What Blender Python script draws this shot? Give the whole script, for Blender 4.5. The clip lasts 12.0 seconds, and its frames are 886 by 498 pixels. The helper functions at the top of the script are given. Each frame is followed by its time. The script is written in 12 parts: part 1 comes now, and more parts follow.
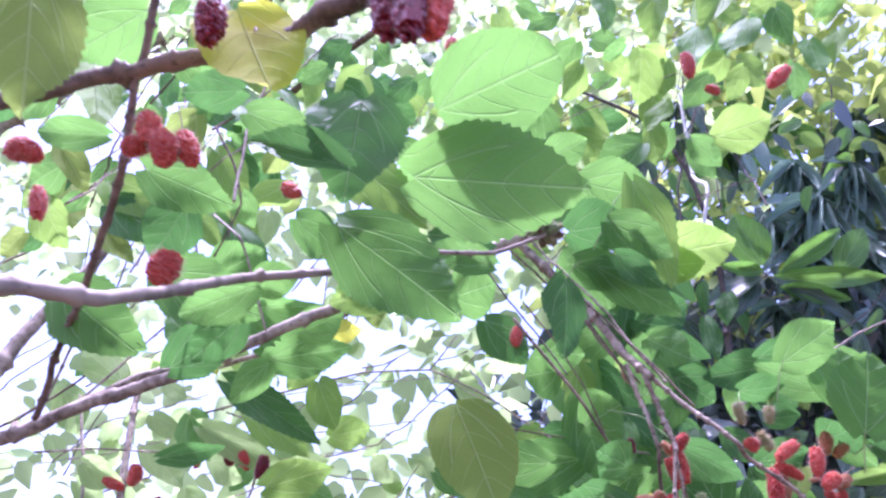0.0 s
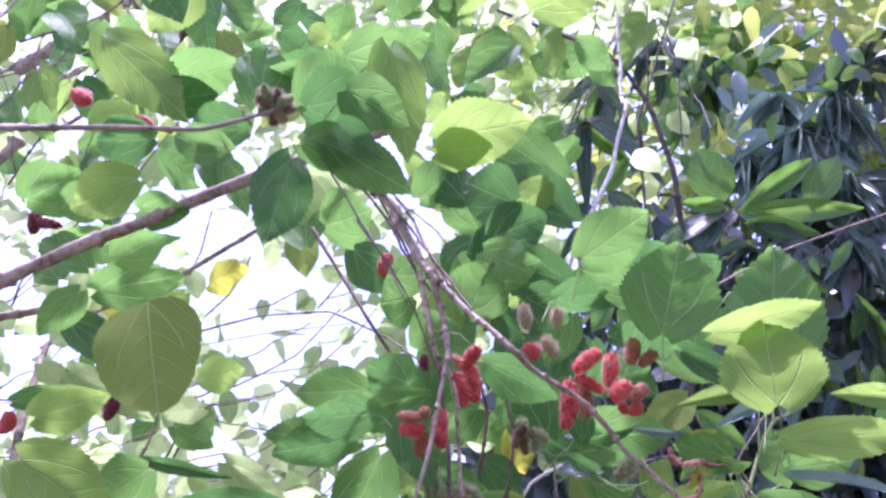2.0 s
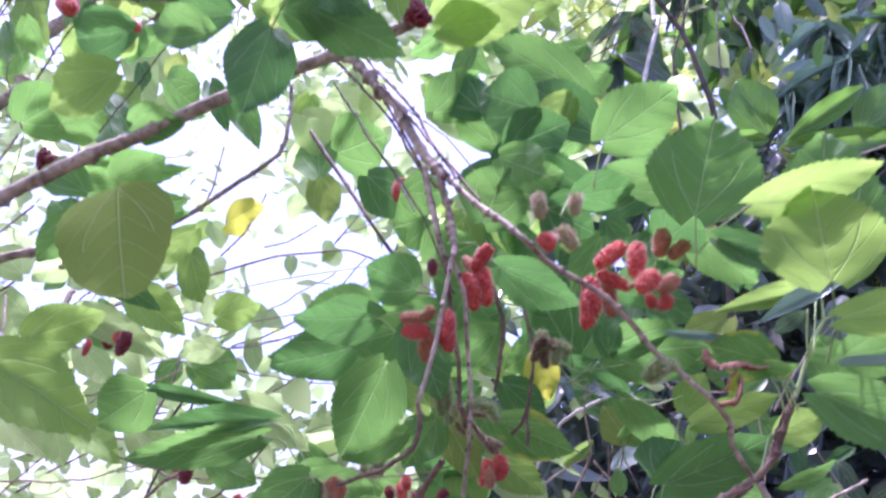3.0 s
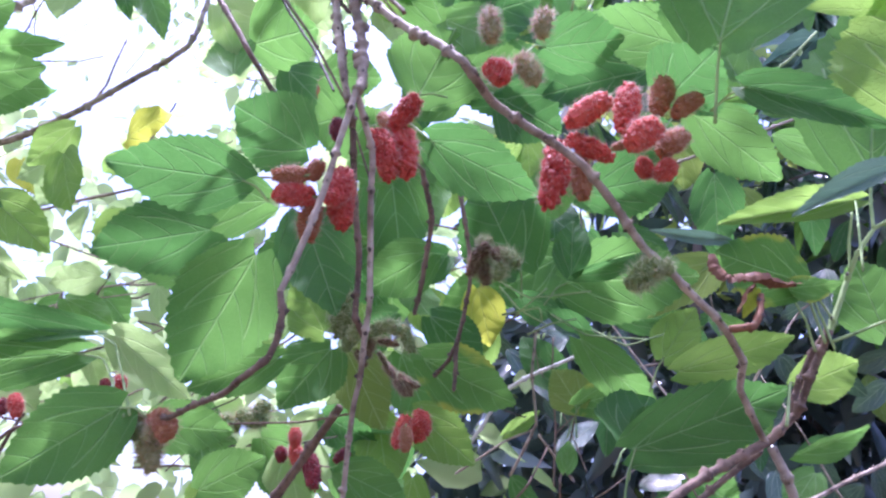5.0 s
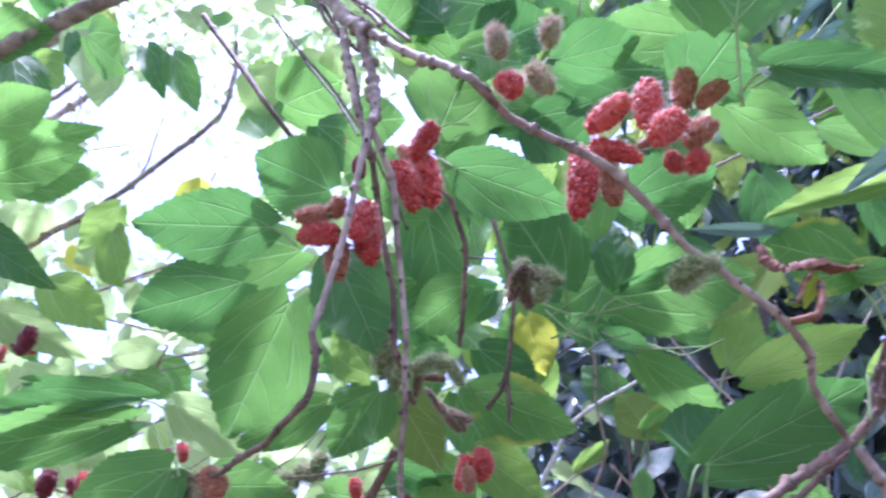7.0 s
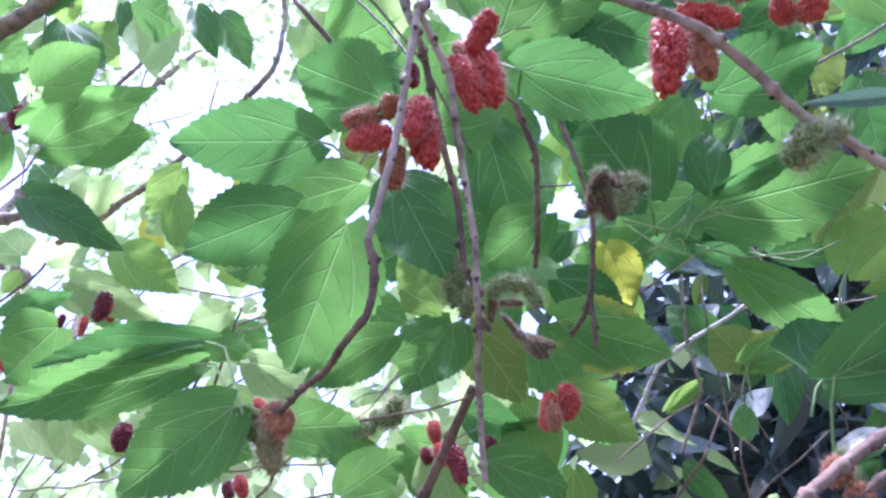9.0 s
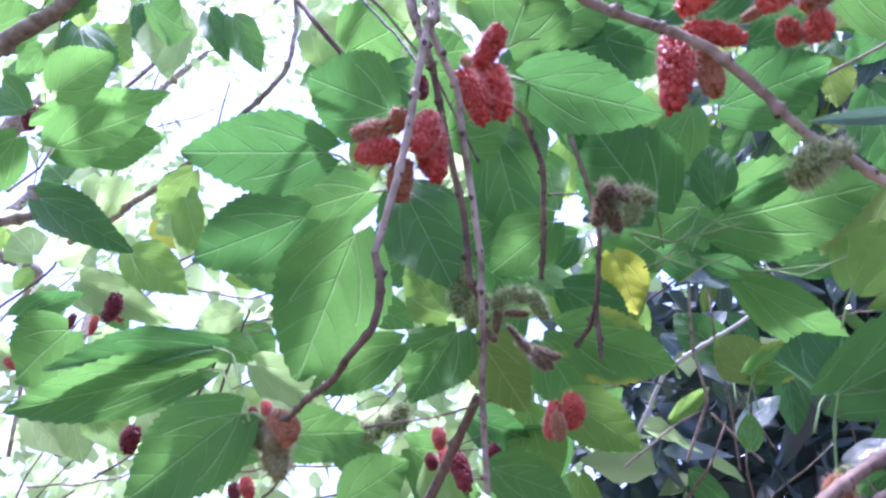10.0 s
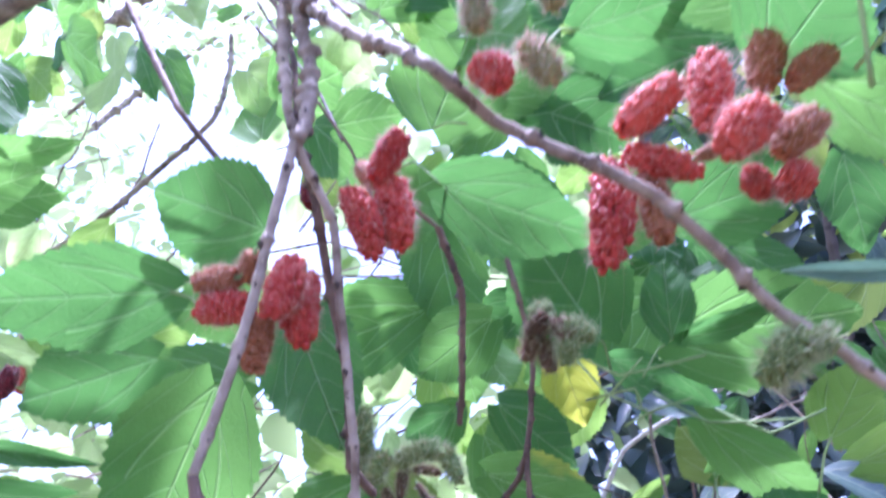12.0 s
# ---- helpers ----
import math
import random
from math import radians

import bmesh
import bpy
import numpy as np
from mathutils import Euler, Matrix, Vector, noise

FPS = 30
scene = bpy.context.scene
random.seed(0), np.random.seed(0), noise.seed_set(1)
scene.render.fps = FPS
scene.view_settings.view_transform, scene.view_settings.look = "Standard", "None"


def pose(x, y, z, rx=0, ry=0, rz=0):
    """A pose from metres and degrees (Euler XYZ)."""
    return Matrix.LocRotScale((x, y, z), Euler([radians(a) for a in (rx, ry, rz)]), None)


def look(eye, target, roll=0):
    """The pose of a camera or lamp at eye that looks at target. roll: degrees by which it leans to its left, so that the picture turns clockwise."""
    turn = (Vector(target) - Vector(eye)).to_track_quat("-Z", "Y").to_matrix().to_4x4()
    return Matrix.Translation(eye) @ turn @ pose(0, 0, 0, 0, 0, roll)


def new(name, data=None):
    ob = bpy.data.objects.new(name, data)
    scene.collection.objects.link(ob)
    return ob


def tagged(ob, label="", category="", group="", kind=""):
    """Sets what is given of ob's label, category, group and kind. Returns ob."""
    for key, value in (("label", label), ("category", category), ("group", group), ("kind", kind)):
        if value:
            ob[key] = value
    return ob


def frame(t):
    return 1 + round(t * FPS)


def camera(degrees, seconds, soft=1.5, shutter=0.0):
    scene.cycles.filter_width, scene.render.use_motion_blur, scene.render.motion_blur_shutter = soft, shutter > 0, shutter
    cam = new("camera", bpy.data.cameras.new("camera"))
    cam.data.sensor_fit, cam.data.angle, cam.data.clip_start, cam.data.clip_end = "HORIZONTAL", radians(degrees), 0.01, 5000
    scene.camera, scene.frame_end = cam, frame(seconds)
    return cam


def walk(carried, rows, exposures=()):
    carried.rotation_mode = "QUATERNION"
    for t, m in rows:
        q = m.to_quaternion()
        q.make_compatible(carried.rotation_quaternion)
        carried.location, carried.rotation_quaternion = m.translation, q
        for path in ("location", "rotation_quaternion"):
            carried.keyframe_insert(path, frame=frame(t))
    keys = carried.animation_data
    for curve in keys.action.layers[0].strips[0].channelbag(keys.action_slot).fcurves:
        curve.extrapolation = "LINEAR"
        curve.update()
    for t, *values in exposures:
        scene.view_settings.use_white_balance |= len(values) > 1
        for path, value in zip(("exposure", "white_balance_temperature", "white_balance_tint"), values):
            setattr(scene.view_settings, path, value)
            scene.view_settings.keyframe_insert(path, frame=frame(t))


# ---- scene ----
cam = camera(64.6, 12.0, soft=2.5, shutter=0.5)
PATH = [
    (0, (0.174, 0.107, 1.629), (-0.173, 1.764, 2.693), 5.4),
    (0.5, (0.219, 0.139, 1.636), (-0.177, 1.786, 2.7), 6.2),
    (1, (0.295, 0.143, 1.65), (-0.09, 1.785, 2.725), 4.8),
    (1.5, (0.379, 0.21, 1.647), (-0.009, 1.881, 2.675), 3.7),
    (2, (0.407, 0.272, 1.634), (-0.055, 1.945, 2.627), 5.6),
    (2.5, (0.438, 0.308, 1.623), (-0.076, 1.981, 2.592), 4.9),
    (3, (0.414, 0.357, 1.608), (-0.152, 2.045, 2.519), 5.8),
    (3.5, (0.404, 0.422, 1.598), (-0.103, 2.138, 2.492), 5.2),
    (3.7, (0.407, 0.446, 1.604), (-0.073, 2.17, 2.498), 4.4),
    (5.3, (0.394, 0.547, 1.618), (-0.053, 2.268, 2.532), 8.4),
    (5.5, (0.393, 0.544, 1.616), (-0.054, 2.26, 2.541), 7.9),
    (6, (0.379, 0.563, 1.611), (-0.054, 2.287, 2.528), 6.0),
    (6.5, (0.4, 0.556, 1.612), (-0.011, 2.25, 2.591), 4.1),
    (7, (0.403, 0.559, 1.615), (-0.187, 2.189, 2.614), 3.9),
    (7.5, (0.406, 0.559, 1.612), (-0.332, 2.149, 2.576), 2.9),
    (7.7, (0.389, 0.558, 1.611), (-0.38, 2.14, 2.563), 2.1),
    (9.3, (0.387, 0.609, 1.607), (-0.401, 2.21, 2.51), 3.2),
    (9.5, (0.388, 0.598, 1.601), (-0.406, 2.187, 2.521), 3.3),
    (10, (0.39, 0.6, 1.612), (-0.417, 2.19, 2.518), 4.1),
    (10.5, (0.38, 0.6, 1.646), (-0.402, 2.198, 2.559), 6.0),
    (11, (0.387, 0.651, 1.658), (-0.392, 2.285, 2.508), 6.1),
    (11.5, (0.388, 0.669, 1.681), (-0.379, 2.302, 2.544), 4.7),
    (12, (0.401, 0.646, 1.698), (-0.33, 2.248, 2.646), 3.7),
]
EXPOSURES = [(0.0, 1.5, 5150, 58), (1.5, 1.45, 5250, 64), (2.5, 1.42, 5320, 65), (3.5, 1.43, 5260, 51), (5.5, 1.54, 5120, 48), (7.0, 1.64, 4980, 47), (9.5, 1.57, 4980, 44), (10.5, 1.62, 4980, 47), (11.0, 1.62, 5030, 44), (11.5, 1.97, 5000, 44), (12.0, 1.85, 4900, 47)]
walk(cam, [(t, look(eye, target, roll)) for t, eye, target, roll in PATH], EXPOSURES)

# ---- light ----
world = bpy.data.worlds.new("sky")
scene.world = world
world.use_nodes = True
wn, wl = world.node_tree.nodes, world.node_tree.links
sky = wn.new("ShaderNodeTexSky")
sky.sky_type = "NISHITA"
sky.sun_disc = False
SUN_WAY = Vector((-0.18, 0.05, 1.0)).normalized()
sky.sun_elevation = math.asin(SUN_WAY.z)
sky.sun_rotation = math.atan2(SUN_WAY.x, SUN_WAY.y)
sky.air_density, sky.dust_density, sky.ozone_density = 1.2, 4.5, 0.6
wn["Background"].inputs["Strength"].default_value = 0.15
wl.new(sky.outputs["Color"], wn["Background"].inputs["Color"])
sun = new("sun", bpy.data.lights.new("sun", "SUN"))
sun.data.energy, sun.data.angle, sun.data.color = 3.5, radians(1.6), (1.0, 0.96, 0.88)
sun.matrix_world = look((0, 0, 8), Vector((0, 0, 8)) - SUN_WAY)


# ---- materials ----
def material(name):
    m = bpy.data.materials.new(name)
    m.use_nodes = True
    nodes = m.node_tree.nodes
    return m, nodes, m.node_tree.links, nodes["Principled BSDF"], nodes["Material Output"]


def mathn(nodes, links, op, a, b=None, c=None):
    n = nodes.new("ShaderNodeMath")
    n.operation = op
    for k, v in enumerate((a, b, c)):
        if v is None:
            continue
        if isinstance(v, (int, float)):
            n.inputs[k].default_value = v
        else:
            links.new(v, n.inputs[k])
    return n.outputs[0]


def mixc(nodes, links, fac, a, b):
    n = nodes.new("ShaderNodeMix")
    n.data_type = "RGBA"
    for k, v in ((0, fac), (6, a), (7, b)):
        if isinstance(v, (int, float)):
            n.inputs[k].default_value = v
        elif isinstance(v, tuple):
            n.inputs[k].default_value = (*v, 1)
        else:
            links.new(v, n.inputs[k])
    return n.outputs[2]


def leaf_material(name, dark, light, through_light, veins=True, islands=False, gloss=0.38, trans=0.45, spec=0.5, patch=None):
    """Blade of a leaf: mottled green, paler veins, light shining through."""
    m, nodes, links, bsdf, out = material(name)
    if islands:
        rnd = nodes.new("ShaderNodeNewGeometry").outputs["Random Per Island"]
    else:
        rnd = nodes.new("ShaderNodeObjectInfo").outputs["Random"]
    co = nodes.new("ShaderNodeTexCoord")
    noise_a = nodes.new("ShaderNodeTexNoise")
    noise_a.inputs["Scale"].default_value = 3.0 if veins else 9.0
    noise_a.inputs["Detail"].default_value = 5.0
    src_co = co.outputs["UV"] if veins else co.outputs["Object"]
    links.new(src_co, noise_a.inputs["Vector"])
    mixf = mathn(nodes, links, "ADD", mathn(nodes, links, "MULTIPLY", rnd, 0.75), mathn(nodes, links, "MULTIPLY", noise_a.outputs["Fac"], 0.45))
    mixf = mathn(nodes, links, "SUBTRACT", mixf, 0.1)
    col = mixc(nodes, links, mixf, dark, light)
    height = None
    if veins:
        sep = nodes.new("ShaderNodeSeparateXYZ")
        links.new(co.outputs["UV"], sep.inputs[0])
        ax = mathn(nodes, links, "ABSOLUTE", mathn(nodes, links, "SUBTRACT", sep.outputs[0], 0.5))
        y = sep.outputs[1]
        rib = mathn(nodes, links, "SUBTRACT", 1.0, mathn(nodes, links, "SMOOTH_MIN", mathn(nodes, links, "MULTIPLY", ax, 75.0), 1.0, 0.2))
        c = mathn(nodes, links, "SUBTRACT", y, mathn(nodes, links, "ADD", mathn(nodes, links, "MULTIPLY", ax, 0.55), mathn(nodes, links, "MULTIPLY", mathn(nodes, links, "POWER", ax, 2.0), 1.1)))
        fr = mathn(nodes, links, "ABSOLUTE", mathn(nodes, links, "SUBTRACT", mathn(nodes, links, "FRACT", mathn(nodes, links, "MULTIPLY", mathn(nodes, links, "ADD", c, 1.11), 4.6)), 0.5))
        side = mathn(nodes, links, "SUBTRACT", 1.0, mathn(nodes, links, "SMOOTH_MIN", mathn(nodes, links, "MULTIPLY", fr, 24.0), 1.0, 0.2))
        arc = mathn(nodes, links, "SUBTRACT", mathn(nodes, links, "MULTIPLY", y, 0.85), mathn(nodes, links, "MULTIPLY", mathn(nodes, links, "POWER", y, 2.0), 0.55))
        basal = mathn(nodes, links, "SUBTRACT", 1.0, mathn(nodes, links, "MULTIPLY", mathn(nodes, links, "ABSOLUTE", mathn(nodes, links, "SUBTRACT", ax, arc)), 70.0))
        basal = mathn(nodes, links, "MULTIPLY", mathn(nodes, links, "MAXIMUM", basal, 0.0), mathn(nodes, links, "LESS_THAN", y, 0.55))
        rib = mathn(nodes, links, "MAXIMUM", rib, mathn(nodes, links, "MULTIPLY", basal, 0.85))
        vor = nodes.new("ShaderNodeTexVoronoi")
        vor.feature = "DISTANCE_TO_EDGE"
        vor.inputs["Scale"].default_value = 26.0
        links.new(co.outputs["UV"], vor.inputs["Vector"])
        net = mathn(nodes, links, "SUBTRACT", 1.0, mathn(nodes, links, "MINIMUM", mathn(nodes, links, "MULTIPLY", vor.outputs["Distance"], 12.0), 1.0))
        vein = mathn(nodes, links, "MAXIMUM", mathn(nodes, links, "MAXIMUM", rib, 0.0), mathn(nodes, links, "MULTIPLY", mathn(nodes, links, "MAXIMUM", side, 0.0), 0.6))
        vfac = mathn(nodes, links, "ADD", mathn(nodes, links, "MULTIPLY", vein, 0.62), mathn(nodes, links, "MULTIPLY", net, 0.05))
        pale = tuple(min(1.0, 0.4 * v + 0.6 * w) for v, w in zip(light, (0.66, 0.80, 0.46)))
        spots = nodes.new("ShaderNodeTexNoise")
        spots.inputs["Scale"].default_value = 15.0
        links.new(co.outputs["UV"], spots.inputs["Vector"])
        spot = mathn(nodes, links, "MULTIPLY", mathn(nodes, links, "GREATER_THAN", spots.outputs["Fac"], 0.735), 0.6)
        col = mixc(nodes, links, spot, col, (0.05, 0.045, 0.015))
        if patch:
            edge = nodes.new("ShaderNodeTexNoise")
            edge.inputs["Scale"].default_value = 2.2
            edge.inputs["Detail"].default_value = 3.0
            links.new(co.outputs["UV"], edge.inputs["Vector"])
            pf = mathn(nodes, links, "MULTIPLY", mathn(nodes, links, "SUBTRACT", mathn(nodes, links, "ADD", edge.outputs["Fac"], mathn(nodes, links, "MULTIPLY", ax, 0.8)), 0.775), 7.0)
            cl = nodes.new("ShaderNodeClamp")
            links.new(pf, cl.inputs[0])
            col = mixc(nodes, links, cl.outputs[0], col, patch)
        col = mixc(nodes, links, vfac, col, pale)
        height = mathn(nodes, links, "SUBTRACT", mathn(nodes, links, "MULTIPLY", noise_a.outputs["Fac"], 0.35), mathn(nodes, links, "MULTIPLY", vfac, -0.9))
    else:
        height = noise_a.outputs["Fac"]
    bump = nodes.new("ShaderNodeBump")
    bump.inputs["Strength"].default_value = 0.6
    bump.inputs["Distance"].default_value = 0.004
    links.new(height, bump.inputs["Height"])
    links.new(bump.outputs[0], bsdf.inputs["Normal"])
    links.new(col, bsdf.inputs["Base Color"])
    bsdf.inputs["Roughness"].default_value = gloss
    bsdf.inputs["Specular IOR Level"].default_value = spec
    tr = nodes.new("ShaderNodeBsdfTranslucent")
    tcol = mixc(nodes, links, 0.62, col, through_light)
    if veins:
        tcol = mixc(nodes, links, mathn(nodes, links, "MULTIPLY", vfac, 0.38), tcol, tuple(min(1.0, 1.5 * c + 0.12) for c in through_light))
    links.new(tcol, tr.inputs["Color"])
    links.new(bump.outputs[0], tr.inputs["Normal"])
    mx = nodes.new("ShaderNodeMixShader")
    mx.inputs[0].default_value = trans
    links.new(bsdf.outputs[0], mx.inputs[1])
    links.new(tr.outputs[0], mx.inputs[2])
    links.new(mx.outputs[0], out.inputs["Surface"])
    return m


def bark_material(name, dark, light, speck, scale=60.0):
    m, nodes, links, bsdf, out = material(name)
    co = nodes.new("ShaderNodeTexCoord").outputs["Object"]
    a = nodes.new("ShaderNodeTexNoise")
    a.inputs["Scale"].default_value, a.inputs["Detail"].default_value = scale, 8.0
    b = nodes.new("ShaderNodeTexNoise")
    b.inputs["Scale"].default_value, b.inputs["Detail"].default_value = scale * 0.22, 3.0
    v = nodes.new("ShaderNodeTexVoronoi")
    v.inputs["Scale"].default_value = scale * 4.0
    for n in (a, b, v):
        links.new(co, n.inputs["Vector"])
    f = mathn(nodes, links, "ADD", mathn(nodes, links, "MULTIPLY", a.outputs["Fac"], 0.9), mathn(nodes, links, "MULTIPLY", b.outputs["Fac"], 0.9))
    f = mathn(nodes, links, "MULTIPLY", mathn(nodes, links, "SUBTRACT", f, 0.66), 2.4)
    col = mixc(nodes, links, f, dark, light)
    ring = nodes.new("ShaderNodeTexNoise")
    ring.inputs["Scale"].default_value, ring.inputs["Detail"].default_value = scale * 1.6, 2.0
    links.new(co, ring.inputs["Vector"])
    scar = mathn(nodes, links, "MULTIPLY", mathn(nodes, links, "GREATER_THAN", ring.outputs["Fac"], 0.66), 0.55)
    col = mixc(nodes, links, scar, col, tuple(c * 0.45 for c in dark))
    lent = mathn(nodes, links, "LESS_THAN", v.outputs["Distance"], 0.17)
    col = mixc(nodes, links, mathn(nodes, links, "MULTIPLY", lent, 0.6), col, speck)
    links.new(col, bsdf.inputs["Base Color"])
    bsdf.inputs["Roughness"].default_value = 0.75
    bump = nodes.new("ShaderNodeBump")
    bump.inputs["Strength"].default_value, bump.inputs["Distance"].default_value = 0.7, 0.0015
    links.new(mathn(nodes, links, "ADD", a.outputs["Fac"], mathn(nodes, links, "MULTIPLY", lent, 0.5)), bump.inputs["Height"])
    links.new(bump.outputs[0], bsdf.inputs["Normal"])
    return m


def berry_material(name, dark, light, rough=0.3, spec=0.5):
    m, nodes, links, bsdf, out = material(name)
    rnd = nodes.new("ShaderNodeNewGeometry").outputs["Random Per Island"]
    obr = nodes.new("ShaderNodeObjectInfo").outputs["Random"]
    co = nodes.new("ShaderNodeTexCoord").outputs["Object"]
    a = nodes.new("ShaderNodeTexNoise")
    a.inputs["Scale"].default_value, a.inputs["Detail"].default_value = 90.0, 4.0
    links.new(co, a.inputs["Vector"])
    f = mathn(nodes, links, "ADD", mathn(nodes, links, "MULTIPLY", rnd, 0.5), mathn(nodes, links, "MULTIPLY", obr, 0.5))
    f = mathn(nodes, links, "ADD", f, mathn(nodes, links, "MULTIPLY", mathn(nodes, links, "SUBTRACT", a.outputs["Fac"], 0.5), 0.6))
    links.new(mixc(nodes, links, f, dark, light), bsdf.inputs["Base Color"])
    bsdf.inputs["Roughness"].default_value = rough
    bsdf.inputs["Specular IOR Level"].default_value = spec
    bsdf.inputs["Subsurface Weight"].default_value = 0.25
    bsdf.inputs["Subsurface Radius"].default_value = (0.004, 0.001, 0.001)
    bsdf.inputs["Subsurface Scale"].default_value = 1.0
    return m


GREEN = leaf_material("mulberry_leaf", (0.052, 0.158, 0.032), (0.135, 0.30, 0.062), (0.28, 0.61, 0.12), gloss=0.58, spec=0.18)
# darker green for deep-coloured leaves, also standing in for shade on others
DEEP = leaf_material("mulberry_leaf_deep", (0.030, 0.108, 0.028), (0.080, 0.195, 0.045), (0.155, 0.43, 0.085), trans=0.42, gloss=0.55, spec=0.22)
FRESH = leaf_material("mulberry_leaf_fresh", (0.125, 0.255, 0.040), (0.215, 0.38, 0.066), (0.46, 0.74, 0.14), trans=0.52, gloss=0.58, spec=0.18)
# paler copy of the leaf green: sun glare put into the colour
PALE = leaf_material("mulberry_leaf_glare", (0.20, 0.32, 0.10), (0.33, 0.47, 0.16), (0.64, 0.88, 0.32), trans=0.66, spec=0.2, gloss=0.6)
OLIVE = leaf_material("mulberry_leaf_olive", (0.145, 0.225, 0.045), (0.22, 0.31, 0.065), (0.47, 0.64, 0.13), trans=0.55, gloss=0.75, spec=0.05)
YELLOW = leaf_material("mulberry_leaf_yellow", (0.40, 0.43, 0.045), (0.57, 0.59, 0.07), (0.86, 0.90, 0.10), trans=0.68, gloss=0.7, spec=0.08)
TURNING = leaf_material("mulberry_leaf_turning", (0.065, 0.18, 0.038), (0.13, 0.30, 0.06), (0.28, 0.60, 0.11), patch=(0.50, 0.46, 0.05), gloss=0.58, spec=0.18)
SHINY = leaf_material("tree_leaf_shiny", (0.035, 0.075, 0.055), (0.085, 0.14, 0.11), (0.08, 0.2, 0.08), gloss=0.24, trans=0.12, spec=0.9)
LONG = leaf_material("tree_leaf_long", (0.026, 0.062, 0.042), (0.06, 0.115, 0.07), (0.12, 0.28, 0.09), veins=True, gloss=0.3, trans=0.22, spec=0.7)
# the sky's sheen on these leaves is put into a pale blue-green
SKY_SHEEN = leaf_material("tree_leaf_sky_sheen", (0.10, 0.19, 0.14), (0.24, 0.36, 0.29), (0.14, 0.32, 0.18), gloss=0.30, trans=0.2, spec=0.7)
LONG_FRESH = leaf_material("tree_leaf_long_fresh", (0.06, 0.18, 0.03), (0.12, 0.27, 0.045), (0.28, 0.62, 0.08), gloss=0.32, trans=0.4)
# leaf masses with glare and haze put into their pale colour
MASS_LIGHT = leaf_material("mulberry_foliage_pale_glare", (0.19, 0.29, 0.10), (0.37, 0.49, 0.19), (0.68, 0.88, 0.38), veins=False, islands=True, trans=0.68, gloss=0.6, spec=0.2)
# the thicket's shade is put into this dark bluish leaf colour
MASS_SHADE_TONE = leaf_material("thicket_foliage_shade_tone", (0.017, 0.037, 0.036), (0.098, 0.138, 0.132), (0.05, 0.13, 0.07), veins=False, islands=True, gloss=0.28, trans=0.10, spec=1.0)
# lit copy of the thicket leaves: sunlight put into a brighter yellow-green
MASS_SUN_TONE = leaf_material("thicket_foliage_sun_tone", (0.17, 0.26, 0.05), (0.33, 0.43, 0.09), (0.66, 0.80, 0.18), veins=False, islands=True, gloss=0.4, trans=0.55, spec=0.4)
WHITE_DRY = bark_material("bare_white_wood", (0.50, 0.48, 0.44), (0.80, 0.78, 0.73), (0.45, 0.42, 0.38))
MASS_LITTER = leaf_material("fallen_leaf", (0.10, 0.06, 0.03), (0.26, 0.18, 0.08), (0.2, 0.12, 0.04), veins=False, islands=True, gloss=0.7, trans=0.1, spec=0.2)
PETIOLE = bark_material("leaf_stalk", (0.15, 0.25, 0.08), (0.34, 0.46, 0.17), (0.25, 0.36, 0.12), 40)
BARK = bark_material("mulberry_bark", (0.14, 0.098, 0.062), (0.49, 0.40, 0.305), (0.56, 0.48, 0.38), 110)
BARK_RED = bark_material("young_bark", (0.072, 0.044, 0.028), (0.24, 0.16, 0.11), (0.36, 0.26, 0.19), 110)
BARK_DARK = bark_material("dark_bark", (0.035, 0.025, 0.02), (0.12, 0.09, 0.07), (0.16, 0.13, 0.11), 30)
BARK_PALE = bark_material("pale_dry_bark", (0.16, 0.125, 0.085), (0.37, 0.305, 0.23), (0.28, 0.23, 0.17), 90)
RED = berry_material("berry_red", (0.36, 0.028, 0.020), (0.72, 0.125, 0.075), 0.5, 0.3)
DULL = berry_material("berry_half_ripe", (0.30, 0.105, 0.042), (0.46, 0.225, 0.10), 0.55, 0.25)
UNRIPE = berry_material("berry_unripe", (0.105, 0.155, 0.045), (0.26, 0.33, 0.11), 0.65, 0.25)
TAWNY = berry_material("berry_tawny", (0.18, 0.165, 0.06), (0.36, 0.32, 0.13), 0.65, 0.25)
BROWN = berry_material("berry_withered", (0.075, 0.045, 0.022), (0.21, 0.135, 0.075), 0.75, 0.2)
DARK_RED = berry_material("berry_dark", (0.10, 0.006, 0.01), (0.28, 0.012, 0.018), 0.3)
HAIR = berry_material("berry_styles", (0.58, 0.26, 0.17), (0.80, 0.56, 0.42), 0.7, 0.25)
STYLES = berry_material("unripe_berry_styles", (0.29, 0.35, 0.14), (0.53, 0.59, 0.30), 0.75, 0.2)
DRY_EDGE = bark_material("withered_leaf_edge", (0.085, 0.030, 0.016), (0.26, 0.115, 0.055), (0.34, 0.22, 0.08), 70)
STYLES_TAN = berry_material("withered_berry_styles", (0.24, 0.20, 0.10), (0.44, 0.38, 0.20), 0.75, 0.2)
SOIL = bark_material("leaf_litter_ground", (0.035, 0.03, 0.018), (0.11, 0.09, 0.05), (0.07, 0.10, 0.03), 9)


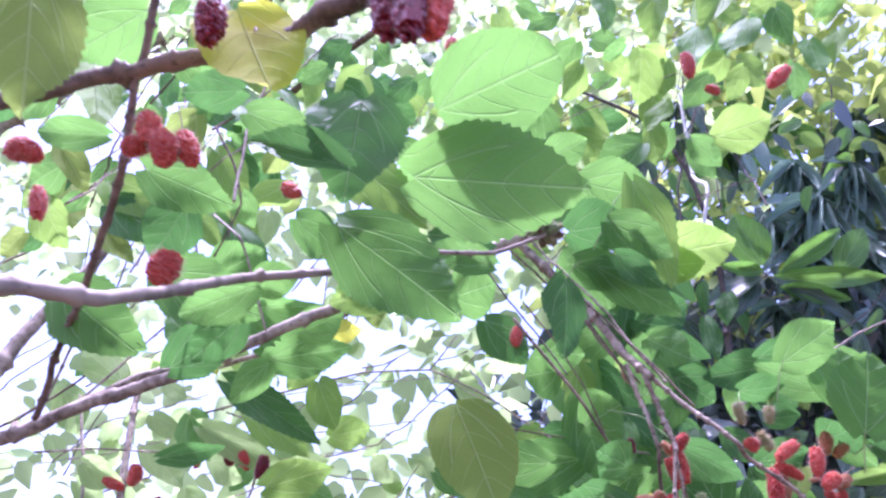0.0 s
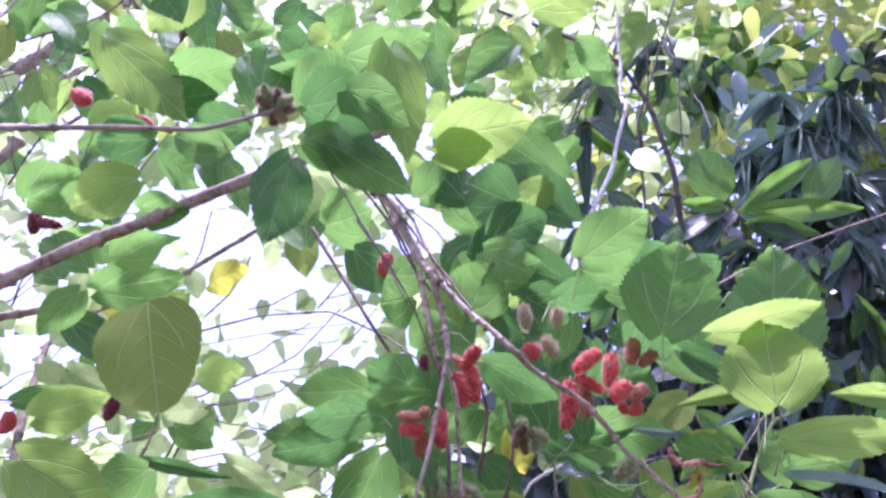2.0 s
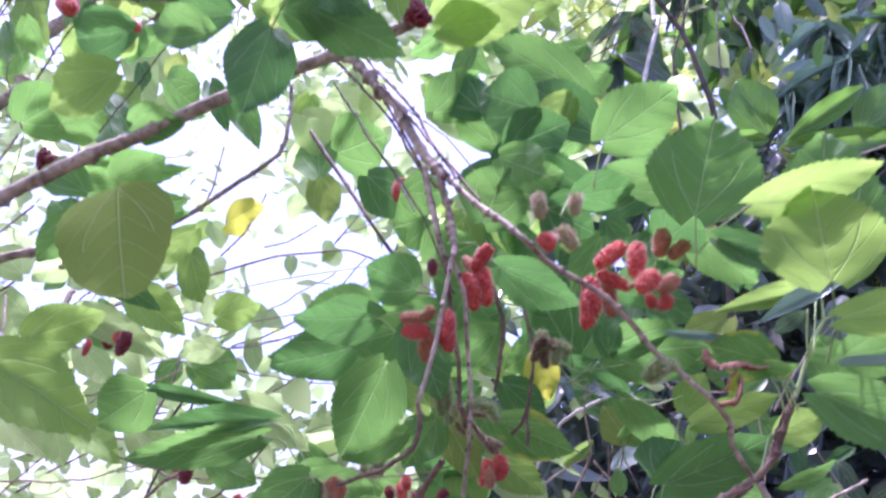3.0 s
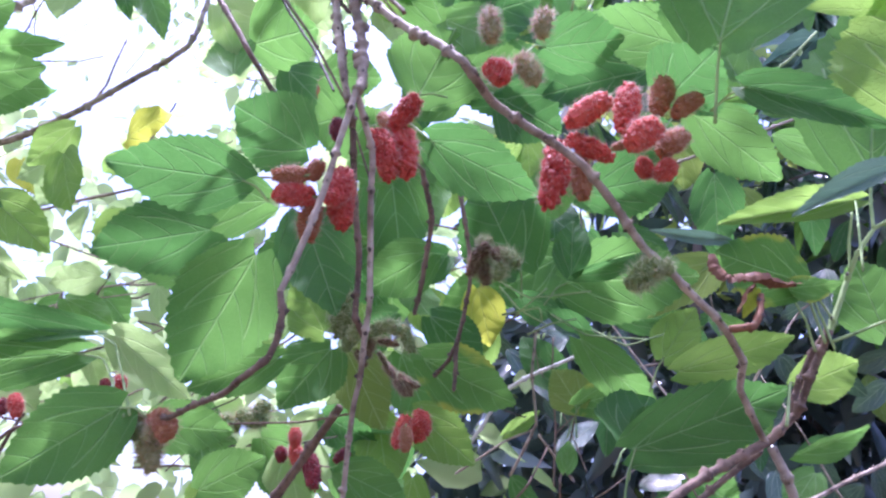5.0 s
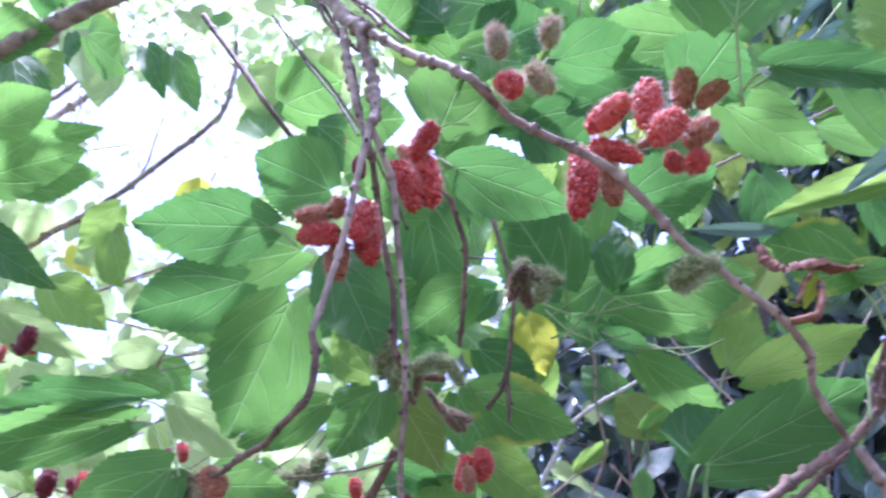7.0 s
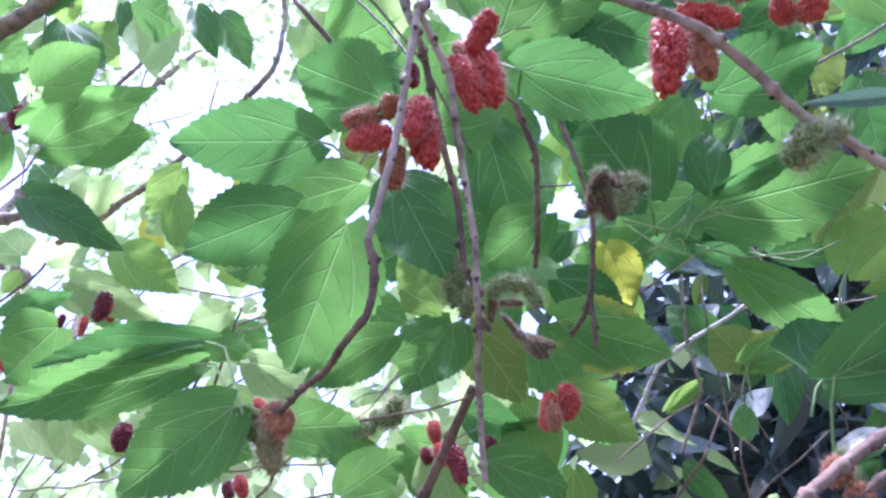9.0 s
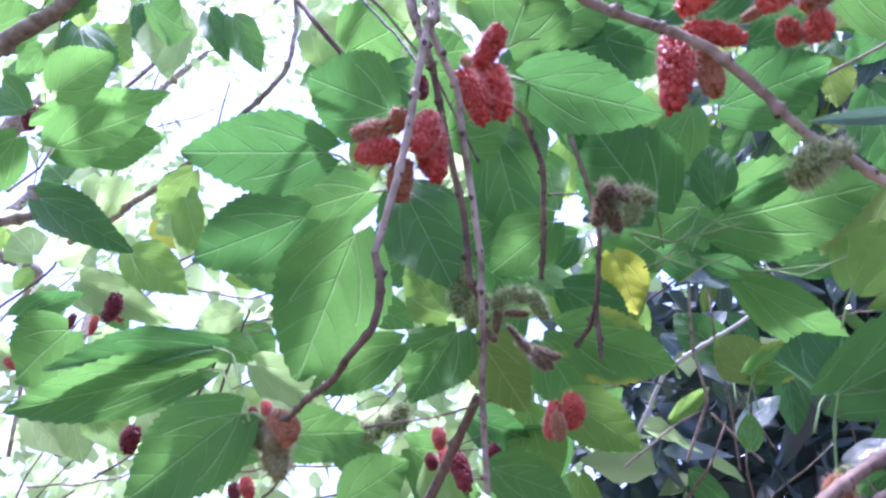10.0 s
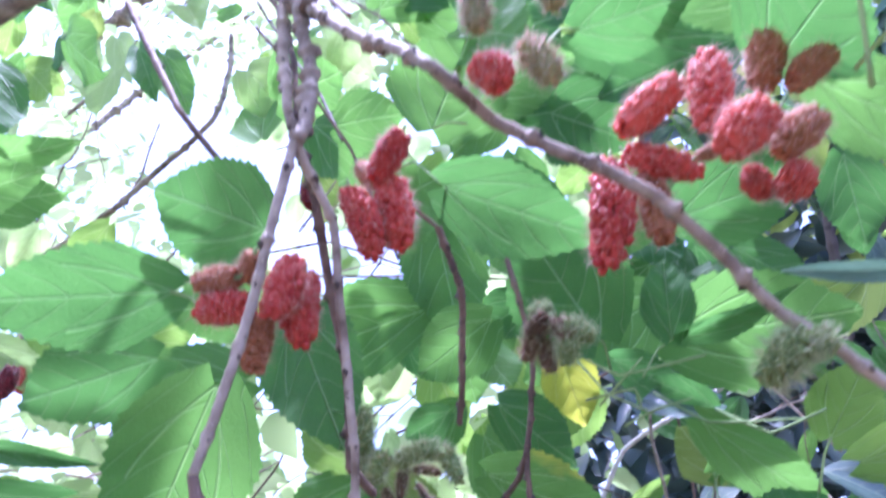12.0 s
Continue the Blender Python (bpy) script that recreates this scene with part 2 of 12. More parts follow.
# ---- building blocks ----
def part(name, data, mat, parent, label=""):
    """A mesh (or bmesh) as one object under parent."""
    if isinstance(data, bmesh.types.BMesh):
        me = bpy.data.meshes.new(name)
        data.to_mesh(me)
        data.free()
        data = me
    if mat and not data.materials:
        data.materials.append(mat)
    elif mat and data.materials[0] is None:
        data.materials[0] = mat
    ob = new(name, data)
    if parent:
        ob.parent = parent
    if label:
        ob["label"] = label
    return ob


def spline(pts, per, tight=0.75):
    """Catmull-Rom points through pts."""
    p = [Vector(q) for q in pts]
    p = [p[0] * 2 - p[1]] + p + [p[-1] * 2 - p[-2]]
    res = []
    for i in range(1, len(p) - 2):
        a, b, c, d = p[i - 1:i + 3]
        for k in range(per):
            t = k / per
            res.append((0.5 * ((2 * b) + (c - a) * t + (2 * a - 5 * b + 4 * c - d) * t * t + (3 * b - a - 3 * c + d) * t ** 3)).lerp(b.lerp(c, t), tight))
    res.append(p[-2])
    return res


def tube_mesh(name, pts, r0, r1, per=6, sides=8, knots=0.0, seed=0, wob=0.12):
    """Tapered twig with swollen nodes about every `knots` metres."""
    rng = random.Random(seed)
    line = spline(pts, per) if per > 1 else [Vector(q) for q in pts]
    if knots:
        fine = [line[0]]
        for q in line[1:]:
            n = max(1, int((q - fine[-1]).length / max(knots * 0.05, 0.0012)))
            a = fine[-1]
            fine += [a.lerp(q, (k + 1) / n) for k in range(n)]
        line = fine
    total = sum((line[i + 1] - line[i]).length for i in range(len(line) - 1)) or 1
    buds, lastk = [], -1.0
    amp, amp0, swell, swell0 = 0.6, 0.0, rng.uniform(0, 6.28), 0.0
    before = after = 0.0
    run, nextk, verts, faces = 0.0, rng.uniform(0.3, 1.0) * (knots or 1), [], []
    side0 = None
    if knots:
        off, aim = Vector(), Vector()
        for i in range(1, len(line) - 1):
            if i % 16 == 0:
                aim = Vector((rng.uniform(-1, 1), rng.uniform(-1, 1), rng.uniform(-1, 1))) * (min(r0, r1) * 0.55 + (0.006 * total if sides < 7 else 0.0))
            off = off.lerp(aim, 0.2)
            line[i] = line[i] + off
    for i, q in enumerate(line):
        d = (line[min(i + 1, len(line) - 1)] - line[max(i - 1, 0)]).normalized()
        if side0 is None:
            side0 = d.orthogonal().normalized()
        side0 = (side0 - d * side0.dot(d)).normalized()
        up = d.cross(side0)
        if i:
            run += (q - line[i - 1]).length
        r = r0 + (r1 - r0) * run / total
        bulge, lop = 1.0 + rng.uniform(-wob, wob) * 0.5, None
        if knots:
            before, after = amp * math.exp(-((run - nextk) / (0.8 * r)) ** 2), amp0 * math.exp(-((run - lastk) / (0.55 * r)) ** 2)
            bulge += 0.45 * (before + after)
        if knots and run >= nextk:
            lop, lastk = rng.uniform(0, 6.28), nextk
            swell0, swell = swell, lop + rng.uniform(-0.5, 0.5)
            nextk = run + knots * rng.uniform(0.45, 1.7)
            amp0, amp = amp, rng.uniform(0.3, 1.0)
            buds.append((q, d, side0 * math.cos(lop) + up * math.sin(lop), r))
            lop += rng.uniform(2.0, 4.2)
            buds.append((q + d * r * rng.uniform(-1, 1), d, side0 * math.cos(lop) + up * math.sin(lop), r * 0.7))
        for k in range(sides):
            a = 6.2832 * k / sides
            rr = r * bulge
            rr *= 1 + rng.uniform(-wob, wob) * 0.5 + 0.6 * (before * max(0.0, math.cos(a - swell)) + after * max(0.0, math.cos(a - swell0)))
            verts.append(q + (side0 * math.cos(a) + up * math.sin(a)) * rr)
        if i:
            o = (i - 1) * sides
            faces += [(o + k, o + (k + 1) % sides, o + sides + (k + 1) % sides, o + sides + k) for k in range(sides)]
    faces += [tuple(range(sides))[::-1], tuple(range(len(verts) - sides, len(verts)))]
    smooth = len(faces)
    for q, d, w, r in buds:
        r = min(r, 0.0017)
        o, e = len(verts), d.cross(w)
        verts += [q + w * r * 0.5 - d * r * 1.4, q + w * r * 0.7 + e * r * 0.9, q + w * r * 2.3 + d * r * 0.5, q + w * r * 0.7 - e * r * 0.9, q + w * r * 0.8 + d * r * 1.7]
        faces += [(o, o + 1, o + 2), (o, o + 2, o + 3), (o + 4, o + 2, o + 1), (o + 4, o + 3, o + 2)]
    me = bpy.data.meshes.new(name)
    me.from_pydata([tuple(v) for v in verts], [], faces)
    me.polygons.foreach_set("use_smooth", [True] * len(me.polygons))
    if buds:
        me.materials.append(None)
        me.materials.append(BARK_DARK)
        me.polygons.foreach_set("material_index", [0] * smooth + [1] * (len(faces) - smooth))
    return me


COUNT = [0]


def twig(parent, pts, r0, r1, mat=BARK, knots=0.03, name="twig", label="", per=6, sides=8):
    COUNT[0] += 1
    return part(name, tube_mesh(name, pts, r0, r1, per, sides, knots, COUNT[0]), mat, parent, label)


def blade_mesh(name, outline, rows, cols, serrate, fold, droop, wave, seed, notch=0.0):
    """Leaf of unit length along y and unit width along x; outline(s) gives the half width at s. Seen face is +z."""
    rng = random.Random(seed)
    verts, faces, uvs = [], [], []
    ph = rng.uniform(0, 6)
    for i in range(rows + 1):
        s = i / rows
        hw = outline(s)
        for j in range(-cols, cols + 1):
            u = j / cols
            x = u * hw
            y = s
            if abs(j) == cols and 0 < i < rows:
                x *= 1 + (serrate if i % 2 else -serrate)
                y += serrate * 0.5 * (1 if i % 2 else 0)
            y -= notch * (1 - s) ** 6 * abs(u) ** 1.2
            z = fold * abs(x) - droop * s * s + wave * math.sin(s * 9 + ph + (2.2 if u > 0 else 0)) * abs(u) ** 1.5
            z += 0.010 * math.sin((s - abs(x) * 0.7) * 4.6 * 6.2832) * min(1, abs(u) * 3)
            verts.append((x, y, z))
            uvs.append((x + 0.5, max(0.0, y)))
    n = 2 * cols + 1
    for i in range(rows):
        for j in range(n - 1):
            a = i * n + j
            faces.append((a, a + 1, a + n + 1, a + n))
    me = bpy.data.meshes.new(name)
    me.from_pydata(verts, [], faces)
    lay = me.uv_layers.new(name="UVMap")
    for lp in me.loops:
        lay.data[lp.index].uv = uvs[lp.vertex_index]
    me.polygons.foreach_set("use_smooth", [True] * len(me.polygons))
    return me


def heart(s):
    """Broad mulberry leaf with a drawn-out tip."""
    s = max(0.0, s)
    w = 0.5 * (min(1.0, s / 0.30) ** 0.4 if s < 0.30 else 1.0)
    if s >= 0.30:
        k = (s - 0.30) / 0.70
        w = 0.5 * (1 - k ** 2.3) if k < 0.84 else 0.5 * (1 - 0.84 ** 2.3) * ((1 - k) / 0.16) ** 0.8
    return max(w, 0.004) if s > 0 else 0.10


def oval(s):
    return max(0.5 * math.sin(math.pi * min(1, s ** 0.85)) ** 0.7, 0.004) if 0 < s < 1 else 0.012


def round_blade(s):
    return max(0.5 * math.sin(math.pi * min(1, s ** 0.8)) ** 0.48, 0.004) if 0 < s < 1 else 0.03


def lance(s):
    return max(0.5 * math.sin(math.pi * s ** 0.9) ** 0.85, 0.004) if 0 < s < 1 else 0.02


SHAPES = {
    "heart": [blade_mesh("heart_leaf", heart, 32, 4, 0.03, f, d, w, k, 0.10) for k, (f, d, w) in enumerate([(0.14, 0.10, 0.035), (0.24, 0.16, 0.045), (-0.10, 0.14, 0.05), (0.06, -0.10, 0.05), (0.32, 0.2, 0.03)])],
    "oval": [blade_mesh("oval_leaf", oval, 14, 3, 0.012, f, d, w, k + 9) for k, (f, d, w) in enumerate([(0.15, 0.08, 0.02), (0.3, 0.15, 0.03), (0.05, -0.05, 0.03)])],
    "round": [blade_mesh("round_leaf", round_blade, 24, 4, 0.012, f, d, w, k + 40, 0.03) for k, (f, d, w) in enumerate([(0.1, 0.08, 0.03), (0.18, -0.08, 0.04)])],
    "lance": [blade_mesh("lance_leaf", lance, 12, 2, 0.008, f, d, w, k + 20) for k, (f, d, w) in enumerate([(0.3, 0.12, 0.04), (0.5, 0.25, 0.03), (0.2, 0.35, 0.05)])],
}
BLADES = {}


def blade(shape, k, mat):
    key = (shape, k, mat.name)
    if key not in BLADES:
        me = SHAPES[shape][k].copy()
        me.materials.append(mat)
        BLADES[key] = me
    return BLADES[key]


def leaf(parent, base, tip, width, facing, mat=GREEN, shape="heart", k=None, name="leaf", stalk=None, label=""):
    """A leaf from base to tip, whose under side looks along facing; stalk: where its petiole leaves the twig."""
    b, t, n = Vector(base), Vector(tip), Vector(facing)
    y = t - b
    length = y.length
    y.normalize()
    x = y.cross(n).normalized()
    z = x.cross(y)
    COUNT[0] += 1
    if k is None:
        k = COUNT[0] % len(SHAPES[shape])
    ob = part(name, blade(shape, k, mat), None, parent, label)
    m = Matrix((x, y, z)).transposed().to_4x4()
    ob.matrix_basis = Matrix.Translation(b) @ m @ Matrix.Diagonal((width, length, (width + length) / 2, 1))
    if stalk:
        s = Vector(stalk)
        mid = s.lerp(b, 0.55) + Vector((0, 0, 0.12 * (b - s).length))
        part("leaf_stalk", tube_mesh("leaf_stalk", [s, mid, b + y * 0.02 * length], 0.0008, 0.0006, 4, 5, 0, COUNT[0]), PETIOLE, parent)
    return ob


def curled_edge(parent, pts, radius, seed, label=""):
    """Dry rolled leaf margin: a ragged trough swept along pts, narrowing to both ends."""
    rng = random.Random(seed)
    line = spline(pts, 7)
    bm = bmesh.new()
    rows = []
    for i, q in enumerate(line):
        way = (line[min(i + 1, len(line) - 1)] - line[max(i - 1, 0)]).normalized()
        side = way.cross(Vector((0, 0, 1))).normalized()
        up = side.cross(way)
        s = i / (len(line) - 1)
        r = radius * (0.30 + 0.70 * math.sin(math.pi * min(1.0, 0.1 + 0.86 * s)) ** 0.6) * rng.uniform(0.82, 1.18)
        turn = 0.35 * math.sin(5.0 * s + seed)
        reach = 2.6 + 0.5 * math.sin(11.0 * s) + rng.uniform(-0.25, 0.25)
        rows.append([bm.verts.new(q + side * r * math.cos(turn + reach * (k / 6 - 0.5) + 1.2) + up * r * math.sin(turn + reach * (k / 6 - 0.5) + 1.2) + up * rng.uniform(-0.08, 0.08) * r) for k in range(7)])
    for a, b in zip(rows, rows[1:]):
        for k in range(6):
            bm.faces.new((a[k], a[k + 1], b[k + 1], b[k])).smooth = True
    return part("withered_margin", bm, DRY_EDGE, parent, label)


def berry_mesh(name, seed, rows, hair, mat, long=1.0, core=0.25, grain=0.058):
    """Compound fruit of unit length along -z (hangs from the origin), diameter about 0.5, set with fine styles."""
    rng = random.Random(seed)
    bm = bmesh.new()
    bend, lean = rng.uniform(0.02, 0.07), rng.uniform(0, 6.28)
    for i in range(rows):
        s = (i + 0.5) / rows
        rad = core * (math.sin(math.pi * min(1.0, 0.12 + 0.86 * s)) ** 0.55) * rng.uniform(0.93, 1.06)
        n = max(6, int(round(5.0 * rad / grain)))
        mid = Vector((math.cos(lean), math.sin(lean), 0)) * bend * math.sin(math.pi * s)
        for j in range(n):
            a = 6.2832 * (j + 0.5 * (i % 2)) / n + rng.uniform(-0.35, 0.35)
            q = mid + Vector((math.cos(a) * rad * 0.83, math.sin(a) * rad * 0.83, -s + rng.uniform(-0.03, 0.03))) * rng.uniform(0.95, 1.06)
            size = grain * rng.uniform(0.75, 1.3)
            out_way = Vector((math.cos(a), math.sin(a), (0.5 - s) * 0.8)).normalized()
            made = bmesh.ops.create_icosphere(bm, subdivisions=1, radius=size, matrix=Matrix.Translation(q) @ out_way.to_track_quat("Z", "Y").to_matrix().to_4x4() @ Matrix.Diagonal((0.9, 0.9, 1.15, 1)))
            for f in {f for v in made["verts"] for f in v.link_faces}:
                f.smooth = True
            for h in range(hair):
                w = (out_way + Vector((rng.uniform(-0.7, 0.7), rng.uniform(-0.7, 0.7), rng.uniform(-0.6, 0.6)))).normalized()
                e0, ln = q + out_way * size * 0.9, rng.uniform(0.05, 0.16) * long
                sx = w.orthogonal().normalized() * (0.0032 if long < 1.48 else 0.008)
                sy = w.cross(sx)
                vs = [bm.verts.new(e0 + v) for v in (sx, -sx * 0.5 + sy * 0.86, -sx * 0.5 - sy * 0.86)] + [bm.verts.new(e0 + w * ln + Vector((0, 0, rng.uniform(-0.04, 0.04))))]
                for tri_ in ((0, 1, 3), (1, 2, 3), (2, 0, 3)):
                    bm.faces.new([vs[c] for c in tri_]).material_index = 1
    bmesh.ops.create_cone(bm, cap_ends=True, segments=6, radius1=core * 0.84, radius2=core * 0.84, depth=0.80, matrix=Matrix.Translation((0, 0, -0.5)))
    me = bpy.data.meshes.new(name)
    bm.to_mesh(me)
    bm.free()
    me.materials.append(mat)
    me.materials.append(STYLES if mat is UNRIPE else STYLES_TAN if mat in (BROWN, TAWNY) else HAIR)
    return me


BERRIES = {m.name: [berry_mesh("mulberry", 31 * i + 7 * k, rows + k, h, m, w, c, g) for k in range(3)] for i, (m, rows, h, w, c, g) in enumerate((
    (RED, 18, 2, 1.1, 0.25, 0.06), (DULL, 16, 2, 1.3, 0.24, 0.062), (UNRIPE, 10, 4, 2.3, 0.22, 0.085), (DARK_RED, 15, 1, 0.7, 0.25, 0.06), (BROWN, 11, 4, 1.9, 0.2, 0.066), (TAWNY, 13, 3, 1.5, 0.22, 0.064)))}


def cluster(at, label, kind="mulberry_cluster"):
    ob = new(kind)
    ob.location = at
    return tagged(ob, label, "fruit", "mulberry fruit on the tree")


def berry(parent, top, bottom, width, mat=RED, stalk=True):
    """One mulberry hanging from top to bottom."""
    o = parent.location
    a, b = Vector(top) - o, Vector(bottom) - o
    COUNT[0] += 1
    d = b - a
    ob = part("mulberry", BERRIES[mat.name][COUNT[0] % 3], None, parent)
    q = d.to_track_quat("-Z", "Y").to_matrix().to_4x4()
    ln = d.length
    ob.matrix_basis = Matrix.Translation(a) @ q @ pose(0, 0, 0, 0, 0, 47 * COUNT[0]) @ Matrix.Diagonal((width / 0.5, width / 0.5, ln, 1))
    if stalk:
        part("fruit_stalk", tube_mesh("fruit_stalk", [a - d * 0.13 + Vector((0, 0, 0.05 * ln)), a - d * 0.04, a + d * 0.1], 0.0006, 0.0009, 3, 5, 0, COUNT[0]), PETIOLE, parent)
    return ob


def leaf_mass(name, parent, mat, count, place, size, aspect, seed, droop=0.5, cup=0.15, bend=0.12, wave=0.03):
    """Many leaves as one mesh, each folded along its midrib, bent and wavy: place(rng) gives each one's point."""
    rng = np.random.default_rng(seed)
    stations = np.array([0.0, 0.14, 0.38, 0.70, 1.0])
    half = np.array([0.06, 0.40, 0.50, 0.31, 0.01])
    spots = [q for q in (place(rng) for _ in range(count)) if q is not None]
    n = len(spots)
    q = np.array(spots)
    ln = size[0] + (size[1] - size[0]) * rng.random((n, 1))
    y = rng.normal(size=(n, 3)) * [1.0, 1.0, 0.6] - [0.0, 0.0, droop]
    y /= np.linalg.norm(y, axis=1, keepdims=True)
    x = np.cross(y, rng.normal(size=(n, 3)) * 0.8 + [0.0, -0.35, 0.8])
    x /= np.linalg.norm(x, axis=1, keepdims=True) + 1e-9
    z = np.cross(x, y)
    fold = cup * rng.uniform(-0.4, 2.6, (n, 1))
    curl = bend * rng.uniform(-0.5, 2.2, (n, 1))
    phase = rng.uniform(0, 6.28, (n, 1))
    verts = np.zeros((n, 15, 3))
    for i, (s, h) in enumerate(zip(stations, half)):
        for j, u in enumerate((-1, 0, 1)):
            lift = fold * abs(u) * h * aspect - curl * s * s + wave * abs(u) * np.sin(s * 8 + phase + 1.7 * u)
            verts[:, 3 * i + j] = q + x * (u * h * aspect * ln) + y * (s * ln) + z * (lift * ln)
    quads = np.array([(3 * i + j, 3 * i + j + 1, 3 * i + j + 4, 3 * i + j + 3) for i in range(4) for j in range(2)])
    faces = (quads[None] + 15 * np.arange(n)[:, None, None]).reshape(-1, 4)
    me = bpy.data.meshes.new(name)
    me.from_pydata(verts.reshape(-1, 3).tolist(), [], faces.tolist())
    me.polygons.foreach_set("use_smooth", [True] * len(me.polygons))
    return part(name, me, mat, parent)


# ---- ground ----
bm = bmesh.new()
bmesh.ops.create_grid(bm, x_segments=80, y_segments=80, size=1.0)
for v in bm.verts:
    far = max(abs(v.co.x), abs(v.co.y))
    s = 12 * far + 1500 * far ** 6
    v.co = Vector((v.co.x * s, v.co.y * s, 0.05 * noise.noise(Vector((v.co.x * 40, v.co.y * 40, 0))) if far < 0.5 else 0.0))
ground = tagged(part("ground", bm, SOIL, None), "brown soil with leaf litter under the trees", "ground", kind="structure")

# ---- the mulberry tree ----
tree = tagged(new("mulberry_tree"), "mulberry tree with serrated green leaves and hanging red fruit", "tree")
neighbour = tagged(new("broadleaf_tree"), "dark glossy long-leaved tree behind the mulberry", "tree")
bough = twig(tree, [(-0.065, 0.980, 2.375), (0.147, 0.860, 2.082), (0.197, 0.840, 2.016), (0.231, 0.825, 1.953), (0.259, 0.810, 1.918)], 0.006, 0.0042, BARK, 0.03, "branch")
twig_t5 = twig(tree, [(-0.029, 0.960, 2.360), (0.161, 0.850, 2.079), (0.211, 0.830, 2.013), (0.245, 0.815, 1.951), (0.271, 0.800, 1.910)], 0.00182, 0.0014, BARK, 0.02)
twig_t6 = twig(tree, [(-0.087, 0.990, 2.375), (0.132, 0.870, 2.084), (0.183, 0.850, 2.018), (0.219, 0.835, 1.956), (0.248, 0.820, 1.916)], 0.00168, 0.00126, BARK_RED, 0.02)
twig_r = twig(tree, [(0.259, 0.810, 1.918), (0.292, 0.800, 1.882), (0.328, 0.790, 1.848), (0.341, 0.811, 1.839), (0.384, 0.830, 1.816), (0.417, 0.860, 1.784), (0.448, 0.880, 1.761), (0.464, 0.900, 1.746), (0.465, 0.915, 1.734), (0.480, 0.940, 1.715)], 0.00238, 0.00182, BARK, 0.019)
twig_t = twig(tree, [(0.251, 0.812, 1.923), (0.260, 0.812, 1.896), (0.267, 0.810, 1.869), (0.272, 0.805, 1.850), (0.273, 0.800, 1.840)], 0.0027, 0.0025, BARK, 0.014)
twig_t2 = twig(tree, [(0.235, 0.820, 1.937), (0.245, 0.818, 1.900), (0.254, 0.815, 1.871), (0.260, 0.820, 1.852), (0.261, 0.830, 1.840)], 0.0025, 0.0018, BARK, 0.014)
twig_t3 = twig(tree, [(0.080, 0.900, 2.177), (0.172, 0.860, 2.045), (0.222, 0.835, 1.957), (0.243, 0.825, 1.908), (0.258, 0.820, 1.856)], 0.00154, 0.00126, BARK_RED, 0.019)
twig_t4 = twig(tree, [(0.172, 0.840, 2.052), (0.225, 0.820, 1.979), (0.261, 0.800, 1.927), (0.294, 0.790, 1.881)], 0.0014, 0.00112, BARK_RED, 0.019)
twig_l = twig(tree, [(0.273, 0.800, 1.840), (0.270, 0.800, 1.803), (0.266, 0.802, 1.773), (0.261, 0.803, 1.746), (0.257, 0.804, 1.731)], 0.00175, 0.00154, BARK, 0.019)
twig_l2 = twig(tree, [(0.257, 0.804, 1.731), (0.259, 0.807, 1.722), (0.258, 0.810, 1.712), (0.255, 0.812, 1.703), (0.245, 0.816, 1.696), (0.227, 0.830, 1.691), (0.205, 0.845, 1.688), (0.183, 0.860, 1.685), (0.169, 0.870, 1.685)], 0.00168, 0.00126, BARK_RED, 0.012)
twig_m = twig(tree, [(0.273, 0.800, 1.840), (0.279, 0.820, 1.818), (0.281, 0.835, 1.778), (0.284, 0.845, 1.747), (0.281, 0.855, 1.723), (0.277, 0.870, 1.695), (0.273, 0.890, 1.656)], 0.00168, 0.00133, BARK, 0.019)
twig_n = twig(tree, [(0.261, 0.830, 1.842), (0.263, 0.850, 1.806), (0.267, 0.860, 1.781), (0.268, 0.870, 1.747), (0.271, 0.885, 1.740)], 0.00182, 0.00168, BARK_RED, 0.02)
twig_p = twig(tree, [(0.282, 0.900, 1.860), (0.288, 0.915, 1.836), (0.285, 0.930, 1.813), (0.277, 0.950, 1.782)], 0.00175, 0.00147, BARK_RED, 0.011)
twig_p2 = twig(tree, [(0.271, 0.870, 1.872), (0.277, 0.890, 1.863), (0.283, 0.900, 1.859)], 0.00084, 0.00098, BARK_RED, 0.02)
twig_q = twig(tree, [(0.292, 0.950, 1.891), (0.300, 0.955, 1.857), (0.307, 0.965, 1.828), (0.304, 0.975, 1.794), (0.301, 0.980, 1.775), (0.301, 0.982, 1.743)], 0.00154, 0.00133, BARK_RED, 0.013)
twig_q2 = twig(tree, [(0.301, 0.978, 1.775), (0.295, 0.985, 1.764), (0.285, 0.990, 1.754)], 0.00154, 0.0014, BARK_RED, 0.012)
twig_s = twig(tree, [(0.219, 1.000, 1.731), (0.199, 1.020, 1.712), (0.163, 1.050, 1.674)], 0.00294, 0.0035, BARK_RED, 0.05)
twig_u = twig(tree, [(0.151, 0.980, 1.709), (0.200, 0.985, 1.715), (0.233, 0.990, 1.725)], 0.0007, 0.00077, BARK_RED, 0.03)
stem_r0 = twig(tree, [(0.344, 0.870, 1.608), (0.383, 0.885, 1.641), (0.412, 0.900, 1.664), (0.449, 0.925, 1.692), (0.481, 0.942, 1.715)], 0.0024, 0.0023, BARK_RED, 0.016, "branch")
stem_r1 = twig(tree, [(0.408, 0.920, 1.649), (0.439, 0.935, 1.675), (0.458, 0.945, 1.694), (0.479, 0.950, 1.713)], 0.0019, 0.0017, BARK_RED, 0.02)
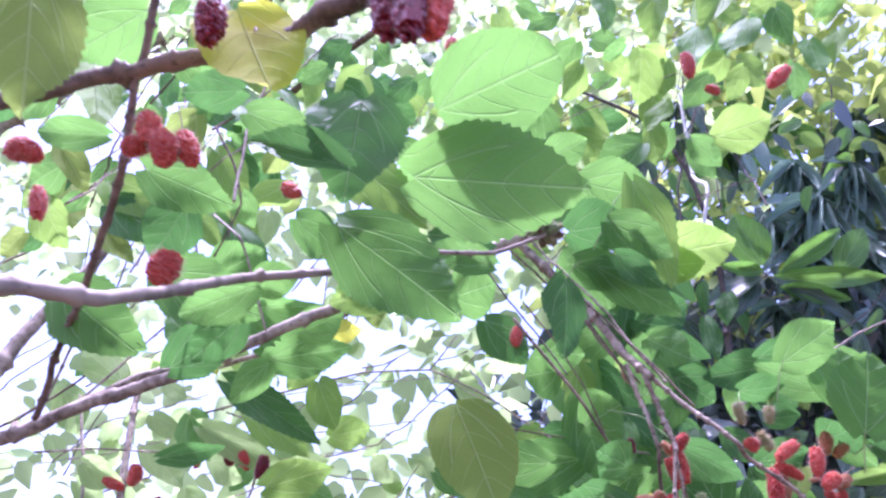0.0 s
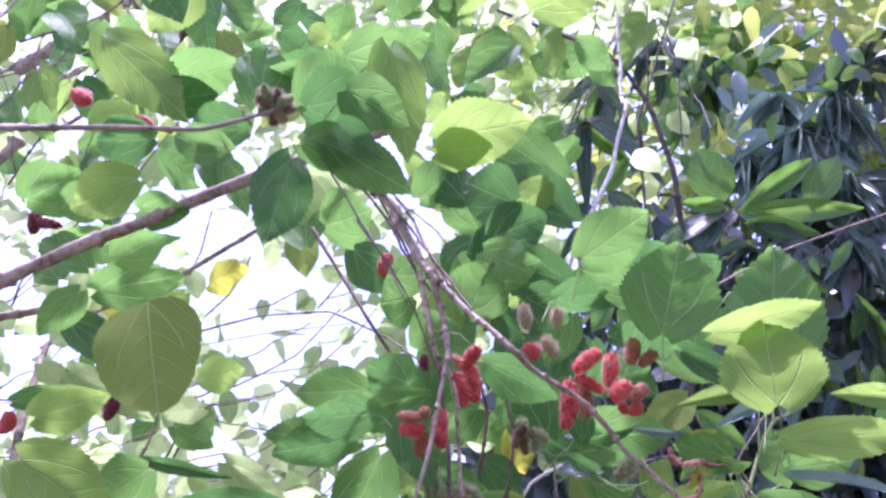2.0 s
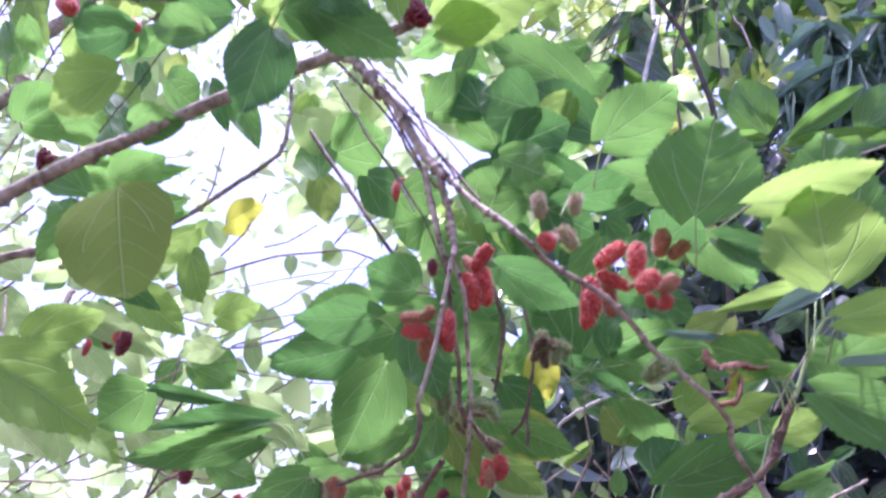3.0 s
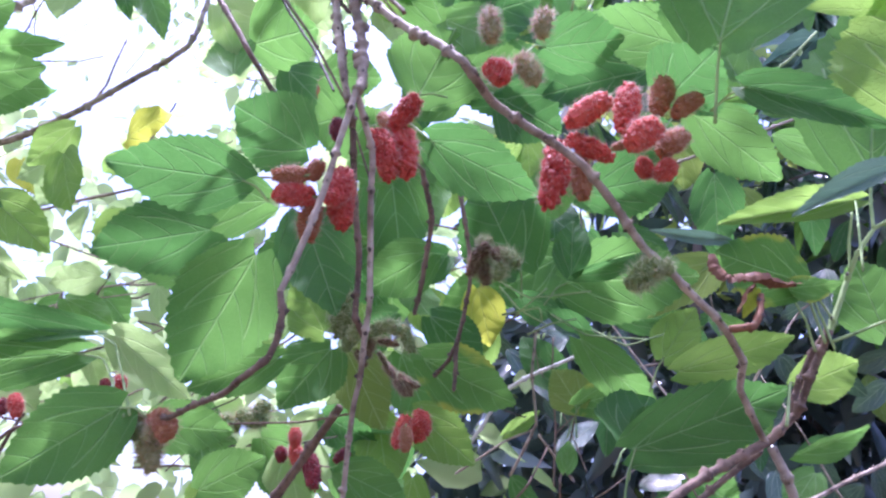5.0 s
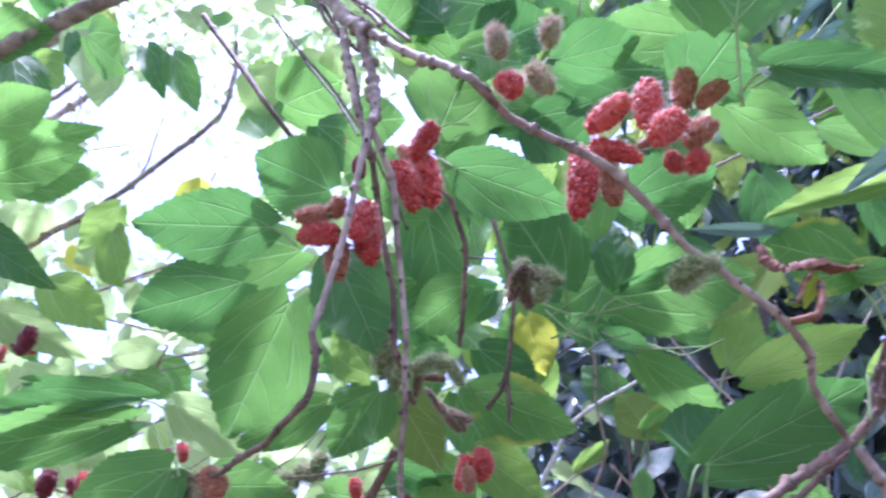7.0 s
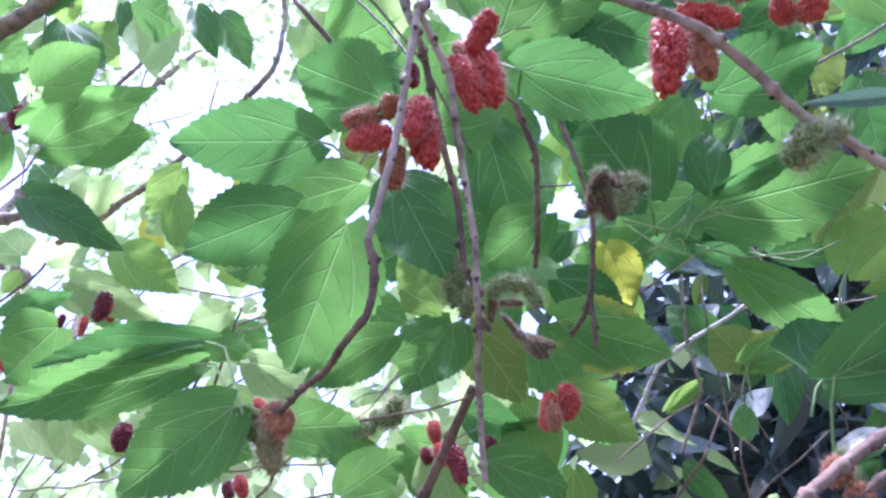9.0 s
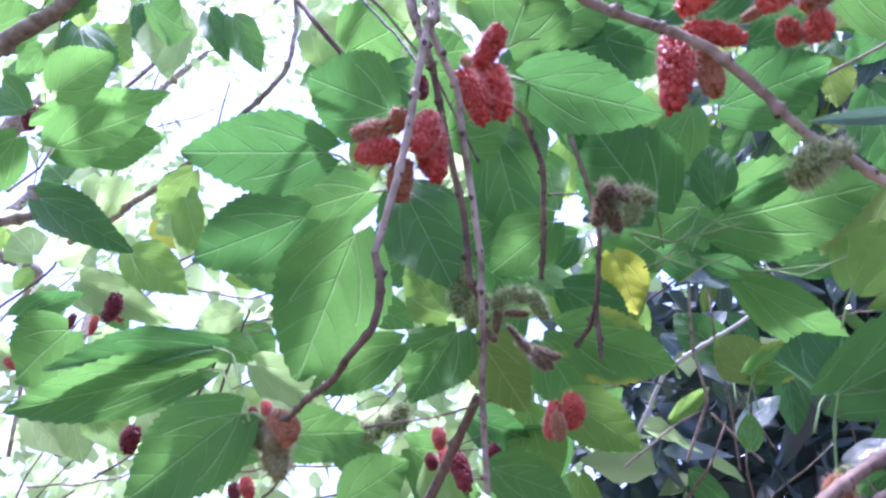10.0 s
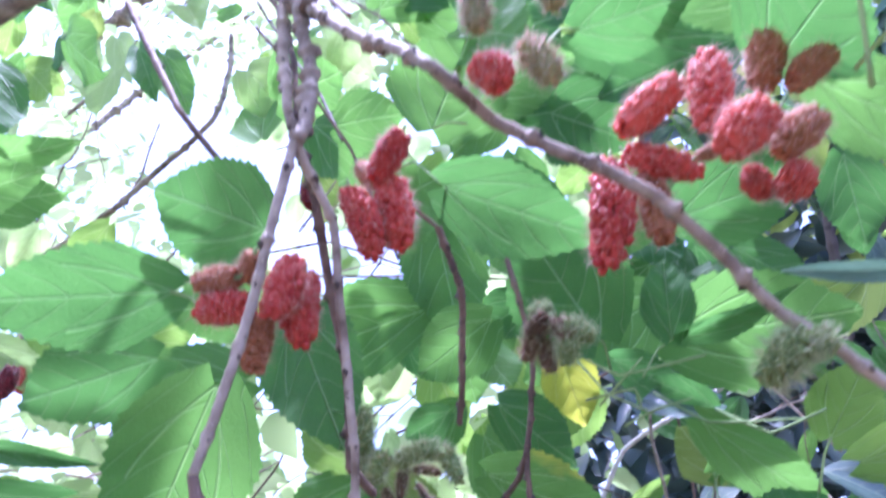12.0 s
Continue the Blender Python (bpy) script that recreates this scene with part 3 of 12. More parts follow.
stem_r = twig(tree, [(0.481, 0.942, 1.715), (0.496, 0.940, 1.731), (0.503, 0.930, 1.751), (0.512, 0.922, 1.772)], 0.0023, 0.0019, BARK_RED, 0.011, "branch")
stem_green = twig(tree, [(0.512, 0.922, 1.771), (0.524, 0.920, 1.801), (0.529, 0.915, 1.814), (0.540, 0.915, 1.831), (0.551, 0.910, 1.836), (0.565, 0.905, 1.841)], 0.0016, 0.0010, PETIOLE, 0.016)
stem_r3 = twig(tree, [(0.492, 0.945, 1.727), (0.499, 0.945, 1.746), (0.507, 0.940, 1.766), (0.514, 0.930, 1.774)], 0.0021, 0.00182, BARK_RED, 0.014)
stem_r2 = twig(tree, [(0.483, 0.942, 1.713), (0.489, 0.945, 1.701), (0.497, 0.950, 1.679), (0.505, 0.955, 1.655)], 0.00252, 0.00252, BARK, 0.019)
twig_x = twig(tree, [(0.470, 1.000, 1.680), (0.511, 1.020, 1.696), (0.543, 1.050, 1.716), (0.589, 1.080, 1.744)], 0.00154, 0.00126, BARK, 0.019)
twig_k = twig(tree, [(-0.548, 1.200, 2.065), (-0.468, 1.190, 2.078), (-0.391, 1.170, 2.088), (-0.314, 1.160, 2.111), (-0.242, 1.150, 2.142), (-0.175, 1.140, 2.179), (-0.125, 1.130, 2.205), (-0.118, 1.130, 2.236), (-0.122, 1.130, 2.283), (-0.134, 1.130, 2.342)], 0.0050, 0.0030, BARK, 0.05)
twig_k1 = twig(tree, [(-0.252, 1.150, 2.135), (-0.253, 1.160, 2.174), (-0.254, 1.160, 2.209), (-0.262, 1.170, 2.265)], 0.0017, 0.0011, BARK, 0.03)
twig_k4 = twig(tree, [(-0.619, 1.300, 2.355), (-0.546, 1.300, 2.358), (-0.476, 1.300, 2.354), (-0.430, 1.300, 2.362)], 0.0014, 0.0009, BARK, 0.03)
twig_k2 = twig(tree, [(0.113, 0.830, 1.996), (0.145, 0.825, 1.952), (0.189, 0.820, 1.893), (0.216, 0.845, 1.858)], 0.0020, 0.0015, BARK_RED, 0.045)
twig_k3 = twig(tree, [(0.011, 1.020, 2.233), (0.093, 1.000, 2.109), (0.131, 0.990, 2.055), (0.172, 0.970, 1.987)], 0.00147, 0.00112, BARK_DARK, 0.03)
bough_a = twig(tree, [(-0.950, 0.720, 1.560), (-0.700, 0.750, 1.690), (-0.500, 0.777, 1.797), (-0.300, 0.806, 1.903), (-0.150, 0.824, 1.986), (0.050, 0.851, 2.094), (0.200, 0.872, 2.172)], 0.0088, 0.0066, BARK, 0.08, "branch")
bough_b = twig(tree, [(-0.543, 1.200, 2.632), (-0.366, 1.100, 2.696), (-0.231, 1.050, 2.753), (-0.077, 1.000, 2.844)], 0.0075, 0.0072, BARK_RED, 0.12, "branch")
twig_h = twig(tree, [(-0.043, 0.280, 1.731), (-0.039, 0.315, 1.749), (-0.020, 0.340, 1.756), (-0.025, 0.400, 1.796), (-0.021, 0.455, 1.834), (0.031, 0.520, 1.879), (0.017, 0.585, 1.934), (0.060, 0.605, 1.946), (0.110, 0.630, 1.960), (0.155, 0.650, 1.993)], 0.00364, 0.00182, BARK_PALE, 0.05)
twig_i = twig(tree, [(-0.172, 0.360, 1.896), (-0.154, 0.380, 1.925), (-0.127, 0.390, 1.951), (-0.073, 0.400, 1.968), (-0.030, 0.400, 1.975), (0.020, 0.385, 1.981), (0.062, 0.360, 1.970)], 0.0052, 0.007, BARK_RED, 0.04)
twig_i2 = twig(tree, [(-0.090, 0.370, 2.007), (-0.099, 0.390, 1.971), (-0.106, 0.400, 1.950), (-0.106, 0.420, 1.895), (-0.127, 0.450, 1.863), (-0.149, 0.480, 1.837), (-0.176, 0.510, 1.813), (-0.210, 0.550, 1.773)], 0.0028, 0.00238, BARK_RED, 0.03)
twig_j = twig(tree, [(-0.193, 0.620, 2.119), (-0.163, 0.630, 2.069), (-0.150, 0.640, 2.029), (-0.176, 0.660, 1.979)], 0.00126, 0.00098, BARK_RED, 0.03)
twig_w = twig(tree, [(0.120, 0.920, 2.063), (0.159, 0.930, 2.013), (0.193, 0.950, 1.962), (0.225, 0.970, 1.887)], 0.00119, 0.00091, BARK_RED, 0.05)
twig_y3 = twig(tree, [(0.164, 0.920, 2.089), (0.213, 0.930, 2.052), (0.239, 0.940, 2.019), (0.265, 0.950, 1.973)], 0.00077, 0.0007, BARK_RED, 0.02)
twig_z = twig(tree, [(-0.517, 1.500, 2.135), (-0.312, 1.500, 2.173), (-0.101, 1.500, 2.196), (0.007, 1.500, 2.143)], 0.00133, 0.00084, BARK, 0.06)
twig_z2 = twig(tree, [(-0.528, 1.400, 1.947), (-0.403, 1.400, 1.978), (-0.200, 1.400, 2.009)], 0.00133, 0.00084, BARK, 0.06)
twig_z3 = twig(tree, [(-0.350, 1.300, 1.789), (-0.305, 1.300, 1.879), (-0.293, 1.300, 1.946)], 0.00196, 0.00168, BARK_DARK, 0.06)
bough_c = twig(tree, [(-0.711, 1.000, 1.874), (-0.591, 1.000, 1.899), (-0.536, 1.020, 1.959), (-0.495, 1.050, 2.008), (-0.444, 1.100, 2.044)], 0.0085, 0.006, BARK, 0.1, "branch")
bough_d = twig(tree, [(-0.642, 0.920, 1.907), (-0.629, 0.950, 2.023), (-0.617, 0.980, 2.107), (-0.590, 1.000, 2.215), (-0.564, 1.020, 2.323)], 0.011, 0.0085, BARK, 0.1, "branch")
twig_d2 = twig(tree, [(-0.598, 1.000, 1.894), (-0.590, 1.000, 1.972), (-0.583, 1.000, 2.038)], 0.0028, 0.0021, BARK, 0.06)
twig_d3 = twig(tree, [(-0.572, 1.020, 1.932), (-0.521, 1.030, 2.004), (-0.473, 1.050, 2.092)], 0.00224, 0.00168, BARK, 0.06)
bough_e = twig(tree, [(-0.627, 1.350, 1.781), (-0.665, 1.350, 1.918), (-0.704, 1.380, 2.049), (-0.719, 1.400, 2.117)], 0.008, 0.006, BARK, 0.1, "branch")
twig_e2 = twig(tree, [(-0.674, 1.300, 1.771), (-0.708, 1.300, 1.914), (-0.796, 1.320, 2.073)], 0.00315, 0.00245, BARK, 0.07)
twig_e3 = twig(tree, [(-0.831, 1.300, 1.951), (-0.692, 1.300, 1.962), (-0.576, 1.320, 1.966)], 0.0021, 0.00168, BARK, 0.07)
twig_f = twig(tree, [(-0.538, 1.300, 2.026), (-0.357, 1.300, 2.080), (-0.215, 1.320, 2.130), (-0.088, 1.340, 2.146), (0.023, 1.340, 2.097), (0.146, 1.340, 2.016)], 0.0024, 0.0017, BARK, 0.05)
twig(tree, [(-0.274, 1.250, 2.098), (-0.239, 1.250, 2.139), (-0.227, 1.250, 2.172), (-0.216, 1.250, 2.216)], 0.0017, 0.0012, BARK, 0.03)
twig(tree, [(-0.194, 1.250, 2.110), (-0.153, 1.250, 2.118), (-0.105, 1.250, 2.147)], 0.0015, 0.0010, BARK, 0.03)
twig(tree, [(-0.068, 1.250, 2.109), (-0.046, 1.250, 2.141), (-0.026, 1.250, 2.175)], 0.0016, 0.0011, BARK, 0.03)
twig(tree, [(-0.054, 1.250, 2.127), (-0.024, 1.250, 2.134), (-0.000, 1.250, 2.146)], 0.0012, 0.0008, BARK, 0.03)
twig_f2 = twig(tree, [(-0.514, 1.400, 2.073), (-0.360, 1.400, 2.031), (-0.213, 1.400, 2.052), (-0.114, 1.400, 2.066)], 0.00182, 0.00098, BARK, 0.05)
twig_f3 = twig(tree, [(0.091, 1.100, 1.956), (0.191, 1.100, 1.942), (0.282, 1.100, 1.926)], 0.00126, 0.00098, BARK_RED, 0.05)
twig_left = twig(tree, [(-0.634, 1.250, 1.845), (-0.500, 1.250, 1.854), (-0.424, 1.300, 1.879), (-0.344, 1.320, 1.923), (-0.249, 1.350, 1.958)], 0.00154, 0.00112, BARK, 0.05)
twig_left2 = twig(tree, [(-0.386, 1.100, 1.774), (-0.309, 1.100, 1.797), (-0.286, 1.120, 1.843)], 0.00112, 0.00084, BARK, 0.04)
twig_left3 = twig(tree, [(-0.445, 1.400, 1.848), (-0.424, 1.400, 1.918), (-0.420, 1.400, 1.972)], 0.0028, 0.00238, BARK, 0.06)
twig_left4 = twig(tree, [(-1.330, 1.700, 2.976), (-1.227, 1.700, 3.039), (-1.146, 1.700, 3.130)], 0.006, 0.0065, BARK, 0.1)
twig_left5 = twig(tree, [(-1.340, 1.500, 2.493), (-1.241, 1.500, 2.544), (-1.208, 1.500, 2.643)], 0.0035, 0.00315, BARK, 0.1)
pale_d = twig(neighbour, [(0.322, 1.300, 1.925), (0.317, 1.320, 1.864), (0.325, 1.330, 1.811), (0.298, 1.350, 1.755)], 0.00154, 0.00168, BARK, 0.05)
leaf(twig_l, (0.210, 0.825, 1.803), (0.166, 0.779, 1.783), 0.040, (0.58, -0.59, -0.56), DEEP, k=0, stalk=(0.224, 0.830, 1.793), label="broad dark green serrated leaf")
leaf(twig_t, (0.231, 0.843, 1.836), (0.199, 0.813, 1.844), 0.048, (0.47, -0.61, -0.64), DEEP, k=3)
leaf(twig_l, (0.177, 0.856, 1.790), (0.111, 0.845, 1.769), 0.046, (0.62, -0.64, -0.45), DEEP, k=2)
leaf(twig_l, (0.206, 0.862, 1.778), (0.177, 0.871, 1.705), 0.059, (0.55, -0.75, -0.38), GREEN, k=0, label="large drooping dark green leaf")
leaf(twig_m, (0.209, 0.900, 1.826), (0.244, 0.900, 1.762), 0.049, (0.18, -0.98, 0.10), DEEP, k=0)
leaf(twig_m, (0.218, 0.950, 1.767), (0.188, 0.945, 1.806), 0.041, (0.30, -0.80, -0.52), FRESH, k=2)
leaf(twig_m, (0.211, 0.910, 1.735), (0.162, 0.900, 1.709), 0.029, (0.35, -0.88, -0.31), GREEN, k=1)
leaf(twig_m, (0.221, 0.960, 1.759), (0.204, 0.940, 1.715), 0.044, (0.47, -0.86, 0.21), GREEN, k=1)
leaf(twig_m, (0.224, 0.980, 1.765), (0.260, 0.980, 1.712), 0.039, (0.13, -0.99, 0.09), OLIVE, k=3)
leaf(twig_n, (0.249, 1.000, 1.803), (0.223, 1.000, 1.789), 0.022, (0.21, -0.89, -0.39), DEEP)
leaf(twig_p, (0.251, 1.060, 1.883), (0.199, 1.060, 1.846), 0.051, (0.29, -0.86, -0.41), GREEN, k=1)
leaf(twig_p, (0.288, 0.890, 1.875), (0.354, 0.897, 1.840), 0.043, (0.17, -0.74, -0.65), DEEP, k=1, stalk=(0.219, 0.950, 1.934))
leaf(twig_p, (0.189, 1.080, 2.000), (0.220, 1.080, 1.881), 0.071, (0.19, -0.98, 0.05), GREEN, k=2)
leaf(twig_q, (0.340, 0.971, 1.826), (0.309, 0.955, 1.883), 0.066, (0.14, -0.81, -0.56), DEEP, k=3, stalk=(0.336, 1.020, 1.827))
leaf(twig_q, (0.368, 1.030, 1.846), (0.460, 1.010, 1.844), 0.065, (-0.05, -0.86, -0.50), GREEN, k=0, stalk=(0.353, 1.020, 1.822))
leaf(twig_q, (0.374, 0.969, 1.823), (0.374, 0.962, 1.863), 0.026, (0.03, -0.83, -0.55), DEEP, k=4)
# narrow dark blade standing in for a shadow on the leaf behind
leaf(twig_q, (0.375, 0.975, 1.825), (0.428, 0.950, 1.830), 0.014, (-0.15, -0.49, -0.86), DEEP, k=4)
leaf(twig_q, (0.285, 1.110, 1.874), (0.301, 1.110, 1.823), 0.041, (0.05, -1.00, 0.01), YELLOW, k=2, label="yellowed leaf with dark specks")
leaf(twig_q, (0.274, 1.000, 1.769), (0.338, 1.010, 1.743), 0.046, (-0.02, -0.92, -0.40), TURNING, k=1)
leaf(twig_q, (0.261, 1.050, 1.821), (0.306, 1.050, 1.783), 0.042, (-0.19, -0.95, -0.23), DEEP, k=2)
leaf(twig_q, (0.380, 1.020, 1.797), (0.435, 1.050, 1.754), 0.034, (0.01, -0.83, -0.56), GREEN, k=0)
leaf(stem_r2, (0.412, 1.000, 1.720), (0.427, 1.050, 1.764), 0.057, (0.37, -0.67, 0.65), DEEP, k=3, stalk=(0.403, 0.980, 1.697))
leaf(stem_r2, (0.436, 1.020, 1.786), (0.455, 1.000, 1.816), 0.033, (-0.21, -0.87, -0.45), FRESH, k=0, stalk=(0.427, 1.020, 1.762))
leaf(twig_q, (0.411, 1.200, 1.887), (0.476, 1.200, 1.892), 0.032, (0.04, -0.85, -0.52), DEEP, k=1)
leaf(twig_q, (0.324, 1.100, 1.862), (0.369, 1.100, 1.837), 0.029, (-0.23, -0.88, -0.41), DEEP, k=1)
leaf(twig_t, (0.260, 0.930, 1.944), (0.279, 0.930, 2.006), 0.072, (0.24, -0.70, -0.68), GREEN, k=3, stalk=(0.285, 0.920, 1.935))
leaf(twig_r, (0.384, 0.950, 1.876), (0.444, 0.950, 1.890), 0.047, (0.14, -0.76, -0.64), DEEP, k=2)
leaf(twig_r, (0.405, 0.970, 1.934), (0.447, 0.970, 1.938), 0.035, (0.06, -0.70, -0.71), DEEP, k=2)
leaf(twig_l, (0.156, 0.860, 1.688), (0.128, 0.830, 1.644), 0.044, (0.74, -0.67, -0.01), GREEN, k=1, stalk=(0.169, 0.865, 1.685))
leaf(twig_l, (0.090, 0.900, 1.741), (0.003, 0.850, 1.723), 0.024, (0.76, -0.61, 0.22), DEEP, k=4, stalk=(0.162, 0.860, 1.684))
leaf(twig_l, (0.084, 0.900, 1.727), (0.002, 0.840, 1.690), 0.036, (0.76, -0.60, -0.24), GREEN, k=1, stalk=(0.159, 0.860, 1.683))
leaf(twig_l, (0.125, 0.930, 1.694), (0.181, 0.930, 1.694), 0.033, (-0.00, -0.97, -0.24), GREEN, k=0)
leaf(twig_l, (0.130, 1.000, 1.667), (0.172, 1.000, 1.692), 0.039, (0.21, -0.91, -0.35), GREEN, k=0)
leaf(twig_m, (0.210, 1.050, 1.696), (0.263, 1.050, 1.678), 0.037, (-0.02, -1.00, -0.05), GREEN, k=0)
leaf(twig_s, (0.226, 1.170, 1.774), (0.287, 1.170, 1.732), 0.049, (-0.02, -1.00, -0.03), FRESH, k=0)
leaf(pale_d, (0.387, 1.070, 1.821), (0.346, 1.040, 1.813), 0.028, (0.41, -0.71, 0.57), SHINY, k=0)
leaf(twig_q, (0.385, 1.060, 1.815), (0.352, 1.050, 1.831), 0.022, (0.09, -0.91, -0.39), DEEP, k=1)
leaf(pale_d, (0.373, 1.300, 1.824), (0.340, 1.320, 1.876), 0.051, (-0.28, -0.94, 0.18), OLIVE, k=2, stalk=(0.361, 1.300, 1.791))
leaf(pale_d, (0.368, 1.300, 1.826), (0.430, 1.300, 1.849), 0.039, (0.14, -0.91, -0.38), TURNING, k=1, stalk=(0.371, 1.300, 1.792))
leaf(pale_d, (0.362, 1.280, 1.752), (0.364, 1.280, 1.784), 0.022, (0.04, -1.00, -0.00), GREEN, k=0)
leaf(pale_d, (0.340, 1.560, 1.924), (0.270, 1.560, 2.002), 0.061, (-0.12, -0.99, -0.11), DEEP, k=1, stalk=(0.347, 1.420, 1.831))
leaf(pale_d, (0.281, 1.400, 1.811), (0.324, 1.400, 1.844), 0.021, (0.24, -0.92, -0.31), FRESH, k=4)
leaf(stem_r2, (0.417, 1.020, 1.725), (0.446, 1.020, 1.750), 0.035, (0.17, -0.97, -0.20), DEEP, k=1, stalk=(0.413, 1.000, 1.700))
leaf(twig_r, (0.452, 0.860, 1.913), (0.459, 0.850, 1.973), 0.064, (-0.12, -0.67, -0.74), GREEN, k=0, stalk=(0.433, 0.840, 1.856))
leaf(twig_r, (0.460, 0.900, 1.813), (0.420, 0.890, 1.813), 0.008, (-0.10, -0.86, -0.51), SKY_SHEEN, k=4)
twig(tree, [(0.539, 0.915, 1.830), (0.540, 0.915, 1.848), (0.545, 0.920, 1.872)], 0.0011, 0.0008, PETIOLE, 0, "leaf_stalk")
twig(tree, [(0.525, 0.918, 1.805), (0.526, 0.915, 1.823), (0.528, 0.910, 1.838)], 0.0009, 0.0007, PETIOLE, 0, "leaf_stalk")
twig(tree, [(0.509, 0.920, 1.764), (0.505, 0.920, 1.782), (0.502, 0.920, 1.801)], 0.0008, 0.0007, PETIOLE, 0, "leaf_stalk")
twig(tree, [(0.505, 0.925, 1.761), (0.502, 0.925, 1.779), (0.496, 0.930, 1.799)], 0.0008, 0.0006, PETIOLE, 0, "leaf_stalk")
twig(tree, [(0.512, 0.920, 1.765), (0.525, 0.920, 1.771), (0.541, 0.920, 1.779)], 0.0009, 0.0007, PETIOLE, 0, "leaf_stalk")
twig(tree, [(0.515, 0.920, 1.776), (0.510, 0.920, 1.786), (0.505, 0.920, 1.797)], 0.0007, 0.0006, PETIOLE, 0, "leaf_stalk")
twig(tree, [(0.446, 0.900, 1.901), (0.469, 0.880, 1.898), (0.494, 0.870, 1.913), (0.510, 0.870, 1.933)], 0.0008, 0.0007, PETIOLE, 0, "leaf_stalk")
stray = twig(tree, [(0.322, 1.000, 1.827), (0.340, 0.985, 1.803), (0.358, 0.990, 1.795)], 0.0007, 0.00056, PETIOLE, 0, "fruit_stalk", per=4, sides=6)
stray = twig(tree, [(0.320, 1.000, 1.832), (0.346, 0.985, 1.812), (0.387, 0.990, 1.821)], 0.0007, 0.00056, PETIOLE, 0, "fruit_stalk", per=4, sides=6)
stray = twig(tree, [(0.333, 1.000, 1.802), (0.346, 0.985, 1.808), (0.357, 0.990, 1.822)], 0.0007, 0.00056, PETIOLE, 0, "fruit_stalk", per=4, sides=6)
stray = twig(tree, [(0.326, 1.000, 1.805), (0.353, 0.985, 1.805), (0.355, 0.990, 1.797)], 0.0007, 0.00056, PETIOLE, 0, "fruit_stalk", per=4, sides=6)
stray = twig(tree, [(0.360, 1.000, 1.807), (0.385, 0.985, 1.787), (0.424, 0.990, 1.788)], 0.0007, 0.00056, PETIOLE, 0, "fruit_stalk", per=4, sides=6)
stray = twig(tree, [(0.388, 1.000, 1.797), (0.410, 0.985, 1.781), (0.434, 0.990, 1.792)], 0.0007, 0.00056, PETIOLE, 0, "fruit_stalk", per=4, sides=6)
stray = twig(tree, [(0.345, 1.000, 1.791), (0.362, 0.985, 1.794), (0.378, 0.990, 1.800)], 0.0007, 0.00056, PETIOLE, 0, "fruit_stalk", per=4, sides=6)
leaf(pale_d, (0.487, 1.750, 1.916), (0.565, 1.750, 1.880), 0.059, (0.24, -0.83, 0.51), SHINY, "oval")
leaf(pale_d, (0.326, 1.700, 1.859), (0.393, 1.700, 1.911), 0.047, (-0.31, -0.86, 0.41), SHINY, "oval")
leaf(pale_d, (0.477, 1.800, 2.187), (0.563, 1.800, 2.217), 0.054, (-0.17, -0.86, 0.49), SHINY, "oval")
leaf(pale_d, (0.294, 1.750, 2.037), (0.330, 1.750, 2.073), 0.043, (-0.28, -0.92, 0.27), SHINY, "oval")
leaf(pale_d, (0.344, 1.800, 1.969), (0.273, 1.800, 1.994), 0.048, (0.20, -0.81, 0.55), SHINY, "oval")
leaf(pale_d, (0.592, 1.900, 1.998), (0.632, 1.900, 2.074), 0.058, (-0.37, -0.91, 0.19), SHINY, "oval")
leaf(pale_d, (0.206, 1.900, 2.098), (0.262, 1.900, 2.025), 0.049, (0.36, -0.89, 0.28), SHINY, "oval")
leaf(pale_d, (0.449, 1.600, 1.801), (0.517, 1.600, 1.819), 0.043, (-0.17, -0.78, 0.61), SHINY, "oval")
leaf(twig_r, (0.426, 0.850, 1.871), (0.448, 0.820, 1.878), 0.048, (-0.10, -0.72, -0.68), DEEP, k=3, stalk=(0.416, 0.840, 1.844))
leaf(twig_r, (0.461, 0.830, 1.861), (0.508, 0.800, 1.817), 0.023, (-0.30, -0.91, -0.30), DEEP, k=1, stalk=(0.446, 0.840, 1.854))
leaf(twig_r, (0.446, 0.900, 1.901), (0.497, 0.920, 1.865), 0.038, (-0.16, -0.78, -0.60), GREEN, k=0, stalk=(0.425, 0.860, 1.859))
leaf(twig_r, (0.356, 0.870, 1.930), (0.405, 0.870, 1.933), 0.040, (0.05, -0.55, -0.83), DEEP, k=2, stalk=(0.347, 0.840, 1.893))
leaf(twig_r, (0.403, 0.950, 2.004), (0.464, 0.930, 2.020), 0.041, (-0.05, -0.70, -0.71), DEEP, k=0)
leaf(stem_r, (0.545, 0.920, 1.872), (0.560, 0.900, 2.000), 0.090, (-0.30, -0.70, -0.64), GREEN, k=0)
leaf(twig_x, (0.593, 1.300, 2.182), (0.687, 1.300, 2.131), 0.045, (-0.30, -0.77, -0.56), GREEN, "oval")
leaf(stem_r, (0.554, 0.970, 1.883), (0.469, 0.950, 1.857), 0.023, (0.26, -0.96, -0.13), FRESH, k=4, stalk=(0.525, 0.900, 1.797))
leaf(stem_r, (0.539, 0.858, 1.836), (0.485, 0.862, 1.811), 0.014, (-0.35, -0.94, -0.06), SKY_SHEEN, k=4)
leaf(stem_r, (0.501, 0.920, 1.799), (0.452, 0.900, 1.806), 0.040, (0.24, -0.87, -0.43), TURNING, k=3, stalk=(0.513, 0.920, 1.761))
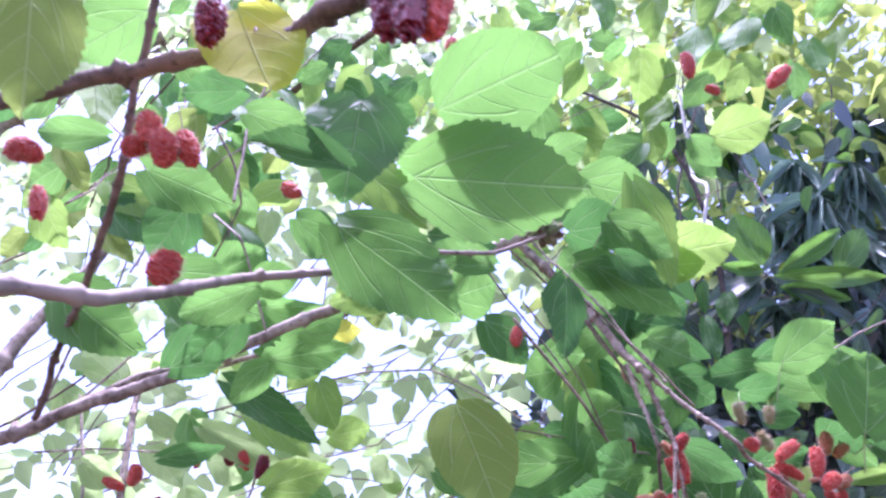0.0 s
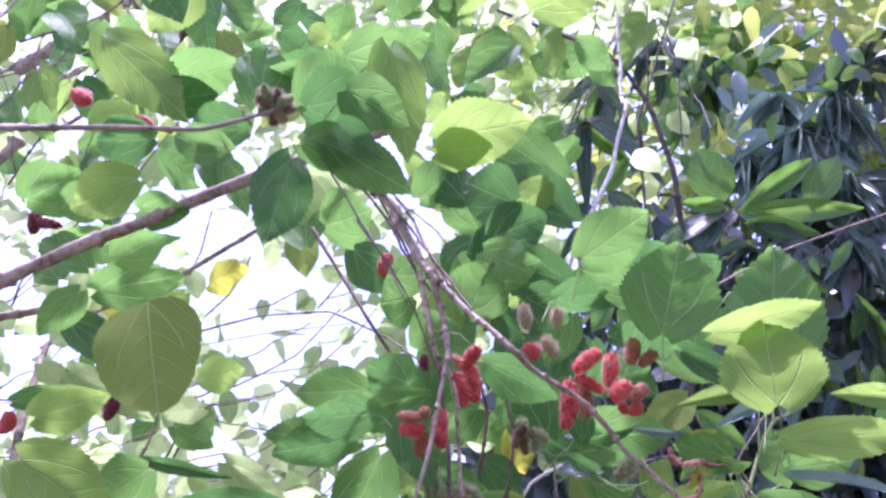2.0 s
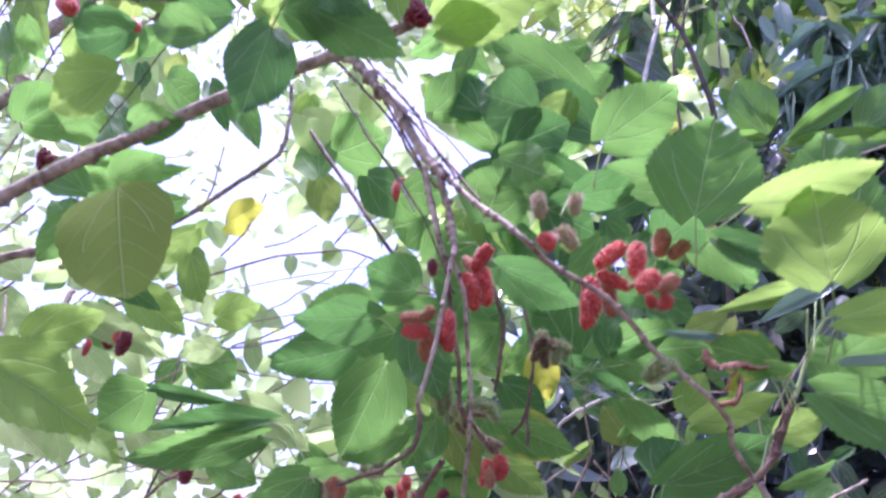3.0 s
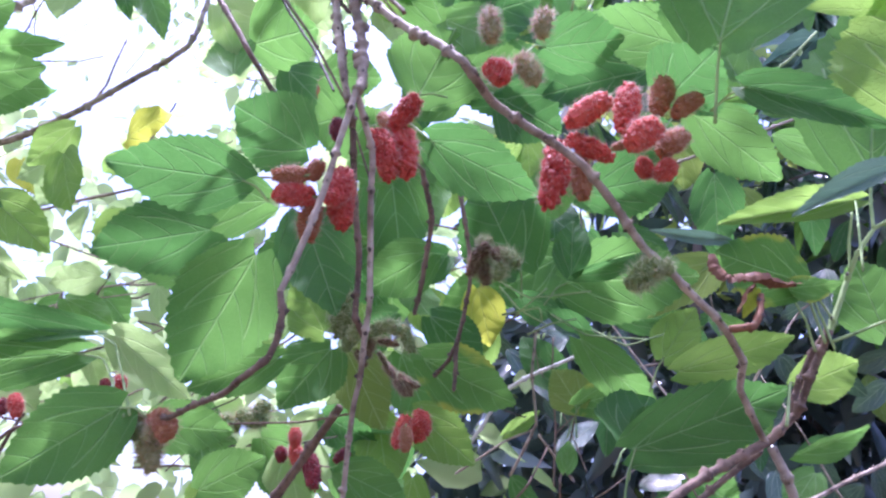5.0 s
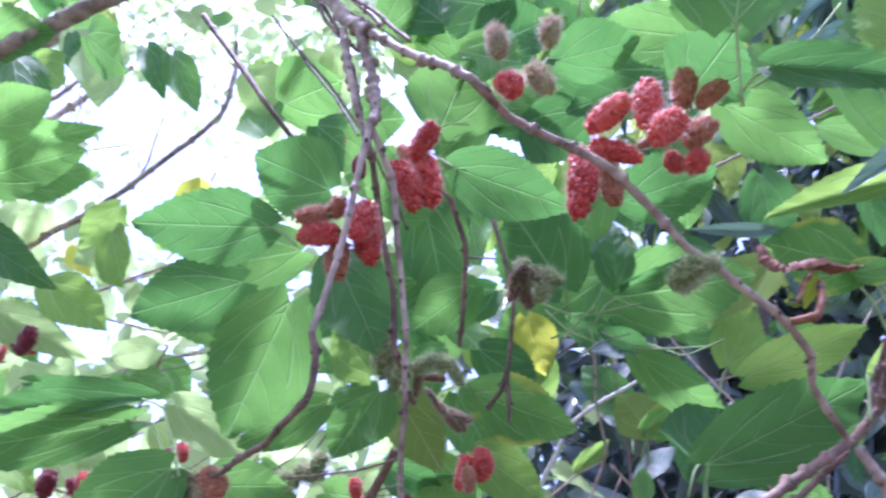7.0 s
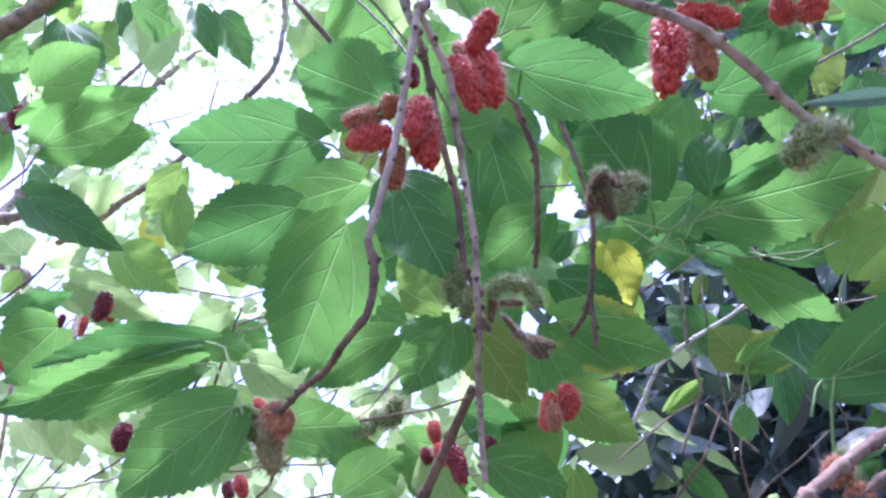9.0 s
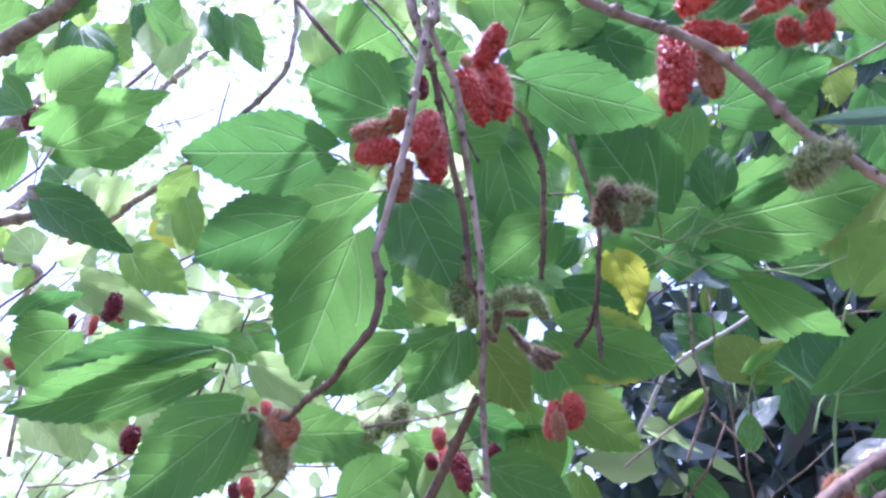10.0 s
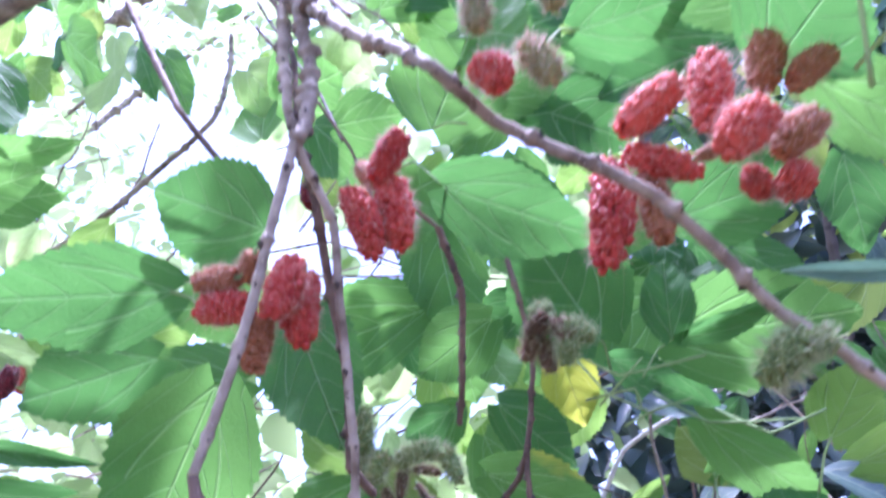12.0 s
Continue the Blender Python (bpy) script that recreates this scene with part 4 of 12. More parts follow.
curled_edge(stem_r, [(0.449, 0.890, 1.798), (0.450, 0.890, 1.790), (0.454, 0.890, 1.784), (0.460, 0.890, 1.781), (0.466, 0.890, 1.783), (0.474, 0.893, 1.786), (0.484, 0.897, 1.784), (0.495, 0.902, 1.787)], 0.0052, 41, "curled brown withered leaf margin")
twig(tree, [(0.456, 0.884, 1.755), (0.462, 0.884, 1.756), (0.467, 0.884, 1.757), (0.471, 0.886, 1.766), (0.473, 0.890, 1.777)], 0.0020, 0.0016, DRY_EDGE, 0.012)
curled_edge(stem_r, [(0.471, 0.888, 1.782), (0.467, 0.887, 1.776), (0.464, 0.886, 1.770), (0.461, 0.885, 1.764)], 0.0022, 43)
leaf(stem_r, (0.471, 0.891, 1.780), (0.464, 0.889, 1.764), 0.007, (0.10, -0.95, 0.20), YELLOW, k=1)
leaf(stem_r, (0.492, 0.920, 1.795), (0.513, 0.900, 1.788), 0.017, (-0.55, -0.30, -0.78), TURNING, k=1)
leaf(stem_r, (0.444, 1.000, 1.771), (0.511, 0.980, 1.790), 0.031, (-0.08, -0.81, -0.58), FRESH, k=0)
leaf(stem_r, (0.414, 0.970, 1.712), (0.498, 0.950, 1.747), 0.047, (-0.01, -0.88, -0.48), DEEP, k=0, stalk=(0.408, 0.970, 1.669))
leaf(stem_r, (0.463, 1.050, 1.732), (0.498, 1.050, 1.735), 0.018, (0.04, -0.92, -0.40), FRESH, k=2)
leaf(stem_r, (0.504, 0.965, 1.754), (0.540, 0.965, 1.771), 0.030, (0.15, -0.93, -0.33), FRESH, k=0, stalk=(0.479, 0.890, 1.711))
leaf(stem_r, (0.561, 0.980, 1.794), (0.546, 0.970, 1.840), 0.044, (-0.25, -0.93, -0.28), GREEN, k=0)
leaf(stem_r, (0.504, 0.980, 1.719), (0.548, 0.980, 1.736), 0.017, (0.27, -0.67, -0.69), GREEN, k=4)
leaf(twig_r, (0.445, 0.800, 1.863), (0.464, 0.790, 1.942), 0.078, (-0.06, -0.84, -0.54), GREEN, k=0, stalk=(0.444, 0.820, 1.831))
leaf(stem_r, (0.476, 0.760, 1.846), (0.549, 0.750, 1.862), 0.029, (0.06, -0.71, -0.70), FRESH, k=0)
leaf(stem_r, (0.514, 0.770, 1.797), (0.508, 0.750, 1.852), 0.070, (-0.15, -0.92, -0.35), FRESH, k=2, stalk=(0.520, 0.800, 1.772))
leaf(stem_r, (0.516, 0.770, 1.774), (0.586, 0.740, 1.771), 0.029, (-0.37, -0.80, -0.47), FRESH, k=0, stalk=(0.511, 0.800, 1.757))
leaf(stem_r, (0.521, 0.800, 1.762), (0.559, 0.790, 1.766), 0.031, (-0.18, -0.88, -0.44), GREEN, k=0)
leaf(stem_r, (0.501, 0.790, 1.737), (0.557, 0.770, 1.703), 0.037, (-0.42, -0.89, -0.16), GREEN, k=1)
leaf(stem_r, (0.617, 0.850, 1.829), (0.569, 0.830, 1.827), 0.020, (0.39, -0.91, -0.15), FRESH, k=4)
leaf(stem_r, (0.522, 0.800, 1.756), (0.580, 0.770, 1.746), 0.010, (-0.28, -0.74, 0.61), SKY_SHEEN, k=4)
leaf(twig_r, (0.384, 0.800, 1.933), (0.442, 0.790, 1.971), 0.055, (0.17, -0.86, -0.48), GREEN, k=2, stalk=(0.376, 0.810, 1.897))
leaf(twig_r, (0.272, 0.930, 2.020), (0.320, 0.930, 1.990), 0.060, (0.24, -0.96, -0.16), GREEN, k=3)
leaf(twig_r, (0.447, 0.880, 1.933), (0.377, 0.880, 1.964), 0.039, (-0.02, -0.69, -0.72), GREEN, k=0)
leaf(twig_r, (0.236, 1.050, 2.125), (0.206, 1.000, 2.187), 0.072, (0.17, -0.81, -0.57), GREEN, k=0)
leaf(twig_r, (0.251, 1.050, 2.052), (0.299, 1.050, 2.150), 0.077, (0.42, -0.88, -0.20), DEEP, k=0)
leaf(bough, (0.342, 1.150, 2.272), (0.186, 1.150, 2.409), 0.084, (-0.30, -0.89, -0.34), GREEN, k=0)
leaf(bough, (0.357, 1.120, 2.177), (0.253, 1.120, 2.289), 0.073, (-0.27, -0.93, -0.25), DEEP, k=1)
leaf(bough, (0.353, 1.050, 2.044), (0.219, 1.050, 2.091), 0.074, (-0.15, -0.90, -0.42), DEEP, k=1)
leaf(bough, (0.292, 1.050, 2.110), (0.206, 1.050, 2.167), 0.074, (-0.22, -0.92, -0.33), DEEP, k=2)
leaf(bough, (0.217, 1.200, 2.436), (0.131, 1.200, 2.515), 0.069, (-0.30, -0.89, -0.33), GREEN, k=2)
leaf(bough, (0.168, 1.000, 2.145), (0.224, 1.000, 2.202), 0.066, (0.45, -0.78, -0.44), GREEN, k=2)
leaf(bough, (0.228, 1.000, 2.139), (0.169, 1.000, 2.210), 0.059, (-0.18, -0.97, -0.15), DEEP, k=2)
leaf(bough, (-0.008, 1.100, 2.174), (0.061, 1.100, 2.197), 0.101, (0.21, -0.77, -0.61), GREEN, k=2)
leaf(bough, (0.044, 1.100, 2.130), (0.113, 1.100, 2.062), 0.071, (-0.07, -0.99, -0.07), DEEP, k=2)
leaf(bough, (-0.113, 1.150, 2.294), (-0.024, 1.150, 2.197), 0.073, (-0.04, -1.00, -0.04), PALE, k=0)
leaf(bough, (0.143, 1.000, 2.030), (0.196, 1.000, 2.029), 0.053, (-0.00, -0.91, -0.40), GREEN, k=2)
leaf(bough, (0.159, 1.050, 2.026), (0.112, 1.050, 2.017), 0.078, (0.20, -0.92, -0.34), GREEN, k=1)
leaf(bough, (0.271, 0.980, 2.067), (0.337, 0.980, 2.099), 0.067, (0.18, -0.91, -0.38), DEEP, k=1)
leaf(bough, (0.255, 1.000, 2.029), (0.327, 1.000, 2.044), 0.059, (0.08, -0.91, -0.40), GREEN, k=0)
leaf(bough, (0.294, 0.980, 2.117), (0.227, 0.980, 2.155), 0.077, (-0.21, -0.90, -0.38), DEEP, k=1)
leaf(bough, (0.311, 1.000, 1.997), (0.357, 1.000, 1.967), 0.063, (-0.18, -0.94, -0.28), DEEP, k=1)
leaf(bough, (0.426, 0.980, 2.007), (0.344, 0.980, 1.989), 0.055, (0.08, -0.93, -0.35), DEEP, k=1)
leaf(bough, (0.193, 0.980, 1.924), (0.241, 0.980, 1.953), 0.076, (0.17, -0.95, -0.28), GREEN, k=1)
leaf(bough, (0.187, 1.100, 1.916), (0.048, 1.100, 1.883), 0.077, (0.07, -0.96, -0.28), GREEN, k=1)
leaf(twig_h, (0.173, 0.660, 1.950), (0.176, 0.650, 1.873), 0.047, (0.63, -0.77, 0.13), DEEP, k=2, stalk=(0.187, 0.650, 1.963))
leaf(twig_h, (0.238, 0.660, 2.058), (0.267, 0.660, 1.945), 0.047, (0.22, -0.97, 0.06), FRESH, k=0, stalk=(0.198, 0.650, 1.975))
leaf(twig_h, (0.198, 0.660, 1.964), (0.269, 0.660, 1.915), 0.040, (-0.21, -0.93, -0.31), GREEN, k=2)
leaf(twig_h, (0.217, 0.640, 1.962), (0.252, 0.640, 1.930), 0.026, (-0.31, -0.89, -0.34), DEEP, k=1)
leaf(twig_h, (0.104, 0.680, 1.978), (0.036, 0.680, 2.003), 0.035, (-0.17, -0.86, -0.47), GREEN, k=1)
leaf(twig_h, (0.005, 0.700, 2.018), (-0.065, 0.700, 2.021), 0.046, (-0.03, -0.72, -0.69), DEEP, k=1)
leaf(twig_h, (-0.093, 0.690, 2.154), (0.028, 0.690, 2.042), 0.065, (-0.05, -1.00, -0.06), FRESH, k=2)
leaf(twig_h, (-0.018, 0.720, 2.107), (0.057, 0.720, 2.124), 0.056, (0.17, -0.59, -0.79), GREEN, k=0)
leaf(twig_h, (-0.017, 0.720, 2.085), (0.039, 0.720, 2.086), 0.044, (0.02, -0.66, -0.75), DEEP, k=0)
leaf(twig_h, (0.104, 0.700, 2.046), (0.095, 0.700, 2.129), 0.057, (0.59, -0.81, 0.06), GREEN, k=0)
leaf(twig_h, (0.149, 0.700, 2.041), (0.181, 0.700, 2.104), 0.055, (0.67, -0.66, -0.34), GREEN, k=0)
leaf(twig_h, (0.173, 0.720, 2.098), (0.087, 0.720, 2.114), 0.042, (-0.13, -0.70, -0.70), DEEP, k=0)
leaf(twig_h, (0.099, 0.700, 2.018), (0.029, 0.700, 2.029), 0.048, (-0.07, -0.86, -0.51), DEEP, k=1)
leaf(twig_h, (0.159, 0.720, 2.085), (0.067, 0.720, 2.083), 0.048, (0.01, -0.80, -0.60), GREEN, k=1)
leaf(twig_h, (0.176, 0.660, 2.001), (0.232, 0.660, 2.010), 0.057, (0.12, -0.70, -0.70), DEEP, k=2)
leaf(twig_h, (0.213, 0.650, 2.005), (0.265, 0.650, 1.967), 0.044, (-0.25, -0.90, -0.34), GREEN, k=0)
leaf(twig_h, (0.190, 0.680, 2.074), (0.261, 0.680, 2.049), 0.065, (-0.19, -0.83, -0.53), GREEN, k=0)
leaf(twig_h, (0.178, 0.660, 1.965), (0.234, 0.660, 1.952), 0.039, (-0.11, -0.88, -0.46), GREEN, k=2)
leaf(twig_h, (0.263, 0.740, 2.023), (0.346, 0.740, 2.039), 0.061, (0.10, -0.85, -0.52), FRESH, k=0)
leaf(twig_h, (0.263, 0.740, 2.010), (0.312, 0.740, 2.014), 0.039, (0.05, -0.86, -0.52), FRESH, k=0)
leaf(twig_h, (0.147, 0.850, 2.247), (0.206, 0.850, 2.281), 0.053, (0.32, -0.77, -0.56), GREEN, k=0)
leaf(twig_h, (0.056, 0.900, 2.264), (-0.045, 0.900, 2.262), 0.057, (0.02, -0.77, -0.63), FRESH, k=0)
leaf(twig_h, (0.345, 0.750, 2.188), (0.411, 0.750, 2.215), 0.057, (0.24, -0.79, -0.57), FRESH, k=0)
leaf(twig_h, (0.103, 0.400, 1.913), (0.171, 0.385, 1.937), 0.063, (0.15, -0.59, -0.80), GREEN, "round", label="large pale green rounded leaf")
leaf(twig_h, (0.052, 0.600, 2.114), (0.148, 0.600, 2.131), 0.046, (0.13, -0.68, -0.73), FRESH, k=0)
leaf(twig_h, (0.090, 0.410, 1.872), (0.188, 0.400, 1.852), 0.067, (-0.20, -0.80, -0.56), GREEN, k=3, label="large pale green rounded leaf")
leaf(twig_h, (0.026, 0.470, 1.882), (0.110, 0.470, 1.819), 0.063, (-0.04, -1.00, -0.05), GREEN, k=2)
leaf(twig_i, (0.046, 0.420, 1.943), (0.051, 0.410, 1.865), 0.063, (0.36, -0.92, 0.14), DEEP, k=1)
leaf(twig_i, (0.048, 0.410, 1.882), (-0.017, 0.400, 1.906), 0.027, (0.13, -0.99, -0.06), DEEP, k=4)
leaf(twig_i, (-0.042, 0.390, 2.006), (0.008, 0.380, 1.909), 0.068, (0.22, -0.95, 0.21), YELLOW, "round", label="large yellow rounded leaf")
leaf(twig_i, (-0.082, 0.500, 2.018), (-0.018, 0.500, 1.989), 0.036, (-0.22, -0.84, -0.49), GREEN, k=0)
leaf(twig_i, (-0.053, 0.440, 1.981), (-0.104, 0.440, 1.982), 0.033, (-0.02, -0.69, -0.72), DEEP, k=2)
leaf(twig_i2, (-0.141, 0.420, 2.052), (-0.191, 0.420, 2.007), 0.056, (0.58, -0.51, -0.63), GREEN, k=2)
leaf(twig_i2, (-0.101, 0.300, 1.935), (-0.063, 0.300, 1.838), 0.052, (0.57, -0.80, 0.22), OLIVE, k=2)
leaf(twig_i2, (-0.122, 0.460, 1.928), (-0.052, 0.460, 1.895), 0.043, (-0.16, -0.92, -0.35), GREEN, k=1)
leaf(twig_i2, (-0.095, 0.480, 1.909), (-0.108, 0.480, 1.866), 0.042, (0.64, -0.74, -0.19), DEEP, k=2)
leaf(twig_i2, (-0.204, 0.500, 2.000), (-0.285, 0.500, 2.012), 0.031, (-0.09, -0.78, -0.62), GREEN, k=1)
leaf(twig_h, (-0.184, 0.500, 1.849), (-0.116, 0.500, 1.807), 0.053, (-0.00, -1.00, -0.00), GREEN, k=1)
leaf(twig_h, (-0.064, 0.550, 1.881), (-0.124, 0.550, 1.856), 0.039, (0.23, -0.81, -0.54), GREEN, k=1)
leaf(twig_h, (-0.106, 0.620, 1.892), (-0.144, 0.620, 1.849), 0.044, (0.45, -0.80, -0.40), DEEP, k=2)
leaf(twig_h, (0.005, 0.700, 1.971), (-0.062, 0.700, 1.946), 0.051, (0.19, -0.84, -0.50), FRESH, k=1)
leaf(twig_h, (-0.185, 0.600, 1.923), (-0.087, 0.600, 1.884), 0.062, (-0.09, -0.97, -0.23), GREEN, k=1)
leaf(twig_h, (-0.203, 0.520, 1.858), (-0.125, 0.520, 1.819), 0.048, (-0.01, -1.00, -0.03), GREEN, k=1)
leaf(twig_h, (-0.212, 0.700, 1.876), (-0.155, 0.700, 1.925), 0.055, (0.41, -0.77, -0.48), DEEP, k=1)
leaf(bough_a, (0.079, 0.670, 1.835), (0.119, 0.660, 1.754), 0.072, (0.42, -0.84, -0.34), OLIVE, "round", label="rounded olive green leaf in shade")
leaf(bough_a, (-0.207, 0.900, 1.968), (-0.243, 0.900, 1.911), 0.046, (0.65, -0.63, -0.42), GREEN, k=2)
leaf(bough_a, (-0.286, 0.850, 2.071), (-0.225, 0.850, 2.107), 0.076, (0.41, -0.58, -0.70), GREEN, k=1)
leaf(bough_a, (-0.229, 0.850, 2.057), (-0.169, 0.850, 2.067), 0.054, (0.11, -0.71, -0.69), GREEN, k=2)
leaf(bough_a, (-0.101, 0.830, 2.031), (-0.042, 0.830, 2.025), 0.046, (-0.06, -0.83, -0.56), GREEN, k=1)
leaf(bough_a, (-0.207, 0.900, 1.999), (-0.308, 0.900, 2.055), 0.049, (-0.01, -1.00, -0.02), GREEN, k=1)
leaf(bough_a, (-0.172, 0.900, 2.012), (-0.117, 0.900, 2.039), 0.054, (0.32, -0.69, -0.65), GREEN, k=1)
leaf(bough_a, (-0.230, 0.950, 1.995), (-0.119, 0.950, 2.012), 0.064, (0.09, -0.81, -0.58), GREEN, k=1)
leaf(bough_a, (-0.050, 1.134, 2.160), (-0.088, 1.160, 2.262), 0.078, (0.2, -0.9, -0.4), GREEN, k=1)
leaf(bough_a, (-0.008, 0.700, 1.727), (0.084, 0.700, 1.688), 0.053, (0.08, -0.98, 0.18), FRESH, k=1)
leaf(bough_a, (-0.154, 0.850, 1.801), (-0.082, 0.850, 1.823), 0.050, (0.16, -0.84, -0.51), FRESH, k=1)
leaf(bough_a, (-0.047, 0.900, 1.765), (-0.094, 0.900, 1.731), 0.061, (0.32, -0.83, -0.45), GREEN, k=2)
leaf(bough_a, (-0.215, 1.200, 1.967), (-0.150, 1.200, 1.984), 0.061, (0.12, -0.87, -0.47), FRESH, k=2)
leaf(bough_a, (0.151, 0.950, 1.867), (0.067, 0.950, 1.862), 0.054, (0.02, -0.93, -0.37), GREEN, k=2)
leaf(bough_a, (0.147, 0.950, 1.813), (0.037, 0.950, 1.819), 0.046, (-0.01, -0.97, -0.26), GREEN, k=2)
leaf(twig_k, (-0.367, 1.000, 2.253), (-0.289, 1.000, 2.131), 0.076, (0.51, -0.80, 0.33), DEEP, k=2)
leaf(twig_k, (-0.392, 1.020, 2.113), (-0.200, 1.020, 2.108), 0.059, (-0.02, -0.69, -0.73), GREEN, k=1)
leaf(twig_k, (-0.275, 1.000, 2.037), (-0.156, 1.000, 2.027), 0.059, (-0.05, -0.76, -0.64), GREEN, k=2)
leaf(twig_k, (-0.310, 1.000, 1.980), (-0.161, 1.000, 1.902), 0.053, (0.03, -1.00, 0.06), DEEP, k=1)
leaf(twig_k, (-0.570, 1.200, 2.564), (-0.478, 1.200, 2.397), 0.067, (0.47, -0.84, 0.26), PALE, k=0)
leaf(bough_a, (-0.313, 1.291, 2.185), (-0.205, 1.215, 2.172), 0.066, (0.3, -0.9, -0.3), YELLOW, k=2, label="small yellow leaf against the sky")
leaf(twig_k, (-0.284, 1.120, 2.360), (-0.227, 1.120, 2.264), 0.043, (0.32, -0.93, 0.19), DEEP, k=1)
leaf(twig_k, (-0.232, 1.120, 2.333), (-0.159, 1.120, 2.219), 0.049, (0.22, -0.96, 0.14), GREEN, k=0)
leaf(twig_k, (-0.090, 1.200, 2.260), (-0.155, 1.200, 2.222), 0.065, (0.40, -0.62, -0.68), PALE, k=2)
leaf(twig_k, (-0.133, 1.250, 2.412), (-0.014, 1.250, 2.344), 0.075, (-0.27, -0.85, -0.46), PALE, k=2)
leaf(twig_k, (-0.198, 1.250, 2.432), (-0.146, 1.250, 2.376), 0.052, (-0.12, -0.99, -0.12), PALE, k=0)
leaf(twig_k, (-0.339, 1.150, 1.992), (-0.227, 1.150, 1.924), 0.064, (0.07, -0.99, 0.12), FRESH, k=0)
leaf(twig_k, (-0.231, 1.250, 1.936), (-0.310, 1.250, 1.925), 0.045, (0.07, -0.87, -0.49), PALE, k=2)
leaf(twig_k, (-0.443, 1.100, 1.896), (-0.345, 1.100, 1.913), 0.038, (0.10, -0.79, -0.60), DEEP, k=1)
leaf(twig_k, (-0.414, 1.150, 1.960), (-0.253, 1.150, 1.892), 0.051, (0.02, -1.00, 0.04), PALE, k=1)
leaf(twig_k, (-0.127, 1.000, 1.797), (-0.017, 1.000, 1.781), 0.017, (-0.03, -0.98, -0.18), DEEP, k=4)
leaf(twig_k, (-0.450, 1.100, 2.096), (-0.508, 1.100, 2.142), 0.061, (0.21, -0.94, 0.26), GREEN, k=2)
leaf(twig_k, (-0.139, 1.200, 1.841), (-0.031, 1.200, 1.780), 0.053, (0.07, -0.99, 0.12), PALE, k=1)
leaf(twig_k, (-0.509, 1.400, 2.209), (-0.535, 1.400, 2.133), 0.070, (0.75, -0.62, -0.25), PALE, k=2)
leaf(twig_k, (-0.615, 1.400, 2.223), (-0.557, 1.400, 2.158), 0.061, (0.31, -0.91, 0.27), YELLOW, k=0)
leaf(twig_k, (-0.626, 1.300, 2.126), (-0.740, 1.300, 2.107), 0.058, (0.11, -0.74, -0.67), PALE, k=1)
leaf(twig_k, (-0.137, 1.300, 2.389), (-0.048, 1.300, 2.310), 0.069, (-0.20, -0.95, -0.22), PALE, k=1)
leaf(twig_k, (0.051, 1.050, 1.725), (0.117, 1.050, 1.711), 0.037, (-0.00, -1.00, -0.02), GREEN, k=1)
leaf(twig_k, (-0.625, 1.200, 2.055), (-0.733, 1.200, 2.129), 0.071, (0.20, -0.93, 0.29), PALE, k=2)
leaf(twig_k, (-0.331, 1.600, 2.496), (-0.284, 1.600, 2.369), 0.085, (0.3, -0.9, -0.3), OLIVE, k=2)
leaf(twig_k, (-0.902, 1.300, 2.549), (-0.984, 1.300, 2.538), 0.096, (0.11, -0.55, -0.83), PALE, k=2)
leaf(twig_k, (-0.096, 1.100, 1.737), (-0.034, 1.100, 1.719), 0.044, (0.02, -1.00, 0.08), GREEN, k=2)
leaf(bough_b, (0.327, 1.084, 2.696), (0.287, 1.090, 2.620), 0.057, (0.51, -0.79, -0.32), FRESH)
leaf(bough_b, (0.388, 1.242, 2.646), (0.333, 1.246, 2.570), 0.067, (0.38, -0.87, -0.32), GREEN)
leaf(bough_b, (0.165, 1.200, 2.842), (0.198, 1.187, 2.728), 0.052, (-0.23, -0.97, 0.04), FRESH)
leaf(bough_b, (0.115, 0.959, 2.566), (0.107, 0.966, 2.456), 0.074, (0.77, -0.63, -0.09), GREEN)
leaf(bough_b, (0.344, 1.162, 2.798), (0.388, 1.187, 2.766), 0.048, (-0.14, -0.68, -0.72), FRESH)
leaf(bough_b, (0.520, 1.237, 3.066), (0.491, 1.239, 2.945), 0.066, (0.15, -0.99, -0.05), GREEN)
leaf(bough_b, (0.490, 0.984, 2.658), (0.441, 0.962, 2.563), 0.068, (-0.27, -0.90, 0.35), GREEN)
leaf(bough_b, (0.348, 1.047, 2.532), (0.319, 1.057, 2.467), 0.053, (-0.47, -0.88, 0.07), FRESH)
leaf(bough_b, (0.481, 1.058, 2.808), (0.431, 1.048, 2.729), 0.057, (-0.12, -0.97, 0.21), FRESH)
leaf(bough_b, (0.468, 1.119, 2.808), (0.432, 1.127, 2.739), 0.042, (0.39, -0.87, -0.31), FRESH)
leaf(bough_b, (0.481, 1.125, 2.556), (0.441, 1.101, 2.453), 0.054, (-0.06, -0.97, 0.25), FRESH)
leaf(bough_b, (0.194, 1.236, 2.709), (0.230, 1.240, 2.625), 0.046, (-0.44, -0.87, -0.24), GREEN)
leaf(bough_b, (0.158, 1.239, 3.014), (0.089, 1.247, 2.974), 0.060, (0.01, -0.97, -0.23), GREEN)
leaf(bough_b, (0.118, 1.203, 2.787), (0.154, 1.229, 2.726), 0.060, (0.20, -0.94, -0.27), FRESH)
leaf(bough_b, (0.143, 1.017, 2.430), (0.190, 0.994, 2.330), 0.058, (-0.76, -0.62, -0.21), GREEN)
leaf(bough_b, (0.102, 1.195, 2.803), (0.132, 1.179, 2.678), 0.061, (-0.11, -0.99, 0.10), GREEN)
leaf(bough_b, (0.409, 0.973, 2.516), (0.366, 0.978, 2.452), 0.045, (0.12, -0.98, -0.16), GREEN)
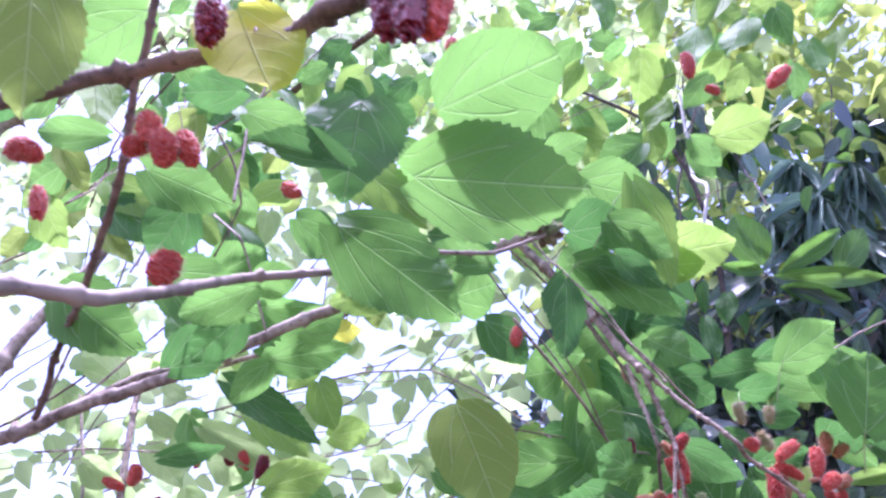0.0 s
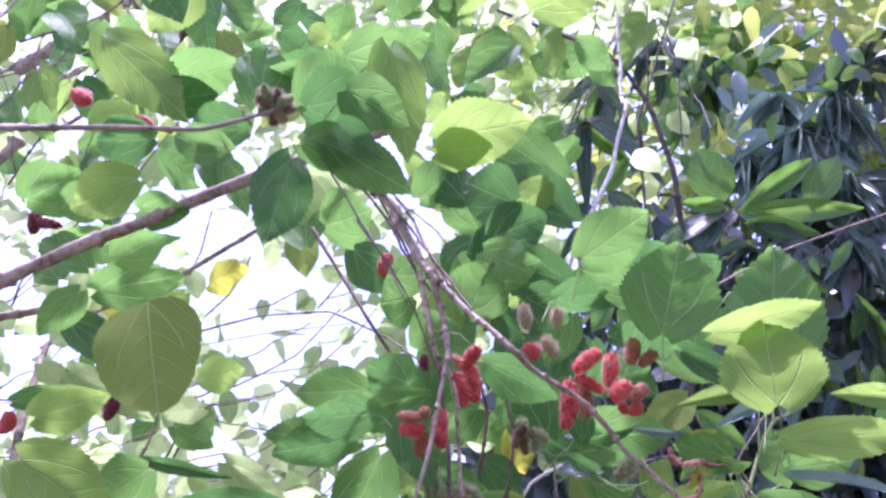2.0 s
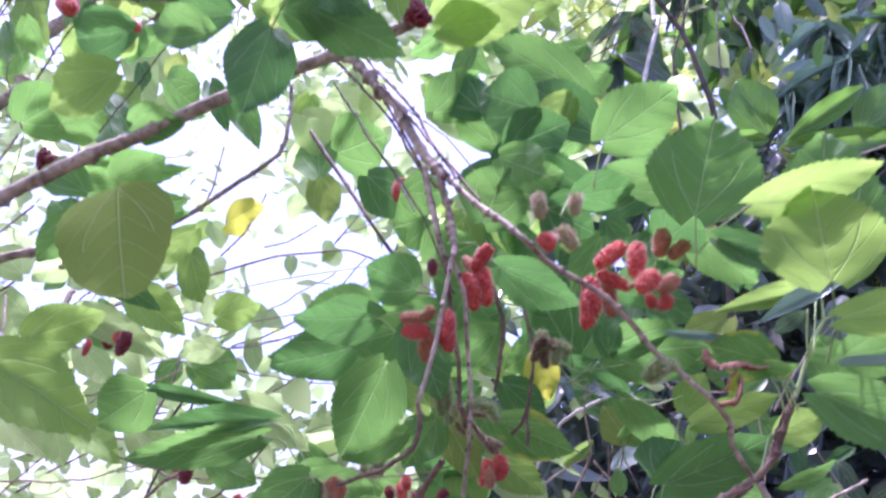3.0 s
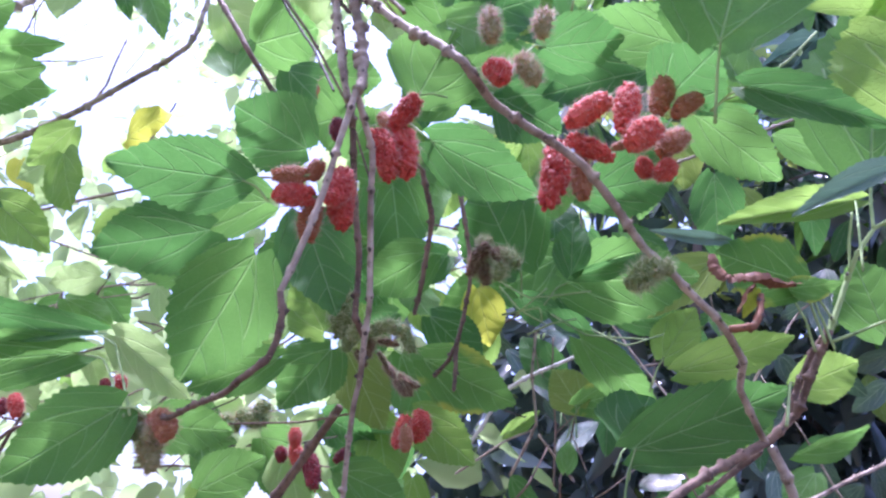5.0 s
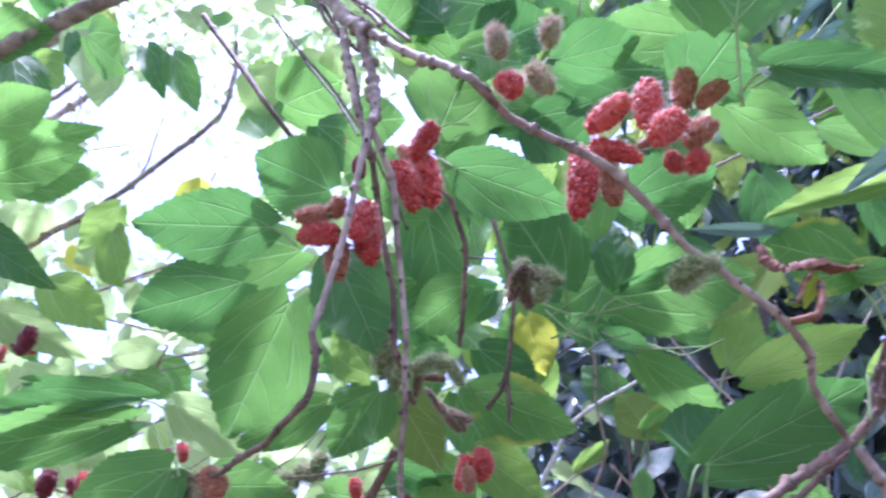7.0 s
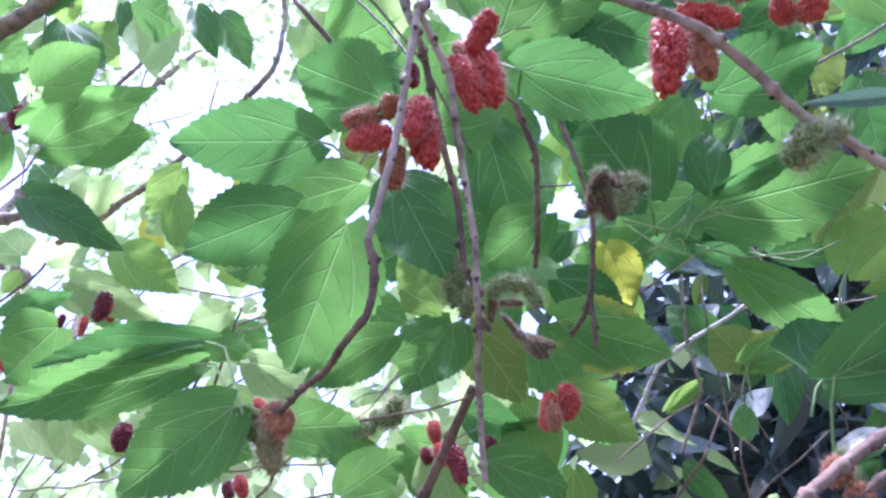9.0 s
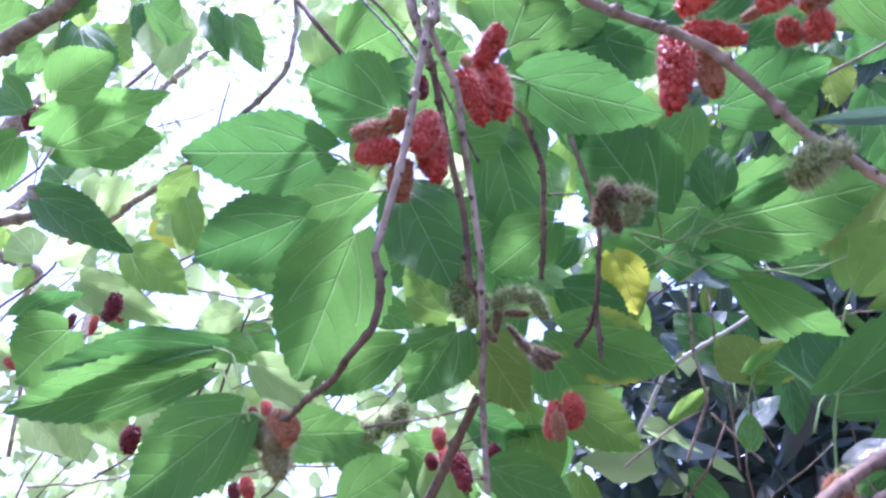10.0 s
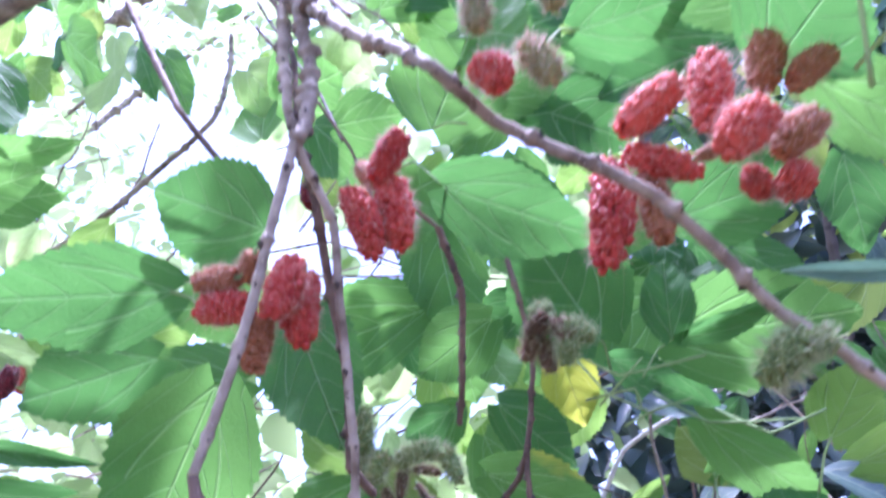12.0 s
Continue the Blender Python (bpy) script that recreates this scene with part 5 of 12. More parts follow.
leaf(bough_b, (0.375, 1.011, 2.413), (0.421, 1.034, 2.374), 0.046, (-0.32, -0.60, -0.73), GREEN)
leaf(bough_b, (0.334, 0.952, 2.692), (0.323, 0.954, 2.596), 0.057, (-0.33, -0.94, 0.02), FRESH)
leaf(bough_b, (0.085, 1.140, 2.570), (0.079, 1.115, 2.468), 0.058, (-0.50, -0.83, 0.23), GREEN)
leaf(bough_b, (0.483, 1.129, 2.719), (0.422, 1.139, 2.664), 0.063, (0.38, -0.73, -0.57), FRESH)
leaf(bough_b, (0.197, 1.245, 2.645), (0.259, 1.237, 2.575), 0.058, (-0.49, -0.80, -0.34), FRESH)
leaf(bough_b, (0.436, 1.099, 2.778), (0.406, 1.071, 2.631), 0.067, (-0.13, -0.97, 0.21), GREEN)
leaf(bough_b, (0.289, 0.961, 2.363), (0.224, 0.954, 2.310), 0.067, (0.09, -1.00, 0.03), GREEN)
leaf(bough_b, (0.046, 1.089, 2.549), (0.114, 1.075, 2.464), 0.067, (-0.74, -0.44, -0.51), GREEN)
leaf(bough_b, (0.473, 1.117, 2.869), (0.520, 1.100, 2.787), 0.055, (-0.33, -0.94, 0.01), FRESH)
leaf(bough_b, (0.255, 1.027, 2.817), (0.257, 0.998, 2.681), 0.051, (0.47, -0.86, 0.20), GREEN)
leaf(bough_b, (0.335, 1.082, 2.578), (0.327, 1.103, 2.512), 0.051, (-0.00, -0.95, -0.30), FRESH)
leaf(bough_b, (0.379, 1.158, 2.748), (0.359, 1.159, 2.649), 0.050, (0.41, -0.91, -0.09), FRESH)
leaf(bough_b, (0.018, 1.206, 2.999), (0.058, 1.209, 2.903), 0.073, (-0.75, -0.58, -0.33), FRESH)
leaf(bough_b, (0.078, 1.129, 2.927), (0.128, 1.120, 2.869), 0.044, (-0.66, -0.58, -0.48), GREEN)
leaf(bough_b, (0.541, 1.243, 2.830), (0.575, 1.214, 2.727), 0.065, (-0.93, -0.27, -0.23), FRESH)
leaf(bough_b, (0.304, 1.174, 2.831), (0.252, 1.174, 2.792), 0.055, (0.60, -0.09, -0.79), GREEN)
leaf(bough_b, (0.132, 1.074, 2.554), (0.142, 1.102, 2.479), 0.058, (0.20, -0.92, -0.32), GREEN)
leaf(bough_b, (0.071, 1.138, 2.801), (0.065, 1.153, 2.733), 0.058, (0.82, -0.54, -0.20), GREEN)
leaf(bough_b, (0.272, 1.210, 2.841), (0.306, 1.233, 2.785), 0.053, (-0.46, -0.70, -0.55), FRESH)
leaf(bough_b, (0.387, 1.084, 2.451), (0.419, 1.078, 2.387), 0.042, (-0.66, -0.71, -0.26), GREEN)
leaf(bough_b, (0.037, 1.218, 2.866), (0.091, 1.191, 2.764), 0.049, (-0.56, -0.82, -0.08), GREEN)
leaf(bough_b, (0.310, 1.010, 2.617), (0.311, 1.037, 2.525), 0.084, (0.62, -0.76, -0.22), FRESH)
leaf(bough_b, (0.206, 1.052, 2.643), (0.175, 1.077, 2.573), 0.067, (0.72, -0.49, -0.50), FRESH)
leaf(bough_b, (0.198, 1.048, 2.700), (0.151, 1.074, 2.637), 0.058, (0.21, -0.84, -0.51), GREEN)
leaf(bough_b, (0.327, 1.090, 2.520), (0.330, 1.100, 2.435), 0.050, (-0.58, -0.81, -0.11), FRESH)
leaf(bough_b, (0.703, 1.255, 2.890), (0.695, 1.234, 2.763), 0.067, (0.16, -0.98, 0.15), GREEN)
leaf(bough_b, (0.621, 1.178, 2.913), (0.630, 1.186, 2.814), 0.063, (-0.66, -0.74, -0.12), GREEN)
leaf(bough_b, (0.447, 1.122, 2.573), (0.491, 1.149, 2.550), 0.051, (0.38, -0.88, -0.27), FRESH)
leaf(bough_b, (0.627, 1.293, 3.030), (0.604, 1.313, 2.976), 0.040, (-0.00, -0.93, -0.36), GREEN)
leaf(bough_b, (0.537, 1.190, 2.754), (0.502, 1.196, 2.671), 0.048, (0.31, -0.93, -0.20), FRESH)
leaf(bough_b, (0.735, 1.172, 2.925), (0.694, 1.193, 2.889), 0.040, (0.12, -0.80, -0.59), GREEN)
leaf(bough_b, (0.843, 1.380, 3.041), (0.808, 1.404, 3.013), 0.041, (-0.10, -0.81, -0.58), FRESH)
leaf(bough_b, (0.697, 1.340, 2.913), (0.694, 1.361, 2.822), 0.073, (0.45, -0.87, -0.22), GREEN)
leaf(bough_b, (0.744, 1.188, 2.980), (0.727, 1.210, 2.893), 0.063, (-0.23, -0.95, -0.20), FRESH)
leaf(bough_b, (0.769, 1.311, 2.930), (0.726, 1.334, 2.918), 0.041, (-0.25, -0.76, -0.60), GREEN)
leaf(bough_b, (0.638, 1.192, 2.960), (0.570, 1.200, 2.928), 0.061, (0.06, -0.94, -0.34), FRESH)
leaf(bough_b, (0.471, 1.153, 2.972), (0.509, 1.169, 2.888), 0.067, (-0.86, -0.24, -0.44), FRESH)
leaf(bough_b, (0.526, 1.251, 2.913), (0.469, 1.240, 2.832), 0.047, (0.60, -0.73, -0.32), GREEN)
leaf(bough_b, (0.780, 1.278, 2.943), (0.750, 1.283, 2.856), 0.059, (-0.59, -0.80, 0.15), FRESH)
leaf(bough_b, (0.778, 1.330, 3.120), (0.783, 1.348, 3.059), 0.044, (-0.20, -0.93, -0.30), FRESH)
leaf(bough_b, (0.583, 1.199, 2.906), (0.536, 1.177, 2.812), 0.058, (0.83, -0.46, -0.32), GREEN)
leaf(bough_b, (-0.686, 0.874, 2.602), (-0.649, 0.882, 2.526), 0.054, (-0.08, -0.99, -0.14), GREEN)
leaf(bough_b, (-0.232, 0.888, 2.253), (-0.301, 0.910, 2.226), 0.061, (0.34, -0.09, -0.94), FRESH)
leaf(bough_b, (-0.526, 0.773, 2.148), (-0.487, 0.802, 2.086), 0.062, (-0.05, -0.89, -0.45), FRESH)
leaf(bough_b, (-0.681, 1.084, 2.354), (-0.596, 1.080, 2.308), 0.048, (-0.04, -1.00, 0.01), GREEN)
leaf(bough_b, (-0.705, 0.985, 2.586), (-0.689, 0.993, 2.493), 0.074, (-0.04, -0.99, -0.09), GREEN)
leaf(bough_b, (-0.228, 0.764, 2.141), (-0.220, 0.790, 2.104), 0.041, (-0.12, -0.79, -0.60), GREEN)
leaf(bough_b, (-0.433, 0.769, 2.172), (-0.334, 0.757, 2.103), 0.055, (-0.08, -0.99, 0.07), FRESH)
leaf(bough_b, (-0.349, 0.863, 2.471), (-0.293, 0.870, 2.422), 0.038, (0.09, -1.00, -0.04), OLIVE)
leaf(bough_b, (-0.480, 0.740, 2.180), (-0.558, 0.766, 2.165), 0.057, (-0.14, -0.79, -0.60), GREEN)
leaf(bough_b, (-0.605, 0.889, 2.486), (-0.586, 0.859, 2.401), 0.051, (0.17, -0.92, 0.36), GREEN)
leaf(bough_b, (-0.441, 1.016, 2.279), (-0.383, 0.995, 2.211), 0.037, (-0.28, -0.96, 0.05), FRESH)
leaf(bough_b, (-0.421, 0.783, 2.099), (-0.346, 0.761, 2.040), 0.031, (-0.09, -0.96, 0.25), OLIVE)
leaf(bough_b, (-0.446, 0.638, 2.284), (-0.516, 0.651, 2.256), 0.064, (0.38, 0.05, -0.92), FRESH)
leaf(bough_b, (-0.323, 0.765, 2.111), (-0.272, 0.772, 2.087), 0.034, (0.12, -0.99, -0.01), GREEN)
leaf(bough_b, (-0.398, 0.743, 2.275), (-0.386, 0.766, 2.207), 0.058, (0.08, -0.95, -0.31), GREEN)
leaf(bough_b, (-0.318, 0.758, 2.341), (-0.323, 0.769, 2.269), 0.045, (0.46, -0.87, -0.18), GREEN)
leaf(bough_b, (-0.722, 0.960, 2.225), (-0.766, 0.973, 2.186), 0.050, (0.01, -0.94, -0.33), OLIVE)
leaf(bough_b, (-0.419, 0.665, 2.142), (-0.370, 0.675, 2.086), 0.038, (0.46, -0.86, 0.24), OLIVE)
leaf(bough_b, (-0.423, 1.098, 2.406), (-0.400, 1.091, 2.333), 0.043, (-0.17, -0.98, 0.05), DEEP)
leaf(bough_b, (-0.808, 0.936, 2.645), (-0.761, 0.956, 2.587), 0.051, (-0.27, -0.83, -0.49), GREEN)
leaf(bough_b, (-0.319, 0.748, 2.264), (-0.346, 0.751, 2.198), 0.052, (0.72, -0.62, -0.31), OLIVE)
leaf(bough_b, (-0.363, 0.603, 2.210), (-0.295, 0.580, 2.091), 0.053, (0.58, -0.68, 0.46), FRESH)
leaf(bough_b, (-0.484, 0.885, 2.626), (-0.454, 0.895, 2.536), 0.051, (-0.08, -0.99, -0.14), FRESH)
leaf(bough_b, (-0.712, 0.983, 2.232), (-0.740, 0.981, 2.200), 0.031, (0.54, -0.72, -0.43), DEEP)
leaf(bough_b, (-0.249, 0.888, 2.332), (-0.295, 0.912, 2.296), 0.057, (0.59, -0.06, -0.80), OLIVE)
leaf(bough_b, (-0.958, 1.016, 2.697), (-0.954, 0.996, 2.601), 0.073, (0.41, -0.89, 0.20), FRESH)
leaf(bough_b, (-0.486, 0.897, 2.279), (-0.396, 0.870, 2.210), 0.043, (-0.18, -0.97, 0.15), GREEN)
leaf(bough_b, (-0.329, 0.803, 2.359), (-0.237, 0.775, 2.273), 0.065, (0.12, -0.90, 0.43), GREEN)
leaf(bough_b, (-0.762, 1.037, 2.391), (-0.691, 1.019, 2.284), 0.059, (0.53, -0.71, 0.47), OLIVE)
leaf(bough_b, (-0.325, 0.801, 2.379), (-0.382, 0.828, 2.342), 0.046, (0.08, -0.74, -0.66), GREEN)
leaf(bough_b, (-0.240, 0.991, 2.597), (-0.169, 1.000, 2.520), 0.067, (0.36, -0.91, 0.23), GREEN)
leaf(bough_b, (-0.276, 1.222, 2.662), (-0.278, 1.196, 2.580), 0.048, (0.99, 0.09, -0.06), PALE)
leaf(bough_b, (-0.034, 0.981, 2.347), (-0.065, 0.966, 2.265), 0.059, (0.79, -0.57, -0.20), OLIVE)
leaf(bough_b, (-0.278, 1.067, 2.591), (-0.198, 1.047, 2.459), 0.056, (0.09, -0.98, 0.20), OLIVE)
leaf(bough_b, (-0.666, 1.078, 2.713), (-0.670, 1.092, 2.630), 0.055, (0.91, -0.40, -0.11), DEEP)
leaf(bough_b, (-0.506, 1.105, 2.404), (-0.512, 1.131, 2.346), 0.052, (0.51, -0.76, -0.40), GREEN)
leaf(bough_b, (-0.421, 1.189, 2.420), (-0.413, 1.176, 2.327), 0.072, (0.02, -0.99, 0.14), PALE)
leaf(bough_b, (-0.316, 1.056, 2.552), (-0.263, 1.071, 2.507), 0.048, (0.35, -0.93, 0.09), GREEN)
leaf(bough_b, (-1.045, 1.280, 2.674), (-0.978, 1.300, 2.604), 0.049, (0.45, -0.88, 0.18), FRESH)
leaf(bough_b, (-0.498, 1.119, 2.407), (-0.518, 1.136, 2.331), 0.062, (0.18, -0.95, -0.26), GREEN)
leaf(bough_b, (-0.471, 1.100, 2.729), (-0.402, 1.098, 2.675), 0.045, (-0.57, -0.43, -0.71), GREEN)
leaf(bough_b, (-0.543, 1.222, 2.781), (-0.492, 1.249, 2.719), 0.046, (0.23, -0.95, -0.23), FRESH)
leaf(bough_b, (-0.307, 0.963, 2.342), (-0.330, 0.992, 2.296), 0.045, (0.50, -0.59, -0.63), DEEP)
leaf(bough_b, (-0.439, 1.004, 2.247), (-0.456, 0.999, 2.200), 0.037, (0.94, 0.01, -0.35), GREEN)
leaf(bough_b, (-0.302, 1.059, 2.371), (-0.324, 1.071, 2.326), 0.035, (0.62, -0.62, -0.48), OLIVE)
leaf(bough_b, (-0.730, 1.236, 2.776), (-0.648, 1.214, 2.639), 0.052, (0.34, -0.88, 0.34), PALE)
leaf(bough_b, (-0.660, 1.227, 2.526), (-0.631, 1.256, 2.483), 0.052, (-0.03, -0.82, -0.58), FRESH)
leaf(bough_b, (-0.285, 0.887, 2.378), (-0.382, 0.915, 2.370), 0.055, (0.02, -0.20, -0.98), GREEN)
leaf(bough_b, (-0.764, 1.169, 2.743), (-0.721, 1.153, 2.622), 0.053, (0.42, -0.87, 0.26), GREEN)
leaf(bough_b, (-0.694, 1.187, 2.787), (-0.720, 1.183, 2.738), 0.037, (0.65, -0.71, -0.28), GREEN)
leaf(bough_b, (-0.460, 1.052, 2.492), (-0.376, 1.030, 2.388), 0.042, (-0.19, -0.98, 0.06), GREEN)
leaf(bough_b, (-0.167, 1.241, 2.417), (-0.171, 1.240, 2.342), 0.054, (0.09, -1.00, 0.00), FRESH)
leaf(bough_b, (-0.353, 0.993, 2.559), (-0.285, 0.980, 2.456), 0.051, (0.65, -0.57, 0.51), GREEN)
leaf(bough_b, (-0.614, 1.238, 2.882), (-0.644, 1.216, 2.819), 0.055, (0.81, 0.31, -0.49), PALE)
leaf(bough_b, (-0.298, 1.187, 2.624), (-0.211, 1.190, 2.556), 0.057, (-0.07, -0.99, -0.13), FRESH)
leaf(bough_b, (-0.672, 1.150, 2.591), (-0.695, 1.169, 2.516), 0.051, (0.72, -0.58, -0.38), FRESH)
leaf(bough_b, (-0.107, 0.786, 2.364), (-0.131, 0.781, 2.265), 0.070, (0.88, -0.43, -0.19), FRESH)
leaf(bough_b, (-0.403, 0.856, 2.261), (-0.332, 0.832, 2.176), 0.038, (-0.25, -0.97, 0.07), GREEN)
leaf(bough_b, (-0.701, 1.247, 2.892), (-0.721, 1.242, 2.833), 0.037, (0.89, -0.38, -0.27), PALE)
leaf(bough_b, (-0.613, 0.935, 2.278), (-0.647, 0.927, 2.243), 0.034, (0.64, -0.61, -0.46), GREEN)
leaf(bough_b, (-0.278, 1.165, 2.485), (-0.215, 1.139, 2.409), 0.060, (0.22, -0.86, 0.47), PALE)
leaf(bough_b, (-0.219, 0.890, 2.499), (-0.253, 0.874, 2.452), 0.040, (0.65, -0.73, -0.21), GREEN)
leaf(bough_b, (-0.269, 1.070, 2.720), (-0.212, 1.043, 2.612), 0.055, (-0.71, -0.68, -0.21), GREEN)
leaf(bough_b, (-0.421, 0.876, 2.537), (-0.437, 0.881, 2.480), 0.050, (0.93, -0.22, -0.28), FRESH)
leaf(bough_b, (-1.129, 1.311, 2.700), (-1.156, 1.305, 2.630), 0.069, (0.94, 0.00, -0.35), PALE)
leaf(bough_b, (-0.731, 0.980, 2.386), (-0.722, 0.979, 2.317), 0.046, (0.89, -0.44, 0.13), DEEP)
leaf(bough_b, (-0.352, 1.099, 2.738), (-0.337, 1.088, 2.612), 0.058, (0.73, -0.67, 0.15), FRESH)
leaf(bough_b, (-0.257, 0.975, 2.399), (-0.166, 0.948, 2.309), 0.069, (-0.05, -0.97, 0.24), GREEN)
leaf(bough_b, (-0.349, 0.903, 2.325), (-0.311, 0.927, 2.262), 0.058, (0.06, -0.95, -0.32), DEEP)
leaf(bough_b, (-0.213, 0.938, 2.612), (-0.262, 0.940, 2.566), 0.053, (0.19, -0.95, -0.26), DEEP)
leaf(bough_b, (-0.399, 0.763, 2.401), (-0.333, 0.789, 2.366), 0.054, (-0.03, -0.78, -0.62), GREEN)
leaf(bough_b, (-0.514, 1.230, 3.006), (-0.453, 1.202, 2.886), 0.043, (-0.17, -0.97, 0.14), PALE)
leaf(bough_b, (-0.595, 0.839, 2.253), (-0.596, 0.824, 2.175), 0.056, (0.96, -0.28, 0.04), FRESH)
leaf(bough_b, (-0.277, 1.023, 2.284), (-0.198, 1.017, 2.203), 0.080, (-0.48, -0.77, -0.41), GREEN)
leaf(bough_b, (-0.443, 1.082, 2.339), (-0.362, 1.087, 2.269), 0.068, (-0.04, -0.99, -0.12), FRESH)
leaf(bough_b, (-0.387, 1.096, 2.756), (-0.405, 1.105, 2.704), 0.039, (0.52, -0.79, -0.34), GREEN)
leaf(bough_b, (-0.759, 0.889, 2.709), (-0.765, 0.866, 2.622), 0.056, (0.96, 0.25, -0.14), FRESH)
leaf(bough_b, (-0.496, 1.063, 2.619), (-0.427, 1.062, 2.545), 0.063, (0.25, -0.94, 0.25), GREEN)
leaf(bough_b, (-0.632, 0.851, 2.563), (-0.604, 0.837, 2.461), 0.050, (0.07, -0.99, 0.15), GREEN)
leaf(bough_b, (-0.411, 1.103, 2.491), (-0.454, 1.115, 2.444), 0.054, (0.61, -0.43, -0.66), GREEN)
leaf(bough_b, (-0.272, 0.955, 2.768), (-0.307, 0.952, 2.678), 0.061, (0.60, -0.77, -0.21), GREEN)
leaf(bough_b, (-0.936, 1.024, 2.755), (-0.899, 1.026, 2.678), 0.046, (0.81, -0.45, 0.38), GREEN)
leaf(bough_b, (-0.424, 0.909, 2.704), (-0.380, 0.936, 2.618), 0.081, (0.69, -0.71, 0.13), GREEN)
leaf(bough_b, (-0.543, 1.248, 3.136), (-0.502, 1.275, 3.128), 0.041, (0.16, -0.49, -0.86), PALE)
leaf(bough_b, (-0.402, 0.933, 2.491), (-0.400, 0.957, 2.435), 0.045, (0.67, -0.69, -0.27), GREEN)
leaf(bough_b, (-0.126, 0.832, 2.396), (-0.094, 0.834, 2.285), 0.063, (-0.01, -1.00, -0.02), DEEP)
leaf(bough_b, (-1.002, 1.170, 3.002), (-0.901, 1.155, 2.890), 0.054, (0.33, -0.85, 0.42), PALE)
leaf(bough_b, (-0.182, 0.794, 2.281), (-0.105, 0.788, 2.206), 0.074, (-0.60, -0.56, -0.57), GREEN)
leaf(bough_b, (-1.042, 1.298, 2.805), (-1.044, 1.270, 2.726), 0.056, (0.52, -0.81, 0.27), PALE)
leaf(bough_b, (-0.780, 0.965, 2.766), (-0.796, 0.968, 2.691), 0.046, (0.86, -0.47, -0.20), DEEP)
leaf(bough_b, (-0.466, 1.209, 2.783), (-0.447, 1.210, 2.705), 0.061, (0.87, -0.44, 0.20), PALE)
leaf(bough_b, (-0.139, 0.765, 2.331), (-0.084, 0.770, 2.267), 0.054, (0.14, -0.99, 0.04), DEEP)
leaf(bough_b, (-0.807, 1.131, 2.787), (-0.862, 1.159, 2.771), 0.040, (0.35, 0.17, -0.92), DEEP)
leaf(bough_b, (-0.889, 1.283, 3.253), (-0.950, 1.289, 3.216), 0.056, (0.14, -0.92, -0.37), GREEN)
leaf(bough_b, (-0.408, 0.762, 2.127), (-0.313, 0.771, 2.075), 0.071, (0.12, -0.99, 0.03), DEEP)
leaf(bough_b, (-0.776, 1.135, 2.527), (-0.803, 1.135, 2.468), 0.046, (0.87, -0.29, -0.40), GREEN)
leaf(bough_b, (-0.623, 1.084, 2.963), (-0.565, 1.095, 2.861), 0.076, (0.62, -0.74, 0.27), GREEN)
leaf(bough_b, (-0.305, 0.802, 2.241), (-0.238, 0.792, 2.143), 0.056, (-0.08, -1.00, 0.04), FRESH)
leaf(bough_b, (-0.515, 1.176, 2.787), (-0.455, 1.171, 2.730), 0.044, (-0.48, -0.76, -0.45), GREEN)
leaf(bough_b, (-0.446, 1.050, 2.318), (-0.394, 1.059, 2.242), 0.052, (0.56, -0.78, 0.30), GREEN)
leaf(bough_b, (-0.719, 1.341, 3.245), (-0.667, 1.349, 3.194), 0.040, (-0.07, -0.97, -0.22), PALE)
leaf(bough_b, (-0.374, 1.020, 2.698), (-0.367, 0.993, 2.577), 0.052, (0.77, -0.61, 0.18), GREEN)
leaf(bough_b, (-0.542, 1.035, 2.896), (-0.525, 1.021, 2.793), 0.054, (-0.02, -0.99, 0.14), FRESH)
leaf(bough_b, (-0.404, 0.876, 2.418), (-0.335, 0.879, 2.361), 0.055, (0.11, -0.99, 0.07), DEEP)
leaf(bough_b, (-0.762, 0.989, 2.833), (-0.740, 1.006, 2.736), 0.074, (0.93, -0.31, 0.16), DEEP)
leaf(bough_b, (-0.801, 1.207, 2.769), (-0.824, 1.224, 2.720), 0.038, (0.82, -0.29, -0.49), PALE)
leaf(bough_b, (-0.898, 0.955, 2.538), (-0.931, 0.973, 2.490), 0.054, (0.83, 0.03, -0.56), DEEP)
leaf(bough_b, (-0.630, 0.804, 2.406), (-0.702, 0.828, 2.361), 0.070, (0.07, -0.83, -0.55), GREEN)
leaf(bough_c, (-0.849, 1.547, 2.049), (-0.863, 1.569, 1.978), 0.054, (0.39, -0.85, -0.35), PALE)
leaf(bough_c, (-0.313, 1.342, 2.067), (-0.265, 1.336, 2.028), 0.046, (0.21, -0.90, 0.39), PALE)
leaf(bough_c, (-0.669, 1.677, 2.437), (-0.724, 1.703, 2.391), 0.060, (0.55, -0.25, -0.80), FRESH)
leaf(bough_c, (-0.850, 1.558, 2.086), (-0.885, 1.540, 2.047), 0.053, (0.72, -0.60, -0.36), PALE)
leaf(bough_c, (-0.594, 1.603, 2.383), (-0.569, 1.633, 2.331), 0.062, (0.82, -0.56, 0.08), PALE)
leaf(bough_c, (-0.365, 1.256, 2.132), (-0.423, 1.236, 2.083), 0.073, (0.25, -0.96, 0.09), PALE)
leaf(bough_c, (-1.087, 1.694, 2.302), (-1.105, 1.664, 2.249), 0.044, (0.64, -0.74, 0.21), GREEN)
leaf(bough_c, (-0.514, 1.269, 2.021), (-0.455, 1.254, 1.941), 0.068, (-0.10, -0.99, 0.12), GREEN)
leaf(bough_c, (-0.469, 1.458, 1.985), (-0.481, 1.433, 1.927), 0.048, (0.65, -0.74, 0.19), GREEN)
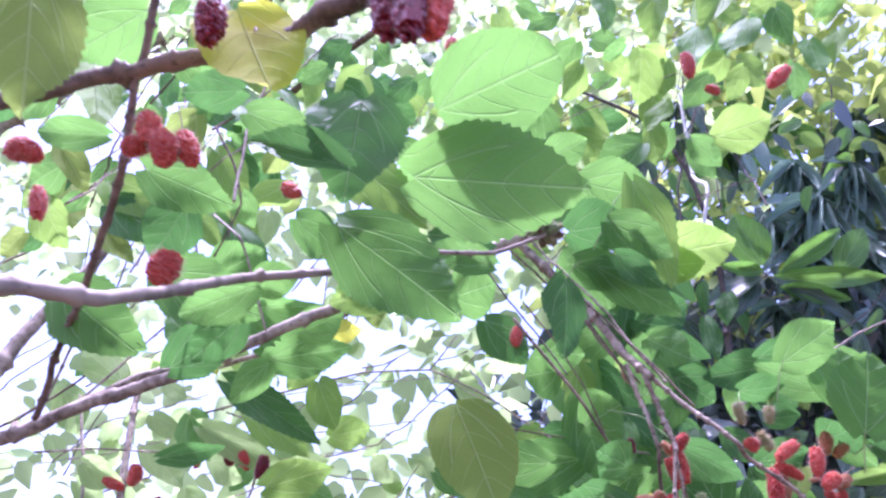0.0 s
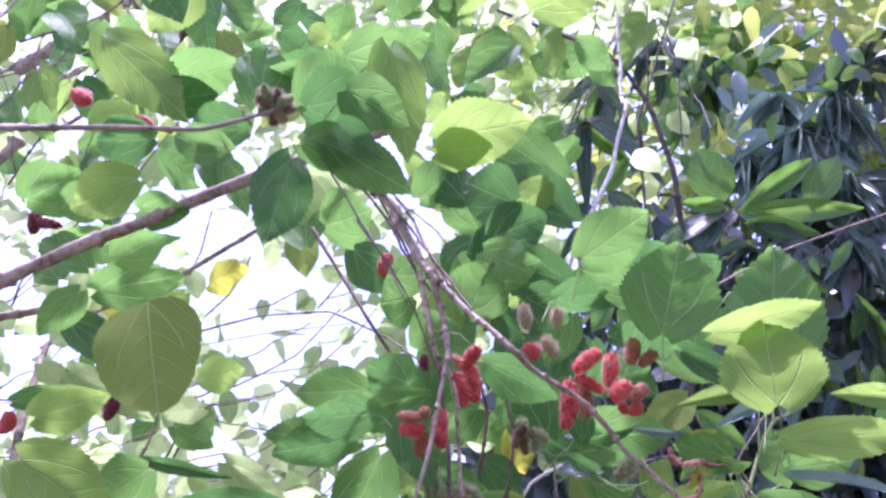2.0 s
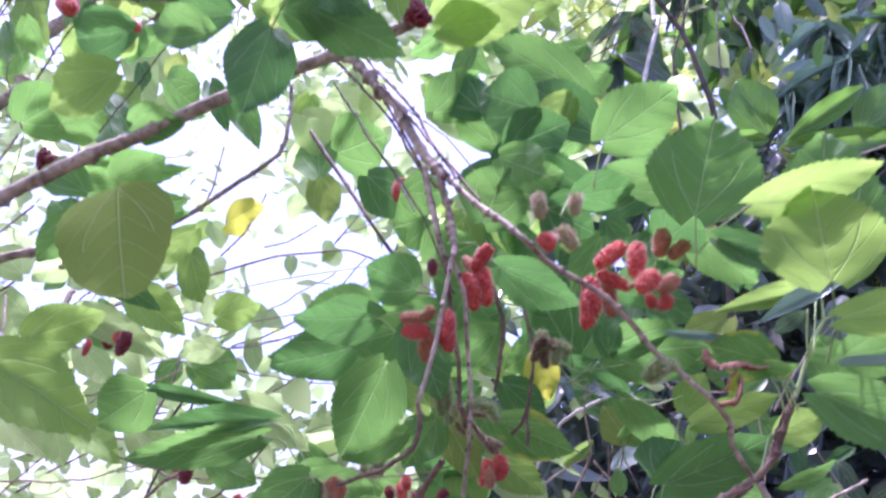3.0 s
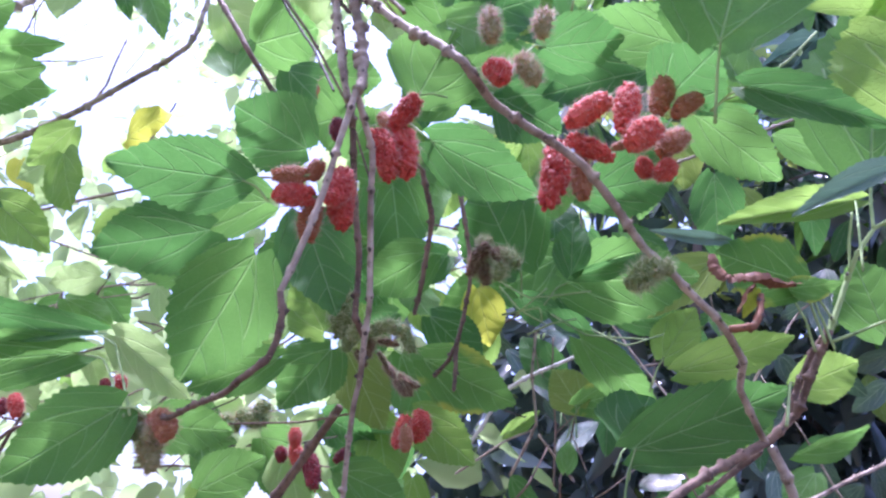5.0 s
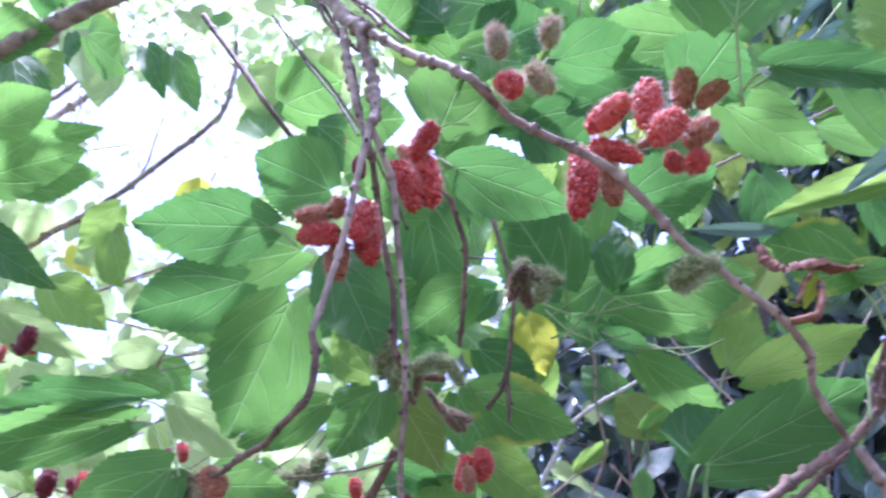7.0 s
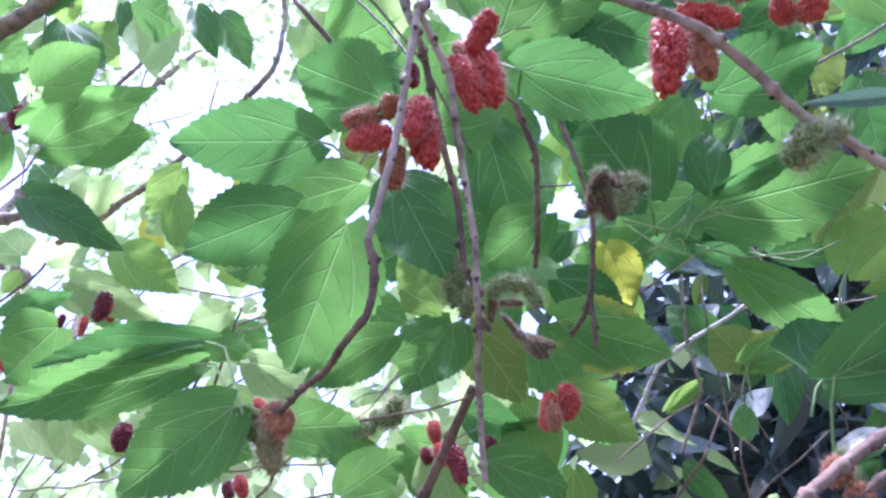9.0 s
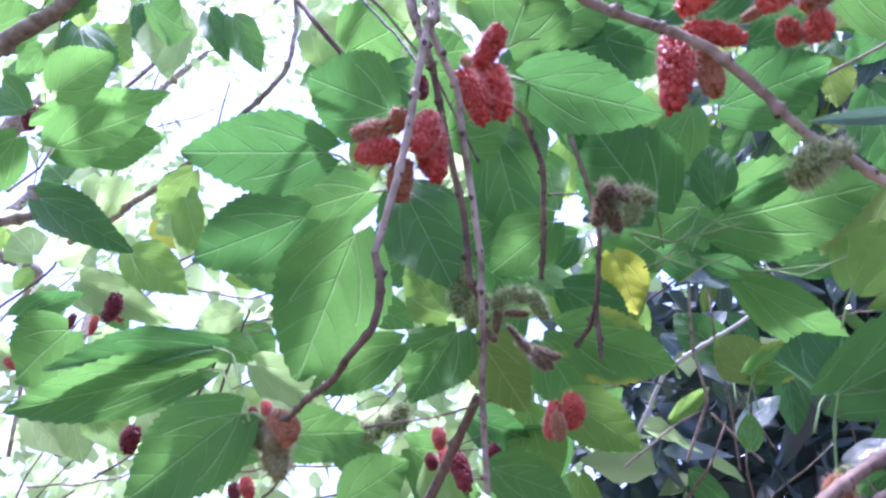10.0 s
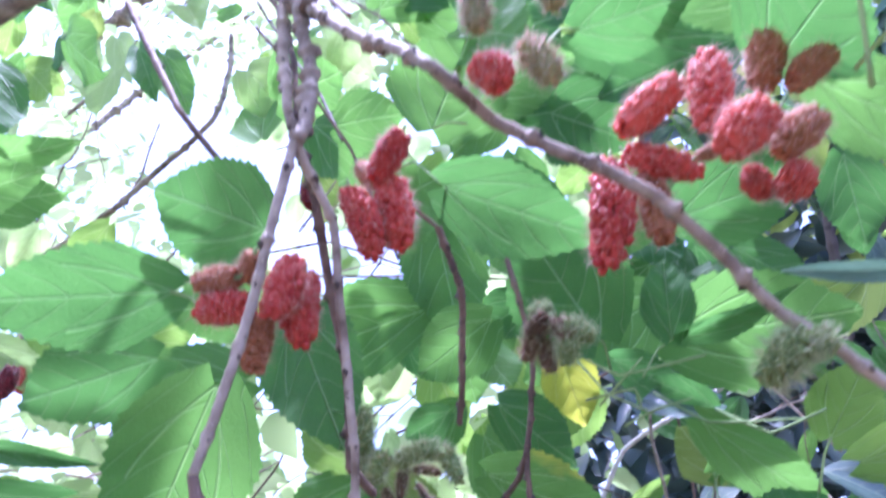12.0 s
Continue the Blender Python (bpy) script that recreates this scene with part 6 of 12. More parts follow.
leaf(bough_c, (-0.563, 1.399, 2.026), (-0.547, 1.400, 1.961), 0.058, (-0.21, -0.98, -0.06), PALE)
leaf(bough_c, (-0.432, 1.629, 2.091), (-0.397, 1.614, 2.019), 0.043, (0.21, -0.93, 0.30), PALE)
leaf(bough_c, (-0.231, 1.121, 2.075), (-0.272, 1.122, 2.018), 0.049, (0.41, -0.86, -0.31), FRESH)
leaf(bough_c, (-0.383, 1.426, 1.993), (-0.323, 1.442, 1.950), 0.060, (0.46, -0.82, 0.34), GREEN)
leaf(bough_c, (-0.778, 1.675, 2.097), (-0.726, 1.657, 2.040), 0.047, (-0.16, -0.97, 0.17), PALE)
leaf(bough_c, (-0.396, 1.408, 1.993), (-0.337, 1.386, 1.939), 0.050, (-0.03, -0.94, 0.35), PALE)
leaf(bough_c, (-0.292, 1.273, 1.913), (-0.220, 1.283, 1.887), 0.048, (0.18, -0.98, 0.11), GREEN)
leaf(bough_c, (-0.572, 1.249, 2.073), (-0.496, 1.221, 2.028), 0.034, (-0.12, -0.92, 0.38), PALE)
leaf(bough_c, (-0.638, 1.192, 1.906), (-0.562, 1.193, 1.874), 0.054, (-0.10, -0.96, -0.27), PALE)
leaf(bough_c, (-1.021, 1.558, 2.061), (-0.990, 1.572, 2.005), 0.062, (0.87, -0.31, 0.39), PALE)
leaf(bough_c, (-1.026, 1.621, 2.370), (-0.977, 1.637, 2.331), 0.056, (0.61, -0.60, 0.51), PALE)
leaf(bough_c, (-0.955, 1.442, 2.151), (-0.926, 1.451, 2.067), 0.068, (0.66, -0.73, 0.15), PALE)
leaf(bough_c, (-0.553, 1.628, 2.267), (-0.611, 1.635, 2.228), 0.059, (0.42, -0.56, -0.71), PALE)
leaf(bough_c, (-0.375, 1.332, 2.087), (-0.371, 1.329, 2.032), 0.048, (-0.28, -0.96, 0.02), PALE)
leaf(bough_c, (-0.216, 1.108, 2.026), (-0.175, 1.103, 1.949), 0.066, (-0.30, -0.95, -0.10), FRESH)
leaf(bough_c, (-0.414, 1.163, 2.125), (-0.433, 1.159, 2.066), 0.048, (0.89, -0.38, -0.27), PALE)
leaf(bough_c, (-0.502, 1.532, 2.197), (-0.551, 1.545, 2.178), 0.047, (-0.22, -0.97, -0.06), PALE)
leaf(bough_b, (-0.081, 1.333, 2.613), (-0.054, 1.330, 2.533), 0.039, (0.19, -0.98, 0.10), PALE)
leaf(bough_b, (0.206, 1.364, 2.837), (0.269, 1.346, 2.731), 0.053, (-0.41, -0.91, -0.09), FRESH)
leaf(bough_b, (-0.070, 1.461, 2.988), (0.003, 1.453, 2.891), 0.065, (-0.45, -0.85, -0.27), PALE)
leaf(bough_b, (0.091, 1.222, 2.684), (0.081, 1.216, 2.579), 0.069, (0.88, -0.46, -0.06), GREEN)
leaf(bough_b, (-0.186, 1.475, 2.841), (-0.168, 1.478, 2.763), 0.047, (0.39, -0.92, 0.05), PALE)
leaf(bough_b, (0.264, 1.303, 2.673), (0.234, 1.322, 2.602), 0.052, (0.16, -0.93, -0.32), FRESH)
leaf(bough_b, (-0.087, 1.499, 2.978), (-0.033, 1.510, 2.945), 0.059, (0.25, -0.96, 0.09), FRESH)
leaf(bough_b, (0.223, 1.348, 2.572), (0.187, 1.343, 2.515), 0.054, (0.79, -0.39, -0.47), FRESH)
leaf(bough_b, (0.322, 1.329, 2.538), (0.260, 1.318, 2.473), 0.059, (0.27, -0.96, -0.10), GREEN)
leaf(bough_b, (0.140, 1.423, 2.917), (0.131, 1.425, 2.800), 0.072, (-0.10, -1.00, -0.01), FRESH)
leaf(bough_b, (-0.064, 1.359, 2.693), (-0.024, 1.329, 2.587), 0.038, (-0.18, -0.96, 0.21), PALE)
leaf(bough_b, (0.000, 1.437, 2.730), (-0.059, 1.441, 2.670), 0.078, (0.71, -0.05, -0.70), GREEN)
leaf(bough_b, (0.007, 1.157, 2.504), (0.077, 1.137, 2.412), 0.065, (0.28, -0.87, 0.40), FRESH)
leaf(bough_b, (0.037, 1.467, 2.721), (0.101, 1.473, 2.631), 0.057, (-0.39, -0.85, -0.34), GREEN)
leaf(bough_b, (0.065, 1.376, 2.714), (0.063, 1.368, 2.631), 0.042, (0.06, -0.99, 0.09), FRESH)
leaf(bough_b, (0.180, 1.175, 2.592), (0.155, 1.170, 2.490), 0.063, (0.39, -0.92, -0.05), FRESH)
leaf(bough_b, (0.096, 1.184, 2.574), (0.040, 1.187, 2.546), 0.053, (0.22, -0.81, -0.54), GREEN)
leaf(bough_b, (0.224, 1.391, 2.733), (0.263, 1.372, 2.624), 0.055, (-0.71, -0.69, -0.13), FRESH)
leaf(bough_b, (0.287, 1.258, 2.422), (0.310, 1.239, 2.326), 0.066, (0.54, -0.79, 0.28), GREEN)
leaf(bough_b, (0.080, 1.350, 2.644), (0.056, 1.333, 2.567), 0.058, (0.94, -0.25, -0.24), FRESH)
leaf(bough_b, (0.352, 1.458, 2.579), (0.277, 1.444, 2.531), 0.072, (0.54, -0.48, -0.69), GREEN)
leaf(bough_b, (0.304, 1.480, 2.512), (0.309, 1.459, 2.411), 0.063, (0.60, -0.78, 0.19), GREEN)
leaf(twig_q, (0.294, 1.278, 1.976), (0.258, 1.279, 1.918), 0.051, (0.47, -0.82, -0.32), GREEN)
leaf(twig_q, (0.128, 1.398, 2.047), (0.140, 1.423, 1.981), 0.061, (-0.25, -0.89, -0.37), GREEN)
leaf(twig_q, (0.213, 1.448, 1.864), (0.151, 1.425, 1.820), 0.063, (0.61, -0.55, -0.58), GREEN)
leaf(twig_q, (0.176, 1.229, 1.936), (0.219, 1.204, 1.878), 0.057, (0.34, -0.74, 0.58), GREEN)
leaf(twig_q, (0.119, 1.410, 2.062), (0.076, 1.417, 2.007), 0.055, (-0.17, -0.99, 0.01), FRESH)
leaf(twig_q, (0.161, 1.222, 1.943), (0.168, 1.249, 1.882), 0.057, (-0.08, -0.91, -0.41), GREEN)
leaf(twig_q, (0.069, 1.466, 1.894), (0.089, 1.483, 1.831), 0.053, (-0.30, -0.89, -0.34), PALE)
leaf(twig_q, (0.134, 1.449, 2.017), (0.189, 1.459, 1.950), 0.070, (0.23, -0.97, 0.04), FRESH)
leaf(twig_q, (0.121, 1.311, 2.023), (0.078, 1.285, 1.971), 0.053, (0.52, -0.85, -0.01), FRESH)
leaf(twig_q, (0.126, 1.204, 1.771), (0.180, 1.209, 1.749), 0.044, (-0.03, -0.96, -0.26), DEEP)
leaf(twig_q, (0.274, 1.213, 1.895), (0.261, 1.192, 1.831), 0.045, (0.32, -0.92, 0.23), FRESH)
leaf(twig_q, (0.265, 1.284, 1.912), (0.236, 1.270, 1.844), 0.080, (0.84, -0.47, -0.27), FRESH)
leaf(twig_q, (0.198, 1.334, 1.812), (0.228, 1.361, 1.766), 0.042, (0.23, -0.90, -0.38), GREEN)
leaf(twig_q, (0.176, 1.221, 1.779), (0.201, 1.217, 1.706), 0.055, (0.21, -0.97, 0.12), FRESH)
leaf(twig_s, (-0.097, 1.479, 1.778), (-0.106, 1.461, 1.721), 0.048, (0.78, -0.62, 0.07), PALE)
leaf(twig_s, (0.202, 1.233, 1.761), (0.120, 1.261, 1.725), 0.077, (0.17, -0.55, -0.82), DEEP)
leaf(twig_s, (0.157, 1.436, 1.856), (0.191, 1.431, 1.802), 0.047, (0.18, -0.96, 0.19), GREEN)
leaf(twig_s, (0.116, 1.295, 1.823), (0.099, 1.313, 1.761), 0.051, (0.15, -0.94, -0.31), PALE)
leaf(twig_s, (-0.085, 1.311, 1.800), (-0.051, 1.309, 1.730), 0.055, (0.05, -1.00, 0.05), GREEN)
leaf(twig_s, (0.006, 1.479, 1.838), (-0.038, 1.499, 1.779), 0.052, (-0.15, -0.97, -0.22), PALE)
leaf(twig_s, (0.089, 1.361, 1.736), (0.144, 1.364, 1.713), 0.048, (-0.19, -0.81, -0.55), GREEN)
leaf(twig_s, (0.168, 1.424, 1.755), (0.165, 1.414, 1.686), 0.055, (0.13, -0.98, 0.14), FRESH)
leaf(twig_s, (0.152, 1.252, 1.759), (0.205, 1.254, 1.703), 0.054, (0.41, -0.84, 0.35), GREEN)
leaf(twig_s, (0.078, 1.204, 1.754), (0.035, 1.221, 1.713), 0.047, (0.42, -0.60, -0.69), PALE)
leaf(twig_s, (-0.117, 1.423, 1.791), (-0.095, 1.397, 1.709), 0.052, (0.36, -0.86, 0.36), GREEN)
leaf(twig_s, (0.002, 1.240, 1.715), (0.007, 1.258, 1.652), 0.059, (0.70, -0.69, -0.15), FRESH)
leaf(twig_s, (0.071, 1.190, 1.742), (0.138, 1.185, 1.696), 0.069, (-0.30, -0.88, -0.36), GREEN)
leaf(twig_s, (0.106, 1.176, 1.728), (0.133, 1.185, 1.678), 0.055, (0.72, -0.65, 0.26), PALE)
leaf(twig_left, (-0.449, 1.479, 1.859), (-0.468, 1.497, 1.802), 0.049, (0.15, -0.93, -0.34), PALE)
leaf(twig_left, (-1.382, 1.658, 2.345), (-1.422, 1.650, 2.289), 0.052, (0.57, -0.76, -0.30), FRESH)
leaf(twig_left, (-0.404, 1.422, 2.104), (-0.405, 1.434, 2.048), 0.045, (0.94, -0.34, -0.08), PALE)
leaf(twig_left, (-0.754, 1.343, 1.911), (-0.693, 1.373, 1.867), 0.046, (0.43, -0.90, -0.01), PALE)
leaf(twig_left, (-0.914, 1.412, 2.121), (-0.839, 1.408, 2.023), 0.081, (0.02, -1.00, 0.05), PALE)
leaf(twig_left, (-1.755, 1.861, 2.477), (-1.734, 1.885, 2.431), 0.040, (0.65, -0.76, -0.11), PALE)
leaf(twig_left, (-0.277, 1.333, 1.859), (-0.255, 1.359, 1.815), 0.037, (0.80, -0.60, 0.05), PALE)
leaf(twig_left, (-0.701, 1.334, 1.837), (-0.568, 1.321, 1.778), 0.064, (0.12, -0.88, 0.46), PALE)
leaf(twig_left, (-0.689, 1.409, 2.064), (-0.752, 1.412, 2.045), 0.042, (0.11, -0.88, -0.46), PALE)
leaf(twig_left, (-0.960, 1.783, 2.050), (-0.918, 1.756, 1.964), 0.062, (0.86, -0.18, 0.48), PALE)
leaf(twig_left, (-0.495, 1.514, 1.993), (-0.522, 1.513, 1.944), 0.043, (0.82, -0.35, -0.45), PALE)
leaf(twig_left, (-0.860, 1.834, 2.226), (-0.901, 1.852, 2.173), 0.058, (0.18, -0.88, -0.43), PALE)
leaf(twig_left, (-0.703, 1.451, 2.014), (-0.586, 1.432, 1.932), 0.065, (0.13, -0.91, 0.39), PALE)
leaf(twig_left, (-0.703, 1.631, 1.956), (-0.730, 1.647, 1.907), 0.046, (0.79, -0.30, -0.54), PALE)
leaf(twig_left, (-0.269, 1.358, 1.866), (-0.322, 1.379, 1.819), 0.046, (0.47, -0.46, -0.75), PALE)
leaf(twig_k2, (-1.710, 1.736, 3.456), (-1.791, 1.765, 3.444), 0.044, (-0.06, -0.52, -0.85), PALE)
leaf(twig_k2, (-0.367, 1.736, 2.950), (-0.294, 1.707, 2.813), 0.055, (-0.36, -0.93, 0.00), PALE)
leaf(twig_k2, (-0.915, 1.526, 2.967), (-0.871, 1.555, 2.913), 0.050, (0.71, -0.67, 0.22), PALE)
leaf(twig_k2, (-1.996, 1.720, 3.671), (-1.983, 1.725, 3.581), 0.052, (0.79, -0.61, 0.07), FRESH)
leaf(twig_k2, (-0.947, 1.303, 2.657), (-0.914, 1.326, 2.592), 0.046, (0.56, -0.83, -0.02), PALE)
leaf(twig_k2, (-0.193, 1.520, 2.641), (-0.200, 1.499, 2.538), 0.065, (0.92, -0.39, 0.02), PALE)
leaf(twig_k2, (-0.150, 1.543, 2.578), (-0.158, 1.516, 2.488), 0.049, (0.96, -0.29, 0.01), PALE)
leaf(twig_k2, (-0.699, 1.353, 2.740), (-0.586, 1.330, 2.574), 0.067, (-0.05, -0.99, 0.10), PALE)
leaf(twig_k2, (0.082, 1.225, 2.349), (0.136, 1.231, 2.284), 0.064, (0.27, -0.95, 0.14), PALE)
leaf(twig_k2, (0.184, 1.139, 2.069), (0.224, 1.111, 1.977), 0.042, (-0.28, -0.95, 0.16), GREEN)
leaf(twig_k2, (0.268, 1.389, 2.576), (0.314, 1.378, 2.455), 0.072, (-0.74, -0.64, -0.22), GREEN)
leaf(twig_k2, (0.162, 1.186, 2.110), (0.168, 1.215, 2.060), 0.038, (0.25, -0.85, -0.47), FRESH)
leaf(twig_k2, (0.097, 1.268, 2.155), (0.028, 1.278, 2.115), 0.064, (0.42, -0.38, -0.82), PALE)
leaf(twig_k2, (0.187, 1.108, 2.059), (0.184, 1.093, 1.958), 0.060, (0.57, -0.81, 0.11), FRESH)
leaf(twig_k2, (0.324, 1.103, 2.232), (0.275, 1.109, 2.186), 0.054, (0.19, -0.92, -0.34), FRESH)
leaf(twig_k2, (0.192, 1.327, 2.388), (0.206, 1.329, 2.278), 0.063, (0.32, -0.95, 0.02), FRESH)
leaf(twig_k2, (0.204, 1.168, 2.181), (0.178, 1.162, 2.095), 0.069, (0.00, -1.00, 0.07), DEEP)
leaf(twig_k2, (0.277, 1.332, 2.307), (0.245, 1.336, 2.252), 0.051, (0.68, -0.60, -0.43), GREEN)
leaf(twig_k2, (0.082, 1.379, 2.242), (0.020, 1.365, 2.184), 0.056, (0.58, -0.67, -0.46), FRESH)
leaf(twig_k2, (-0.035, 1.226, 2.409), (-0.033, 1.232, 2.331), 0.051, (0.21, -0.97, -0.07), PALE)
leaf(twig_k2, (-0.113, 1.346, 2.524), (-0.067, 1.371, 2.467), 0.048, (-0.12, -0.87, -0.48), PALE)
leaf(twig_k2, (0.066, 1.206, 2.383), (0.136, 1.197, 2.313), 0.065, (-0.66, -0.44, -0.60), FRESH)
leaf(twig_k2, (0.313, 1.333, 2.349), (0.272, 1.346, 2.307), 0.056, (0.63, -0.30, -0.71), GREEN)
leaf(twig_k2, (0.236, 1.127, 2.120), (0.183, 1.127, 2.085), 0.055, (0.18, -0.95, -0.27), GREEN)
leaf(twig_q, (0.242, 1.271, 2.064), (0.313, 1.252, 1.991), 0.076, (0.05, -0.95, 0.29), DEEP)
leaf(twig_q, (0.327, 1.307, 2.119), (0.278, 1.332, 2.075), 0.064, (-0.44, -0.90, -0.02), DEEP)
leaf(twig_q, (0.197, 1.351, 2.181), (0.169, 1.378, 2.104), 0.064, (0.08, -0.93, -0.35), FRESH)
leaf(twig_q, (0.212, 1.222, 2.113), (0.279, 1.196, 2.028), 0.065, (-0.73, -0.54, -0.42), DEEP)
leaf(twig_q, (0.352, 1.151, 1.928), (0.287, 1.131, 1.874), 0.068, (0.35, -0.93, -0.07), GREEN)
leaf(twig_q, (0.285, 1.281, 2.159), (0.247, 1.264, 2.110), 0.042, (0.74, -0.55, -0.39), FRESH)
leaf(twig_q, (0.294, 1.288, 2.167), (0.304, 1.299, 2.092), 0.051, (-0.04, -0.99, -0.14), FRESH)
leaf(twig_q, (0.220, 1.202, 2.126), (0.237, 1.226, 2.063), 0.054, (0.65, -0.75, -0.11), GREEN)
leaf(twig_q, (0.264, 1.257, 2.024), (0.260, 1.238, 1.943), 0.046, (-0.23, -0.95, 0.23), GREEN)
leaf(twig_q, (0.181, 1.395, 2.052), (0.118, 1.368, 2.004), 0.068, (0.37, -0.93, 0.04), DEEP)
leaf(twig_q, (0.352, 1.196, 2.067), (0.317, 1.198, 1.990), 0.054, (0.21, -0.97, -0.12), GREEN)
leaf(twig_q, (0.151, 1.350, 2.150), (0.181, 1.326, 2.049), 0.059, (-0.25, -0.96, 0.15), GREEN)
leaf(twig_x, (0.490, 1.373, 1.775), (0.551, 1.395, 1.753), 0.057, (0.29, -0.95, -0.14), GREEN)
leaf(twig_x, (0.628, 1.408, 1.799), (0.592, 1.390, 1.751), 0.043, (-0.12, -0.90, 0.42), GREEN)
leaf(twig_x, (0.570, 1.494, 1.895), (0.614, 1.510, 1.865), 0.057, (0.38, -0.92, 0.07), GREEN)
leaf(twig_x, (0.568, 1.396, 2.163), (0.589, 1.378, 2.101), 0.045, (-0.18, -0.96, 0.22), OLIVE)
leaf(twig_x, (0.517, 1.177, 2.125), (0.470, 1.151, 2.078), 0.052, (0.09, -0.90, 0.42), OLIVE)
leaf(twig_x, (0.440, 1.228, 2.101), (0.435, 1.237, 2.027), 0.053, (0.17, -0.98, -0.14), GREEN)
leaf(twig_x, (0.470, 1.195, 2.095), (0.479, 1.200, 2.040), 0.055, (0.59, -0.81, 0.01), OLIVE)
leaf(twig_x, (0.406, 1.363, 2.155), (0.369, 1.381, 2.122), 0.043, (-0.47, -0.88, 0.03), GREEN)
leaf(twig_x, (0.565, 1.262, 2.182), (0.508, 1.280, 2.143), 0.065, (0.40, -0.48, -0.78), DEEP)
leaf(twig_x, (0.411, 1.231, 2.002), (0.464, 1.243, 1.961), 0.049, (0.12, -0.98, -0.13), DEEP)
leaf(twig_x, (0.495, 1.167, 1.935), (0.437, 1.145, 1.876), 0.049, (0.15, -0.97, 0.21), OLIVE)
leaf(bough_a, (-0.563, 1.278, 2.154), (-0.647, 1.303, 2.135), 0.056, (0.21, -0.04, -0.98), PALE)
leaf(bough_a, (-0.627, 1.521, 1.942), (-0.569, 1.537, 1.878), 0.066, (0.60, -0.72, 0.36), PALE)
leaf(bough_a, (-0.524, 1.269, 1.825), (-0.492, 1.285, 1.755), 0.054, (0.47, -0.88, 0.02), PALE)
leaf(bough_a, (-0.469, 1.162, 2.142), (-0.468, 1.191, 2.070), 0.064, (0.98, -0.19, -0.06), PALE)
leaf(bough_a, (-0.841, 1.426, 2.567), (-0.892, 1.434, 2.509), 0.066, (0.40, -0.80, -0.46), PALE)
leaf(bough_a, (-0.343, 1.326, 1.858), (-0.334, 1.348, 1.805), 0.042, (0.75, -0.65, -0.13), PALE)
leaf(bough_a, (-0.468, 1.264, 1.817), (-0.355, 1.238, 1.764), 0.057, (0.04, -0.86, 0.51), FRESH)
leaf(bough_a, (-0.367, 1.407, 1.832), (-0.380, 1.423, 1.785), 0.050, (0.95, -0.12, -0.30), PALE)
leaf(bough_a, (-0.496, 1.347, 1.961), (-0.406, 1.328, 1.921), 0.057, (-0.33, -0.88, -0.34), PALE)
leaf(bough_a, (-0.394, 1.275, 1.881), (-0.463, 1.302, 1.854), 0.048, (0.31, -0.19, -0.93), PALE)
leaf(bough_a, (-0.346, 1.248, 1.808), (-0.259, 1.261, 1.765), 0.066, (0.29, -0.90, 0.32), PALE)
leaf(bough_a, (-0.799, 1.575, 1.957), (-0.785, 1.592, 1.911), 0.033, (0.39, -0.90, -0.21), PALE)
leaf(bough_a, (-0.500, 1.348, 2.201), (-0.458, 1.353, 2.114), 0.064, (0.84, -0.40, 0.38), FRESH)
leaf(bough_a, (-0.588, 1.269, 2.019), (-0.535, 1.282, 1.977), 0.050, (0.48, -0.80, 0.37), PALE)

# leaves of the neighbouring broad-leaved tree
dark_a = twig(neighbour, [(0.096, 1.750, 3.362), (0.423, 1.750, 3.130), (0.518, 1.780, 2.976), (0.572, 1.800, 2.758), (0.582, 1.820, 2.633), (0.582, 1.850, 2.415), (0.570, 1.900, 2.132)], 0.0045, 0.009, BARK_DARK, 0.1, "branch")
dark_b = twig(neighbour, [(0.540, 1.750, 3.309), (0.529, 1.760, 3.099), (0.524, 1.780, 2.955)], 0.00252, 0.00224, BARK_DARK, 0.1)
dark_c = twig(neighbour, [(1.371, 2.600, 4.123), (1.310, 2.600, 3.812), (1.201, 2.600, 3.510)], 0.00315, 0.0035, BARK_DARK, 0.1)
dark_d = twig(neighbour, [(0.628, 1.800, 3.396), (0.496, 1.800, 2.919), (0.498, 1.800, 2.705), (0.498, 1.800, 2.563)], 0.0028, 0.00315, BARK_DARK, 0.1)
pale_a = twig(neighbour, [(0.441, 1.360, 2.852), (0.442, 1.340, 2.594), (0.445, 1.250, 2.497), (0.413, 1.220, 2.326), (0.364, 1.200, 2.196), (0.327, 1.190, 2.081)], 0.0036, 0.0032, WHITE_DRY, 0.04)
pale_b = twig(neighbour, [(0.418, 1.150, 2.016), (0.542, 1.200, 2.104), (0.645, 1.240, 2.179), (0.744, 1.280, 2.238), (0.877, 1.320, 2.305)], 0.00154, 0.00189, BARK_PALE, 0.05)
pale_c = twig(neighbour, [(0.190, 1.550, 1.781), (0.262, 1.500, 1.892), (0.296, 1.480, 1.911), (0.350, 1.460, 1.933), (0.383, 1.450, 1.947)], 0.0031, 0.0022, WHITE_DRY, 0.03)
pale_e = twig(neighbour, [(0.322, 1.400, 1.815), (0.346, 1.420, 1.790), (0.365, 1.450, 1.773)], 0.00168, 0.0014, BARK, 0.05)
pale_f = twig(neighbour, [(0.226, 1.400, 1.760), (0.281, 1.400, 1.802), (0.316, 1.400, 1.821)], 0.0014, 0.00126, BARK, 0.05)
whorl = twig(neighbour, [(0.592, 1.860, 2.511), (0.664, 1.840, 2.605), (0.706, 1.830, 2.641)], 0.0028, 0.00224, BARK_DARK, 0.04)
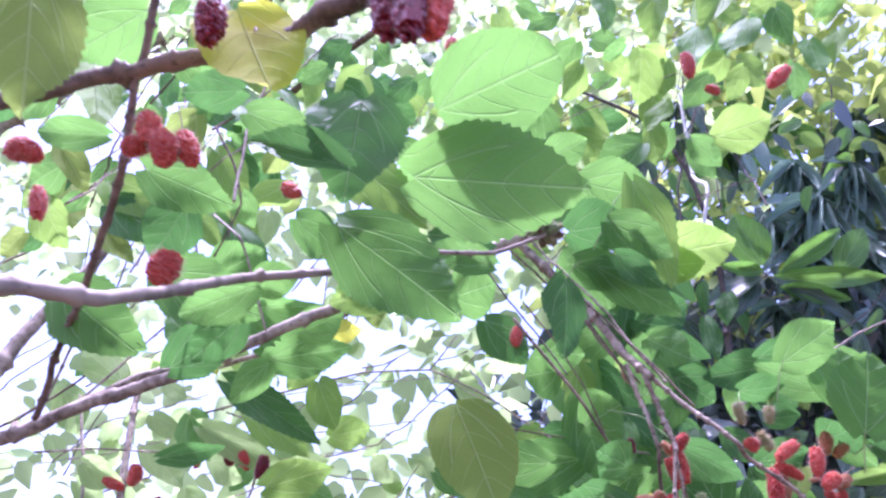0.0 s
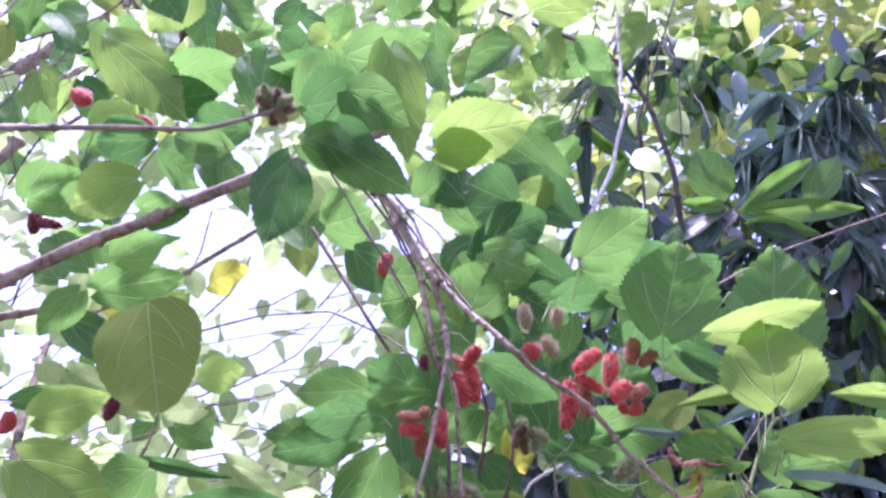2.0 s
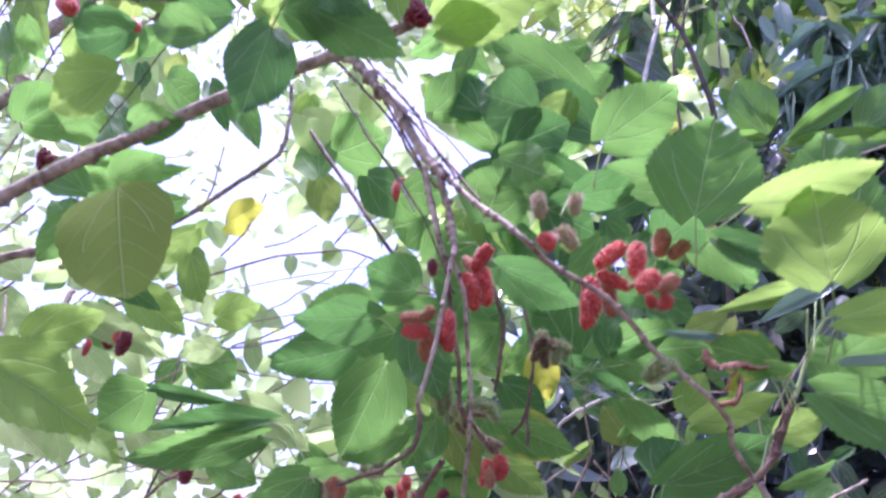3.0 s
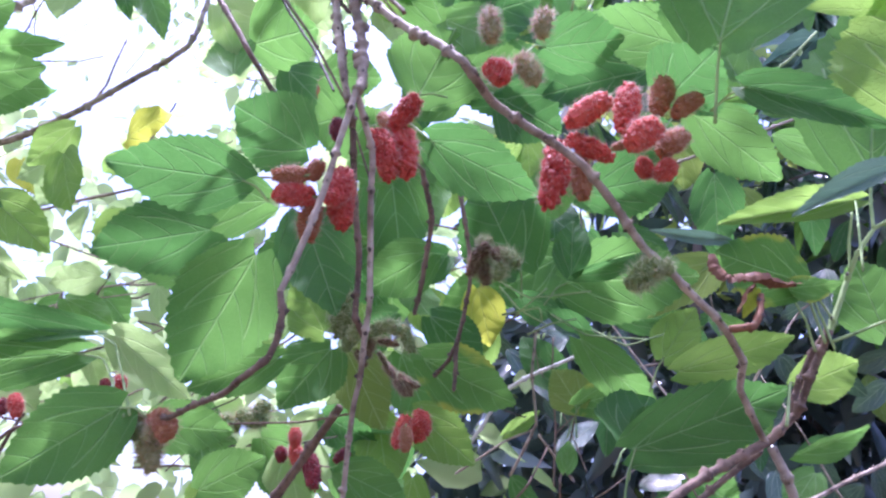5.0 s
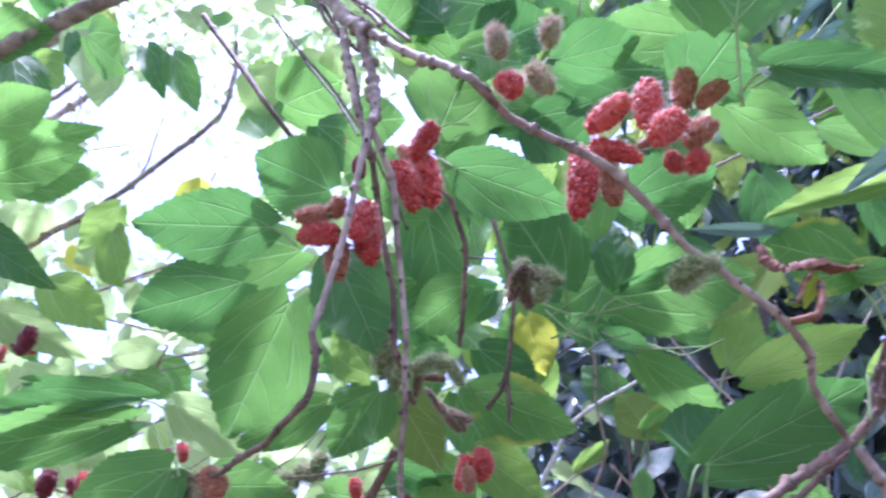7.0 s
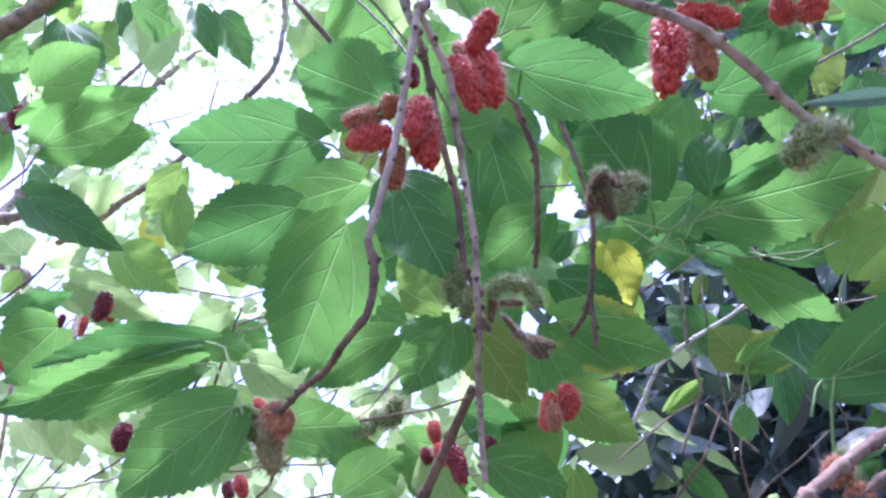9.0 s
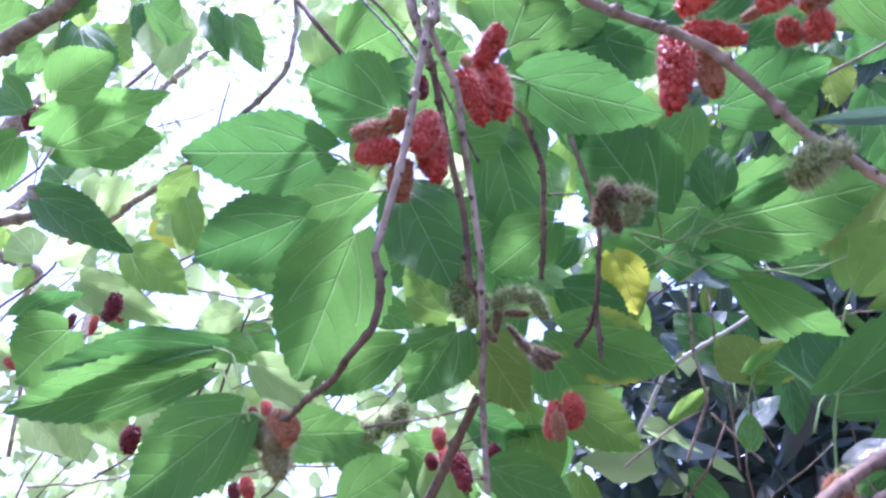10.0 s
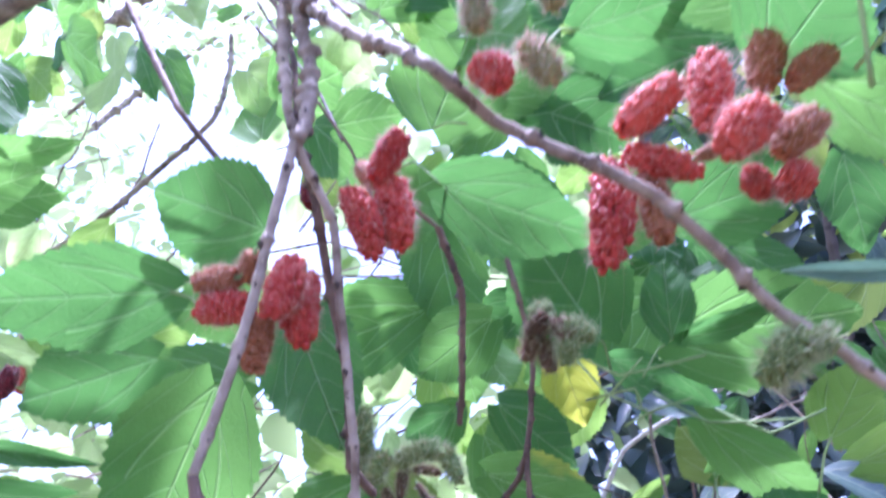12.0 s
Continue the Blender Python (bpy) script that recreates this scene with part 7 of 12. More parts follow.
leaf(whorl, (0.692, 1.830, 2.665), (0.635, 1.800, 2.818), 0.110, (-0.26, -0.92, -0.28), LONG_FRESH, "oval")
leaf(whorl, (0.729, 1.830, 2.645), (0.918, 1.800, 2.769), 0.057, (0.12, -0.91, -0.40), LONG_FRESH, "lance")
leaf(whorl, (0.715, 1.830, 2.633), (0.996, 1.800, 2.606), 0.059, (-0.14, -0.82, -0.55), LONG_FRESH, "lance")
leaf(whorl, (0.880, 1.830, 2.642), (0.956, 1.800, 2.764), 0.083, (-0.03, -0.97, -0.22), LONG_FRESH, "oval")
leaf(whorl, (0.694, 1.830, 2.649), (0.582, 1.800, 2.649), 0.041, (0.20, -0.78, -0.59), LONG_FRESH, "lance")
leaf(whorl, (0.685, 1.830, 2.626), (0.529, 1.800, 2.556), 0.071, (-0.02, -0.90, 0.43), LONG, "lance")
leaf(whorl, (0.716, 1.830, 2.618), (0.900, 1.800, 2.461), 0.058, (0.06, -0.97, 0.25), LONG, "lance")
leaf(whorl, (0.726, 1.830, 2.601), (0.881, 1.800, 2.543), 0.052, (-0.34, -0.81, -0.48), LONG_FRESH, "lance")
leaf(whorl, (0.677, 1.830, 2.614), (0.602, 1.800, 2.514), 0.054, (-0.07, -0.94, 0.33), LONG, "lance")
leaf(dark_a, (0.979, 2.060, 3.075), (0.857, 1.967, 2.783), 0.042, (-0.13, -0.93, 0.35), SKY_SHEEN, "lance")
leaf(dark_a, (0.967, 2.060, 3.077), (0.867, 1.947, 2.747), 0.044, (-0.17, -0.92, 0.36), SKY_SHEEN, "lance")
leaf(dark_a, (0.951, 2.060, 3.080), (0.847, 2.000, 2.816), 0.043, (-0.17, -0.94, 0.28), SKY_SHEEN, "lance")
leaf(dark_a, (0.960, 2.060, 3.044), (1.000, 1.946, 2.772), 0.036, (-0.36, -0.88, 0.31), LONG, "lance")
leaf(dark_a, (0.952, 2.060, 3.077), (1.067, 1.954, 2.867), 0.036, (-0.36, -0.90, 0.25), LONG, "lance")
leaf(dark_a, (0.961, 2.060, 3.063), (1.055, 1.968, 2.887), 0.040, (-0.37, -0.89, 0.26), SKY_SHEEN, "lance")
leaf(dark_a, (0.941, 2.060, 3.041), (1.055, 1.959, 2.843), 0.046, (-0.35, -0.90, 0.26), SKY_SHEEN, "lance")
leaf(dark_a, (0.972, 2.060, 3.029), (0.834, 1.958, 2.896), 0.028, (0.25, -0.88, 0.41), SKY_SHEEN, "lance")
leaf(dark_a, (0.977, 2.060, 3.074), (0.900, 2.006, 2.794), 0.043, (-0.24, -0.94, 0.25), SKY_SHEEN, "lance")
leaf(dark_a, (0.964, 2.060, 3.062), (0.952, 1.955, 2.781), 0.039, (-0.30, -0.89, 0.34), SKY_SHEEN, "lance")
leaf(dark_a, (0.977, 2.060, 3.049), (1.042, 1.962, 2.971), 0.030, (-0.60, -0.70, 0.38), SKY_SHEEN, "lance")
leaf(dark_a, (0.944, 2.060, 3.056), (0.774, 1.997, 3.016), 0.045, (0.23, -0.89, 0.40), SKY_SHEEN, "lance")
leaf(dark_a, (0.945, 2.060, 3.038), (0.931, 1.954, 2.743), 0.045, (-0.28, -0.90, 0.34), SKY_SHEEN, "lance")
leaf(dark_a, (0.969, 2.060, 3.053), (0.765, 1.953, 2.910), 0.045, (0.20, -0.90, 0.38), SKY_SHEEN, "lance")
leaf(dark_a, (0.962, 2.060, 3.061), (0.997, 1.937, 2.829), 0.034, (-0.41, -0.83, 0.38), SKY_SHEEN, "lance")
leaf(dark_a, (0.966, 2.060, 3.044), (0.809, 1.991, 2.835), 0.045, (-0.05, -0.94, 0.34), SKY_SHEEN, "lance")
leaf(dark_a, (0.950, 2.060, 3.032), (0.857, 1.982, 2.850), 0.033, (-0.04, -0.91, 0.41), SKY_SHEEN, "lance")
leaf(dark_a, (0.970, 2.060, 3.044), (1.056, 1.994, 2.909), 0.038, (-0.33, -0.91, 0.24), SKY_SHEEN, "lance")
leaf(dark_a, (0.972, 2.060, 3.042), (0.860, 2.008, 2.817), 0.042, (-0.16, -0.94, 0.30), SKY_SHEEN, "lance")
leaf(dark_a, (0.958, 2.060, 3.044), (0.902, 1.988, 2.805), 0.038, (-0.21, -0.92, 0.33), SKY_SHEEN, "lance")
leaf(dark_a, (0.963, 2.060, 3.039), (1.020, 1.981, 2.825), 0.042, (-0.34, -0.91, 0.24), SKY_SHEEN, "lance")
leaf(dark_a, (0.969, 2.060, 3.075), (0.844, 1.968, 2.867), 0.031, (0.01, -0.92, 0.40), SKY_SHEEN, "lance")
leaf(dark_a, (0.960, 2.060, 3.059), (1.047, 1.979, 2.991), 0.024, (-0.47, -0.81, 0.36), LONG, "lance")
leaf(dark_a, (1.071, 2.060, 3.170), (1.060, 1.960, 2.870), 0.045, (-0.36, -0.88, 0.31), SKY_SHEEN, "lance")
leaf(dark_a, (1.100, 2.060, 3.166), (0.996, 1.964, 2.956), 0.030, (-0.07, -0.89, 0.44), SKY_SHEEN, "lance")
leaf(dark_a, (1.099, 2.060, 3.158), (0.984, 1.979, 2.947), 0.035, (-0.08, -0.91, 0.40), SKY_SHEEN, "lance")
leaf(dark_a, (1.074, 2.060, 3.181), (0.967, 2.001, 3.060), 0.028, (0.09, -0.92, 0.37), SKY_SHEEN, "lance")
leaf(dark_a, (1.101, 2.060, 3.178), (0.934, 1.951, 3.129), 0.033, (0.45, -0.83, 0.33), SKY_SHEEN, "lance")
leaf(dark_a, (1.080, 2.060, 3.188), (1.010, 1.940, 2.895), 0.036, (-0.25, -0.87, 0.42), SKY_SHEEN, "lance")
leaf(dark_a, (1.075, 2.060, 3.164), (1.016, 1.993, 2.952), 0.034, (-0.24, -0.90, 0.35), SKY_SHEEN, "lance")
leaf(dark_a, (1.085, 2.060, 3.178), (1.090, 1.978, 2.967), 0.024, (-0.40, -0.86, 0.32), LONG, "lance")
leaf(dark_a, (1.089, 2.060, 3.187), (1.119, 1.959, 2.919), 0.042, (-0.42, -0.86, 0.28), SKY_SHEEN, "lance")
leaf(dark_a, (1.100, 2.060, 3.180), (0.992, 1.931, 2.932), 0.028, (-0.08, -0.87, 0.49), SKY_SHEEN, "lance")
leaf(dark_a, (1.103, 2.060, 3.189), (1.038, 1.961, 2.897), 0.039, (-0.28, -0.89, 0.36), SKY_SHEEN, "lance")
leaf(dark_a, (1.095, 2.060, 3.187), (1.102, 1.953, 2.950), 0.026, (-0.43, -0.83, 0.36), LONG, "lance")
leaf(dark_a, (1.085, 2.060, 3.204), (0.948, 1.977, 3.039), 0.031, (0.10, -0.92, 0.38), SKY_SHEEN, "lance")
leaf(dark_a, (1.069, 2.060, 3.176), (1.152, 2.008, 3.037), 0.033, (-0.32, -0.94, 0.16), SKY_SHEEN, "lance")
leaf(dark_a, (1.101, 2.060, 3.171), (0.972, 1.941, 2.956), 0.023, (0.05, -0.89, 0.46), LONG, "lance")
leaf(dark_a, (1.075, 2.060, 3.208), (0.977, 1.960, 2.960), 0.031, (-0.13, -0.90, 0.41), SKY_SHEEN, "lance")
leaf(dark_a, (1.080, 2.060, 3.181), (1.051, 1.969, 2.904), 0.039, (-0.33, -0.89, 0.33), SKY_SHEEN, "lance")
leaf(dark_a, (1.084, 2.060, 3.164), (1.060, 1.974, 2.961), 0.023, (-0.34, -0.85, 0.40), LONG, "lance")
leaf(dark_a, (1.077, 2.060, 3.201), (1.092, 1.960, 2.919), 0.038, (-0.40, -0.87, 0.29), SKY_SHEEN, "lance")
leaf(dark_a, (1.077, 2.060, 3.207), (1.130, 1.978, 2.942), 0.033, (-0.39, -0.90, 0.20), LONG, "lance")
leaf(dark_a, (0.812, 2.120, 3.035), (0.710, 2.066, 2.873), 0.033, (-0.02, -0.95, 0.33), SKY_SHEEN, "lance")
leaf(dark_a, (0.812, 2.120, 3.011), (0.850, 2.018, 2.830), 0.026, (-0.35, -0.85, 0.40), SKY_SHEEN, "lance")
leaf(dark_a, (0.830, 2.120, 2.999), (0.676, 2.025, 2.896), 0.035, (0.27, -0.87, 0.40), SKY_SHEEN, "lance")
leaf(dark_a, (0.811, 2.120, 3.033), (0.919, 1.993, 2.886), 0.034, (-0.46, -0.81, 0.37), SKY_SHEEN, "lance")
leaf(dark_a, (0.831, 2.120, 3.018), (0.789, 2.027, 2.762), 0.037, (-0.16, -0.92, 0.36), SKY_SHEEN, "lance")
leaf(dark_a, (0.815, 2.120, 3.029), (0.863, 2.012, 2.836), 0.027, (-0.36, -0.85, 0.38), SKY_SHEEN, "lance")
leaf(dark_a, (0.818, 2.120, 2.994), (0.845, 2.045, 2.830), 0.022, (-0.29, -0.89, 0.36), LONG, "lance")
leaf(dark_a, (0.837, 2.120, 3.031), (0.694, 2.006, 2.780), 0.040, (0.04, -0.92, 0.39), SKY_SHEEN, "lance")
leaf(dark_a, (0.826, 2.120, 3.026), (0.857, 2.049, 2.855), 0.025, (-0.29, -0.90, 0.32), SKY_SHEEN, "lance")
leaf(dark_a, (0.820, 2.120, 2.992), (0.859, 1.991, 2.814), 0.028, (-0.43, -0.77, 0.47), SKY_SHEEN, "lance")
leaf(dark_a, (0.828, 2.120, 3.023), (0.714, 1.998, 2.811), 0.031, (0.11, -0.88, 0.45), SKY_SHEEN, "lance")
leaf(dark_a, (0.825, 2.120, 3.038), (0.922, 2.010, 2.928), 0.026, (-0.48, -0.80, 0.37), LONG, "lance")
leaf(dark_a, (0.822, 2.120, 3.014), (0.781, 1.997, 2.800), 0.025, (-0.12, -0.85, 0.51), SKY_SHEEN, "lance")
leaf(dark_a, (0.819, 2.120, 3.041), (0.893, 2.033, 2.841), 0.033, (-0.30, -0.91, 0.28), SKY_SHEEN, "lance")
leaf(dark_a, (0.819, 2.120, 3.019), (0.773, 2.056, 2.818), 0.031, (-0.13, -0.94, 0.33), SKY_SHEEN, "lance")
leaf(dark_a, (0.822, 2.120, 3.035), (0.873, 1.997, 2.825), 0.029, (-0.38, -0.83, 0.40), SKY_SHEEN, "lance")
leaf(dark_a, (0.811, 2.120, 3.033), (0.711, 2.013, 2.827), 0.025, (0.07, -0.90, 0.43), LONG, "lance")
leaf(dark_a, (1.092, 2.120, 2.913), (1.133, 2.051, 2.772), 0.032, (-0.40, -0.86, 0.31), SKY_SHEEN, "lance")
leaf(dark_a, (1.089, 2.120, 2.931), (1.040, 2.055, 2.684), 0.039, (-0.30, -0.91, 0.30), SKY_SHEEN, "lance")
leaf(dark_a, (1.077, 2.120, 2.943), (1.112, 2.051, 2.784), 0.021, (-0.38, -0.88, 0.29), LONG, "lance")
leaf(dark_a, (1.094, 2.120, 2.914), (1.112, 2.008, 2.781), 0.025, (-0.54, -0.68, 0.50), SKY_SHEEN, "lance")
leaf(dark_a, (1.091, 2.120, 2.939), (1.057, 2.032, 2.715), 0.031, (-0.31, -0.87, 0.39), SKY_SHEEN, "lance")
leaf(dark_a, (1.094, 2.120, 2.921), (1.093, 2.025, 2.722), 0.032, (-0.37, -0.84, 0.40), SKY_SHEEN, "lance")
leaf(dark_a, (1.064, 2.120, 2.908), (0.927, 2.024, 2.702), 0.041, (-0.05, -0.89, 0.45), SKY_SHEEN, "lance")
leaf(dark_a, (1.079, 2.120, 2.935), (0.949, 2.012, 2.805), 0.026, (0.22, -0.85, 0.48), SKY_SHEEN, "lance")
leaf(dark_a, (1.093, 2.120, 2.904), (1.128, 2.058, 2.774), 0.025, (-0.39, -0.87, 0.31), LONG, "lance")
leaf(dark_a, (1.064, 2.120, 2.913), (1.141, 2.062, 2.821), 0.028, (-0.31, -0.90, 0.30), SKY_SHEEN, "lance")
leaf(dark_a, (1.091, 2.120, 2.926), (0.943, 1.991, 2.727), 0.030, (0.07, -0.86, 0.51), SKY_SHEEN, "lance")
leaf(dark_a, (1.076, 2.120, 2.923), (1.096, 2.046, 2.755), 0.028, (-0.38, -0.86, 0.33), SKY_SHEEN, "lance")
leaf(dark_a, (1.078, 2.120, 2.907), (0.900, 2.019, 2.790), 0.040, (0.20, -0.87, 0.44), SKY_SHEEN, "lance")
leaf(dark_a, (1.080, 2.120, 2.909), (1.087, 2.047, 2.719), 0.027, (-0.35, -0.88, 0.33), LONG, "lance")
leaf(dark_a, (1.081, 2.120, 2.899), (0.951, 2.062, 2.816), 0.024, (0.11, -0.89, 0.44), LONG, "lance")
leaf(dark_a, (1.095, 2.120, 2.932), (0.936, 2.068, 2.766), 0.030, (-0.10, -0.92, 0.39), LONG, "lance")
leaf(dark_a, (1.090, 2.120, 2.901), (1.051, 2.039, 2.743), 0.020, (-0.26, -0.83, 0.49), LONG, "lance")
leaf(dark_a, (1.072, 2.120, 2.932), (0.904, 2.011, 2.831), 0.038, (0.29, -0.85, 0.43), SKY_SHEEN, "lance")
leaf(dark_a, (1.079, 2.120, 2.906), (1.160, 2.060, 2.871), 0.028, (-0.41, -0.80, 0.44), SKY_SHEEN, "lance")
leaf(dark_a, (1.079, 2.120, 2.899), (1.098, 2.005, 2.723), 0.032, (-0.45, -0.77, 0.45), SKY_SHEEN, "lance")
leaf(dark_a, (0.893, 2.060, 2.870), (0.810, 1.988, 2.687), 0.025, (-0.09, -0.91, 0.40), LONG, "lance")
leaf(dark_a, (0.891, 2.060, 2.859), (0.839, 1.948, 2.629), 0.035, (-0.17, -0.87, 0.46), SKY_SHEEN, "lance")
leaf(dark_a, (0.876, 2.060, 2.875), (0.963, 1.938, 2.768), 0.024, (-0.53, -0.74, 0.41), LONG, "lance")
leaf(dark_a, (0.904, 2.060, 2.872), (0.781, 2.007, 2.701), 0.036, (-0.09, -0.93, 0.35), SKY_SHEEN, "lance")
leaf(dark_a, (0.894, 2.060, 2.867), (0.916, 1.937, 2.719), 0.023, (-0.48, -0.71, 0.52), SKY_SHEEN, "lance")
leaf(dark_a, (0.886, 2.060, 2.858), (0.792, 2.006, 2.736), 0.029, (0.01, -0.91, 0.40), SKY_SHEEN, "lance")
leaf(dark_a, (0.883, 2.060, 2.869), (0.779, 2.003, 2.710), 0.027, (-0.06, -0.93, 0.37), LONG, "lance")
leaf(dark_a, (0.883, 2.060, 2.888), (0.907, 1.998, 2.698), 0.031, (-0.27, -0.92, 0.27), SKY_SHEEN, "lance")
leaf(dark_a, (0.876, 2.060, 2.882), (0.941, 2.009, 2.737), 0.029, (-0.24, -0.94, 0.22), SKY_SHEEN, "lance")
leaf(dark_a, (0.870, 2.060, 2.869), (0.873, 1.959, 2.632), 0.037, (-0.27, -0.89, 0.38), SKY_SHEEN, "lance")
leaf(dark_a, (0.906, 2.060, 2.880), (0.945, 1.968, 2.728), 0.030, (-0.40, -0.83, 0.40), SKY_SHEEN, "lance")
leaf(dark_a, (0.899, 2.060, 2.881), (0.894, 1.977, 2.647), 0.037, (-0.26, -0.91, 0.33), SKY_SHEEN, "lance")
leaf(dark_a, (0.884, 2.060, 2.862), (0.808, 1.996, 2.687), 0.026, (-0.11, -0.92, 0.38), LONG, "lance")
leaf(dark_a, (0.883, 2.060, 2.858), (0.736, 2.010, 2.756), 0.039, (0.03, -0.91, 0.41), SKY_SHEEN, "lance")
leaf(dark_a, (0.879, 2.060, 2.896), (0.864, 1.967, 2.683), 0.021, (-0.24, -0.88, 0.40), LONG, "lance")
leaf(dark_a, (0.987, 2.120, 2.791), (0.802, 2.001, 2.669), 0.029, (0.24, -0.85, 0.47), LONG, "lance")
leaf(dark_a, (0.962, 2.120, 2.787), (0.811, 2.020, 2.651), 0.030, (0.14, -0.87, 0.48), LONG, "lance")
leaf(dark_a, (0.978, 2.120, 2.802), (1.046, 2.019, 2.700), 0.031, (-0.48, -0.76, 0.43), SKY_SHEEN, "lance")
leaf(dark_a, (0.982, 2.120, 2.813), (0.893, 2.028, 2.565), 0.038, (-0.18, -0.90, 0.40), SKY_SHEEN, "lance")
leaf(dark_a, (0.985, 2.120, 2.816), (1.050, 2.030, 2.668), 0.035, (-0.37, -0.86, 0.36), SKY_SHEEN, "lance")
leaf(dark_a, (0.974, 2.120, 2.778), (0.948, 2.020, 2.604), 0.022, (-0.26, -0.82, 0.51), LONG, "lance")
leaf(dark_a, (0.990, 2.120, 2.815), (1.057, 2.026, 2.664), 0.037, (-0.38, -0.85, 0.36), SKY_SHEEN, "lance")
leaf(dark_a, (0.986, 2.120, 2.812), (0.912, 2.018, 2.598), 0.022, (-0.16, -0.87, 0.47), LONG, "lance")
leaf(dark_a, (0.956, 2.120, 2.778), (0.972, 2.011, 2.621), 0.020, (-0.39, -0.77, 0.50), LONG, "lance")
leaf(dark_a, (0.967, 2.120, 2.792), (0.840, 2.010, 2.609), 0.034, (0.03, -0.87, 0.50), SKY_SHEEN, "lance")
leaf(dark_a, (0.979, 2.120, 2.794), (1.039, 1.991, 2.713), 0.023, (-0.65, -0.59, 0.47), LONG, "lance")
leaf(dark_a, (0.957, 2.120, 2.789), (0.852, 2.039, 2.650), 0.024, (0.04, -0.88, 0.48), LONG, "lance")
leaf(dark_a, (0.961, 2.120, 2.818), (1.003, 2.027, 2.593), 0.029, (-0.31, -0.90, 0.31), LONG, "lance")
leaf(dark_a, (0.957, 2.120, 2.787), (0.824, 2.011, 2.643), 0.034, (0.15, -0.85, 0.50), SKY_SHEEN, "lance")
leaf(dark_a, (0.962, 2.120, 2.811), (1.044, 2.011, 2.660), 0.034, (-0.40, -0.83, 0.38), SKY_SHEEN, "lance")
leaf(dark_a, (0.941, 2.120, 3.236), (0.956, 2.004, 3.019), 0.023, (-0.40, -0.82, 0.41), LONG, "lance")
leaf(dark_a, (0.926, 2.120, 3.260), (0.885, 2.030, 2.955), 0.040, (-0.22, -0.93, 0.31), SKY_SHEEN, "lance")
leaf(dark_a, (0.952, 2.120, 3.254), (0.774, 1.999, 3.044), 0.038, (0.19, -0.91, 0.36), SKY_SHEEN, "lance")
leaf(dark_a, (0.958, 2.120, 3.263), (0.940, 2.052, 2.959), 0.044, (-0.27, -0.94, 0.23), SKY_SHEEN, "lance")
leaf(dark_a, (0.932, 2.120, 3.238), (0.773, 2.048, 3.241), 0.041, (0.39, -0.85, 0.35), SKY_SHEEN, "lance")
leaf(dark_a, (0.931, 2.120, 3.225), (0.904, 1.995, 2.963), 0.026, (-0.26, -0.86, 0.44), LONG, "lance")
leaf(dark_a, (0.923, 2.120, 3.252), (0.993, 2.008, 2.964), 0.045, (-0.36, -0.89, 0.26), SKY_SHEEN, "lance")
leaf(dark_a, (0.955, 2.120, 3.244), (0.861, 1.998, 2.974), 0.032, (-0.07, -0.90, 0.43), SKY_SHEEN, "lance")
leaf(dark_a, (0.937, 2.120, 3.258), (1.004, 2.034, 3.035), 0.037, (-0.37, -0.90, 0.24), SKY_SHEEN, "lance")
leaf(dark_a, (0.955, 2.120, 3.252), (0.844, 2.055, 3.049), 0.032, (-0.04, -0.95, 0.32), SKY_SHEEN, "lance")
leaf(dark_a, (0.953, 2.120, 3.238), (0.976, 2.030, 3.058), 0.028, (-0.41, -0.84, 0.36), SKY_SHEEN, "lance")
leaf(dark_a, (0.926, 2.120, 3.264), (0.830, 2.046, 3.048), 0.033, (-0.04, -0.94, 0.34), SKY_SHEEN, "lance")
leaf(dark_a, (0.939, 2.120, 3.225), (0.903, 2.003, 2.907), 0.036, (-0.24, -0.90, 0.36), LONG, "lance")
leaf(dark_a, (1.036, 2.060, 2.651), (0.920, 1.957, 2.511), 0.029, (0.07, -0.83, 0.56), SKY_SHEEN, "lance")
leaf(dark_a, (1.064, 2.060, 2.675), (1.051, 1.964, 2.494), 0.028, (-0.34, -0.82, 0.46), SKY_SHEEN, "lance")
leaf(dark_a, (1.031, 2.060, 2.644), (0.930, 1.955, 2.562), 0.023, (0.36, -0.76, 0.54), SKY_SHEEN, "lance")
leaf(dark_a, (1.048, 2.060, 2.652), (0.932, 1.979, 2.534), 0.027, (0.06, -0.85, 0.52), SKY_SHEEN, "lance")
leaf(dark_a, (1.064, 2.060, 2.678), (1.074, 1.973, 2.516), 0.028, (-0.37, -0.83, 0.42), SKY_SHEEN, "lance")
leaf(dark_a, (1.055, 2.060, 2.665), (0.934, 1.982, 2.580), 0.024, (0.19, -0.84, 0.51), SKY_SHEEN, "lance")
leaf(dark_a, (1.050, 2.060, 2.663), (1.035, 1.955, 2.513), 0.021, (-0.35, -0.75, 0.56), SKY_SHEEN, "lance")
leaf(dark_a, (1.038, 2.060, 2.672), (1.034, 1.997, 2.489), 0.030, (-0.32, -0.89, 0.32), SKY_SHEEN, "lance")
leaf(dark_a, (1.045, 2.060, 2.649), (1.074, 1.968, 2.555), 0.017, (-0.52, -0.68, 0.51), LONG, "lance")
leaf(dark_a, (1.052, 2.060, 2.652), (1.122, 1.998, 2.554), 0.033, (-0.30, -0.89, 0.35), SKY_SHEEN, "lance")
leaf(dark_a, (1.039, 2.060, 2.667), (1.045, 1.937, 2.456), 0.026, (-0.37, -0.81, 0.46), LONG, "lance")
leaf(dark_a, (1.060, 2.060, 2.644), (1.105, 1.985, 2.565), 0.027, (-0.47, -0.76, 0.45), SKY_SHEEN, "lance")
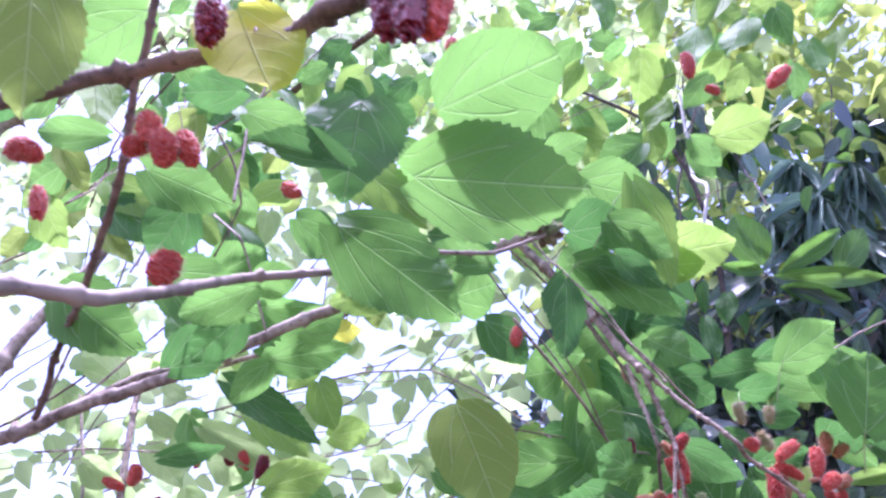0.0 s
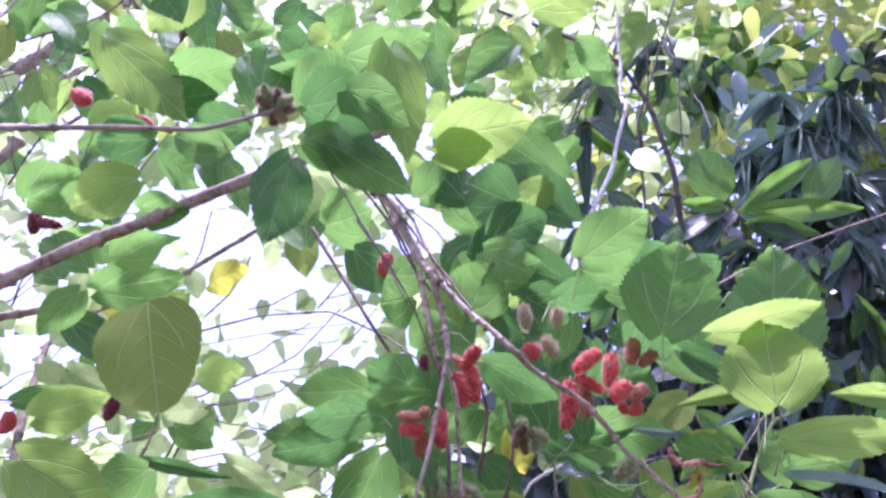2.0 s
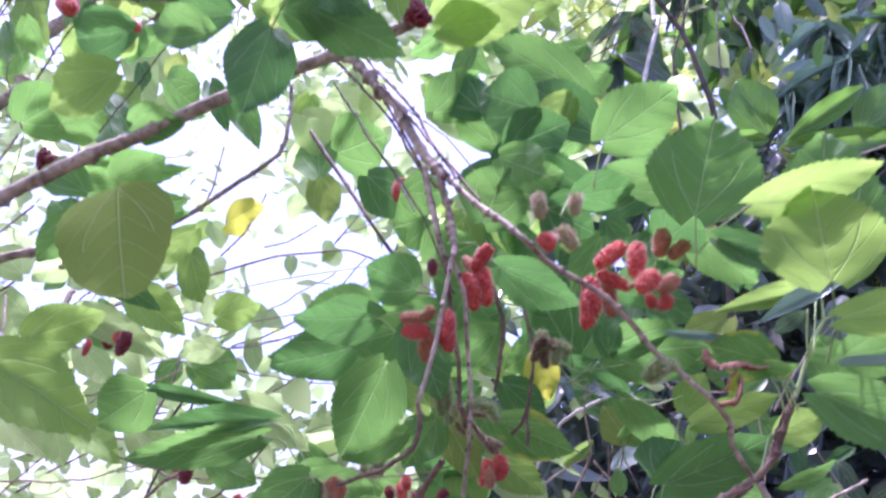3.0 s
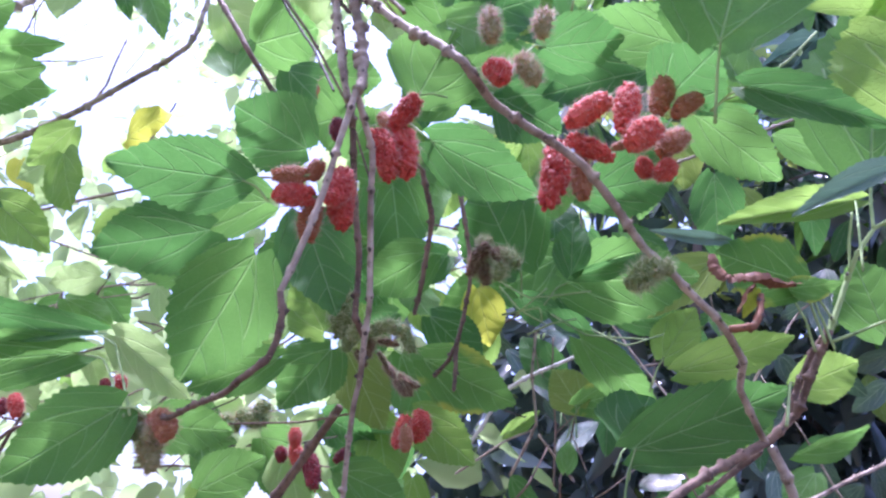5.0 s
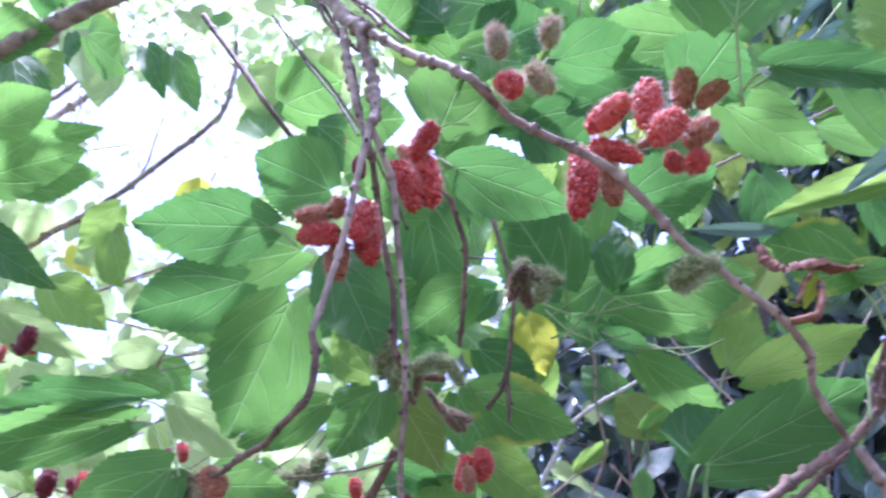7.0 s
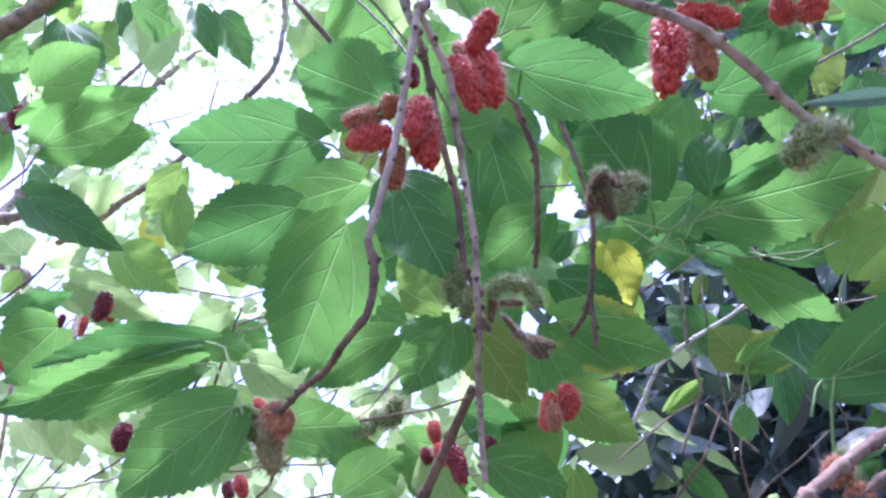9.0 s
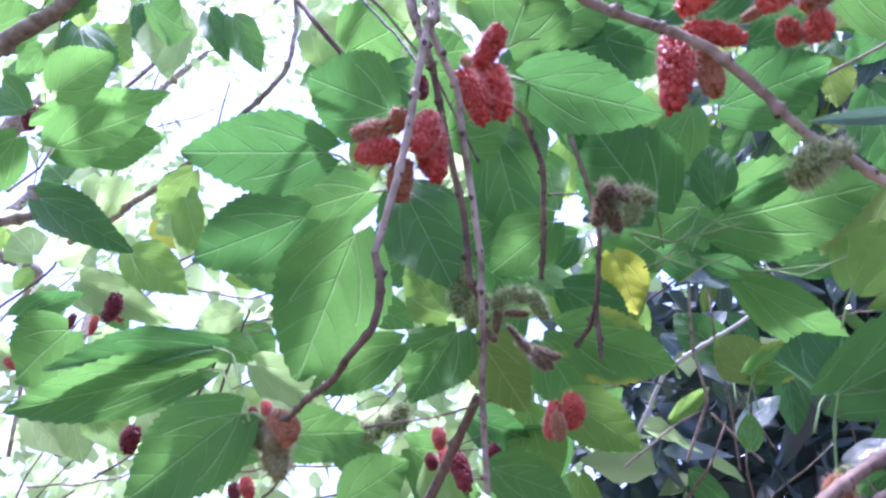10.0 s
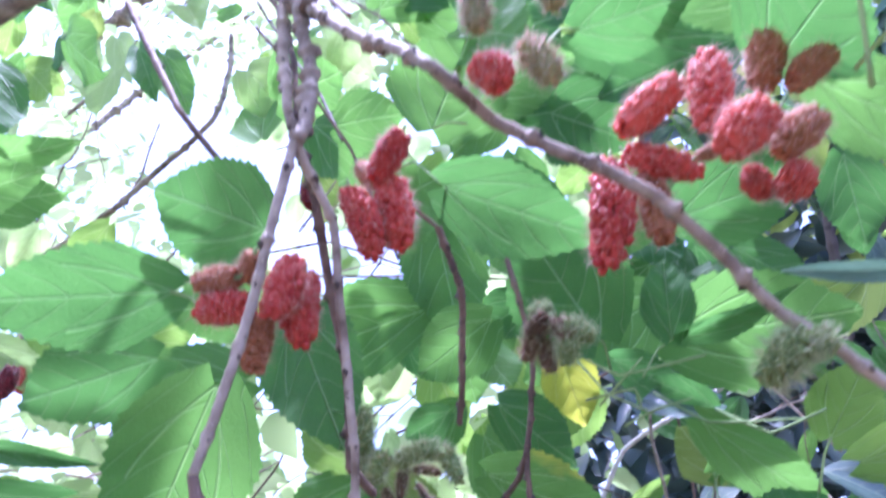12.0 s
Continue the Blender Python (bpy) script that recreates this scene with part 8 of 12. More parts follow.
leaf(dark_a, (1.056, 2.060, 2.652), (1.027, 1.999, 2.498), 0.022, (-0.29, -0.87, 0.40), LONG, "lance")
leaf(dark_a, (1.053, 2.060, 2.654), (0.931, 2.001, 2.503), 0.034, (-0.12, -0.88, 0.45), SKY_SHEEN, "lance")
leaf(dark_a, (1.061, 2.060, 2.672), (1.009, 1.973, 2.500), 0.019, (-0.24, -0.83, 0.49), LONG, "lance")
leaf(dark_a, (0.796, 2.120, 2.698), (0.836, 2.024, 2.550), 0.022, (-0.31, -0.83, 0.46), SKY_SHEEN, "lance")
leaf(dark_a, (0.799, 2.120, 2.698), (0.679, 1.991, 2.612), 0.028, (0.46, -0.74, 0.49), SKY_SHEEN, "lance")
leaf(dark_a, (0.825, 2.120, 2.676), (0.746, 2.033, 2.494), 0.031, (-0.07, -0.89, 0.45), SKY_SHEEN, "lance")
leaf(dark_a, (0.796, 2.120, 2.681), (0.691, 2.008, 2.574), 0.021, (0.30, -0.79, 0.53), LONG, "lance")
leaf(dark_a, (0.822, 2.120, 2.689), (0.713, 2.044, 2.617), 0.022, (0.25, -0.83, 0.49), SKY_SHEEN, "lance")
leaf(dark_a, (0.795, 2.120, 2.682), (0.775, 2.028, 2.529), 0.021, (-0.16, -0.84, 0.53), SKY_SHEEN, "lance")
leaf(dark_a, (0.804, 2.120, 2.692), (0.841, 1.997, 2.533), 0.019, (-0.36, -0.78, 0.52), LONG, "lance")
leaf(dark_a, (0.798, 2.120, 2.690), (0.702, 2.007, 2.565), 0.025, (0.23, -0.80, 0.55), SKY_SHEEN, "lance")
leaf(dark_a, (0.807, 2.120, 2.666), (0.779, 1.995, 2.510), 0.021, (-0.14, -0.76, 0.64), SKY_SHEEN, "lance")
leaf(dark_a, (0.822, 2.120, 2.678), (0.774, 2.026, 2.516), 0.024, (-0.09, -0.85, 0.52), SKY_SHEEN, "lance")
leaf(dark_a, (0.825, 2.120, 2.689), (0.748, 2.019, 2.510), 0.021, (-0.03, -0.86, 0.50), LONG, "lance")
leaf(dark_a, (0.817, 2.120, 2.664), (0.865, 1.995, 2.588), 0.023, (-0.65, -0.56, 0.52), SKY_SHEEN, "lance")
leaf(dark_a, (0.800, 2.120, 2.690), (0.753, 2.045, 2.532), 0.019, (-0.10, -0.89, 0.45), LONG, "lance")
leaf(dark_a, (0.772, 2.300, 3.629), (0.537, 2.275, 3.385), 0.052, (-0.08, -0.98, 0.18), LONG, "lance")
leaf(dark_a, (0.746, 2.300, 3.593), (0.689, 2.369, 3.448), 0.043, (-0.54, -0.82, -0.18), LONG_FRESH, "lance")
leaf(dark_a, (0.735, 2.300, 3.597), (0.787, 2.325, 3.281), 0.051, (-0.20, -0.97, -0.11), LONG_FRESH, "lance")
leaf(dark_a, (0.774, 2.300, 3.613), (0.807, 2.231, 3.319), 0.035, (-0.22, -0.95, 0.20), LONG, "lance")
leaf(dark_a, (0.747, 2.300, 3.644), (0.762, 2.344, 3.328), 0.046, (-0.14, -0.98, -0.14), LONG, "lance")
leaf(dark_a, (0.751, 2.300, 3.584), (0.856, 2.336, 3.377), 0.043, (0.05, -0.99, -0.14), LONG, "lance")
leaf(dark_a, (0.777, 2.300, 3.637), (0.803, 2.280, 3.287), 0.045, (-0.17, -0.98, 0.04), LONG, "lance")
leaf(dark_a, (0.774, 2.300, 3.587), (0.710, 2.224, 3.314), 0.032, (-0.05, -0.96, 0.28), LONG, "lance")
leaf(dark_a, (0.777, 2.300, 3.619), (0.879, 2.230, 3.414), 0.034, (-0.30, -0.94, 0.18), LONG, "lance")
leaf(dark_a, (0.771, 2.300, 3.585), (0.949, 2.337, 3.386), 0.054, (0.17, -0.98, -0.03), LONG, "lance")
leaf(dark_a, (0.738, 2.300, 3.599), (0.861, 2.278, 3.383), 0.038, (-0.10, -0.99, 0.04), LONG, "lance")
leaf(dark_a, (0.733, 2.300, 3.434), (0.619, 2.326, 3.191), 0.055, (-0.35, -0.94, 0.06), LONG_FRESH, "lance")
leaf(dark_a, (0.723, 2.300, 3.465), (0.544, 2.187, 3.466), 0.039, (0.18, -0.30, -0.94), LONG_FRESH, "lance")
leaf(dark_a, (0.702, 2.300, 3.471), (0.559, 2.254, 3.377), 0.039, (0.26, -0.96, 0.08), LONG_FRESH, "lance")
leaf(dark_a, (0.729, 2.300, 3.444), (0.481, 2.244, 3.413), 0.047, (0.23, -0.59, -0.77), LONG_FRESH, "lance")
leaf(dark_a, (0.733, 2.300, 3.431), (0.606, 2.239, 3.158), 0.046, (0.70, -0.69, -0.17), LONG_FRESH, "lance")
leaf(dark_a, (0.710, 2.300, 3.485), (0.899, 2.240, 3.349), 0.043, (-0.41, -0.89, -0.18), LONG_FRESH, "lance")
leaf(dark_a, (0.724, 2.300, 3.465), (0.752, 2.326, 3.192), 0.046, (0.20, -0.98, -0.07), LONG_FRESH, "lance")
leaf(dark_a, (0.722, 2.300, 3.438), (0.871, 2.326, 3.558), 0.032, (0.44, -0.82, -0.36), LONG_FRESH, "lance")
leaf(dark_a, (0.730, 2.300, 3.477), (0.868, 2.217, 3.560), 0.042, (-0.09, -0.78, -0.62), LONG_FRESH, "lance")
leaf(dark_a, (0.731, 2.300, 3.459), (0.572, 2.275, 3.516), 0.032, (-0.11, -0.75, -0.65), LONG_FRESH, "lance")
leaf(dark_a, (0.351, 1.900, 3.019), (0.203, 1.842, 2.824), 0.039, (0.11, -0.97, 0.20), LONG, "lance")
leaf(dark_a, (0.333, 1.900, 3.033), (0.356, 1.892, 2.723), 0.045, (0.07, -1.00, 0.03), LONG, "lance")
leaf(dark_a, (0.347, 1.900, 3.038), (0.547, 1.786, 2.718), 0.051, (-0.13, -0.96, 0.26), LONG, "lance")
leaf(dark_a, (0.331, 1.900, 3.038), (0.492, 1.919, 2.838), 0.042, (-0.42, -0.81, -0.41), LONG_FRESH, "lance")
leaf(dark_a, (0.362, 1.900, 3.029), (0.513, 1.832, 2.850), 0.036, (-0.13, -0.96, 0.26), LONG, "lance")
leaf(dark_a, (0.356, 1.900, 3.028), (0.348, 1.887, 2.784), 0.035, (0.05, -1.00, 0.05), LONG, "lance")
leaf(dark_a, (0.434, 2.000, 3.280), (0.278, 1.946, 3.160), 0.034, (0.14, -0.96, 0.25), LONG, "lance")
leaf(dark_a, (0.440, 2.000, 3.264), (0.477, 2.022, 3.079), 0.034, (0.05, -0.99, -0.11), LONG, "lance")
leaf(dark_a, (0.440, 2.000, 3.314), (0.359, 2.031, 3.160), 0.028, (-0.18, -0.98, -0.10), LONG, "lance")
leaf(dark_a, (0.445, 2.000, 3.289), (0.427, 2.068, 3.125), 0.033, (-0.09, -0.92, -0.37), LONG, "lance")
leaf(dark_a, (0.441, 2.000, 3.261), (0.393, 1.897, 2.939), 0.038, (0.09, -0.95, 0.29), LONG, "lance")
leaf(dark_a, (0.450, 2.000, 3.307), (0.367, 1.977, 3.069), 0.032, (0.03, -1.00, 0.08), LONG, "lance")
leaf(dark_a, (0.448, 2.000, 3.312), (0.334, 1.965, 3.033), 0.047, (-0.12, -0.98, 0.17), LONG_FRESH, "lance")
leaf(dark_a, (0.445, 2.000, 3.285), (0.262, 2.013, 3.211), 0.037, (-0.19, -0.94, 0.29), LONG, "lance")
leaf(dark_a, (1.186, 2.900, 4.145), (1.379, 2.879, 4.402), 0.059, (0.38, -0.85, -0.36), LONG_FRESH, "lance")
leaf(dark_a, (1.187, 2.900, 4.160), (0.995, 2.880, 4.271), 0.049, (-0.48, -0.16, -0.86), LONG_FRESH, "lance")
leaf(dark_a, (1.150, 2.900, 4.169), (1.217, 2.942, 3.777), 0.066, (-0.00, -0.99, -0.11), LONG_FRESH, "lance")
leaf(dark_a, (1.182, 2.900, 4.147), (1.065, 2.846, 4.462), 0.057, (-0.66, -0.66, -0.36), LONG_FRESH, "lance")
leaf(dark_a, (1.143, 2.900, 4.183), (1.003, 2.843, 3.921), 0.040, (0.00, -0.98, 0.21), LONG_FRESH, "lance")
leaf(dark_a, (1.148, 2.900, 4.170), (1.386, 2.906, 4.235), 0.047, (0.19, -0.77, -0.61), LONG_FRESH, "lance")
leaf(dark_a, (1.151, 2.900, 4.182), (1.309, 2.937, 3.914), 0.060, (0.02, -0.99, -0.13), LONG_FRESH, "lance")
leaf(dark_a, (1.157, 2.900, 4.118), (0.870, 2.843, 3.991), 0.071, (0.20, -0.98, -0.02), LONG_FRESH, "lance")
leaf(dark_a, (1.161, 2.900, 4.192), (1.386, 2.832, 3.922), 0.077, (-0.78, -0.11, -0.62), LONG_FRESH, "lance")
leaf(dark_a, (1.183, 2.900, 4.188), (1.144, 2.841, 4.521), 0.059, (-0.35, -0.91, -0.20), LONG_FRESH, "lance")
leaf(dark_a, (1.134, 2.900, 4.113), (1.439, 2.891, 4.332), 0.065, (0.14, -0.96, -0.24), LONG_FRESH, "lance")
leaf(dark_a, (1.161, 2.900, 4.153), (1.308, 2.842, 3.895), 0.059, (-0.87, -0.23, -0.44), LONG_FRESH, "lance")
leaf(dark_a, (1.178, 2.900, 4.168), (0.927, 2.865, 4.106), 0.054, (0.27, -0.25, -0.93), LONG_FRESH, "lance")
leaf(dark_a, (1.067, 3.000, 4.422), (1.031, 3.015, 4.003), 0.063, (-0.37, -0.93, -0.00), LONG_FRESH, "lance")
leaf(dark_a, (1.044, 3.000, 4.474), (0.824, 2.904, 4.416), 0.047, (0.41, -0.45, -0.79), LONG_FRESH, "lance")
leaf(dark_a, (1.053, 3.000, 4.452), (1.291, 2.943, 4.290), 0.054, (-0.52, -0.67, -0.53), LONG_FRESH, "lance")
leaf(dark_a, (1.064, 3.000, 4.466), (1.053, 2.897, 3.927), 0.066, (-0.72, -0.68, 0.14), LONG_FRESH, "lance")
leaf(dark_a, (1.078, 3.000, 4.465), (0.894, 3.058, 4.690), 0.056, (-0.26, -0.97, 0.04), LONG_FRESH, "lance")
leaf(dark_a, (1.052, 3.000, 4.396), (0.993, 2.999, 4.693), 0.043, (-0.71, -0.69, -0.14), LONG_FRESH, "lance")
leaf(dark_a, (1.065, 3.000, 4.455), (1.037, 2.969, 4.124), 0.044, (-0.64, -0.76, 0.13), LONG_FRESH, "lance")
leaf(dark_a, (1.081, 3.000, 4.456), (1.304, 3.070, 4.675), 0.058, (0.70, -0.40, -0.59), LONG_FRESH, "lance")
leaf(dark_a, (1.042, 3.000, 4.384), (0.754, 2.945, 4.380), 0.073, (0.19, -0.95, -0.23), LONG_FRESH, "lance")
leaf(dark_a, (1.079, 3.000, 4.462), (1.248, 2.936, 4.713), 0.064, (0.32, -0.84, -0.43), LONG_FRESH, "lance")
leaf(dark_a, (1.034, 3.000, 4.445), (1.292, 2.949, 4.541), 0.061, (-0.08, -0.96, -0.28), LONG_FRESH, "lance")
leaf(dark_a, (1.524, 2.800, 4.084), (1.650, 2.869, 3.830), 0.052, (-0.11, -0.94, -0.31), LONG, "lance")
leaf(dark_a, (1.559, 2.800, 4.103), (1.272, 2.719, 3.679), 0.062, (-0.16, -0.94, 0.29), LONG, "lance")
leaf(dark_a, (1.546, 2.800, 4.078), (1.302, 2.719, 3.721), 0.054, (-0.13, -0.94, 0.31), LONG, "lance")
leaf(dark_a, (1.559, 2.800, 4.082), (1.622, 2.762, 3.855), 0.040, (-0.39, -0.92, 0.04), LONG_FRESH, "lance")
leaf(dark_a, (1.546, 2.800, 4.038), (1.293, 2.689, 3.728), 0.050, (-0.01, -0.94, 0.35), LONG, "lance")
leaf(dark_a, (1.527, 2.800, 4.092), (1.625, 2.801, 3.755), 0.054, (-0.32, -0.94, -0.10), LONG, "lance")
leaf(dark_a, (1.557, 2.800, 4.075), (1.479, 2.838, 3.722), 0.056, (-0.44, -0.90, -0.00), LONG, "lance")
leaf(dark_a, (1.549, 2.800, 4.097), (1.379, 2.763, 3.702), 0.053, (-0.30, -0.93, 0.22), LONG, "lance")
leaf(dark_a, (1.529, 2.800, 4.115), (1.669, 2.685, 3.773), 0.055, (-0.43, -0.89, 0.13), LONG, "lance")
leaf(dark_a, (1.551, 2.800, 4.055), (1.508, 2.724, 3.677), 0.048, (-0.39, -0.89, 0.22), LONG, "lance")
leaf(dark_a, (1.517, 2.800, 4.047), (1.643, 2.802, 3.783), 0.053, (-0.22, -0.97, -0.11), LONG, "lance")
leaf(dark_a, (1.536, 2.800, 4.055), (1.653, 2.744, 3.726), 0.059, (-0.36, -0.93, 0.03), LONG, "lance")
leaf(dark_a, (1.532, 2.800, 4.070), (1.569, 2.811, 3.666), 0.063, (-0.39, -0.92, -0.06), LONG, "lance")
leaf(dark_a, (0.618, 2.200, 3.585), (0.738, 2.204, 3.482), 0.031, (0.12, -0.99, 0.10), LONG, "lance")
leaf(dark_a, (0.615, 2.200, 3.627), (0.422, 2.232, 3.579), 0.040, (-0.23, -0.91, 0.33), LONG, "lance")
leaf(dark_a, (0.627, 2.200, 3.613), (0.783, 2.198, 3.374), 0.048, (-0.01, -1.00, 0.00), LONG, "lance")
leaf(dark_a, (0.611, 2.200, 3.645), (0.736, 2.243, 3.502), 0.032, (0.26, -0.96, -0.07), LONG, "lance")
leaf(dark_a, (0.629, 2.200, 3.635), (0.490, 2.214, 3.439), 0.037, (-0.15, -0.99, 0.04), LONG, "lance")
leaf(dark_a, (0.628, 2.200, 3.610), (0.686, 2.277, 3.501), 0.029, (0.37, -0.84, -0.40), LONG, "lance")
leaf(dark_a, (0.608, 2.200, 3.638), (0.498, 2.190, 3.397), 0.038, (-0.04, -1.00, 0.06), LONG, "lance")
leaf(dark_a, (0.622, 2.200, 3.608), (0.428, 2.162, 3.451), 0.042, (0.03, -0.98, 0.21), LONG, "lance")
leaf(dark_a, (0.601, 2.200, 3.631), (0.520, 2.217, 3.411), 0.037, (-0.12, -0.99, -0.04), LONG, "lance")
leaf(dark_a, (0.608, 2.200, 3.603), (0.598, 2.216, 3.311), 0.045, (-0.09, -0.99, -0.05), LONG, "lance")
leaf(dark_a, (0.971, 2.300, 2.701), (0.835, 2.219, 2.599), 0.024, (0.12, -0.85, 0.51), LONG, "lance")
leaf(dark_a, (0.966, 2.300, 2.713), (0.927, 2.378, 2.523), 0.040, (-0.53, -0.82, -0.23), LONG, "lance")
leaf(dark_a, (0.943, 2.300, 2.705), (0.945, 2.209, 2.526), 0.025, (-0.26, -0.86, 0.44), LONG, "lance")
leaf(dark_a, (0.958, 2.300, 2.732), (0.799, 2.254, 2.616), 0.033, (-0.07, -0.89, 0.45), LONG, "lance")
leaf(dark_a, (0.970, 2.300, 2.730), (1.065, 2.326, 2.557), 0.047, (-0.71, -0.52, -0.47), LONG_FRESH, "lance")
leaf(dark_a, (0.977, 2.300, 2.714), (0.885, 2.210, 2.520), 0.027, (-0.12, -0.88, 0.46), LONG, "lance")
leaf(dark_a, (0.959, 2.300, 2.731), (0.897, 2.279, 2.572), 0.025, (-0.28, -0.93, 0.23), LONG, "lance")
leaf(dark_a, (0.964, 2.300, 2.718), (0.913, 2.338, 2.533), 0.036, (-0.44, -0.89, -0.06), LONG, "lance")
leaf(dark_a, (0.950, 2.300, 2.738), (0.891, 2.353, 2.561), 0.038, (-0.55, -0.83, -0.07), LONG_FRESH, "lance")
leaf(dark_a, (0.973, 2.300, 2.709), (1.101, 2.255, 2.602), 0.039, (-0.05, -0.94, 0.33), LONG, "lance")
leaf(dark_a, (1.073, 2.300, 2.643), (0.944, 2.367, 2.480), 0.042, (-0.62, -0.76, 0.17), LONG, "lance")
leaf(dark_a, (1.071, 2.300, 2.651), (1.185, 2.326, 2.441), 0.047, (-0.22, -0.95, -0.24), LONG_FRESH, "lance")
leaf(dark_a, (1.085, 2.300, 2.650), (1.023, 2.224, 2.376), 0.040, (-0.29, -0.90, 0.32), LONG, "lance")
leaf(dark_a, (1.095, 2.300, 2.646), (1.050, 2.249, 2.367), 0.044, (-0.32, -0.92, 0.22), LONG, "lance")
leaf(dark_a, (1.087, 2.300, 2.616), (1.130, 2.319, 2.404), 0.046, (-0.18, -0.97, -0.13), LONG, "lance")
leaf(dark_a, (1.076, 2.300, 2.652), (1.074, 2.316, 2.469), 0.031, (-0.33, -0.94, -0.08), LONG, "lance")
leaf(dark_a, (1.067, 2.300, 2.640), (1.083, 2.195, 2.427), 0.031, (-0.31, -0.86, 0.40), LONG, "lance")
leaf(dark_a, (1.088, 2.300, 2.617), (1.171, 2.366, 2.460), 0.042, (0.19, -0.94, -0.29), LONG, "lance")
leaf(dark_a, (1.078, 2.300, 2.635), (0.893, 2.232, 2.506), 0.039, (0.19, -0.95, 0.23), LONG_FRESH, "lance")
leaf(dark_a, (1.081, 2.300, 2.657), (1.074, 2.234, 2.370), 0.043, (-0.29, -0.93, 0.22), LONG, "lance")
leaf(dark_a, (1.075, 2.300, 2.620), (1.116, 2.371, 2.454), 0.039, (-0.13, -0.90, -0.41), LONG, "lance")
leaf(dark_a, (0.502, 2.000, 2.601), (0.413, 1.979, 2.428), 0.038, (-0.28, -0.93, 0.25), LONG_FRESH, "lance")
leaf(dark_a, (0.498, 2.000, 2.600), (0.462, 2.069, 2.452), 0.031, (-0.33, -0.89, -0.33), LONG, "lance")
leaf(dark_a, (0.477, 2.000, 2.608), (0.307, 2.045, 2.558), 0.038, (-0.35, -0.83, 0.43), LONG, "lance")
leaf(dark_a, (0.480, 2.000, 2.616), (0.550, 2.029, 2.495), 0.024, (0.33, -0.94, -0.03), LONG, "lance")
leaf(dark_a, (0.503, 2.000, 2.593), (0.600, 2.056, 2.493), 0.032, (0.55, -0.83, 0.07), LONG, "lance")
leaf(dark_a, (0.488, 2.000, 2.605), (0.413, 2.062, 2.504), 0.027, (-0.61, -0.79, -0.04), LONG, "lance")
leaf(dark_a, (0.482, 2.000, 2.597), (0.375, 2.038, 2.485), 0.032, (-0.45, -0.88, 0.13), LONG, "lance")
leaf(dark_a, (0.488, 2.000, 2.582), (0.561, 2.002, 2.462), 0.027, (0.20, -0.97, 0.11), LONG, "lance")
leaf(dark_a, (0.928, 2.400, 2.623), (0.961, 2.411, 2.432), 0.033, (-0.12, -0.99, -0.08), LONG, "lance")
leaf(dark_a, (0.931, 2.400, 2.601), (0.759, 2.315, 2.460), 0.034, (0.01, -0.86, 0.51), LONG, "lance")
leaf(dark_a, (0.940, 2.400, 2.596), (0.893, 2.346, 2.424), 0.027, (-0.21, -0.91, 0.35), LONG, "lance")
leaf(dark_a, (0.928, 2.400, 2.607), (0.851, 2.405, 2.424), 0.034, (-0.38, -0.92, 0.13), LONG, "lance")
leaf(dark_a, (0.937, 2.400, 2.614), (0.931, 2.329, 2.394), 0.033, (-0.22, -0.93, 0.30), LONG, "lance")
leaf(dark_a, (0.929, 2.400, 2.605), (1.015, 2.328, 2.436), 0.035, (-0.16, -0.93, 0.32), LONG, "lance")
leaf(dark_a, (0.938, 2.400, 2.609), (0.795, 2.319, 2.508), 0.025, (0.10, -0.84, 0.54), LONG, "lance")
leaf(dark_a, (0.921, 2.400, 2.581), (0.793, 2.399, 2.546), 0.028, (-0.14, -0.84, 0.53), LONG, "lance")
leaf(dark_a, (0.939, 2.400, 2.618), (0.837, 2.298, 2.423), 0.026, (-0.09, -0.86, 0.50), LONG, "lance")
leaf(dark_a, (0.933, 2.400, 2.581), (0.769, 2.436, 2.519), 0.036, (-0.36, -0.80, 0.48), LONG, "lance")
leaf(dark_a, (1.025, 2.200, 2.406), (0.981, 2.109, 2.182), 0.040, (-0.74, -0.56, 0.37), LONG_FRESH, "lance")
leaf(dark_a, (1.009, 2.200, 2.383), (0.892, 2.166, 2.198), 0.038, (-0.31, -0.88, 0.36), LONG, "lance")
leaf(dark_a, (1.030, 2.200, 2.392), (1.081, 2.178, 2.228), 0.035, (-0.13, -0.99, 0.09), LONG, "lance")
leaf(dark_a, (1.034, 2.200, 2.378), (0.975, 2.107, 2.205), 0.027, (-0.22, -0.83, 0.52), LONG, "lance")
leaf(dark_a, (1.039, 2.200, 2.406), (0.907, 2.205, 2.281), 0.029, (0.15, -0.97, -0.20), LONG_FRESH, "lance")
leaf(dark_a, (1.023, 2.200, 2.375), (0.979, 2.130, 2.194), 0.034, (-0.54, -0.73, 0.42), LONG_FRESH, "lance")
leaf(dark_a, (1.027, 2.200, 2.400), (1.044, 2.259, 2.271), 0.026, (-0.26, -0.87, -0.43), LONG_FRESH, "lance")
leaf(dark_a, (1.023, 2.200, 2.388), (0.895, 2.137, 2.178), 0.038, (-0.26, -0.87, 0.42), LONG, "lance")
leaf(dark_a, (1.027, 2.200, 2.385), (0.848, 2.154, 2.296), 0.034, (-0.06, -0.83, 0.55), LONG, "lance")
leaf(dark_a, (1.034, 2.200, 2.397), (1.007, 2.114, 2.178), 0.034, (-0.28, -0.88, 0.38), LONG, "lance")
leaf(dark_a, (0.350, 1.900, 2.685), (0.489, 1.956, 2.564), 0.040, (-0.38, -0.60, -0.71), LONG_FRESH, "lance")
leaf(dark_a, (0.340, 1.900, 2.688), (0.426, 1.859, 2.513), 0.026, (0.04, -0.97, 0.25), LONG, "lance")
